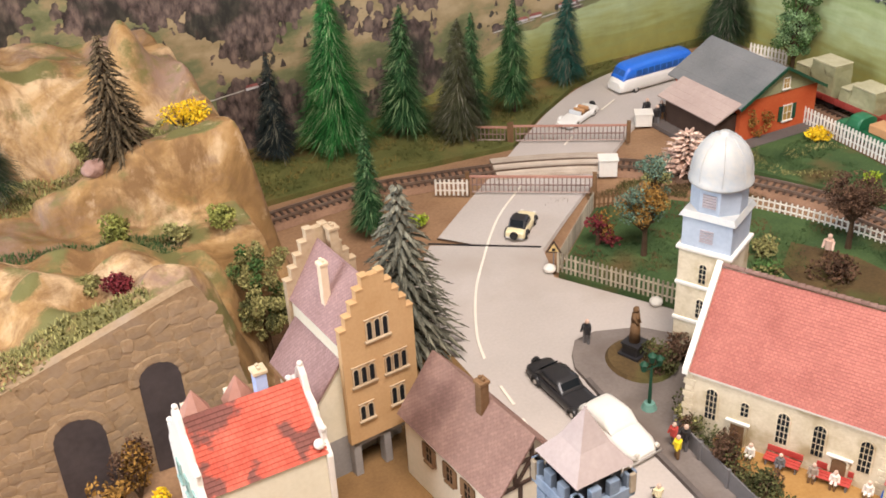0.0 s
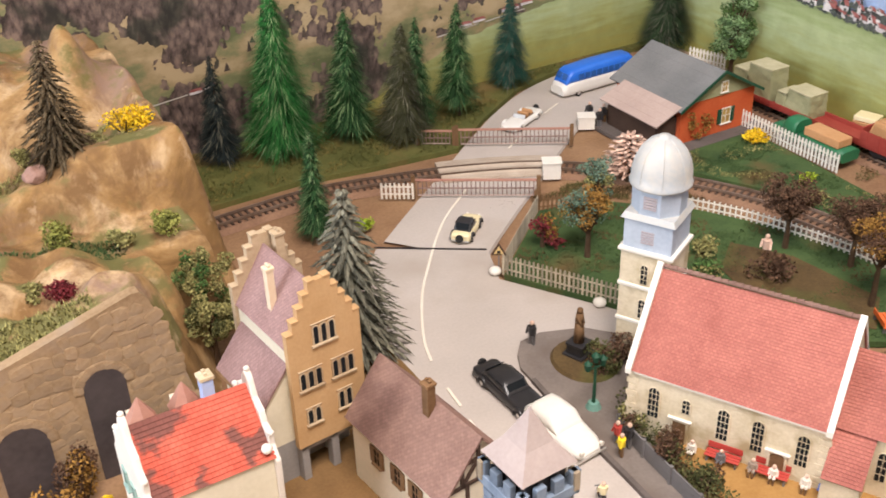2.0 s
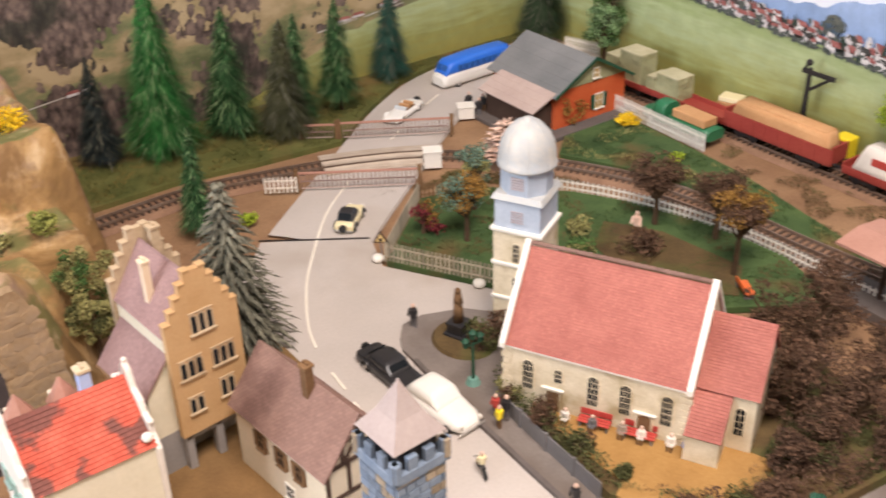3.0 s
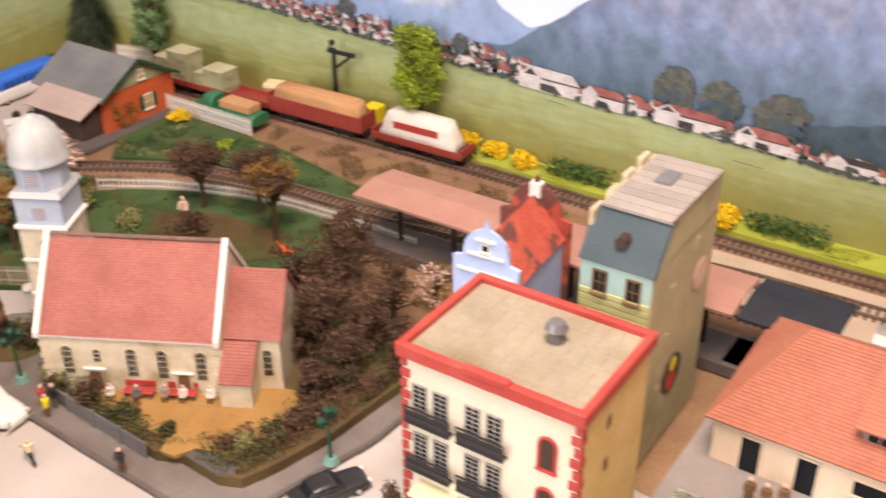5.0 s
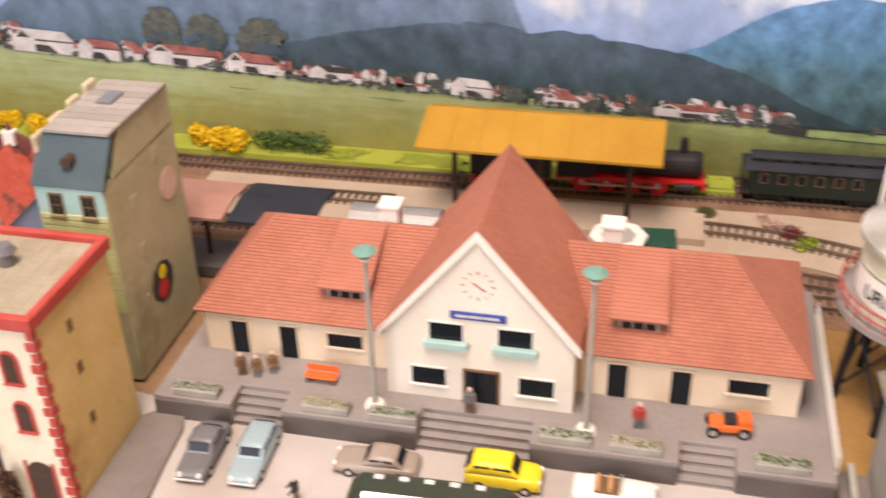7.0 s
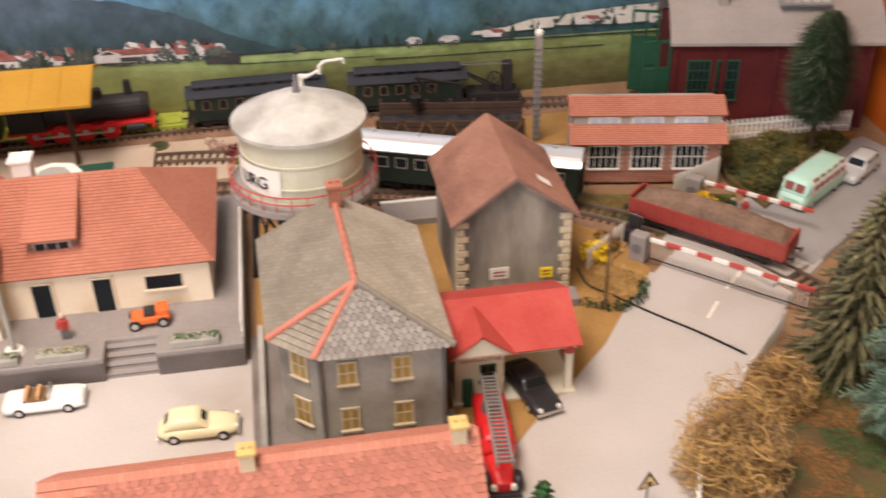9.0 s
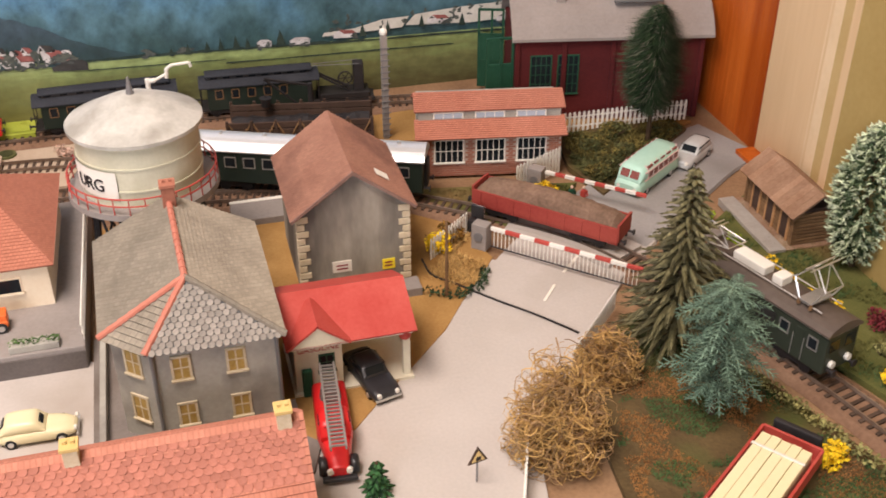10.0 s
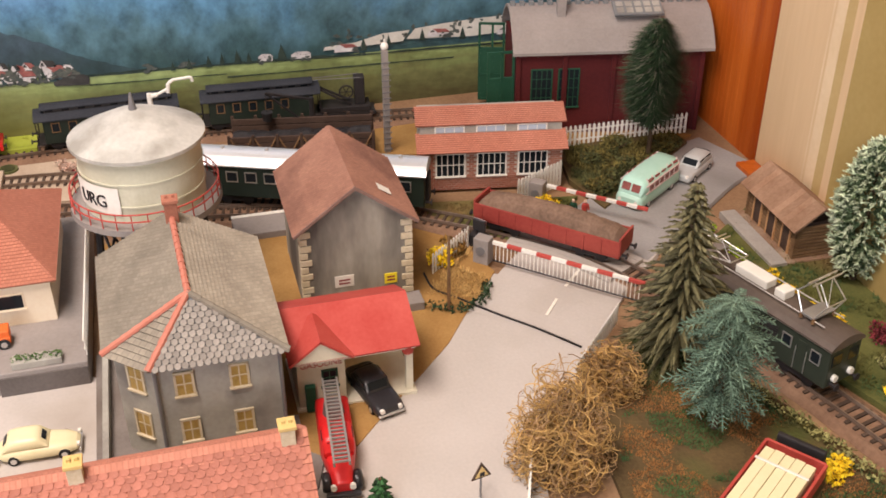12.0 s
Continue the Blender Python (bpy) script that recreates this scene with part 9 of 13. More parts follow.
plastic_fir(12.4, 86.6, 12.4, 11.8, 3.6, "brownfir", 10, "brownish plastic fir tree on the mountain", 22, 15, 0.5, 0.85, 0.35, 0.05, 0.9)
brush_fir(1.6, 88.0, 11.5, 9.0, 3.2, "pine", 11, "dark fir tree on the mountain", 2600)
brush_fir(94.6, 103.4, 0.2, 13.6, 4.1, "pine", 12, "dark fir tree in the corner of the scenery", 4200, bare=0.12)
leafy_tree(94.8, 91.5, 0.2, 12.6, 3.5, "needletip", 13, "light green leafy tree beside the siding", 8400, 0.15, 0.2, 46, "leaf", lump=(0.22, 0.36))
leafy_tree(94.4, 47.6, 0.3, 14.8, 4.3, "limeleaf", 14, "lime green leafy tree beside the siding", 13000, 0.15, 0.28, 60, "limedark", lump=(0.26, 0.4))
brush_fir(76.4, -99.4, 0, 14.0, 3.6, "pine", 15, "dark conifer with bare trunk beside the white fence", 8200, bare=0.24, drop=0.06, wid=0.1, egg=True)
plastic_fir(45.0, -87.0, 0, 15.2, 4.5, "olivefir", 16, "olive green plastic fir tree beside the road", 25, 18, 0.2, 0.8, 0.2, 0.1, 1.0)
lacy_fir(37.6, -86.4, 0, 10.8, 4.1, "teal", 17, "blue-green lacy plastic tree on the verge")
frosted_conifer(51.0, -106.0, 0, 13.0, 2.8, 18)
plastic_fir(36.4, -63.0, 0, 2.6, 1.0, "firmid", 19, "small green fir tree on the road verge", 8, 9, 0.3)
# dry bushes beside the road
tangle(36.9, -75.0, 0, 3.5, 8.8, 20, "golden dry tangled moss bush beside the road", 1900)
tangle(43.2, -81.2, 0, 2.4, 4.0, 21, "golden dry tangled moss bush beside the fence", 700)
# bushes on and under the mountain
for k, (x, y, z, r, h, m2) in enumerate(((18.8, 72.6, 4.6, 2.6, 4.6, "leaf"), (18.0, 69.0, 3.0, 2.2, 3.8, "moss"), (20.6, 70.6, 2.2, 2.0, 3.6, "leaf"))):
    cauliflower(x, y, z, r, h, "bushleaf", 22 + k, "olive green clumped bush at the foot of the mountain", m2)
for k, (x, y, z, r, h, m, lab) in enumerate(((9.6, 78.6, 9.2, 1.9, 2.6, "mossleaf", "yellow-green bush on the mountain ledge"), (17.6, 76.4, 9.6, 1.8, 1.7, "mossleaf", "olive bush on the mountain ledge"), (13.8, 76.6, 9.4, 1.2, 1.2, "bushleaf", "low olive bush on the mountain ledge"),
                                         (7.8, 68.4, 10.8, 1.9, 1.9, "wine", "dark red bush on the mountain"), (6.2, 69.6, 10.8, 1.2, 1.4, "bushleaf", "olive bush on the mountain"), (18.2, 88.2, 13.6, 2.6, 3.0, "yellowleaf", "bright yellow flowering bush on the mountain"),
                                         (9.4, 88.4, 12.8, 1.3, 1.5, "bushleaf", "yellow-green bush on the mountain"))):
    bush(x, y, z, r, h, m, 30 + k, lab, 900, 0.16)
bm = bmesh.new()
ball(bm, (0, 0, 0.5), 1.0, 3, 0.8)
for v in bm.verts:
    v.co += v.co.normalized() * 0.25 * noise.noise(v.co * 1.6)
boulder = tagged(part("boulder", bm, mat("dusty_pink_stone", (0.26, 0.15, 0.115), (0.40, 0.25, 0.20), 0.9, 1, 0.2, 0.4)), "dusty pink boulder under the mountain fir", "boulder")
boulder.matrix_world = spot(9.6, 84.6, rock_height(9.6, 84.6) - 0.1)
hedge([(-6, 62.6), (-1, 62.6), (3, 63.0), (7, 64.2)], 3.0, 2.2, 9.4, "bushleaf", 40, "olive moss along the top of the retaining wall", 0.2, 90)
bush(2.8, 58.0, 0, 1.7, 3.4, "autumn", 41, "rust brown bush under the arches", 420)
bush(5.7, 56.6, 0, 1.0, 2.4, "yellowleaf", 42, "yellow flowering bush under the arches", 300)
bush(38.4, 83.0, 0, 1.3, 1.2, "limeleaf", 43, "yellow-green grass tuft beside the road", 380, 0.16)
# park and church garden
leafy_tree(53.2, 66.4, 0.3, 7.4, 3.7, "autumn", 44, "autumn coloured tree on the park lawn", 3600, 0.13, 0.45, 34, "teal", lump=(0.18, 0.32))
leafy_tree(57.6, 71.0, 0.3, 7.0, 3.3, "teal", 45, "blue-green leafy tree on the park lawn", 2400, 0.13, 0.3, 22, "bushleaf", lump=(0.18, 0.32))
leafy_tree(50.8, 70.2, 0.3, 3.0, 2.0, "wine", 46, "dark red shrub behind the park fence", 600, 0.18, 0.1, 8, "autumn")
plastic_fir(66.6, 77.0, 0.2, 5.2, 2.8, "pinkleaf", 47, "pale pink dried shrub beside the track", 10, 16, -0.1, 0.45, 0.1, 0.1, 1.2)
leafy_tree(62.4, 68.4, 0.3, 4.4, 2.6, "bushleaf", 48, "olive green shrub in the park", 2000, 0.13, 0.1, 20, "leaf", lump=(0.2, 0.34))
leafy_tree(69.6, 57.6, 0.3, 7.2, 4.2, "brownleaf", 49, "dark brown bare-looking park tree", 4600, 0.12, 0.5, 44, lump=(0.16, 0.3))
leafy_tree(72.0, 52.0, 0.3, 7.4, 4.2, "brownleaf", 50, "dark brown bare-looking park tree", 4600, 0.12, 0.5, 44, lump=(0.16, 0.3))
leafy_tree(68.4, 46.6, 0.3, 8.6, 3.6, "autumn", 51, "brown and ochre leafy park tree", 3600, 0.13, 0.58, 34, "brownleaf", lump=(0.18, 0.32))
bush(64.6, 54.4, 0.4, 2.4, 2.6, "brownleaf", 52, "dark brown bush behind the church", 600)
bush(59.6, 57.4, 0.4, 2.0, 2.0, "leaf", 53, "green bush behind the church", 500, 0.2, "bushleaf")
bush(62.4, 60.8, 0.4, 1.8, 1.8, "bushleaf", 54, "olive bush in the park", 400)
for k, (x, y, r, h) in enumerate(((55.6, 29.8, 4.2, 7.6), (60.0, 32.4, 4.2, 8.4), (58.0, 26.6, 3.8, 6.6), (63.8, 34.4, 4.0, 7.8), (67.0, 35.4, 3.4, 6.8), (62.8, 28.4, 3.4, 6.0), (60.4, 37.0, 3.2, 6.2), (54.2, 26.4, 3.0, 4.6), (51.0, 26.6, 2.4, 3.6), (54.6, 31.6, 3.0, 5.0), (57.6, 23.8, 2.4, 4.0))):
    leafy_tree(x, y, 1.1, h, r, "brownleaf", 60 + k, "dark brown tangled tree beside the church", 2600, 0.12, 0.12, 34, lump=(0.15, 0.27))
leafy_tree(67.4, 27.0, 0, 4.4, 2.4, "pinkleaf", 67, "dusty pink shrub beside the platform", 700, 0.18, 0.1, 8, "autumn")
leafy_tree(65.6, 24.4, 0, 3.6, 1.9, "autumn", 68, "rust coloured shrub beside the platform", 500, 0.18, 0.1, 8)
hedge([(41.4, 46.6), (40.9, 43), (40.6, 39.5), (40.4, 36), (40.3, 33.4)], 1.8, 2.2, 0.8, "moss", 70, "dark olive straggly hedge along the church yard", 0.13, 150)
hedge([(41.2, 29.0), (41.1, 27.2), (42.2, 25.8), (44.5, 25.2)], 1.8, 2.3, 0.9, "moss", 69, "dark olive straggly hedge at the garden corner", 0.13, 150)
hedge([(44.6, 25.2), (48, 24.4), (52, 23.8), (57, 23.2)], 2.0, 2.8, 0.9, "brownleaf", 71, "brown hedge at the church garden corner", 0.13, 140)
bush(44.2, 51.6, 0.3, 2.2, 3.2, "brownleaf", 72, "dark brown bush behind the statue", 1800, 0.14, "moss")
for k, (x, y, r, h) in enumerate(((42.8, 28.2, 1.3, 1.3), (45.6, 26.4, 1.4, 1.5), (49.0, 26.0, 1.5, 1.5), (41.6, 33.4, 0.9, 1.2))):
    bush(x, y, 1.1, r, h, "moss" if k % 2 else "brownleaf", 200 + k, "straggly brown-olive scrub in the church yard", 620, 0.13)
bush(44.8, 47.8, 0.3, 1.1, 3.0, "brownleaf", 73, "dark brown shrub at the church corner", 360, 0.16)
for k, (x, y, r, h) in enumerate(((41.0, 44.6, 1.3, 2.4), (40.8, 40.6, 1.4, 2.8), (41.0, 37.2, 1.3, 2.4), (43.6, 26.8, 1.6, 2.4), (47.4, 25.6, 1.8, 2.6), (52.4, 25.6, 1.8, 2.8))):
    bush(x, y, 0.8, r, h, ("bushleaf", "brownleaf", "moss")[k % 3], 220 + k, "straggly flowering scrub along the churchyard wall", 1100, 0.12, "brownleaf")
WALL_LINE = [(40.1, 45.4), (39.85, 42.3), (39.65, 39.2), (39.5, 36.1), (39.35, 33.2)]
yard_wall = thing("churchyard_wall", 0, 0, 0, 0, "low dark grey panel wall along the churchyard", "wall")
for (xa, ya), (xb, yb) in zip(WALL_LINE, WALL_LINE[1:]):
    bm = bmesh.new()
    sheet(bm, [(xa, ya - 0.06, 0.1), (xb, yb + 0.06, 0.1), (xb, yb + 0.06, 1.75), (xa, ya - 0.06, 1.75)], 0.12)
    part("panel", bm, "greycar", yard_wall)
    bm = bmesh.new()
    box(bm, xa - 0.13, xa + 0.13, ya - 0.13, ya + 0.13, 0.1, 1.95, 0.03)
    part("post", bm, "greycar", yard_wall)
# climbing plant on the crossing house
vine = thing("climbing_plant", 79.4, 80.2, 0, 0, "brown-green climbing plant on the house wall", "plant")
vr = random.Random(77)
vt = []
for k in range(16):
    leaf_cloud(vt, vr, (vr.uniform(-1.6, 1.8), -0.1, vr.uniform(0.4, 3.8)), 0.45, 0.4, 34, 0.13)
crown_mesh("leaves", vt, "autumn", vine)
# along the printed meadow
for k, (x, y, r, h) in enumerate(((95.4, 41.8, 2.0, 2.6), (96.0, 38.6, 1.6, 2.0), (95.6, 34.6, 1.9, 2.0), (95.6, 15.2, 1.9, 2.5), (95.5, 13.2, 2.0, 2.4), (95.7, 11.0, 2.0, 2.5))):
    bush(x, y, 0.4, r, h, "yellowleaf", 80 + k, "bright yellow flowering bush along the siding", 1300, 0.2)
hedge([(95.8, 31), (95.8, 24)], 2.2, 2.4, 0.3, "leaf", 86, "dark green hedge along the siding", 0.2, 200)
for k, (x, y, h) in enumerate(((43.7, 14.4, 5.0), (43.6, 5.9, 4.6))):
    bush(x, y, 0, 0.9, h, "brownleaf", 180 + k, "tall brown shrub against the shop front", 900, 0.16)
bush(4.7, 59.2, 0, 1.9, 5.2, "brownleaf", 190, "dark brown bush under the arches", 2200, 0.14, "autumn")
hedge([(95.6, 8.6), (95.6, 1.4)], 2.2, 2.4, 0.3, "leaf", 87, "dark green hedge along the siding", 0.2, 200)
bush(84.6, 76.4, 0.2, 2.0, 1.5, "yellowleaf", 88, "yellow flowering bush at the white fence", 560, 0.18)
bush(81.4, 66.0, 0.2, 1.5, 0.9, "limeleaf", 89, "low yellow-green moss tuft", 300, 0.16)
bush(79.8, 62.6, 0.2, 1.3, 0.8, "bushleaf", 90, "low olive moss tuft", 300, 0.16)
# south crossing
for k, (x, y, r, h, m, lab) in enumerate(((62.8, -73.8, 1.7, 1.9, "yellowleaf", "yellow flowering bush behind the white fence"), (64.2, -75.4, 1.4, 1.6, "autumn", "ochre bush behind the white fence"), (69.0, -85.6, 1.7, 1.7, "yellowleaf", "yellow bush beside the crossing"),
                                         (33.0, -98.8, 1.6, 2.0, "yellowleaf", "yellow flowering bush beside the track"), (36.6, -99.8, 1.3, 1.5, "yellowleaf", "yellow flowering bush beside the track"), (31.2, -91.6, 1.2, 1.6, "yellowleaf", "yellow bush beside the hedge"),
                                         (55.6, -97.6, 1.6, 1.6, "limeleaf", "green bush before the log hut"), (61.6, -98.0, 1.4, 1.0, "limeleaf", "yellow-green tuft beside the road"), (43.0, -103.5, 1.6, 1.3, "wine", "pink-red flowering bush on the bank"), (40.0, -101.5, 1.2, 1.0, "bushleaf", "olive bush on the bank"))):
    bush(x, y, 0.1, r, h, m, 100 + k, lab, 420, 0.18)
for k, (x, y, r) in enumerate(((46.3, -98.9, 2.0), (43.4, -99.7, 1.7), (51.0, -97.6, 1.8), (48.8, -98.4, 1.5))):
    bush(x, y, 0.1, r, 2.3, "yellowleaf", 140 + k, "bright yellow flowering bush behind the railway", 700, 0.17)
hedge([(28.5, -94.4), (33, -93.2), (38, -91.6), (43, -89.6)], 1.3, 1.1, 0, "bushleaf", 112, "olive hedge along the railway track", 0.17, 70)
hedge([(56.4, -71.4), (55.4, -73.6), (56.2, -75.8), (58.4, -76.8)], 1.0, 0.9, 0, "pine", 113, "dark green low hedge round the telegraph pole", 0.16, 60)
for k, (x, y) in enumerate(((70.6, -92.6), (73.2, -94.6), (76.2, -93.4), (74.6, -97.4), (77.4, -101.6), (78.6, -96.6))):
    bush(x, y, 0.2, 2.1, 1.5, "bedleaf", 115 + k, "olive brown moss bed beside the road", 900, 0.15, "moss")
for k, (x, y, m) in enumerate(((89.2, -43.0, "pinkleaf"), (87.6, -45.0, "wine"), (86.0, -46.2, "limeleaf"), (83.4, -58.6, "limeleaf"))):
    bush(x, y, 0, 1.7, 0.7, m, 123 + k, "low moss patch between the station tracks", 300, 0.16)

# ---- railway vehicles ----


def on_track(line, near, length):
    """Pose of a vehicle whose middle stands at the place of the line nearest to a point."""
    i = min(range(len(line)), key=lambda k: (line[k] - Vector((near[0], near[1], 0))).length)
    h = int(length * 0.3 / 0.5)
    a, b = line[max(0, i - h)], line[min(len(line) - 1, i + h)]
    mid = (a + b) / 2
    return mid.x, mid.y, math.degrees(math.atan2(b.y - a.y, b.x - a.x))


def bogie(parent, x, w=1.75, material="black", n=2, r=0.5):
    bm = bmesh.new()
    box(bm, x - 1.5, x + 1.5, -0.95, 0.95, 0.55, 0.95, 0.05)
    for s in (-1, 1):
        box(bm, x - 1.6, x + 1.6, s * 1.05 - 0.12, s * 1.05 + 0.12, 0.45, 0.85, 0.04)
    b = part("bogie", bm, material, parent)
    for k in range(n):
        xx = x + (k - (n - 1) / 2) * 1.9
        bm = bmesh.new()
        for s in (-1, 1):
            rod(bm, (xx, s * 0.83 - 0.12, r), (xx, s * 0.83 + 0.12, r), r, n=14)
        rod(bm, (xx, -0.8, r), (xx, 0.8, r), 0.09, n=6)
        part("wheelset", bm, material, b)


def buffers(parent, L, z=1.25):
    for s in (-1, 1):
        for y in (-0.95, 0.95):
            bm = bmesh.new()
            rod(bm, (s * L / 2, y, z), (s * (L / 2 + 0.55), y, z), 0.11, n=8)
            rod(bm, (s * (L / 2 + 0.5), y, z), (s * (L / 2 + 0.6), y, z), 0.26, n=10)
            part("buffer", bm, "black", parent)


def arched_roof(parent, L, W, z0, rise, material, label="", over=0.12, name="roof"):
    bm = bmesh.new()
    N = 10
    pts = [(-(W / 2 + over) + (W + 2 * over) * k / N, z0 + rise * math.sin(math.pi * k / N) ** 0.7) for k in range(N + 1)]
    prism(bm, [(-y, z) for y, z in pts] + [(-y, z0 - 0.12) for y, z in pts[::-1]], L, Matrix.Translation((-L / 2, 0, 0)) @ Matrix.Rotation(-math.pi / 2, 4, "Z"))
    return part(name, bm, material, parent, label, smooth=False)


def side_panes(parent, xs, y, z, w, h, material="glass", name="window", frame="chrome"):
    for x in xs:
        for s in (-1, 1):
            bm = bmesh.new()
            box(bm, x - w / 2, x + w / 2, s * y - 0.03, s * y + 0.03, z, z + h, 0.02)
            p = part(name, bm, material, parent)
            bm = bmesh.new()
            for q in (-1, 1):
                box(bm, x + q * w / 2 - 0.04, x + q * w / 2 + 0.04, s * y - 0.05, s * y + 0.05, z - 0.04, z + h + 0.04)
                box(bm, x - w / 2, x + w / 2, s * y - 0.05, s * y + 0.05, z + (h if q > 0 else 0) - 0.04, z + (h if q > 0 else 0) + 0.04)
            part("window_frame", bm, frame, p)


def pantograph(parent, x, z, up):
    h = 2.3 if up else 0.55
    w = 0.95
    k = 0.75 if up else 2.0
    bm = bmesh.new()
    box(bm, x - 0.55, x + 0.55, -w - 0.06, w + 0.06, z - 0.07, z + 0.05, 0.02)
    p = part("pantograph", bm, "steel", parent, "raised bright metal pantograph" if up else "lowered bright metal pantograph")

    def bar(name, a, b, r):
        bm = bmesh.new()
        rod(bm, a, b, r, n=5)
        part(name, bm, "chrome", p)

    for d in (-1, 1):
        knee, head = x + d * (0.5 + k), x + d * 0.12
        for s in (-1, 1):
            bar("lower_arm", (x + d * 0.5, s * w, z), (knee, s * w * 0.85, z + h * 0.5), 0.055)
            bar("upper_arm", (knee, s * w * 0.85, z + h * 0.5), (head, s * w * 0.6, z + h), 0.045)
        bar("cross_bar", (knee, -w * 0.85, z + h * 0.5), (knee, w * 0.85, z + h * 0.5), 0.045)
        bar("brace", (knee, -w * 0.85, z + h * 0.5), (head, w * 0.6, z + h), 0.03)
        bar("collector", (x + d * 0.2, -1.3, z + h), (x + d * 0.2, 1.3, z + h), 0.06)
    for d in (-0.5, 0.5):
        for s in (-w, w):
            bm = bmesh.new()
            rod(bm, (x + d, s, z - 0.35), (x + d, s, z), 0.14, 0.1, 8)
            part("insulator", bm, "wood", p)


def electric_loco():
    L, W = 15.4, 2.9
    x, y, a = on_track(MAIN, (45.8, -94.0), L)
    t = thing("electric_locomotive", x, y, 0.5, a, "dark green electric locomotive with brown roof and pantographs", "locomotive")
    bm = bmesh.new()
    box(bm, -L / 2, L / 2, -W / 2, W / 2, 0.95, 3.85, 0.12)
    part("body", bm, "loco", t)
    arched_roof(t, L + 0.2, W, 3.85, 0.55, "locoroof")
    t.scale = (1.04, 1.12, 1.16)
    bm = bmesh.new()
    box(bm, -L / 2 - 0.08, L / 2 + 0.08, -W / 2 - 0.1, W / 2 + 0.1, 3.7, 3.86)
    part("gutter", bm, "chrome", t)
    side_panes(t, (-6.6, -4.2, 4.2, 6.6), W / 2, 2.35, 0.75, 0.8)
    for s in (-1, 1):
        for xx in (-5.5, 0, 5.5):
            bm = bmesh.new()
            box(bm, xx - 0.35, xx + 0.35, s * W / 2 - 0.04, s * W / 2 + 0.04, 1.1, 3.3, 0.03)
            d = part("door", bm, "loco", t)
            for q in (-0.45, 0.45):
                bm = bmesh.new()
                rod(bm, (xx + q, s * (W / 2 + 0.1), 1.2), (xx + q, s * (W / 2 + 0.1), 2.8), 0.03, n=5)
                part("handrail", bm, "chrome", d)
        for xx in (-2.4, 2.4):
            bm = bmesh.new()
            for k in range(6):
                box(bm, xx - 1.0, xx + 1.0, s * W / 2 - 0.03, s * W / 2 + 0.05, 2.3 + k * 0.16, 2.39 + k * 0.16)
            part("louvre", bm, "black", t)
    for s in (-1, 1):
        for yy in (-0.75, 0.75):
            bm = bmesh.new()
            box(bm, s * L / 2 - 0.04, s * L / 2 + 0.04, yy - 0.45, yy + 0.45, 2.5, 3.3, 0.02)
            part("cab_window", bm, "glass", t)
            bm = bmesh.new()
            rod(bm, (s * L / 2, yy, 1.6), (s * (L / 2 + 0.25), yy, 1.6), 0.24, n=12)
            part("headlight", bm, "trim", t)
    for xx in (-5.0, 5.0):
        bogie(t, xx, n=2, r=0.55)
    bm = bmesh.new()
    box(bm, -2.0, 2.0, -1.2, 1.2, 0.3, 1.0, 0.08)
    part("underframe_box", bm, "black", t)
    buffers(t, L)
    pantograph(t, 5.0, 4.75, True)
    pantograph(t, -4.6, 4.75, False)
    for x0, x1, m in ((-1.9, 1.0, "trim"), (1.7, 2.6, "trim")):
        bm = bmesh.new()
        box(bm, x0, x1, -0.5, 0.5, 4.35, 4.95, 0.08)
        part("roof_box", bm, m, t, "white roof equipment box")
    for s in (-0.9, 0.9):
        bm = bmesh.new()
        rod(bm, (-6.4, s, 4.6), (6.4, s, 4.6), 0.045, n=5)
        part("roof_cable", bm, "chrome", t)


electric_loco()


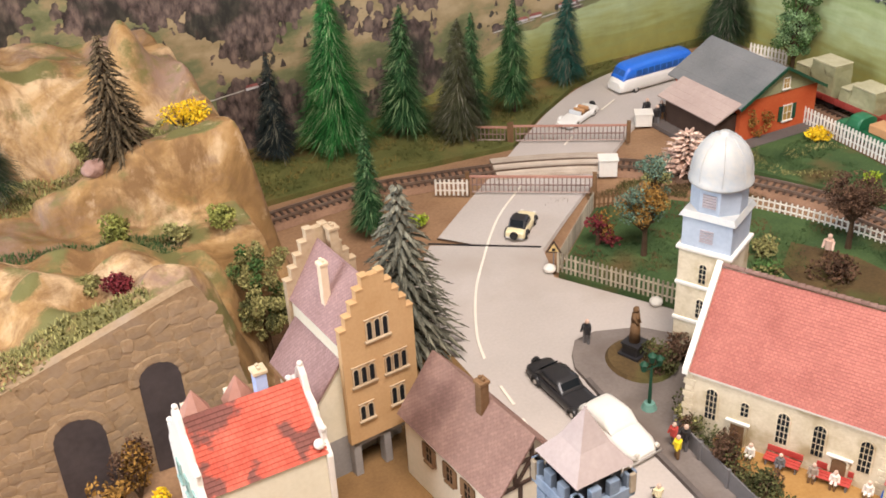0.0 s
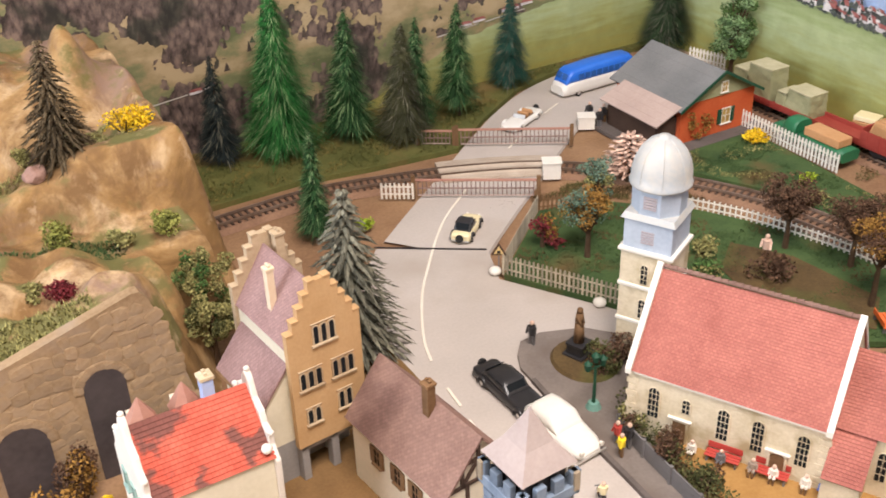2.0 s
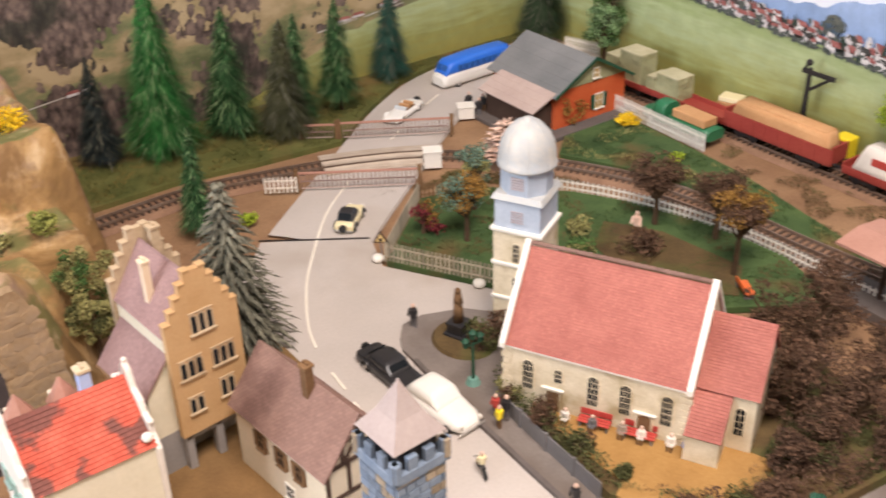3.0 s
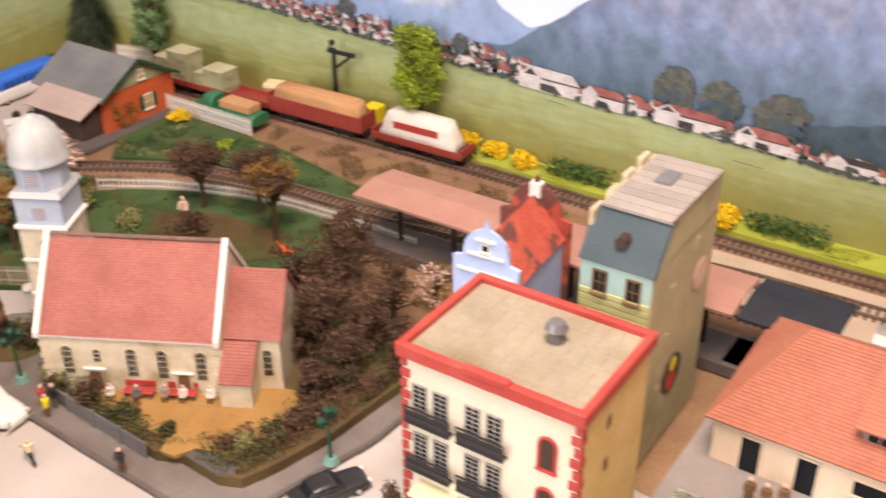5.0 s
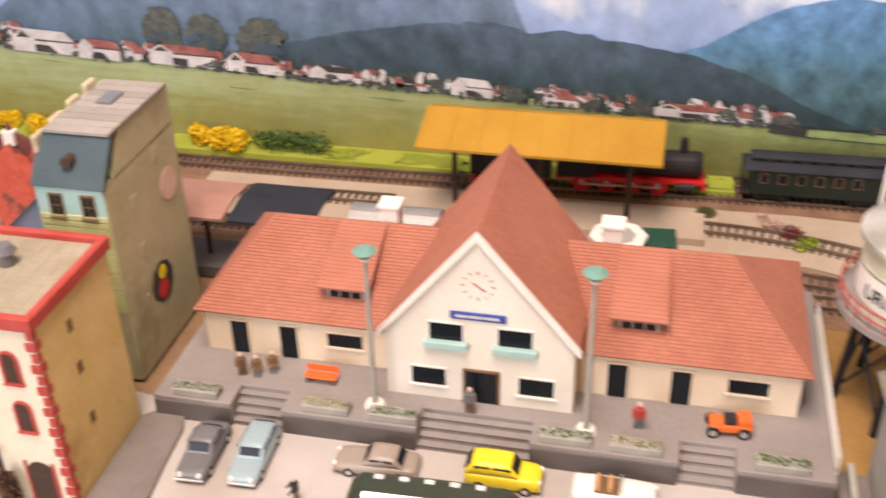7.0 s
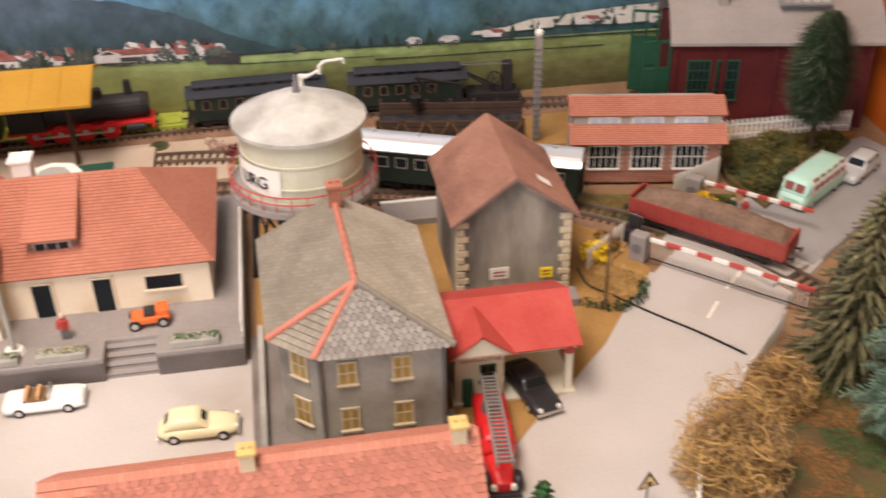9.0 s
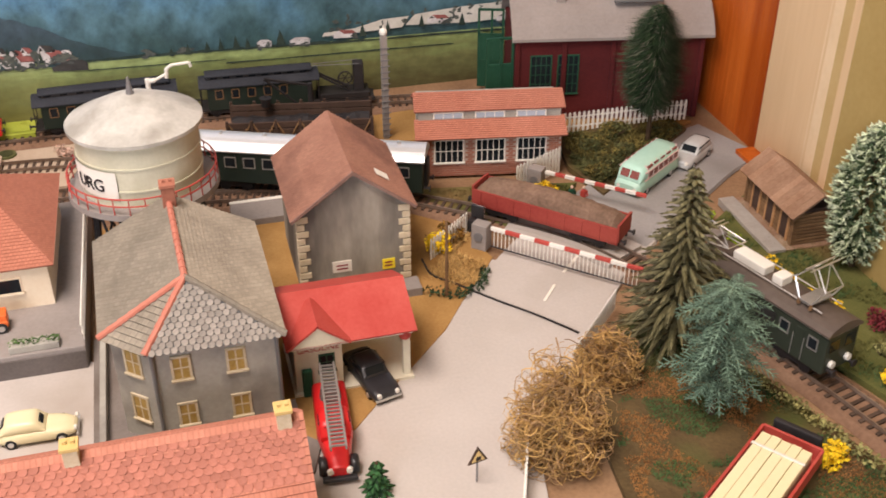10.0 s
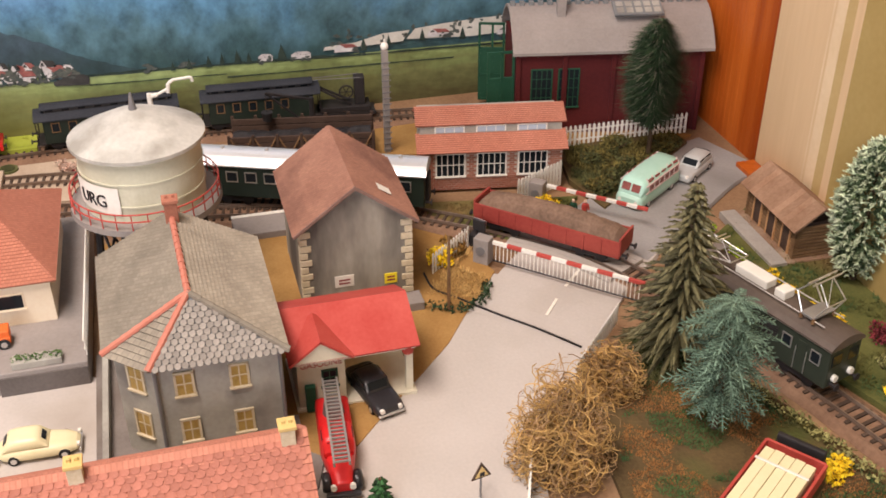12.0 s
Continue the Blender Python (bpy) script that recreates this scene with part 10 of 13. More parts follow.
def open_wagon(near, L, line, label, load="coal", lm="coal", z=0.5, stakes=False, side=1.3, body="wagon"):
    x, y, a = on_track(line, near, L)
    t = thing("goods_wagon", x, y, z, a, label, "wagon", "goods wagons")
    W = 2.8
    bm = bmesh.new()
    box(bm, -L / 2, L / 2, -W / 2, W / 2, 1.0, 1.3, 0.04)
    part("floor", bm, body, t)
    for s in (-1, 1):
        bm = bmesh.new()
        box(bm, -L / 2, L / 2, s * W / 2 - 0.08, s * W / 2 + 0.08, 1.25, 1.3 + side, 0.03)
        w = part("side", bm, body, t)
        for k in range(int(L / 1.6)):
            bm = bmesh.new()
            xx = -L / 2 + 0.8 + k * 1.6
            box(bm, xx - 0.07, xx + 0.07, s * (W / 2 + 0.1) - 0.05, s * (W / 2 + 0.1) + 0.05, 1.1, 1.3 + side + (1.2 if stakes else 0))
            part("stake", bm, "darkwood" if stakes else body, w)
        bm = bmesh.new()
        box(bm, s * L / 2 - 0.1, s * L / 2 + 0.1, -W / 2, W / 2, 1.25, 1.3 + side + 0.3, 0.03)
        part("end", bm, body, t)
    if load:
        vs, fs = [], []
        nx, ny = 26, 8
        for j in range(ny):
            for i in range(nx):
                u, v = i / (nx - 1), j / (ny - 1)
                dome = (math.sin(math.pi * u) ** 0.35) * (math.sin(math.pi * v) ** 0.5)
                xx, yy = (-L / 2 + 0.15) + u * (L - 0.3), (-W / 2 + 0.12) + v * (W - 0.24)
                vs.append((xx, yy, 1.3 + side * 0.85 + 1.35 * dome + 0.16 * noise.noise((xx * 1.7, yy * 1.7, x))))
        for j in range(ny - 1):
            for i in range(nx - 1):
                q = j * nx + i
                fs.append((q, q + 1, q + nx + 1, q + nx))
        mesh_object("load", vs, fs, lm, t, "heaped " + ("coal load" if load == "coal" else "load"))
    for xx in (-L * 0.3, L * 0.3):
        bogie(t, xx, n=2 if L > 11 else 1)
    bm = bmesh.new()
    for s in (-1, 1):
        box(bm, -L / 2, L / 2, s * 0.9 - 0.12, s * 0.9 + 0.12, 0.75, 1.05)
    part("underframe", bm, "black", t)
    buffers(t, L)
    return t


open_wagon((63.0, -83.8), 13.6, MAIN, "oxide red open wagon heaped with brown coal")


def coach():
    L, W = 20.6, 2.9
    x, y, a = on_track(MAIN, (75.4, -65.6), L)
    t = thing("passenger_coach", x, y, 0.5, a, "dark green passenger coach with shiny silver roof", "coach")
    bm = bmesh.new()
    box(bm, -L / 2, L / 2, -W / 2, W / 2, 0.95, 3.85, 0.12)
    part("body", bm, "coach", t)
    t.scale = (1.02, 1.1, 1.14)
    arched_roof(t, L + 0.3, W, 3.8, 0.8, "silver", "silver painted arched roof", 0.15)
    side_panes(t, [-8.6 + k * 1.72 for k in range(11)], W / 2, 2.35, 1.0, 0.85)
    for xx in (-6.8, 6.8):
        bogie(t, xx)
    for k in range(5):
        bm = bmesh.new()
        rod(bm, (-8 + k * 4, 0, 4.55), (-8 + k * 4, 0, 4.78), 0.22, 0.16, 8)
        part("roof_vent", bm, "silver", t)
    for s in (-1, 1):
        bm = bmesh.new()
        box(bm, s * L / 2 - 0.25, s * (L / 2 + 0.3), -0.6, 0.6, 1.1, 3.4, 0.1)
        part("gangway", bm, "black", t)
    buffers(t, L)


coach()


def clerestory_coach(near, L, label):
    x, y, a = on_track(SECOND, near, L)
    t = thing("old_coach", x, y, 0.4, a, label, "coach", "old coaches")
    W = 2.8
    bm = bmesh.new()
    box(bm, -L / 2 + 0.8, L / 2 - 0.8, -W / 2, W / 2, 0.95, 3.6, 0.05)
    part("body", bm, "coach", t)
    arched_roof(t, L, W, 3.55, 0.6, "darkslate", "", 0.2)
    bm = bmesh.new()
    box(bm, -L / 2 + 1, L / 2 - 1, -0.7, 0.7, 4.0, 4.5)
    c = part("clerestory", bm, "blackcar", t)
    arched_roof(c, L - 1.4, 1.5, 4.48, 0.22, "darkslate", "", 0.1, "clerestory_roof")
    side_panes(t, [(-L / 2 + 2) + k * 1.65 for k in range(int((L - 3) / 1.65))], W / 2, 2.2, 0.75, 0.95, "glass", frame="wood")
    for k in range(8):
        bm = bmesh.new()
        xx = -L / 2 + 1.6 + k * (L - 3.2) / 7
        box(bm, xx - 0.35, xx + 0.35, -0.73, 0.73, 4.12, 4.36)
        part("clerestory_pane", bm, "glass", c)
    for xx in (-L * 0.3, L * 0.3):
        bogie(t, xx)
    for s in (-1, 1):
        bm = bmesh.new()
        box(bm, s * (L / 2 - 0.4) - 0.4, s * (L / 2 - 0.4) + 0.4, -W / 2, W / 2, 0.9, 1.05)
        for q in (-1, 0, 1):
            rod(bm, (s * (L / 2 - 0.1), q * 1.25, 1.0), (s * (L / 2 - 0.1), q * 1.25, 3.5 if q else 2.0), 0.06, n=5)
        part("platform", bm, "black", t)
    buffers(t, L)


clerestory_coach((94.2, -47.4), 14.2, "dark green old coach with grey clerestory roof")
clerestory_coach((93.9, -62.8), 12.4, "dark green old coach with grey clerestory roof")


def steam_loco():
    L = 22.0
    x, y, a = on_track(SECOND, (93.2, -25.6), L)
    t = thing("steam_locomotive", x, y, 0.4, a, "black steam locomotive with red wheels and tender", "locomotive")
    bm = bmesh.new()
    rod(bm, (1.0, 0, 3.0), (10.6, 0, 3.0), 1.25, 1.25, 20)
    part("boiler", bm, "black", t)
    bm = bmesh.new()
    rod(bm, (10.5, 0, 3.0), (11.2, 0, 3.0), 1.3, 1.1, 20)
    part("smokebox_door", bm, "black", t)
    for xx, r, h in ((9.4, 0.42, 1.5), (6.4, 0.55, 0.9), (3.8, 0.5, 0.8)):
        bm = bmesh.new()
        rod(bm, (xx, 0, 4.0), (xx, 0, 4.1 + h), r, r * 0.85, 14)
        part("chimney" if r < 0.45 else "steam_dome", bm, "black", t)
    bm = bmesh.new()
    box(bm, -2.4, 1.2, -1.4, 1.4, 1.6, 5.0, 0.1)
    part("cab", bm, "black", t)
    arched_roof(t, 4.2, 2.9, 4.9, 0.5, "black", "", 0.1, "cab_roof").location.x = -0.006
    bm = bmesh.new()
    box(bm, -10.8, -3.0, -1.4, 1.4, 1.3, 4.0, 0.12)
    tender = part("tender", bm, "black", t)
    bm = bmesh.new()
    box(bm, -10.2, -4.6, -1.1, 1.1, 3.9, 4.4, 0.25)
    part("coal", bm, "coal", tender)
    bm = bmesh.new()
    box(bm, -2.6, 11.4, -1.3, 1.3, 1.35, 1.7, 0.03)
    part("running_plate", bm, "red", t)
    for xx in (0, 2.4, 4.8, 7.2):
        for s in (-1, 1):
            bm = bmesh.new()
            rod(bm, (xx, s * 0.95 - 0.1, 0.95), (xx, s * 0.95 + 0.1, 0.95), 0.95, n=20)
            w = part("driving_wheel", bm, "red", t)
            bm = bmesh.new()
            rod(bm, (xx, s * 1.08 - 0.02, 0.95), (xx, s * 1.08 + 0.03, 0.95), 0.3, n=10)
            part("hub", bm, "chrome", w)
    for s in (-1, 1):
        bm = bmesh.new()
        box(bm, 0, 7.4, s * 1.15 - 0.05, s * 1.15 + 0.05, 0.75, 0.95)
        part("coupling_rod", bm, "chrome", t)
        bm = bmesh.new()
        rod(bm, (8.8, s * 1.2, 1.1), (10.6, s * 1.2, 1.1), 0.45, n=12)
        part("cylinder", bm, "black", t)
    bogie(t, -9.2, material="red")
    bogie(t, -5.0, material="red")
    bm = bmesh.new()
    box(bm, 11.3, 11.6, -1.4, 1.4, 0.9, 1.6)
    part("buffer_beam", bm, "red", t)
    buffers(t, L + 0.6)


steam_loco()
FLAT = open_wagon((92.2, 76.6), 19.0, SECOND, "long oxide red flat wagon carrying canvas-covered loads", None, z=0.4, side=0.5)
open_wagon((92.3, 60.4), 14.0, SECOND, "oxide red wagon under a tan tarpaulin", None, z=0.4, side=1.6)
W3 = open_wagon((92.4, 46.2), 12.0, SECOND, "red wagon with a white tarpaulin tent", None, z=0.4, side=0.6)


def tarpaulin(x, y, a, L, W, z0, h, material, label, taper=0.75):
    t = thing("tarpaulin", x, y, z0, a, label, "tarpaulin")
    bm = bmesh.new()
    vs = box(bm, -L / 2, L / 2, -W / 2, W / 2, 0, h)
    for v in vs:
        if v.co.z > h / 2:
            v.co.x *= taper
            v.co.y *= taper
    bmesh.ops.bevel(bm, geom=list(bm.edges), offset=0.25, segments=3, affect="EDGES")
    bmesh.ops.subdivide_edges(bm, edges=list(bm.edges), cuts=2, use_grid_fill=True)
    for v in bm.verts:
        v.co += Vector((0.12 * noise.noise(v.co * 0.8), 0.12 * noise.noise(v.co * 0.8 + Vector((7, 0, 0))), 0.12 * noise.noise(v.co + Vector((0, 5, 0)))))
    part("sheet", bm, material, t, smooth=True)
    return t


x, y, a = on_track(SECOND, (92.3, 60.4), 14)
tarpaulin(x, y, a, 13.0, 2.6, 2.6, 2.2, "cloth", "tan tarpaulin tied over a wagon load", 0.9)
x, y, a = on_track(SECOND, (92.4, 46.2), 12)
tent = tarpaulin(x, y, a, 10.8, 2.9, 1.6, 3.6, "tarp", "white tarpaulin tent on the red wagon", 0.72)
bm = bmesh.new()
box(bm, -3.0, 3.0, -1.3, -1.22, 1.7, 2.5)
part("stripe", bm, "redtrim", tent, "faded red printed stripe")


def canvas_load(y, L, h, steps):
    """A boxed load under stretched canvas: flat top in a paler colour, sagging sides, lashings."""
    t = thing("canvas_load", 92.2, y, 1.6, 90, "pale olive canvas cover over boxes on the flat wagon", "canvas load", "canvas loads")
    for x0, x1, z in steps:
        bm = bmesh.new()
        vs = box(bm, x0 * L, x1 * L, -1.5, 1.5, 0, h * z)
        for v in vs:
            if v.co.z > 0.1:
                v.co.x, v.co.y = (x0 + x1) / 2 * L + (v.co.x - (x0 + x1) / 2 * L) * 0.95, v.co.y * 0.93
        bmesh.ops.bevel(bm, geom=list(bm.edges), offset=0.1, segments=2, affect="EDGES")
        bmesh.ops.subdivide_edges(bm, edges=[e for e in bm.edges if e.calc_length() > 1], cuts=5, use_grid_fill=True)
        for v in bm.verts:
            v.co += v.normal * 0.16 * noise.noise(v.co * 1.1 + Vector((y, 0, 0)))
        part("cover", bm, "camo", t)
        bm = bmesh.new()
        box(bm, x0 * L + 0.12, x1 * L - 0.12, -1.42, 1.42, h * z - 0.05, h * z + 0.12, 0.05)
        part("top_sheet", bm, "camotop", t, "paler top of the canvas")
    for k in (0.3, 0.7):
        bm = bmesh.new()
        x = (k - 0.5) * L
        rod(bm, (x, -1.62, 0), (x, -1.5, h * 0.75), 0.05, n=5)
        part("lashing", bm, "bark", t)


canvas_load(84.0, 6.2, 4.0, ((-0.5, 0.12, 1.0), (0.12, 0.5, 0.7)))
canvas_load(77.4, 5.2, 2.8, ((-0.5, 0.2, 1.0), (0.2, 0.5, 0.72)))



def timber_wagon():
    t = thing("timber_trailer", 28.6, -84.4, 0, -53.5, "red trailer loaded with pale yellow timber", "trailer")
    L, W = 11.0, 3.9
    bm = bmesh.new()
    box(bm, -L / 2, L / 2, -W / 2, W / 2, 1.0, 1.4, 0.05)
    part("bed", bm, "wagon", t)
    for s in (-1, 1):
        bm = bmesh.new()
        box(bm, -L / 2, L / 2, s * W / 2 - 0.1, s * W / 2 + 0.1, 1.3, 2.4, 0.04)
        part("side", bm, "redtrim", t)
        bm = bmesh.new()
        box(bm, s * L / 2 - 0.1, s * L / 2 + 0.1, -W / 2, W / 2, 1.3, 2.4, 0.04)
        part("end", bm, "redtrim", t)
    for k in range(5):
        bm = bmesh.new()
        box(bm, -4.9, 4.4, -1.65 + k * 0.66, -1.02 + k * 0.66, 1.4, 2.75 + 0.05 * (k % 2), 0.04)
        part("board", bm, "creamcar", t, "pale yellow sawn timber")
    for xx in (-3.2, 3.0):
        bm = bmesh.new()
        box(bm, xx - 0.1, xx + 0.1, -1.72, 1.72, 2.78, 2.86, 0.02)
        part("strap", bm, "tarp", t)
    bm = bmesh.new()
    box(bm, 5.6, 6.6, -1.7, 1.7, 0.5, 1.7, 0.1)
    box(bm, 6.2, 6.6, -1.6, 1.6, 1.5, 2.5, 0.1)
    part("coupling_frame", bm, "black", t)
    for xx in (-3.4, 3.4):
        for s in (-1, 1):
            bm = bmesh.new()
            rod(bm, (xx, s * 1.5 - 0.25, 0.6), (xx, s * 1.5 + 0.25, 0.6), 0.6, n=14)
            part("wheel", bm, "rubber", t)


timber_wagon()

# ---- road vehicles ----


def loft(bm, stations, sub=4):
    """Closed rounded body through cross-sections (x, half-width low, half-width high, z low, z high)."""
    st = [tuple(float(v) for v in s) for s in stations]
    fine = []
    for i in range(len(st) - 1):
        a, b, c, d = st[max(0, i - 1)], st[i], st[i + 1], st[min(len(st) - 1, i + 2)]
        for k in range(sub):
            u = k / sub
            row = []
            for q in range(5):
                lin = b[q] + (c[q] - b[q]) * u
                cr = 0.5 * (2 * b[q] + (c[q] - a[q]) * u + (2 * a[q] - 5 * b[q] + 4 * c[q] - d[q]) * u * u + (3 * b[q] - a[q] - 3 * c[q] + d[q]) * u ** 3)
                row.append(lin if q == 0 else 0.5 * lin + 0.5 * cr)
            fine.append(row)
    fine.append(list(st[-1]))
    rings = []
    for x, wl, wh, z0, z1 in fine:
        h = z1 - z0
        half = [(wl * 0.86, z0), (wl * 0.98, z0 + h * 0.12), (wl * 1.02, z0 + h * 0.42), (wl * 0.99, z0 + h * 0.62), (wl + (wh - wl) * 0.55, z0 + h * 0.82), (wh * 0.92, z1 - h * 0.06), (wh * 0.6, z1 - h * 0.01), (0.0, z1)]
        ring_pts = [(x, y, z) for y, z in half] + [(x, -y, z) for y, z in half[-2::-1]]
        rings.append([bm.verts.new(p) for p in ring_pts])
    n = len(rings[0])
    for a, b in zip(rings, rings[1:]):
        for k in range(n):
            f = bm.faces.new((a[k], a[(k + 1) % n], b[(k + 1) % n], b[k]))
            f.smooth = True
    bm.faces.new(rings[0][::-1])
    bm.faces.new(rings[-1])
    bmesh.ops.recalc_face_normals(bm, faces=bm.faces)


def arch_guard(bm, x, y, r, w, z=0.4):
    """A mudguard: one bent strip over a wheel."""
    N = 12
    rows = []
    for k in range(N + 1):
        a = math.pi * (k - 0.6) / (N - 1.2)
        c, s = math.cos(a), math.sin(a)
        rows.append([bm.verts.new((x + rr * c, y + ww, z + rr * s)) for rr, ww in ((r, -w), (r + 0.1, -w * 0.6), (r + 0.13, 0), (r + 0.1, w * 0.6), (r, w), (r - 0.06, 0))])
    for a, b in zip(rows, rows[1:]):
        for k in range(6):
            bm.faces.new((a[k], a[(k + 1) % 6], b[(k + 1) % 6], b[k])).smooth = True
    bm.faces.new(rows[0][::-1])
    bm.faces.new(rows[-1])
    bmesh.ops.recalc_face_normals(bm, faces=bm.faces)


def wheels(parent, xs, w, r=0.36):
    for x in xs:
        for s in (-1, 1):
            bm = bmesh.new()
            rod(bm, (x, s * w - 0.13, r), (x, s * w + 0.13, r), r, n=16)
            tyre = part("wheel", bm, "rubber", parent)
            bm = bmesh.new()
            rod(bm, (x, s * (w + 0.1), r), (x, s * (w + 0.16), r), r * 0.55, n=12)
            part("rim", bm, "chrome", tyre)


def car(x, y, a, L, W, H, paint, label, style="saloon", roof=None, z=0.03):
    """A model car; its front points along local +x."""
    t = thing("car", x, y, z, a, label, "car")
    h, w = H, W / 2
    belt = h * 0.6
    bm = bmesh.new()
    if style == "beetle":
        st = [(-L / 2, w * 0.55, w * 0.5, 0.35, belt * 0.75), (-L * 0.42, w * 0.85, w * 0.7, 0.25, belt * 0.95), (-L * 0.25, w, w * 0.85, 0.22, belt), (L * 0.15, w, w * 0.85, 0.22, belt), (L * 0.36, w * 0.9, w * 0.65, 0.25, belt * 0.92), (L * 0.46, w * 0.7, w * 0.5, 0.3, belt * 0.75), (L / 2, w * 0.5, w * 0.4, 0.35, belt * 0.55)]
    else:
        st = [(-L / 2, w * 0.8, w * 0.75, 0.38, belt * 0.85), (-L * 0.46, w * 0.96, w * 0.88, 0.28, belt * 0.96), (-L * 0.2, w, w * 0.92, 0.24, belt), (L * 0.15, w, w * 0.92, 0.24, belt), (L * 0.4, w * 0.98, w * 0.86, 0.26, belt * 0.93), (L * 0.48, w * 0.9, w * 0.78, 0.3, belt * 0.82), (L / 2, w * 0.75, w * 0.7, 0.38, belt * 0.66)]
    loft(bm, st)
    part("body", bm, paint, t, smooth=False)
    c0, c1 = {"saloon": (-0.34, 0.16), "beetle": (-0.42, 0.14), "wagon": (-0.47, 0.18), "van": (-0.49, 0.22), "vintage": (-0.34, 0.12), "open": (-0.2, 0.1)}[style]
    if style != "open":
        bm = bmesh.new()
        loft(bm, [(c0 * L, w * 0.84, w * 0.7, belt * 0.9, belt * 1.02), ((c0 + 0.08) * L, w * 0.86, w * 0.68, belt * 0.9, h * 0.93), ((c0 + 0.2) * L, w * 0.88, w * 0.7, belt * 0.9, h), ((c1 - 0.12) * L, w * 0.88, w * 0.7, belt * 0.9, h * 0.98), (c1 * L, w * 0.84, w * 0.7, belt * 0.9, belt * 1.02)])
        cabin = part("cabin", bm, roof or paint, t)
        for k, (xa, xb) in enumerate((((c0 + 0.12) * L, (c0 + c1) / 2 * L - 0.06), ((c0 + c1) / 2 * L + 0.06, (c1 - 0.1) * L))):
            for s in (-1, 1):
                bm = bmesh.new()
                q = 0.2 if style == "beetle" else 0.0
                box(bm, xa + q, xb - q * 0.4, s * w * 0.82 - 0.05, s * w * 0.82 + 0.05, belt * 1.1, h * (0.84 if q else 0.9), 0.06)
                part("window", bm, "glass", cabin)
        for xx, tilt in (((c1 - 0.055) * L, -38), ((c0 + 0.035) * L, 38))[1 if style == "beetle" and L > 6 else 0:]:
            bm = bmesh.new()
            k = 0.62 if style == "beetle" else 1.0
            box(bm, -0.04, 0.04, -w * 0.64 * k, w * 0.64 * k, -(h - belt) * 0.42 * k, (h - belt) * 0.42 * k, 0.03, m=Matrix.Translation((xx, 0, (belt + h) / 2)) @ Matrix.Rotation(radians(tilt), 4, "Y"))
            part("windscreen", bm, "glass", cabin)
    else:
        bm = bmesh.new()
        box(bm, -0.24 * L, 0.06 * L, -w * 0.7, w * 0.7, belt - 0.05, belt + 0.08, 0.04)
        cock = part("cockpit", bm, "wood", t)
        for xx in (-0.2, -0.05):
            bm = bmesh.new()
            box(bm, xx * L - 0.15, xx * L + 0.15, -w * 0.6, w * 0.6, belt, belt + 0.45, 0.08)
            part("seat", bm, "cloth", cock)
        bm = bmesh.new()
        box(bm, -0.03, 0.03, -w * 0.7, w * 0.7, 0, 0.5, 0.02, m=Matrix.Translation((0.1 * L, 0, belt)) @ Matrix.Rotation(radians(-20), 4, "Y"))
        part("windscreen", bm, "chrome", cock)
    wheels(t, (-L * 0.3, L * 0.31), w * 0.9)
    for s in (-1, 1):
        bm = bmesh.new()
        box(bm, s * L / 2 - 0.06, s * L / 2 + 0.08, -w * 0.9, w * 0.9, 0.32, 0.5, 0.04)
        part("bumper", bm, "chrome", t)
        bm = bmesh.new()
        rod(bm, (L * 0.47, s * w * 0.62, belt * 0.72), (L * 0.5 + 0.03, s * w * 0.62, belt * 0.72), 0.17, n=10)
        part("headlight", bm, "trim", t)
    if style == "vintage" or (style == "open" and L > 6):
        for s in (-1, 1):
            for xx in (-0.3, 0.31):
                bm = bmesh.new()
                arch_guard(bm, xx * L, s * w * 0.96, 0.48, 0.2)
                part("mudguard", bm, "blackcar" if style == "vintage" else paint, t)
        bm = bmesh.new()
        rod(bm, (-L / 2 - 0.05, 0, 0.75), (-L / 2 - 0.3, 0, 0.75), 0.38, n=14)
        part("spare_wheel", bm, "rubber", t)
    return t


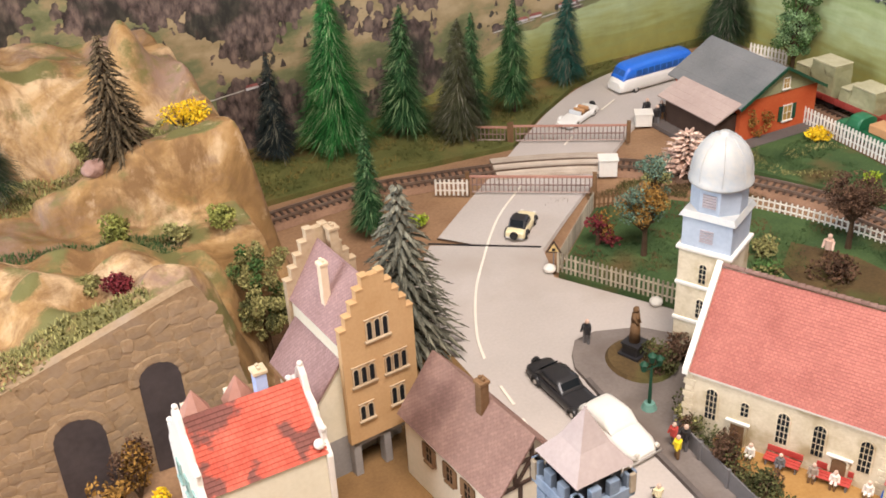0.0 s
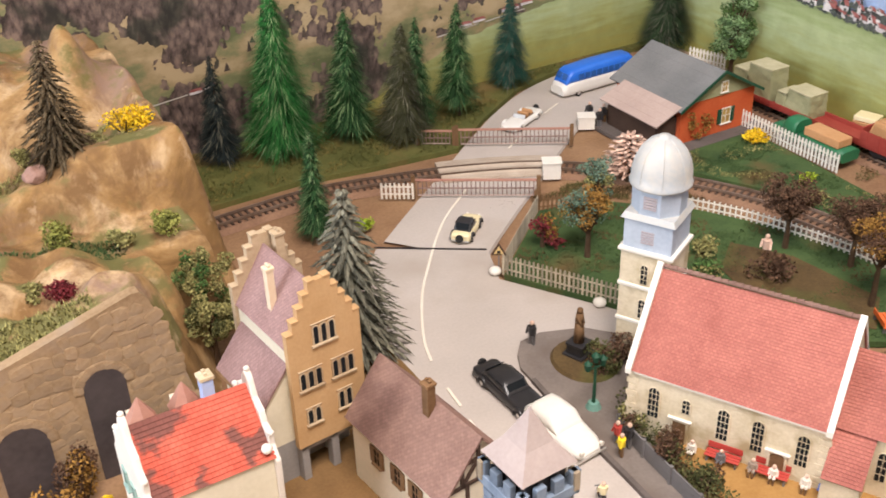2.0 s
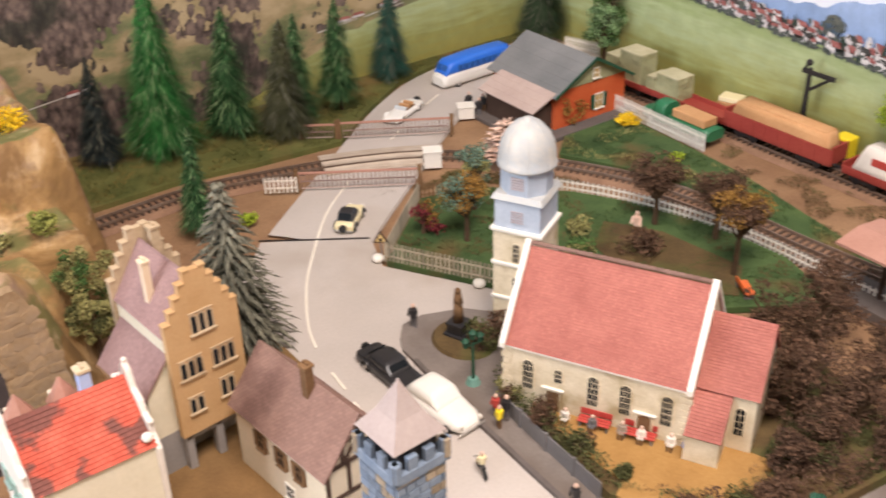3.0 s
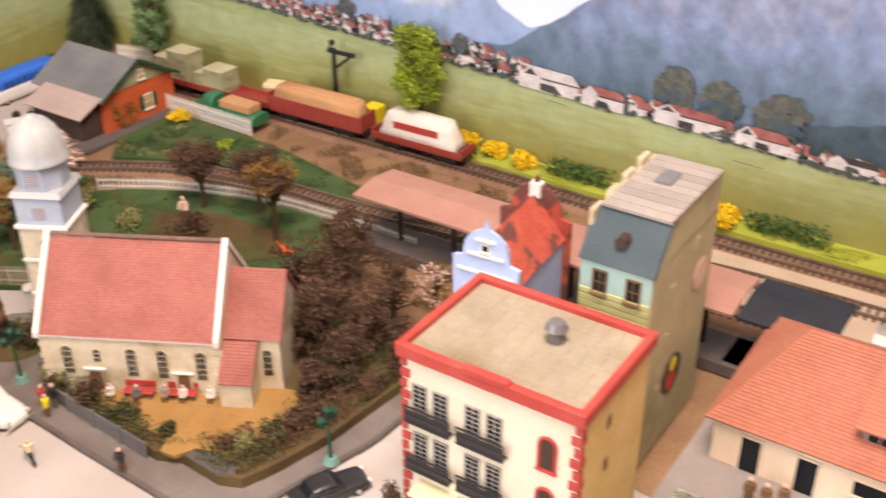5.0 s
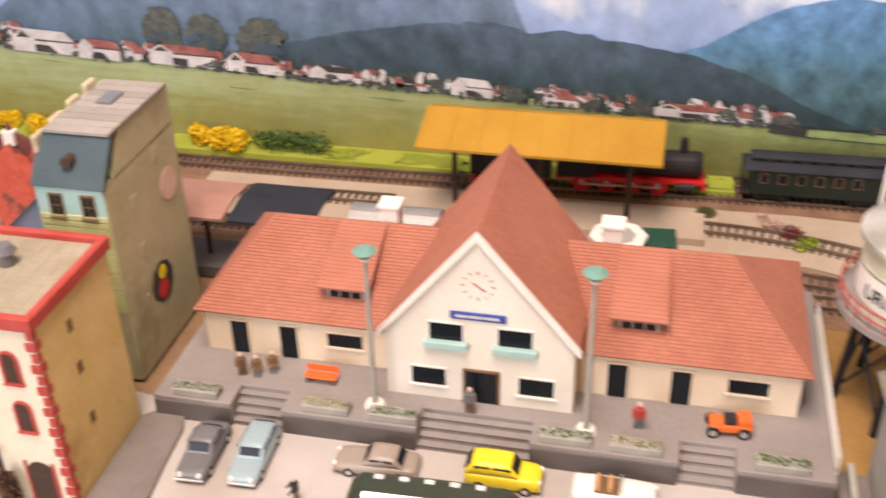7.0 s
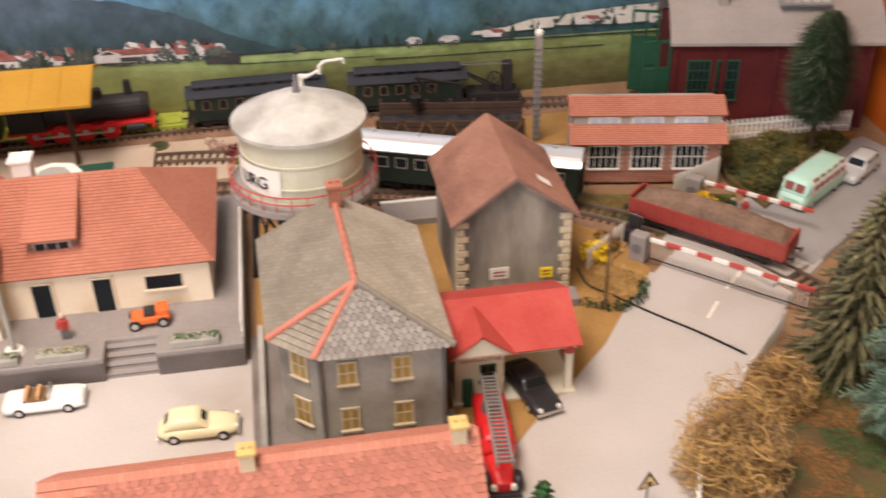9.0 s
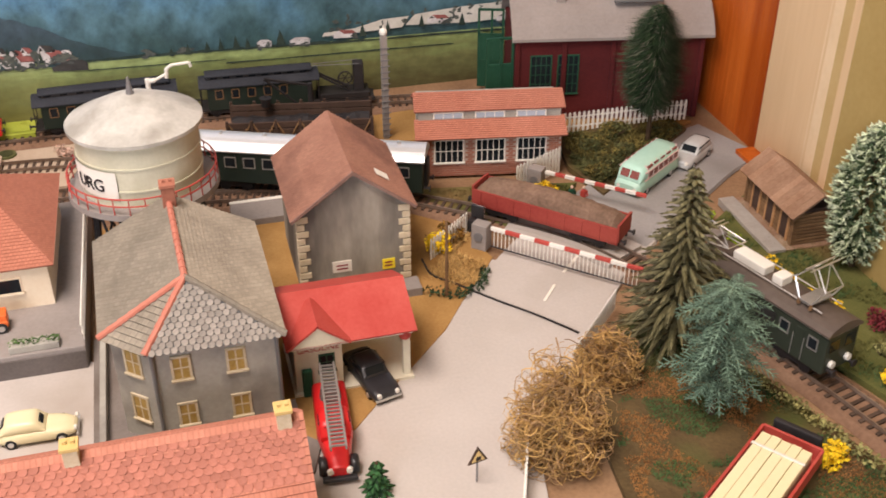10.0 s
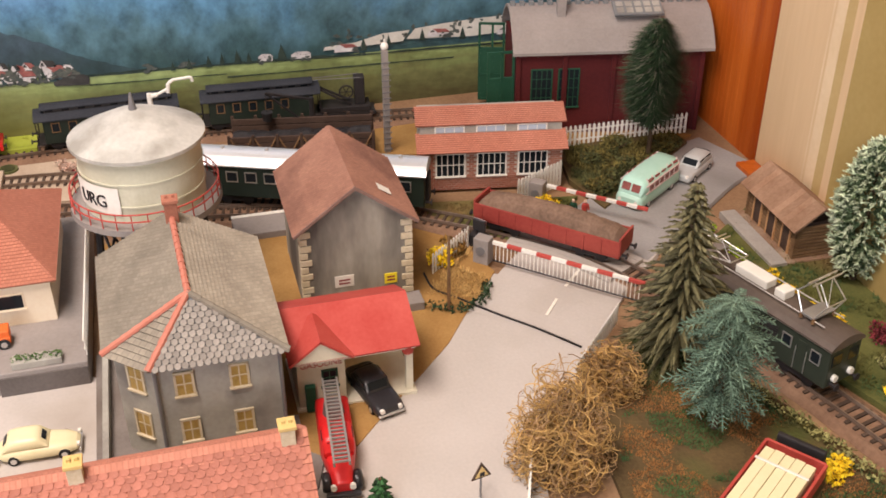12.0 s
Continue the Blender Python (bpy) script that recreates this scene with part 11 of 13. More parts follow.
def omnibus(x, y, a, L, W, H, low, high, label, panes=8, stripe=None, glassroof=False, pane="glass"):
    t = thing("bus", x, y, 0.03, a, label, "bus")
    w = W / 2
    bm = bmesh.new()
    loft(bm, [(-L / 2, w * 0.86, w * 0.8, 0.4, H * 0.5), (-L * 0.46, w, w * 0.95, 0.3, H * 0.55), (L * 0.36, w, w * 0.95, 0.3, H * 0.55), (L * 0.46, w * 0.96, w * 0.84, 0.32, H * 0.5), (L / 2, w * 0.82, w * 0.62, 0.4, H * 0.4)])
    part("body", bm, low, t)
    bm = bmesh.new()
    loft(bm, [(-L / 2 + 0.1, w * 0.84, w * 0.62, H * 0.48, H * 0.82), (-L * 0.44, w * 0.96, w * 0.76, H * 0.5, H * 0.97), (0, w * 0.97, w * 0.78, H * 0.5, H), (L * 0.36, w * 0.95, w * 0.74, H * 0.5, H * 0.95), (L * 0.41, w * 0.9, w * 0.68, H * 0.5, H * 0.86), (L * 0.46, w * 0.82, w * 0.62, H * 0.46, H * 0.55)])
    up = part("upper_body", bm, high, t)
    for k in range(panes):
        xx = -L * 0.43 + (k + 0.5) * L * 0.74 / panes
        for s in (-1, 1):
            bm = bmesh.new()
            box(bm, xx - L * 0.31 / panes, xx + L * 0.31 / panes, s * w * 0.955 - 0.05, s * w * 0.955 + 0.05, H * 0.57, H * 0.78, 0.03)
            part("window", bm, pane, up)
    for s in (-1, 1):
        bm = bmesh.new()
        box(bm, -0.04, 0.04, s * w * 0.36 - w * 0.3, s * w * 0.36 + w * 0.3, -0.36, 0.36, 0.02, m=Matrix.Translation((L * 0.437, 0, H * 0.72)) @ Matrix.Rotation(radians(-26), 4, "Y"))
        part("windscreen", bm, pane, up)
        bm = bmesh.new()
        rod(bm, (L * 0.47, s * w * 0.6, H * 0.3), (L * 0.5 + 0.02, s * w * 0.6, H * 0.3), 0.2, n=10)
        part("headlight", bm, "trim", t)
    if stripe:
        for s in (-1, 1):
            bm = bmesh.new()
            if s > 0:
                bm.free()
                for k in range(5):
                    bm = bmesh.new()
                    box(bm, -L * 0.36 + k * L * 0.14, -L * 0.31 + k * L * 0.14, w * 0.42 - 0.16, w * 0.42 + 0.16, H * 0.97, H * 1.02, 0.03)
                    part("roof_window", bm, stripe, up)
                continue
            box(bm, -L * 0.4, L * 0.26, -0.3, 0.3, -0.05, 0.05, 0.03, m=Matrix.Translation((0, -w * 0.74, H * 0.95)) @ Matrix.Rotation(radians(24), 4, "X"))
            part("roof_window", bm, "silver", up)
    if glassroof:
        for k in range(5):
            for s in (-1, 1):
                bm = bmesh.new()
                xx = -L * 0.36 + k * L * 0.15
                box(bm, xx - L * 0.055, xx + L * 0.055, s * w * 0.82 - 0.1, s * w * 0.82 + 0.1, H * 0.82, H * 0.93, 0.03)
                part("roof_light", bm, "rosepane", up)
        for k in range(panes + 1):
            for s in (-1, 1):
                bm = bmesh.new()
                xx = -L * 0.43 + k * L * 0.74 / panes
                rod(bm, (xx, s * w * 0.98, H * 0.54), (xx, s * w * 0.95, H * 0.8), 0.07, n=5)
                rod(bm, (xx, s * w * 0.95, H * 0.8), (xx, s * w * 0.7, H * 0.97), 0.07, n=5)
                part("window_bar", bm, "barpink", up)
        for s in (-1, 1):
            for yy, z in ((0.985, 0.545), (0.965, 0.8)):
                bm = bmesh.new()
                rod(bm, (-L * 0.44, s * w * yy, H * z), (L * 0.38, s * w * yy, H * z), 0.07, n=5)
                part("window_rail", bm, "barpink", up)
    wheels(t, (-L * 0.28, L * 0.3), w * 0.9, 0.45)
    return t


car(36.0, 53.2, -88, 7.9, 2.5, 1.8, "blackcar", "shiny black vintage limousine on the village road", "vintage")
car(36.5, 47.5, -84, 6.6, 3.0, 2.3, "whitecar", "white rounded streamlined car on the village road", "beetle")
car(46.4, 76.8, 42, 4.7, 2.0, 1.9, "creamcar", "black and cream vintage car on the road", "vintage", "blackcar")
car(65.6, 95.6, 206, 6.6, 2.3, 1.5, "whitecar", "white open vintage sports car on the road", "open")
omnibus(79.6, 100.0, 182, 11.6, 3.0, 3.7, "whitecar", "bluebus", "blue and white rounded touring bus", 9, pane="bluepane")
car(50.6, -4.3, 182, 5.4, 2.2, 1.8, "greycar", "dark grey saloon parked on the station square", "saloon")
car(51.0, -7.8, 182, 5.6, 2.2, 1.7, "bluecar", "grey-blue saloon parked on the station square", "wagon")
car(51.8, -16.2, 92, 5.6, 2.2, 1.7, "taupe", "taupe saloon parked before the station steps", "saloon")
car(52.2, -24.7, -90, 5.0, 2.2, 2.1, "yellow", "bright yellow delivery van before the station", "van")
car(52.1, -31.9, -90, 5.3, 2.2, 1.6, "whitecar", "cream open car before the station", "open")
omnibus(47.4, -21.4, -88, 11.4, 2.8, 3.2, "busgreen", "busgreen", "blackish green bus with pale roof windows", 9, "trim")
car(47.4, -42.4, 268, 5.2, 2.1, 1.8, "creamcar", "cream rounded two-door car on the square", "beetle")
car(47.2, -64.9, 194, 5.6, 2.2, 1.7, "blackcar", "black saloon parked in the garage bay", "saloon")
omnibus(69.2, -96.0, 126, 7.6, 2.8, 3.0, "mint", "mint", "mint green coach with red-framed windows", 6, None, True, "rosepane")
car(72.0, -102.0, 128, 5.4, 2.2, 1.9, "silvercar", "silver-grey estate car beside the mint coach", "wagon")
car(44.0, 20.2, -27, 5.6, 2.2, 1.6, "blackcar", "dark grey vintage saloon in the side street", "saloon")


def fire_engine():
    t = thing("fire_engine", 41.8, -61.3, 0.03, 175.0, "red fire engine with silver turntable ladder", "fire engine")
    bm = bmesh.new()
    loft(bm, [(-4.2, 1.0, 0.9, 0.4, 1.5), (-4.0, 1.15, 1.05, 0.35, 1.7), (0.6, 1.15, 1.05, 0.35, 1.7), (0.8, 1.1, 0.95, 0.35, 1.6), (3.0, 0.75, 0.6, 0.35, 1.5), (4.0, 0.6, 0.45, 0.4, 1.2)])
    part("body", bm, "red", t)
    bm = bmesh.new()
    loft(bm, [(-0.6, 1.0, 0.85, 1.5, 2.2), (-0.3, 1.05, 0.85, 1.5, 2.6), (1.2, 1.05, 0.85, 1.5, 2.55), (1.7, 0.95, 0.75, 1.4, 1.8)])
    cab = part("cab", bm, "red", t)
    for s in (-1, 1):
        bm = bmesh.new()
        box(bm, 0.0, 1.0, s * 0.98 - 0.05, s * 0.98 + 0.05, 1.75, 2.35, 0.03)
        part("window", bm, "glass", cab)
        bm = bmesh.new()
        arch_guard(bm, 3.0, s * 0.98, 0.6, 0.3, 0.45)
        part("mudguard", bm, "blackcar", t)
        bm = bmesh.new()
        rod(bm, (3.9, s * 0.6, 1.0), (4.15, s * 0.6, 1.0), 0.2, n=10)
        part("headlight", bm, "trim", t)
    bm = bmesh.new()
    box(bm, 1.3, 1.36, -0.7, 0.7, 1.8, 2.35, 0.02)
    part("windscreen", bm, "glass", cab)
    bm = bmesh.new()
    box(bm, 3.95, 4.3, -1.1, 1.1, 0.3, 0.6, 0.05)
    part("bumper", bm, "blackcar", t)
    # ladder
    m = Matrix.Translation((-4.6, 0, 2.6)) @ Matrix.Rotation(radians(-3), 4, "Y")
    bm = bmesh.new()
    for s in (-1, 1):
        box(bm, 0, 9.0, s * 0.48 - 0.07, s * 0.48 + 0.07, 0, 0.3, m=m)
    lad = part("ladder", bm, "steel", t, "silver metal ladder")
    for k in range(23):
        bm = bmesh.new()
        box(bm, 0.2 + k * 0.385, 0.32 + k * 0.385, -0.45, 0.45, 0.1, 0.22, m=m)
        part("rung", bm, "steel", lad)
    bm = bmesh.new()
    rod(bm, (-2.4, 0, 1.6), (-2.4, 0, 2.5), 0.75, 0.6, 14)
    part("turntable", bm, "greycar", t)
    wheels(t, (-2.7, 3.0), 1.0, 0.48)


fire_engine()


def motorcycle():
    t = thing("motorcycle", 34.8, 40.4, 0.05, 70, "dark motorcycle with yellow load on the road", "motorcycle")
    for x in (-0.7, 0.7):
        bm = bmesh.new()
        rod(bm, (x, -0.08, 0.36), (x, 0.08, 0.36), 0.36, n=14)
        part("wheel", bm, "rubber", t)
    bm = bmesh.new()
    rod(bm, (-0.7, 0, 0.4), (0.7, 0, 0.5), 0.13, n=7)
    box(bm, -0.5, 0.4, -0.16, 0.16, 0.5, 0.85, 0.08)
    rod(bm, (0.6, -0.4, 1.1), (0.6, 0.4, 1.1), 0.05, n=6)
    rod(bm, (0.7, 0, 0.4), (0.6, 0, 1.1), 0.06, n=6)
    part("frame", bm, "blackcar", t)


motorcycle()


def green_lorry():
    t = thing("lorry", 88.2, 71.4, 0.05, 90, "green lorry with orange load beside the siding", "lorry")
    bm = bmesh.new()
    loft(bm, [(-4.2, 1.1, 1.05, 0.5, 1.5), (1.2, 1.1, 1.05, 0.5, 1.5)])
    part("bed", bm, "lorrygreen", t)
    bm = bmesh.new()
    loft(bm, [(1.4, 1.1, 0.9, 0.4, 2.4), (2.8, 1.1, 0.9, 0.4, 2.4), (3.2, 1.0, 0.8, 0.4, 1.5), (4.4, 0.85, 0.7, 0.4, 1.3)])
    part("cab", bm, "lorrygreen", t)
    bm = bmesh.new()
    box(bm, -3.4, 0.6, -0.9, 0.9, 1.5, 2.3, 0.1)
    part("load", bm, "cloth", t)
    wheels(t, (-2.8, 3.2), 0.95, 0.45)
    t.scale = (1.2, 1.2, 1.25)


green_lorry()

# ---- fences, gates, barriers ----


def picket_fence(name, pts, h, gap, material, label, z=0.1, w=0.2, rails=2, plank=0.07, group="picket fences"):
    line = smooth_line(pts, gap) if len(pts) > 2 else [Vector((*pts[0], 0)).lerp(Vector((*pts[1], 0)), k / max(1, int((Vector(pts[1]) - Vector(pts[0])).length / gap))) for k in range(int((Vector(pts[1]) - Vector(pts[0])).length / gap) + 1)]
    t = thing(name, line[0].x, line[0].y, z, 0, label, "fence", group)
    bm = bmesh.new()
    prism(bm, [(-w / 2, 0), (w / 2, 0), (w / 2, h - w * 0.6), (0, h), (-w / 2, h - w * 0.6)], plank)
    bmesh.ops.scale(bm, vec=(CM, CM, CM), verts=bm.verts)
    me = bpy.data.meshes.new("picket")
    bm.to_mesh(me)
    bm.free()
    me.materials.append(M[material])
    for i, p in enumerate(line):
        a = heading(line, i)
        ob = new("picket", me)
        ob.parent = t
        ob.matrix_local = spot(p.x - line[0].x, p.y - line[0].y, 0, math.degrees(a))
    for r in range(rails):
        zz = h * (0.28 + 0.45 * r / max(1, rails - 1))
        vs, fs = [], []
        for i, p in enumerate(line):
            a = heading(line, i)
            nx, ny = -math.sin(a), math.cos(a)
            for s, q in ((0.08, -0.07), (0.16, -0.07), (0.16, 0.07), (0.08, 0.07)):
                vs.append((p.x - line[0].x + nx * s, p.y - line[0].y + ny * s, zz + q))
        for i in range(len(line) - 1):
            for k in range(4):
                fs.append((i * 4 + k, i * 4 + 4 + k, i * 4 + 4 + (k + 1) % 4, i * 4 + (k + 1) % 4))
        mesh_object("rail", vs, fs, material, t)
    return t


picket_fence("park_fence", [(45.0, 68.2), (50.6, 58.4)], 2.2, 0.42, "oldpicket", "weathered picket fence round the park", 0.2)
picket_fence("park_fence", [(45.2, 68.4), (54.4, 76.2)], 2.0, 0.42, "oldpicket", "weathered picket fence round the park", 0.2)
picket_fence("park_fence", [(54.6, 76.2), (60.0, 74.0)], 1.8, 0.42, "wood", "brown picket fence behind the park shrubs", 0.2)
picket_fence("white_fence", [(86.2, 82.4), (85.8, 66.0)], 2.2, 0.5, "trim", "white picket fence beside the crossing house", 0.1, 0.26)
picket_fence("white_fence", [(95.2, 99.4), (96.8, 94.6)], 2.0, 0.5, "trim", "white picket fence at the back of the sandy yard", 0.3, 0.26)
picket_fence("white_fence", [(42.7, 87.7), (45.4, 85.9)], 1.9, 0.42, "trim", "short white picket fence beside the level crossing", 0.05, 0.22)
picket_fence("track_fence", [(66.4, 70.0), (70.4, 63), (73.4, 54), (74.4, 46), (74.4, 34)], 1.5, 0.55, "trim", "low white fence along the railway", 0.2, 0.16)
picket_fence("white_fence", [(80.6, -91.6), (80.4, -105.4)], 2.3, 0.5, "trim", "white picket fence before the engine shed", 0.1, 0.26)
picket_fence("white_fence", [(70.4, -83.6), (72.9, -88.6)], 2.7, 0.42, "trim", "white picket fence beside the brick workshop", 0.1, 0.3)
picket_fence("white_fence", [(61.2, -73.0), (64.6, -77.0)], 2.0, 0.42, "trim", "white picket fence before the yellow bushes", 0.1, 0.22)
picket_fence("white_fence", [(44.6, -79.2), (50.6, -84.9)], 1.9, 0.42, "trim", "white picket fence along the road", 0.05, 0.22)
picket_fence("white_fence", [(29.0, -70.0), (37.8, -73.4)], 1.9, 0.42, "trim", "white picket fence along the road", 0.05, 0.22)
picket_fence("white_fence", [(55.0, -45.6), (72.0, -45.6)], 1.7, 0.6, "trim", "white fence along the station terrace", 1.9, 0.2)
for k, (x, y) in enumerate(((44.6, 68.9), (49.4, 59.6))):
    bm = bmesh.new()
    ball(bm, (0, 0, 0.4), 0.6, 2, 0.7)
    ob = tagged(part("kerb_stone", bm, "trim", smooth=True), "white painted guard stone beside the fence", "stone")
    ob.matrix_world = spot(x, y, 0)


def lattice_gate(p0, p1, label, top="rust", h=2.1):
    """A level-crossing gate: a bar with a hanging lattice of thin rods between two posts."""
    P, Q = Vector((*p0, 0)), Vector((*p1, 0))
    L = (Q - P).length
    t = thing("crossing_gate", P.x, P.y, 0.05, math.degrees(math.atan2(Q.y - P.y, Q.x - P.x)), label, "barrier", "level crossing gates")
    bm = bmesh.new()
    box(bm, -0.4, L + 0.4, -0.1, 0.1, h - 0.12, h + 0.12, 0.03)
    part("bar", bm, top, t)
    for z in (0.35, h * 0.55):
        bm = bmesh.new()
        box(bm, 0, L, -0.05, 0.05, z - 0.06, z + 0.06)
        part("rail", bm, "gateiron" if z > 1 else "pinkroof", t)
    n = int(L / 0.45)
    for k in range(n + 1):
        bm = bmesh.new()
        x = L * k / n
        rod(bm, (x, 0, 0.3), (x, 0, h), 0.055, n=5)
        part("rod", bm, "gateiron", t)
    for x in (-0.5, L + 0.5):
        bm = bmesh.new()
        box(bm, x - 0.22, x + 0.22, -0.22, 0.22, 0, h + 0.5, 0.05)
        part("post", bm, "wood", t)


lattice_gate((46.0, 85.8), (56.0, 79.2), "rusty lattice level-crossing gate, closed")
lattice_gate((56.2, 94.0), (66.4, 87.6), "rusty brown lattice level-crossing gate, closed")
lattice_gate((52.6, 96.6), (55.2, 94.8), "short brown lattice fence beside the crossing", "rust", 1.9)


def swing_barrier(p0, p1, label, skirt=True):
    P, Q = Vector((*p0, 0)), Vector((*p1, 0))
    L = (Q - P).length
    t = thing("crossing_barrier", P.x, P.y, 0.05, math.degrees(math.atan2(Q.y - P.y, Q.x - P.x)), label, "barrier", "level crossing barriers")
    n = 10
    for k in range(n):
        bm = bmesh.new()
        box(bm, L * k / n, L * (k + 1) / n, -0.14, 0.14, 2.0, 2.3, 0.02)
        part("bar", bm, "redtrim" if k % 2 else "trim", t)
    if skirt:
        for k in range(int(L / 0.35)):
            bm = bmesh.new()
            x = 0.3 + k * 0.35
            rod(bm, (x, 0, 0.35), (x, 0, 2.05), 0.04, n=5)
            part("rod", bm, "trim", t)
        bm = bmesh.new()
        rod(bm, (0, 0, 0.4), (L, 0, 0.4), 0.08, n=5)
        part("rail", bm, "black", t)
    for x in (-0.7,):
        bm = bmesh.new()
        box(bm, x - 0.9, x + 0.5, -0.55, 0.55, 0, 2.4, 0.08)
        part("machine_box", bm, "terrace", t, "grey barrier machine with round weights")
        for s in (-0.6, 0.6):
            bm = bmesh.new()
            rod(bm, (x - 0.2, s - 0.05, 1.3), (x - 0.2, s + 0.05, 1.3), 0.4, n=14)
            part("weight", bm, "greycar", t)


swing_barrier((61.4, -78.2), (52.2, -87.8), "red and white striped level-crossing barrier with hanging rods")
swing_barrier((69.6, -86.0), (63.0, -93.0), "red and white striped barrier beyond the track", False)


def cabinet(x, y, w, h, label, m="trim"):
    bm = bmesh.new()
    box(bm, -w / 2, w / 2, -w * 0.4, w * 0.4, 0, h, 0.06)
    box(bm, -w * 0.56, w * 0.56, -w * 0.46, w * 0.46, h - 0.05, h + 0.12, 0.03)
    ob = tagged(part("relay_box", bm, m), label, "box")
    ob.matrix_world = spot(x, y, 0.0, -30)


cabinet(60.4, 82.2, 1.9, 1.9, "white relay box beside the level crossing")
cabinet(71.2, 90.4, 1.9, 1.5, "white relay box beside the road")

# ---- lamps, signs, poles ----


def station_lamp(x, y):
    t = thing("station_lamp", x, y, 1.9, 0, "tall grey lamp post with verdigris green shade", "lamp", "station lamps")
    bm = bmesh.new()
    rod(bm, (0, 0, 0), (0, 0, 12.4), 0.22, 0.15, 10)
    part("post", bm, "greywall", t)
    bm = bmesh.new()
    rod(bm, (0, 0, 0), (0, 0, 0.35), 0.75, 0.6, 14)
    part("foot", bm, "trim", t)
    bm = bmesh.new()
    rod(bm, (0, 0, 12.1), (0, 0, 12.65), 0.28, 0.8, 16)
    rod(bm, (0, 0, 12.65), (0, 0, 12.9), 0.8, 0.4, 16)
    part("shade", bm, "patina", t)
    bm = bmesh.new()
    ball(bm, (0, 0, 12.1), 0.3, 2)
    part("bulb", bm, "trim", t)


station_lamp(55.9, -15.0)
station_lamp(56.0, -29.6)


def street_lamp(x, y, z, label):
    t = thing("street_lamp", x, y, z, 0, label, "lamp", "street lamps")
    bm = bmesh.new()
    rod(bm, (0, 0, 0), (0, 0, 0.5), 0.62, 0.4, 12)
    part("base", bm, "patina", t)
    bm = bmesh.new()
    rod(bm, (0, 0, 0.4), (0, 0, 3.9), 0.15, 0.1, 8)
    rod(bm, (-0.7, 0, 3.7), (0.7, 0, 3.7), 0.06, n=6)
    part("post", bm, "greenpaint", t)
    for dx, zz in ((-0.7, 3.9), (0.7, 3.9), (0, 4.4)):
        bm = bmesh.new()
        rod(bm, (dx, 0, zz - 0.2), (dx, 0, zz + 0.4), 0.2, 0.32, 6)
        rod(bm, (dx, 0, zz + 0.4), (dx, 0, zz + 0.7), 0.36, 0.05, 6)
        part("lantern", bm, "greenpaint", t)


street_lamp(40.3, 48.6, 0.32, "dark green three-lantern street lamp on the pavement")
street_lamp(46.4, 22.0, 0.32, "dark green three-lantern street lamp at the corner")


def warning_sign(x, y, h, a):
    t = thing("warning_sign", x, y, 0.1, a, "triangular yellow warning sign on a post", "sign", "warning signs")
    bm = bmesh.new()
    rod(bm, (0, 0, 0), (0, 0, h - 0.2), 0.07, n=6)
    part("post", bm, "greycar", t)
    bm = bmesh.new()
    prism(bm, [(-0.7, h - 0.9), (0.7, h - 0.9), (0, h + 0.35)], 0.1, Matrix.Translation((0, -0.12, 0)))
    b = part("border", bm, "darkwood", t)
    bm = bmesh.new()
    prism(bm, [(-0.46, h - 0.76), (0.46, h - 0.76), (0, h + 0.06)], 0.06, Matrix.Translation((0, -0.16, 0)))
    part("plate", bm, "sandwall", b)
    bm = bmesh.new()
    box(bm, -0.16, 0.16, -0.19, -0.15, h - 0.7, h - 0.4)
    part("bar", bm, "black", b)


warning_sign(45.0, 68.9, 2.8, -35)
warning_sign(35.6, -69.2, 2.6, -78)


def pole(x, y, h, label, m="wood", r=0.16, arm=True):
    t = thing("pole", x, y, 0, 0, label, "pole")
    bm = bmesh.new()
    rod(bm, (0, 0, 0), (0, 0, h), r, r * 0.7, 8)
    part("post", bm, m, t)
    if arm:
        bm = bmesh.new()
        rod(bm, (-0.7, 0, h - 0.5), (0.7, 0, h - 0.5), 0.06, n=6)
        part("arm", bm, m, t)


pole(55.8, -72.8, 7.0, "brown wooden telegraph pole beside the hedge", arm=False)


def track_signal():
    t = thing("track_signal", 64.6, -78.0, 0, 40, "black track signal box with square lamp board", "signal")
    bm = bmesh.new()
    box(bm, -0.8, 0.8, -0.5, 0.5, 0, 1.2, 0.08)
    part("motor_box", bm, "black", t)
    bm = bmesh.new()
    box(bm, -0.6, 0.6, -0.15, 0.15, 1.5, 2.6, 0.05)
    part("board", bm, "blackcar", t)
    for x0, x1, z0, z1 in ((-0.58, 0.58, 1.52, 1.62), (-0.58, 0.58, 2.48, 2.58), (-0.58, -0.48, 1.62, 2.48), (0.48, 0.58, 1.62, 2.48)):
        bm = bmesh.new()
        box(bm, x0, x1, -0.19, -0.14, z0, z1)
        part("frame_bar", bm, "barpink", t)
    bm = bmesh.new()
    rod(bm, (0, 0, 1.1), (0, 0, 1.7), 0.08, n=6)
    part("stem", bm, "black", t)


track_signal()


def semaphore():
    t = thing("semaphore", 95.4, 60.6, 0, 0, "black crossing-arm signal post beside the siding", "signal")
    bm = bmesh.new()
    rod(bm, (0, 0, 0), (0, 0, 9.2), 0.34, 0.26, 8)
    part("post", bm, "black", t)
    bm = bmesh.new()
    box(bm, -0.16, 0.16, -3.2, 0.9, 8.5, 9.0, 0.05)
    rod(bm, (0, 0, 6.6), (0, -2.6, 8.6), 0.18, n=6)
    part("arm", bm, "black", t)
    bm = bmesh.new()
    rod(bm, (0, 0.9, 8.7), (0, 0.1, 9.9), 0.16, n=6)
    ball(bm, (0, 0.2, 9.8), 0.4, 2)
    part("lantern", bm, "black", t)


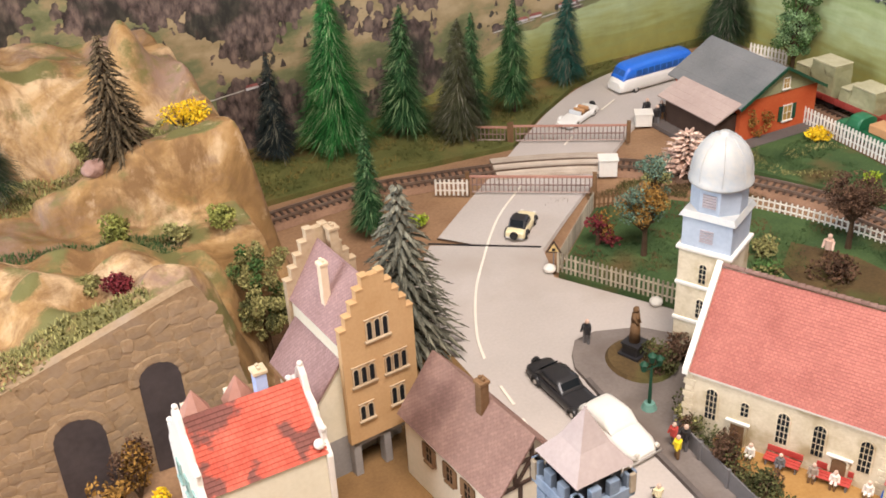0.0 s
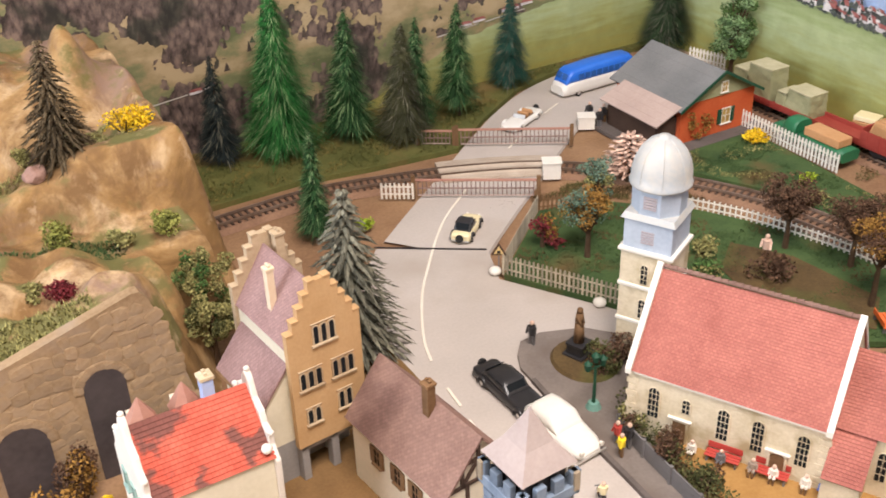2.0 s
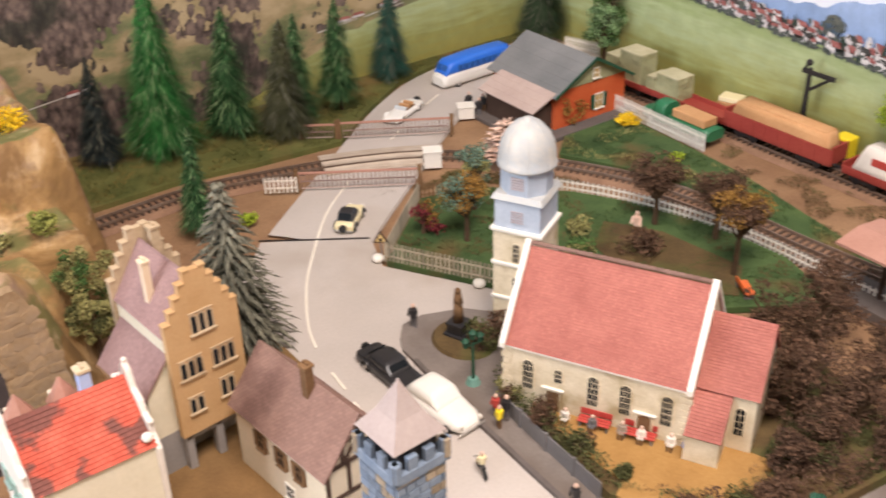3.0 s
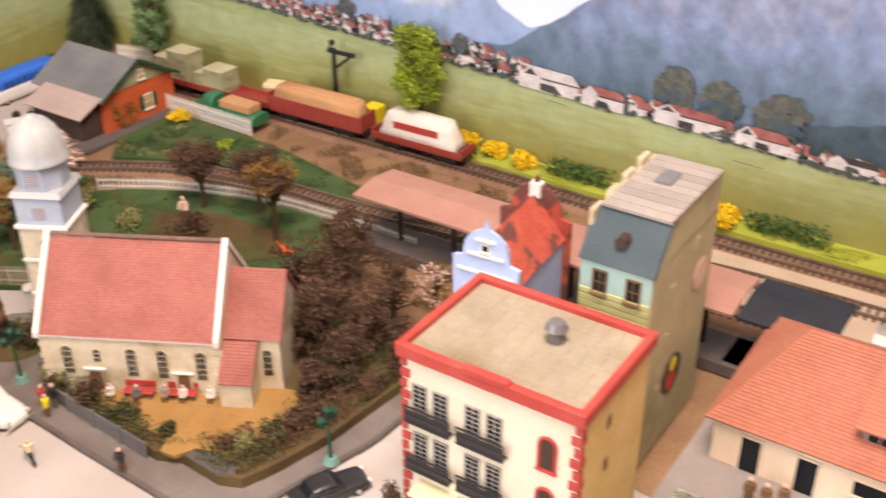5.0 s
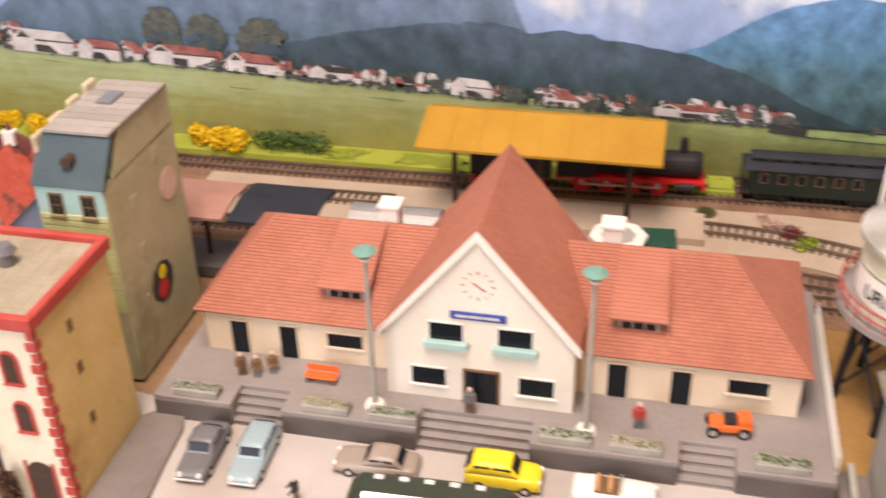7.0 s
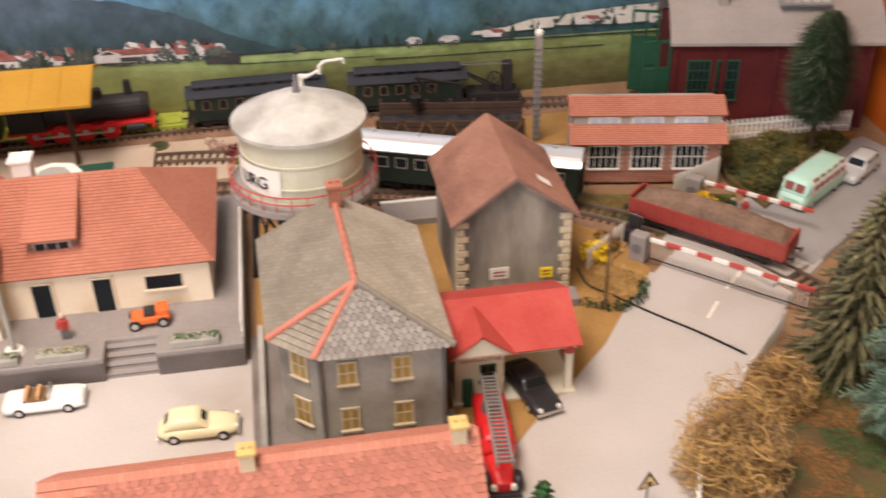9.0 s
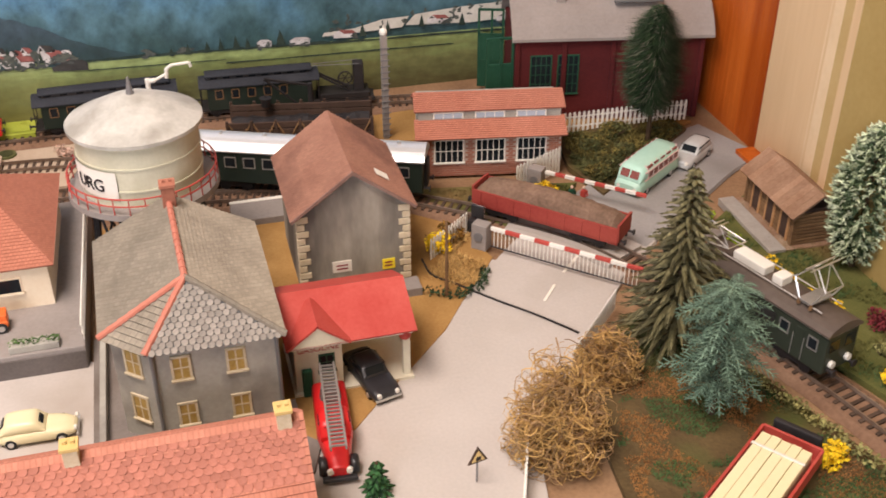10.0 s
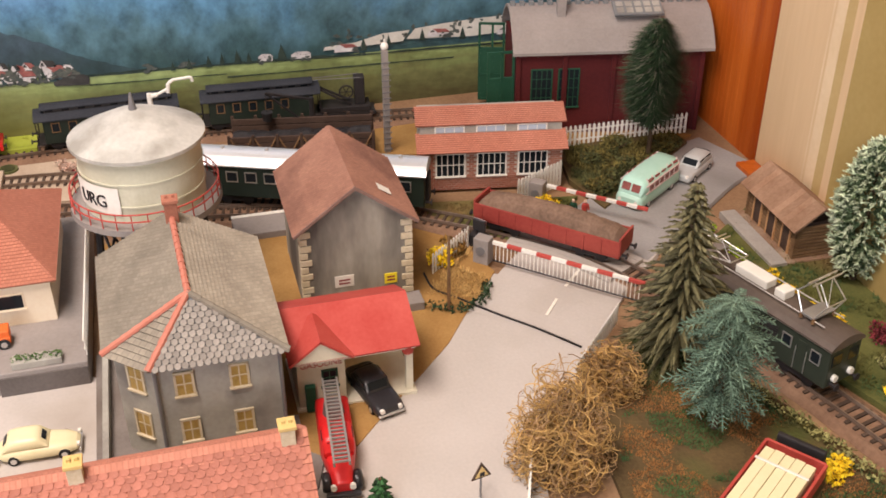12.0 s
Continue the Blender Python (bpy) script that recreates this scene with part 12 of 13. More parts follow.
semaphore()


def coal_stage():
    t = thing("coaling_stage", 85.6, -66.0, 0, -100, "dark timber coaling stage with crane", "coaling stage")
    L = 14.0
    bm = bmesh.new()
    box(bm, -L / 2, L / 2, -2.2, 2.2, 0, 1.3, 0.06)
    part("platform", bm, "terrace", t)
    for s in (-1, 1):
        for z in (1.5, 2.2, 2.9):
            bm = bmesh.new()
            box(bm, -L / 2, L / 2, s * 2.1 - 0.12, s * 2.1 + 0.12, z, z + 0.6, 0.03)
            part("plank", bm, "darkwood", t)
        for k in range(6):
            bm = bmesh.new()
            x = -L / 2 + (k + 0.5) * L / 6
            for e in (-1, 1):
                rod(bm, (x, s * 2.3, 1.5), (x + e * L / 13, s * 2.3, 3.5), 0.09, n=5)
            part("brace", bm, "wood", t)
        for k in range(7):
            bm = bmesh.new()
            x = -L / 2 + k * L / 6
            box(bm, x - 0.14, x + 0.14, s * 2.3 - 0.14, s * 2.3 + 0.14, 0, 3.8, 0.03)
            part("post", bm, "darkwood", t)
    vs, fs = [], []
    for j in range(10):
        for i in range(30):
            x, y = -L / 2 + 0.2 + i * (L - 0.4) / 29, -1.95 + j * 3.9 / 9
            vs.append((x, y, 2.2 + 0.7 * math.sin(math.pi * j / 9) + 0.4 * noise.noise((x, y, 0))))
    for j in range(9):
        for i in range(29):
            q = j * 30 + i
            fs.append((q, q + 1, q + 31, q + 30))
    mesh_object("coal", vs, fs, "black", t, "heap of brown-black coal")
    # crane
    bm = bmesh.new()
    rod(bm, (1.0, 2.6, 0), (1.0, 2.6, 5.4), 0.35, 0.25, 8)
    rod(bm, (1.0, 2.6, 5.2), (-3.4, 1.2, 6.6), 0.16, n=6)
    rod(bm, (1.0, 2.6, 2.0), (-3.4, 1.2, 6.6), 0.12, n=6)
    part("crane", bm, "black", t)
    bm = bmesh.new()
    rod(bm, (-3.4, 1.2, 6.6), (-3.4, 1.2, 4.6), 0.04, n=5)
    rod(bm, (-3.4, 1.2, 3.7), (-3.4, 1.2, 4.6), 0.45, 0.6, 10)
    part("bucket", bm, "black", t)


coal_stage()


def mast():
    t = thing("ladder_mast", 84.6, -74.4, 0, 0, "tall grey lattice mast with ladder and lamp", "mast")
    bm = bmesh.new()
    box(bm, -0.3, 0.3, -0.3, 0.3, 0, 11.0, 0.04)
    part("post", bm, "terrace", t)
    for k in range(16):
        bm = bmesh.new()
        box(bm, -0.42, -0.36, -0.45, 0.45, 0.4 + k * 0.62, 0.5 + k * 0.62)
        part("rung", bm, "greycar", t)
    bm = bmesh.new()
    rod(bm, (0, 0, 11), (0, 0, 12), 0.08, n=6)
    ball(bm, (0, 0, 11.3), 0.4, 2)
    part("lamp", bm, "trim", t)


mast()


def railway_crane():
    t = thing("railway_crane", 93.4, -71.8, 0.5, -96, "black railway crane with handwheel and jib", "crane")
    bm = bmesh.new()
    box(bm, -2.6, 2.6, -1.2, 1.2, 0.9, 1.5, 0.06)
    part("underframe", bm, "black", t)
    bogie(t, -1.6, n=1)
    bogie(t, 1.6, n=1)
    bm = bmesh.new()
    box(bm, 1.0, 2.1, -0.7, 0.7, 1.5, 4.5, 0.1)
    part("counterweight", bm, "black", t)
    for q in (-0.6, 0.6):
        bm = bmesh.new()
        rod(bm, (0.6, q, 1.5), (-4.4, q * 0.3, 4.3), 0.16, 0.1, 6)
        part("jib", bm, "black", t)
        bm = bmesh.new()
        rod(bm, (1.6, q, 4.5), (-4.4, q * 0.3, 4.4), 0.04, n=5)
        part("stay", bm, "greycar", t)
    w = ring(t, "handwheel", 0.7, 0.0, 0.09, "black")
    w.matrix_local = spot(0.1, -0.9, 3.1, 0, 90)
    for k in range(3):
        bm = bmesh.new()
        a = math.pi * k / 3
        rod(bm, (-0.7 * math.cos(a), -0.7 * math.sin(a), 0), (0.7 * math.cos(a), 0.7 * math.sin(a), 0), 0.05, n=5)
        part("spoke", bm, "black", w)
    bm = bmesh.new()
    rod(bm, (-4.4, 0, 4.3), (-4.4, 0, 2.9), 0.05, n=5)
    box(bm, -4.8, -4.0, -0.35, 0.35, 2.5, 2.9, 0.05)
    part("hook_block", bm, "black", t)


railway_crane()


def water_crane(x, y):
    t = thing("water_crane", x, y, 0, 0, "white swan-necked water crane between the tracks", "water crane")
    bm = bmesh.new()
    rod(bm, (0, 0, 0), (0, 0, 7.6), 0.32, 0.24, 10)
    part("column", bm, "trim", t)
    bm = bmesh.new()
    rod(bm, (0, 0.2, 7.3), (0, -0.7, 7.4), 0.24, n=8)
    rod(bm, (0, -0.7, 7.4), (0, -1.8, 7.9), 0.15, n=8)
    rod(bm, (0, -1.8, 7.5), (0, -1.9, 8.4), 0.2, n=8)
    rod(bm, (0, -1.9, 8.4), (0, -2.4, 8.75), 0.17, n=8)
    rod(bm, (0, -2.4, 8.75), (0, -4.1, 8.85), 0.15, n=8)
    rod(bm, (0, -4.1, 8.85), (0, -4.2, 8.4), 0.15, n=8)
    part("spout", bm, "trim", t)


water_crane(88.0, -51.9)

# ---- square with statue, benches, planters ----


def statue():
    bm = bmesh.new()
    box(bm, -0.95, 0.95, -0.95, 0.95, 0.0, 0.35, 0.05)
    box(bm, -0.7, 0.7, -0.7, 0.7, 0.3, 1.2, 0.06)
    box(bm, -0.8, 0.8, -0.8, 0.8, 1.15, 1.35, 0.04)
    ob = tagged(part("pedestal", bm, "blackcar"), "dark stone pedestal under the statue", "pedestal")
    ob.matrix_world = spot(43.2, 54.4, 0.45, 20)
    bm = bmesh.new()
    prev = None
    rod(bm, (0, 0, 0), (0, 0, 2.0), 0.45, 0.36, 12)
    rod(bm, (0, 0, 1.9), (0, 0, 2.7), 0.38, 0.3, 12)
    ball(bm, (0, 0, 2.95), 0.27, 2, 1.15)
    rod(bm, (0.3, 0, 2.4), (0.15, 0.35, 1.7), 0.12, n=7)
    rod(bm, (-0.3, 0, 2.4), (-0.1, 0.35, 1.8), 0.12, n=7)
    ob = tagged(part("statue", bm, "wood", smooth=True), "brown standing figure statue on a pedestal", "statue")
    ob.matrix_world = spot(43.2, 54.4, 1.8, 200)
    bm = bmesh.new()
    bmesh.ops.create_cone(bm, cap_ends=True, segments=28, radius1=2.6, radius2=2.4, depth=0.3, matrix=Matrix.Translation((0, 0, 0.15)) @ Matrix.Diagonal((1.0, 1.15, 1, 1)))
    ob = tagged(part("flower_bed", bm, "earth"), "round brown moss bed round the statue", "flower bed")
    ob.matrix_world = spot(43.2, 53.6, 0.32)


statue()


def bench(x, y, z, a, m, label):
    t = thing("bench", x, y, z, a, label, "bench", "benches")
    for k in range(3):
        bm = bmesh.new()
        box(bm, -1.2, 1.2, -0.5 + k * 0.3, -0.25 + k * 0.3, 0.5, 0.58, 0.02)
        part("slat", bm, m, t)
    bm = bmesh.new()
    box(bm, -1.2, 1.2, 0.42, 0.5, 0.6, 1.1, 0.02)
    part("backrest", bm, m, t)
    for s in (-1, 1):
        bm = bmesh.new()
        box(bm, s * 1.0 - 0.06, s * 1.0 + 0.06, -0.45, 0.45, 0, 0.52)
        part("leg", bm, "greycar", t)


bench(66.8, 44.0, 0.4, 60, "orange", "orange bench in the park")
bench(57.8, -10.5, 1.9, -90, "orange", "bright orange bench on the station terrace")
AX = math.degrees(math.atan2(-0.875, 0.484))
for (x, y) in ((43.4, 38.2), (45.0, 35.3)):
    bench(x, y, 1.3, AX, "redtrim", "red bench along the church wall")


def planter(x, y):
    t = thing("planter", x, y, 1.9, 0, "low pale planter box with moss on the terrace edge", "planter", "terrace planters")
    bm = bmesh.new()
    box(bm, -0.55, 0.55, -1.7, 1.7, 0, 0.55, 0.05)
    part("trough", bm, "greywall", t)
    rr = random.Random(int(x * 10 + y * 7))
    tris = []
    for k in range(5):
        leaf_cloud(tris, rr, (0, -1.3 + k * 0.65, 0.55), 0.5, 0.22, 60, 0.1)
    crown_mesh("moss", tris, "bushleaf" if int(y) % 2 else "leaf", t)


for y in (-2.2, -11.8, -16.6, -28.4, -33.0, -42.2):
    planter(54.85, y)


def red_cart():
    t = thing("luggage_tractor", 57.8, -38.8, 1.9, 95, "orange-red luggage tractor on the terrace", "tractor")
    bm = bmesh.new()
    box(bm, -1.5, 1.2, -0.7, 0.7, 0.4, 0.9, 0.08)
    box(bm, -1.5, -0.6, -0.6, 0.6, 0.8, 1.4, 0.08)
    part("body", bm, "orange", t)
    bm = bmesh.new()
    box(bm, -0.5, 0.3, -0.5, 0.5, 0.9, 1.25, 0.05)
    part("seat", bm, "blackcar", t)
    wheels(t, (-1.0, 1.0), 0.7, 0.42)


red_cart()


def white_kiosk():
    t = thing("platform_kiosk", 76.8, -30.0, 0, 10, "white round-cornered platform kiosk behind the station", "kiosk")
    bm = bmesh.new()
    rod(bm, (0, 0, 0), (0, 0, 4.6), 1.7, 1.7, 8)
    part("wall", bm, "trim", t)
    bm = bmesh.new()
    rod(bm, (0, 0, 4.6), (0, 0, 5.0), 2.4, 2.4, 8)
    part("roof", bm, "trim", t)
    bm = bmesh.new()
    rod(bm, (0, 0, 5.0), (0, 0, 5.1), 1.4, 1.4, 8)
    part("roof_panel", bm, "greywall", t)


white_kiosk()


def end_platform():
    t = thing("platform", 72.5, -54.6, 0, 0, "grey platform slab with white edge beyond the station", "platform", kind="structure")
    bm = bmesh.new()
    box(bm, -1.8, 1.7, -8.4, -3.0, -0.3, 0.7, 0.06)
    part("slab", bm, "terrace", t)
    bm = bmesh.new()
    box(bm, 1.3, 1.75, -8.4, -3.0, 0.68, 0.75, 0.02)
    part("edge_line", bm, "trim", t)


end_platform()


def oil_tank():
    t = thing("oil_tank", 77.2, -74.4, 0, 8, "black box-shaped oil tank beside the brick workshop", "tank")
    bm = bmesh.new()
    box(bm, -1.5, 1.5, -0.9, 0.9, 0.3, 2.3, 0.25)
    part("tank", bm, "black", t)
    for x in (-1.0, 1.0):
        bm = bmesh.new()
        box(bm, x - 0.15, x + 0.15, -0.8, 0.8, -0.2, 0.35)
        part("foot", bm, "greycar", t)


oil_tank()


def drain_cover(x, y):
    bm = bmesh.new()
    rod(bm, (0, 0, -0.1), (0, 0, 0.18), 1.0, 0.95, 20)
    rod(bm, (0, 0, 0.1), (0, 0, 0.26), 0.7, 0.65, 20)
    ob = tagged(part("drain_cover", bm, "moss"), "round dark green cover in the gravel", "cover", "gravel covers")
    ob.matrix_world = spot(x, y, 0.06)


drain_cover(90.6, -37.4)
drain_cover(88.8, -34.6)


def green_hut():
    t = thing("platform_hut", 78.6, -33.0, 0, 4, "dark green flat-roofed platform hut", "hut")
    bm = bmesh.new()
    box(bm, -1.2, 1.2, -1.4, 1.4, 0, 3.8, 0.05)
    part("wall", bm, "greenpaint", t)
    bm = bmesh.new()
    box(bm, -1.5, 1.5, -1.7, 1.7, 3.75, 4.1, 0.08)
    part("roof", bm, "greenpaint", t)
    door(t, wall_frame(180, (-1.2, 0, 0)), 1.0, 2.2, "darkwood", "greenpaint")


green_hut()


def tank_wagon():
    x, y, a = on_track(FOURTH, (76.6, -11.2), 8.0)
    t = thing("tank_wagon", x, y, 0.4, a, "silver tank wagon behind the station", "wagon")
    bm = bmesh.new()
    rod(bm, (-3.9, 0, 3.7), (3.9, 0, 3.7), 1.75, 1.75, 28)
    part("tank", bm, "steel", t, smooth=False)
    bm = bmesh.new()
    box(bm, -4.2, 4.2, -1.2, 1.2, 1.0, 1.6, 0.05)
    part("underframe", bm, "black", t)
    bm = bmesh.new()
    rod(bm, (0, 0, 5.3), (0, 0, 5.8), 0.5, n=12)
    part("hatch", bm, "steel", t)
    bogie(t, -2.6, n=1)
    bogie(t, 2.6, n=1)


tank_wagon()

# ---- small figures ----


def figure(x, y, z, a, m, label, sit=False, h=2.0, arm=0.2):
    bm = bmesh.new()
    k = h / 2.0
    if sit:
        for s in (-1, 1):
            rod(bm, (0, s * 0.14, 0.6), (0.5, s * 0.16, 0.6), 0.13, 0.12, 7)
            rod(bm, (0.5, s * 0.16, 0.62), (0.55, s * 0.16, 0.05), 0.11, 0.1, 7)
        b = 0.55
    else:
        for s in (-1, 1):
            rod(bm, (0, s * 0.16, 0), (0, s * 0.13, 0.95), 0.12, 0.15, 7)
        b = 0.9
    rod(bm, (0, 0, b - 0.05), (0, 0, b + 0.65), 0.26, 0.3, 9)
    for s in (-1, 1):
        rod(bm, (0, s * 0.3, b + 0.6), (arm, s * 0.36, b + 0.02), 0.1, 0.08, 6)
    rod(bm, (0, 0, b + 0.6), (0, 0, b + 0.8), 0.11, n=6)
    ball(bm, (0, 0, b + 0.93), 0.17, 2, 1.15)
    bmesh.ops.scale(bm, vec=(k, k, k), verts=bm.verts)
    for f in bm.faces:
        zc = f.calc_center_median().z / k
        f.material_index = 2 if zc > b + 0.76 else (1 if zc < b + 0.02 else 0)
    ob = tagged(part("figurine", bm, m), label, "figurine", "small figurines")
    ob.data.materials.append(M["wood" if int(x * 7 + y) % 2 else "greycar"])
    ob.data.materials.append(M["pinkleaf"])
    ob.matrix_world = spot(x, y, z, a)


figure(41.0, 57.8, 0.32, 200, "blackcar", "dark plastic figurine standing on the pavement", h=2.3)
figure(39.2, 44.4, 0.4, 180, "redtrim", "red painted figurine on the pavement")
figure(38.6, 43.2, 0.4, 160, "yellow", "yellow painted figurine on the pavement")
figure(39.6, 43.6, 0.4, 170, "blackcar", "black painted figurine on the pavement", h=2.2)
for k, (x, y, m) in enumerate(((42.0, 39.8, "tarp"), (43.0, 38.0, "greycar"), (44.2, 36.2, "taupe"), (44.9, 35.0, "tarp"), (46.0, 33.2, "tarp"), (46.6, 32.2, "bluebus"))):
    figure(x, y, 1.3, AX - 90, m, "seated painted figurine before the church wall", True, 1.7)
figure(37.4, 33.6, 0.6, 200, "blackcar", "dark figurine beside the garden kerb")
figure(34.8, 40.4, 0.5, 70, "creamcar", "cream painted figurine on the motorcycle", True, 1.8)
for x, y in ((72.6, 91.6), (73.6, 90.2), (72.4, 89.4)):
    figure(x, y, 0.1, 210, "blackcar", "black painted figurine beside the crossing house", h=2.4)
figure(47.9, -11.8, 0.05, 120, "blackcar", "dark figurine walking on the station square", arm=0.5)
figure(56.4, -21.6, 1.9, 180, "greycar", "grey figurine before the station door", h=2.2)
figure(57.0, -33.0, 1.9, 180, "redtrim", "red figurine on the station terrace", h=2.2)
for x, y in ((57.4, -4.6), (57.8, -5.6), (58.4, -6.6)):
    figure(x, y, 1.9, 200, "wood", "brown figurine waiting on the terrace", y < -5)
figure(93.6, -73.4, 0.3, 180, "blackcar", "dark figurine beside the engine shed track")
figure(88.0, -82.6, 0.2, 180, "bluebus", "blue figurine before the engine shed")
figure(84.6, -60.6, 1.3, 180, "cloth", "tan figurine on the coaling stage")
figure(84.0, -57.6, 0.1, 180, "trim", "white figurine beside the coaling stage")
figure(95.4, 68.0, 0.4, 180, "bluebus", "blue figurine beside the siding")
for x, y, m in ((67.0, -87.6, "greenpaint"), (66.6, -88.6, "redtrim")):
    figure(x, y, 0.1, 180, m, "painted figurine waiting at the barrier", h=1.8)
figure(66.4, 57.0, 0.5, 200, "pinkleaf", "pale stone figurine in the park", h=2.6)


def crates(x, y):
    for k in range(4):
        bm = bmesh.new()
        box(bm, -1.3 + 0.1 * k, 1.3 - 0.1 * k, -1.3, 1.3, k * 0.6, k * 0.6 + 0.55, 0.06)
        ob = tagged(part("sack_pallet", bm, "creamcar" if k % 2 else "cloth"), "stacked tan sacks beside the siding", "sacks", "stacked sacks")
        ob.matrix_world = spot(x, y, 0.35, 6 * k)


crates(95.6, 70.6)
bm = bmesh.new()
box(bm, -1.0, 1.0, -1.0, 1.0, 0, 2.8, 0.2)
ob = tagged(part("crate", bm, "yellow"), "yellow crate beside the siding", "crate")
ob.matrix_world = spot(95.6, 55.0, 0.4)

# ---- grass tufts and loose scatter on the ground ----


def inside(p, poly):
    x, y = p
    c = False
    for i in range(len(poly)):
        (x0, y0), (x1, y1) = poly[i], poly[i - 1]
        if (y0 > y) != (y1 > y) and x < (x1 - x0) * (y - y0) / (y1 - y0) + x0:
            c = not c
    return c


def tufts(name, poly, z, n, h, material, seed, label, patchy=0.0):
    """Many short blades and flecks on a piece of ground."""
    rr = random.Random(seed)
    xs, ys = [p[0] for p in poly], [p[1] for p in poly]
    vs, fs = [], []
    made = 0
    for _ in range(n * 6):
        if made >= n:
            break
        p = (rr.uniform(min(xs), max(xs)), rr.uniform(min(ys), max(ys)))
        if not inside(p, poly) or noise.noise((p[0] * 0.3, p[1] * 0.3, seed)) < patchy:
            continue
        made += 1
        for _k in range(3):
            a, l = rr.uniform(0, math.tau), h * rr.uniform(0.5, 1.4)
            x, y = p[0] + rr.uniform(-0.15, 0.15), p[1] + rr.uniform(-0.15, 0.15)
            w = rr.uniform(0.03, 0.08)
            b = len(vs)
            vs += [(x - w * math.sin(a), y + w * math.cos(a), z), (x + w * math.sin(a), y - w * math.cos(a), z), (x + l * 0.7 * math.cos(a), y + l * 0.7 * math.sin(a), z + l * rr.uniform(0.3, 0.9))]
            fs.append((b, b + 1, b + 2))
    ob = mesh_object(name, vs, fs, material)
    return tagged(ob, label, "grass", kind="stuff")


PARK = [(45.4, 68.0), (50.6, 58.8), (56, 54.4), (63, 44.4), (72, 38.6), (74, 46), (73, 58), (67.6, 67), (60, 75), (54.8, 75.8)]
tufts("park_grass", PARK, 0.33, 3600, 0.3, "deepgrass", 1, "dark green flocked grass of the park")
tufts("park_moss", PARK, 0.34, 1500, 0.3, "earth", 2, "brown moss patches in the park", 0.15)
MEADOW = [(73.4, 75.5), (78.4, 65), (79.4, 48), (80.4, 37), (84.6, 60), (85.2, 70), (85.6, 79.4), (77.5, 79)]
tufts("meadow_grass", MEADOW, 0.13, 3000, 0.26, "deepgrass", 3, "green flocked grass beside the railway")
tufts("meadow_moss", MEADOW, 0.13, 900, 0.3, "bushleaf", 4, "yellow-green moss patches in the meadow", 0.25)
VERGE = [(20, -77), (36, -79), (44, -82.6), (49, -85.5), (49, -88), (38, -91.6), (28, -94.6), (18, -96.5)]
tufts("verge_grass", VERGE, 0.08, 9000, 0.22, "deepgrass", 5, "green grass of the road verge", 0.02)
tufts("verge_litter", VERGE, 0.08, 9000, 0.17, mat("rust_brown_flock", (0.18, 0.075, 0.024), (0.33, 0.155, 0.05), 0.95, 2, 0.3, 0.0), 6, "rust brown flock on the road verge", 0.0)
BANK = [(19, -102), (34, -99.8), (44, -96.8), (52, -93.8), (56, -93), (64, -104), (63, -108), (19, -108)]
tufts("bank_grass", BANK, 0.18, 4200, 0.36, "grass", 7, "olive grass of the bank behind the railway")
tufts("bank_moss", BANK, 0.18, 2000, 0.36, "deepgrass", 8, "green moss on the bank behind the railway", 0.05)
FIRS = [(22, 103), (22, 96), (37, 96.4), (45, 95), (55, 94), (62, 99.4), (71, 104.6), (82, 107.8), (96, 107.8), (96, 108.6), (22, 108.6)]
tufts("fir_bank_grass", FIRS, 0.22, 4200, 0.4, "grass", 9, "dry grass under the fir trees")
tufts("fir_bank_moss", FIRS, 0.22, 1800, 0.4, "olive", 10, "olive moss under the fir trees", 0.1)
tufts("siding_litter", [(81.5, 62), (81.2, 42), (84, 26), (90, 20), (90.5, 45), (89.8, 66), (86.6, 64)], 0.02, 2600, 0.24, "earth", 19, "brown litter beside the siding")
LIME = [(94.4, 45), (94.4, -39), (97, -39), (97, 45)]
tufts("siding_grass", LIME, 0.46, 4000, 0.34, "lime", 11, "bright yellow-green grass along the siding")
GARDEN = [(39.8, 38), (39.4, 34), (42.8, 29.6), (48.8, 23.6), (59.6, 22.6), (62.4, 34), (59.4, 46), (52, 54.4), (50.6, 54), (55, 40), (54, 30), (50, 28.6), (46.5, 27.6), (43.0, 31.2), (41.0, 36.5), (40.8, 43)]
# dark growth of the garden; its colour also holds the shade under the trees
tufts("garden_moss", GARDEN, 1.17, 4600, 0.45, "moss", 12, "dark olive brown moss of the church garden")
tufts("garden_litter", GARDEN, 1.17, 2400, 0.4, "brownleaf", 13, "dark brown litter of the church garden", 0.0)
YARD = [(57, -71.6), (60, -72.6), (64.4, -77.2), (60.4, -77), (57, -76.6)]
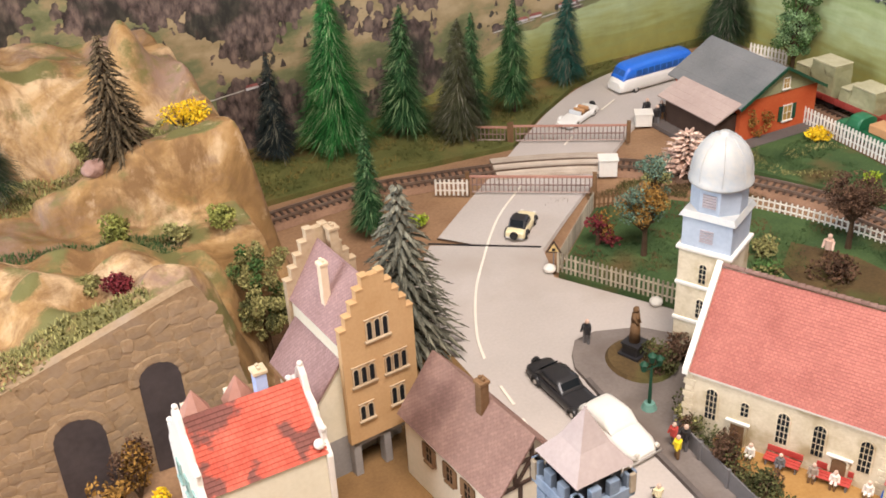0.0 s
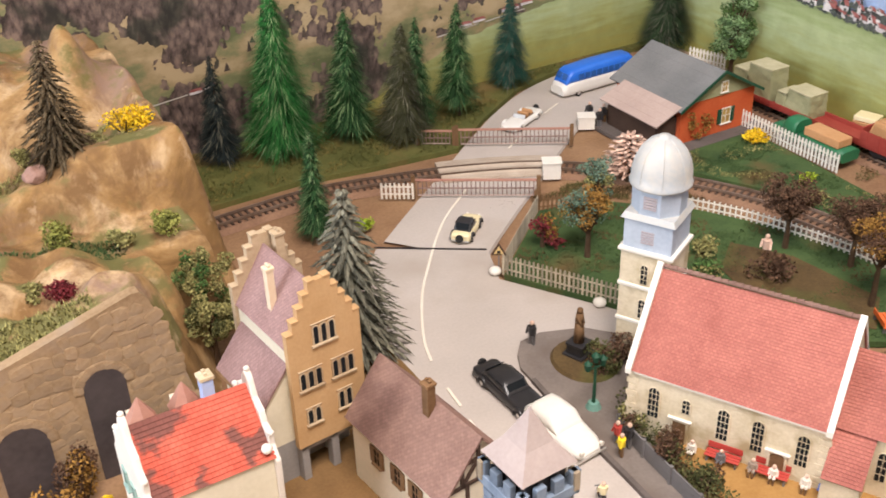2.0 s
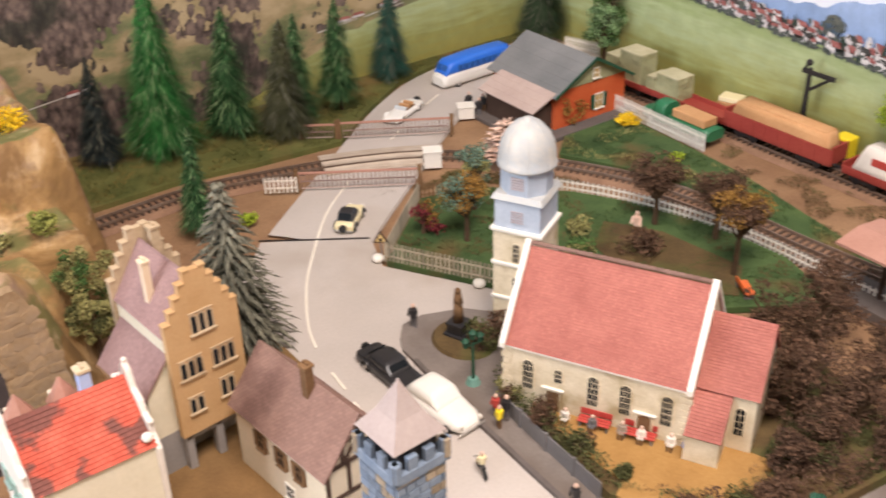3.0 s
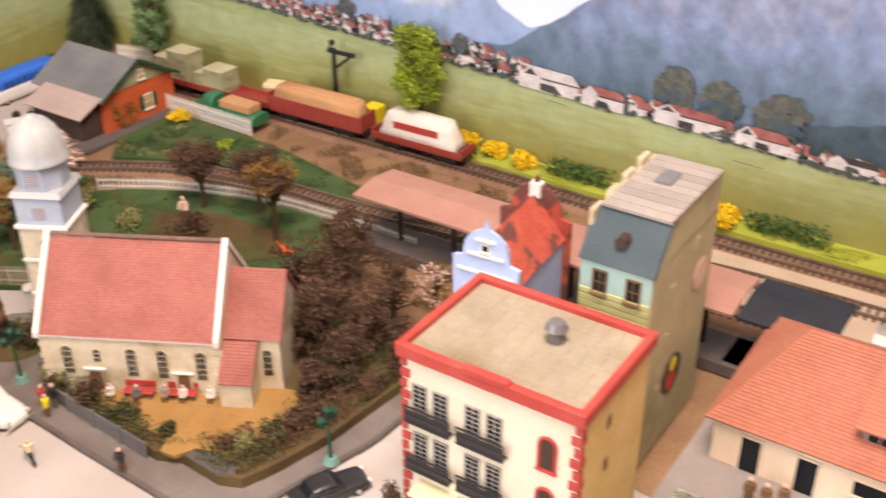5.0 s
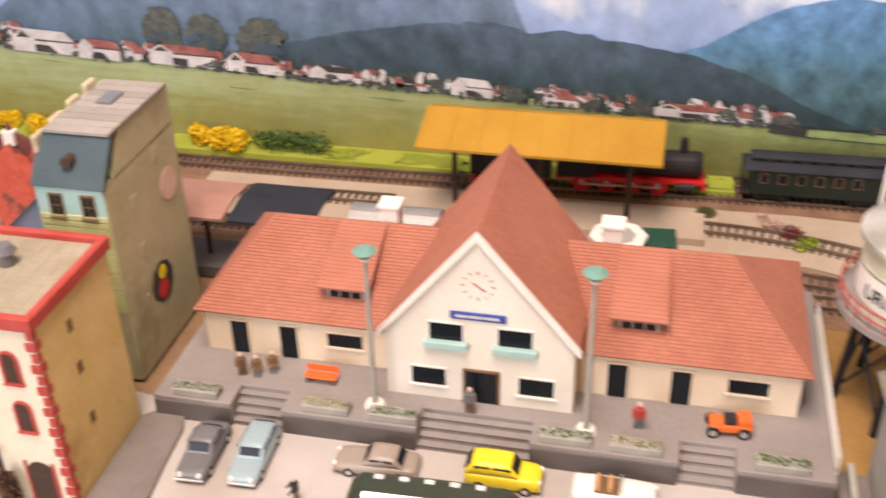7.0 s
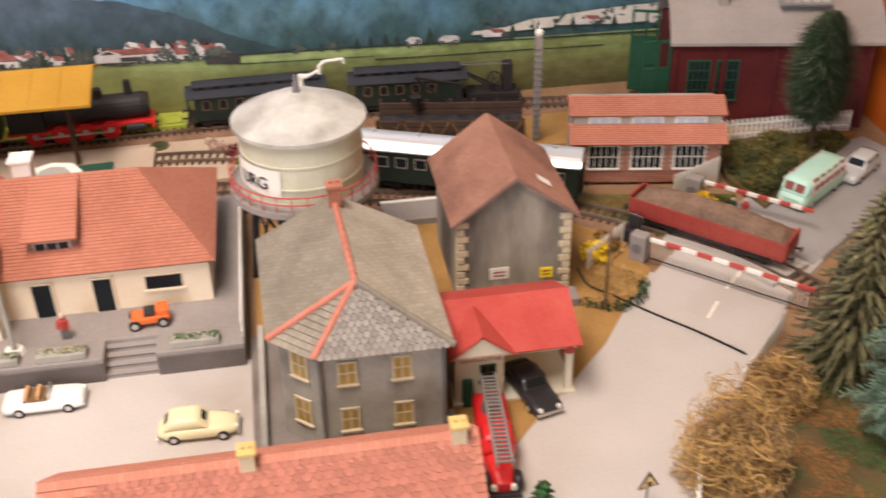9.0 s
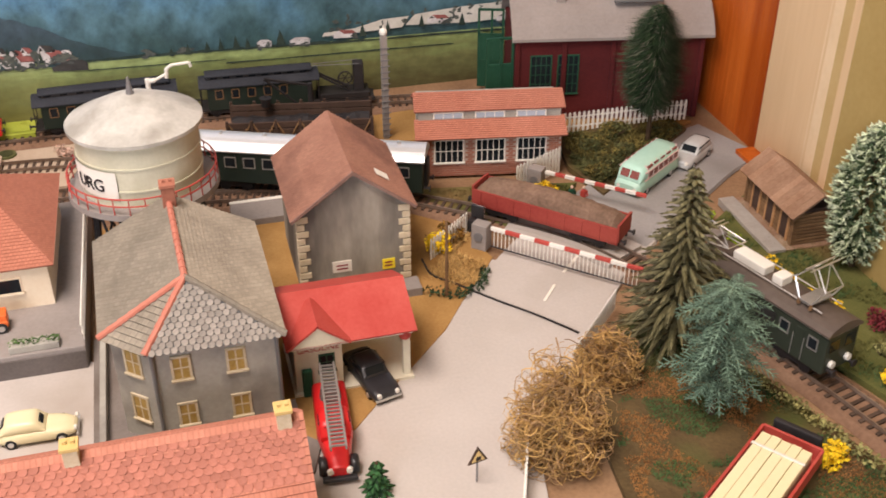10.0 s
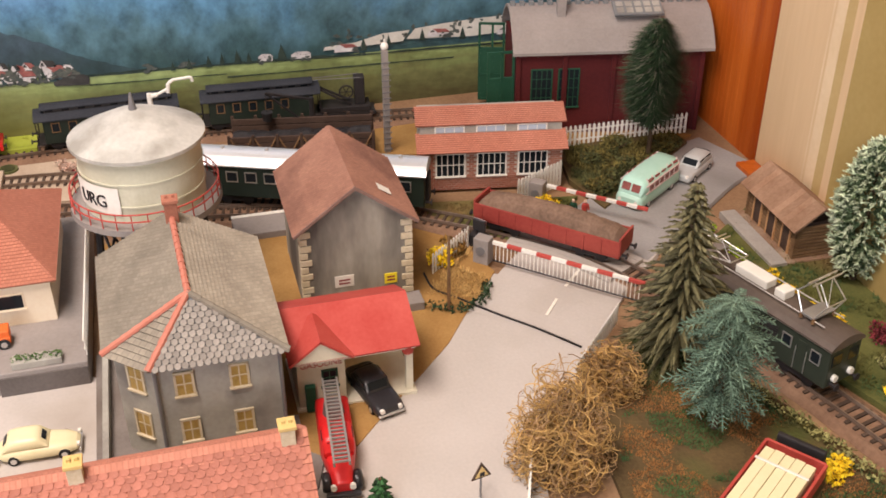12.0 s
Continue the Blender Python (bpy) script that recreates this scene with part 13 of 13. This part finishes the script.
tufts("yard_grass", YARD, 0.06, 900, 0.4, "straw", 14, "straw coloured grass beside the crossing")
FRONT = [(72.6, -75.6), (70.2, -88.8), (66.4, -84.4), (63, -83), (70.6, -76)]
tufts("workshop_grass", FRONT, 0.1, 900, 0.3, "grass", 15, "green grass before the brick workshop")
BED = [(73.2, -90.2), (68, -91.4), (73, -97.6), (78, -104), (80, -103.6), (79.8, -91.6)]
tufts("bed_moss", BED, 0.28, 2200, 0.5, "bedleaf", 16, "olive brown moss of the shrub bed")
tufts("bed_shrub", BED, 0.28, 1400, 0.6, "moss", 17, "olive shrub litter beside the road", 0.0)
EDGE = [(50.5, 79.5), (56.5, 78.5), (60.5, 77.5), (66, 72), (70, 66), (72, 68), (66.8, 77), (60.5, 82.6), (57, 84)]
tufts("crossing_moss", EDGE, -0.3, 1400, 0.5, "earth", 18, "brown litter beside the level crossing")


def ledge_grass(name, x0, x1, y0, y1, n, material, seed, label, limit=0.6):
    rr = random.Random(seed)
    vs, fs = [], []
    for _ in range(n):
        x, y = rr.uniform(x0, x1), rr.uniform(y0, y1)
        h0 = rock_height(x, y)
        if abs(rock_height(x + 0.5, y) - h0) > limit or abs(rock_height(x, y + 0.5) - h0) > limit or h0 < 3:
            continue
        a, l = rr.uniform(0, math.tau), rr.uniform(0.25, 0.6)
        b = len(vs)
        w = 0.08
        vs += [(x - w * math.sin(a), y + w * math.cos(a), h0 - 0.05), (x + w * math.sin(a), y - w * math.cos(a), h0 - 0.05), (x + l * 0.6 * math.cos(a), y + l * 0.6 * math.sin(a), h0 + l * 0.7)]
        fs.append((b, b + 1, b + 2))
    tagged(mesh_object(name, vs, fs, material), label, "grass", kind="stuff")


ledge_grass("hollow_grass", -6, 19, 86, 95, 7000, "bushleaf", 20, "olive green grass in the hollow of the mountain", 0.35)
ledge_grass("ledge_grass", -6, 14, 75.5, 79.6, 2600, "deepgrass", 21, "dark green grass on the mountain ledge", 0.4)
ledge_grass("wall_grass", -8, 9, 62.6, 65.4, 2400, "bushleaf", 22, "olive grass along the top of the retaining wall", 0.6)
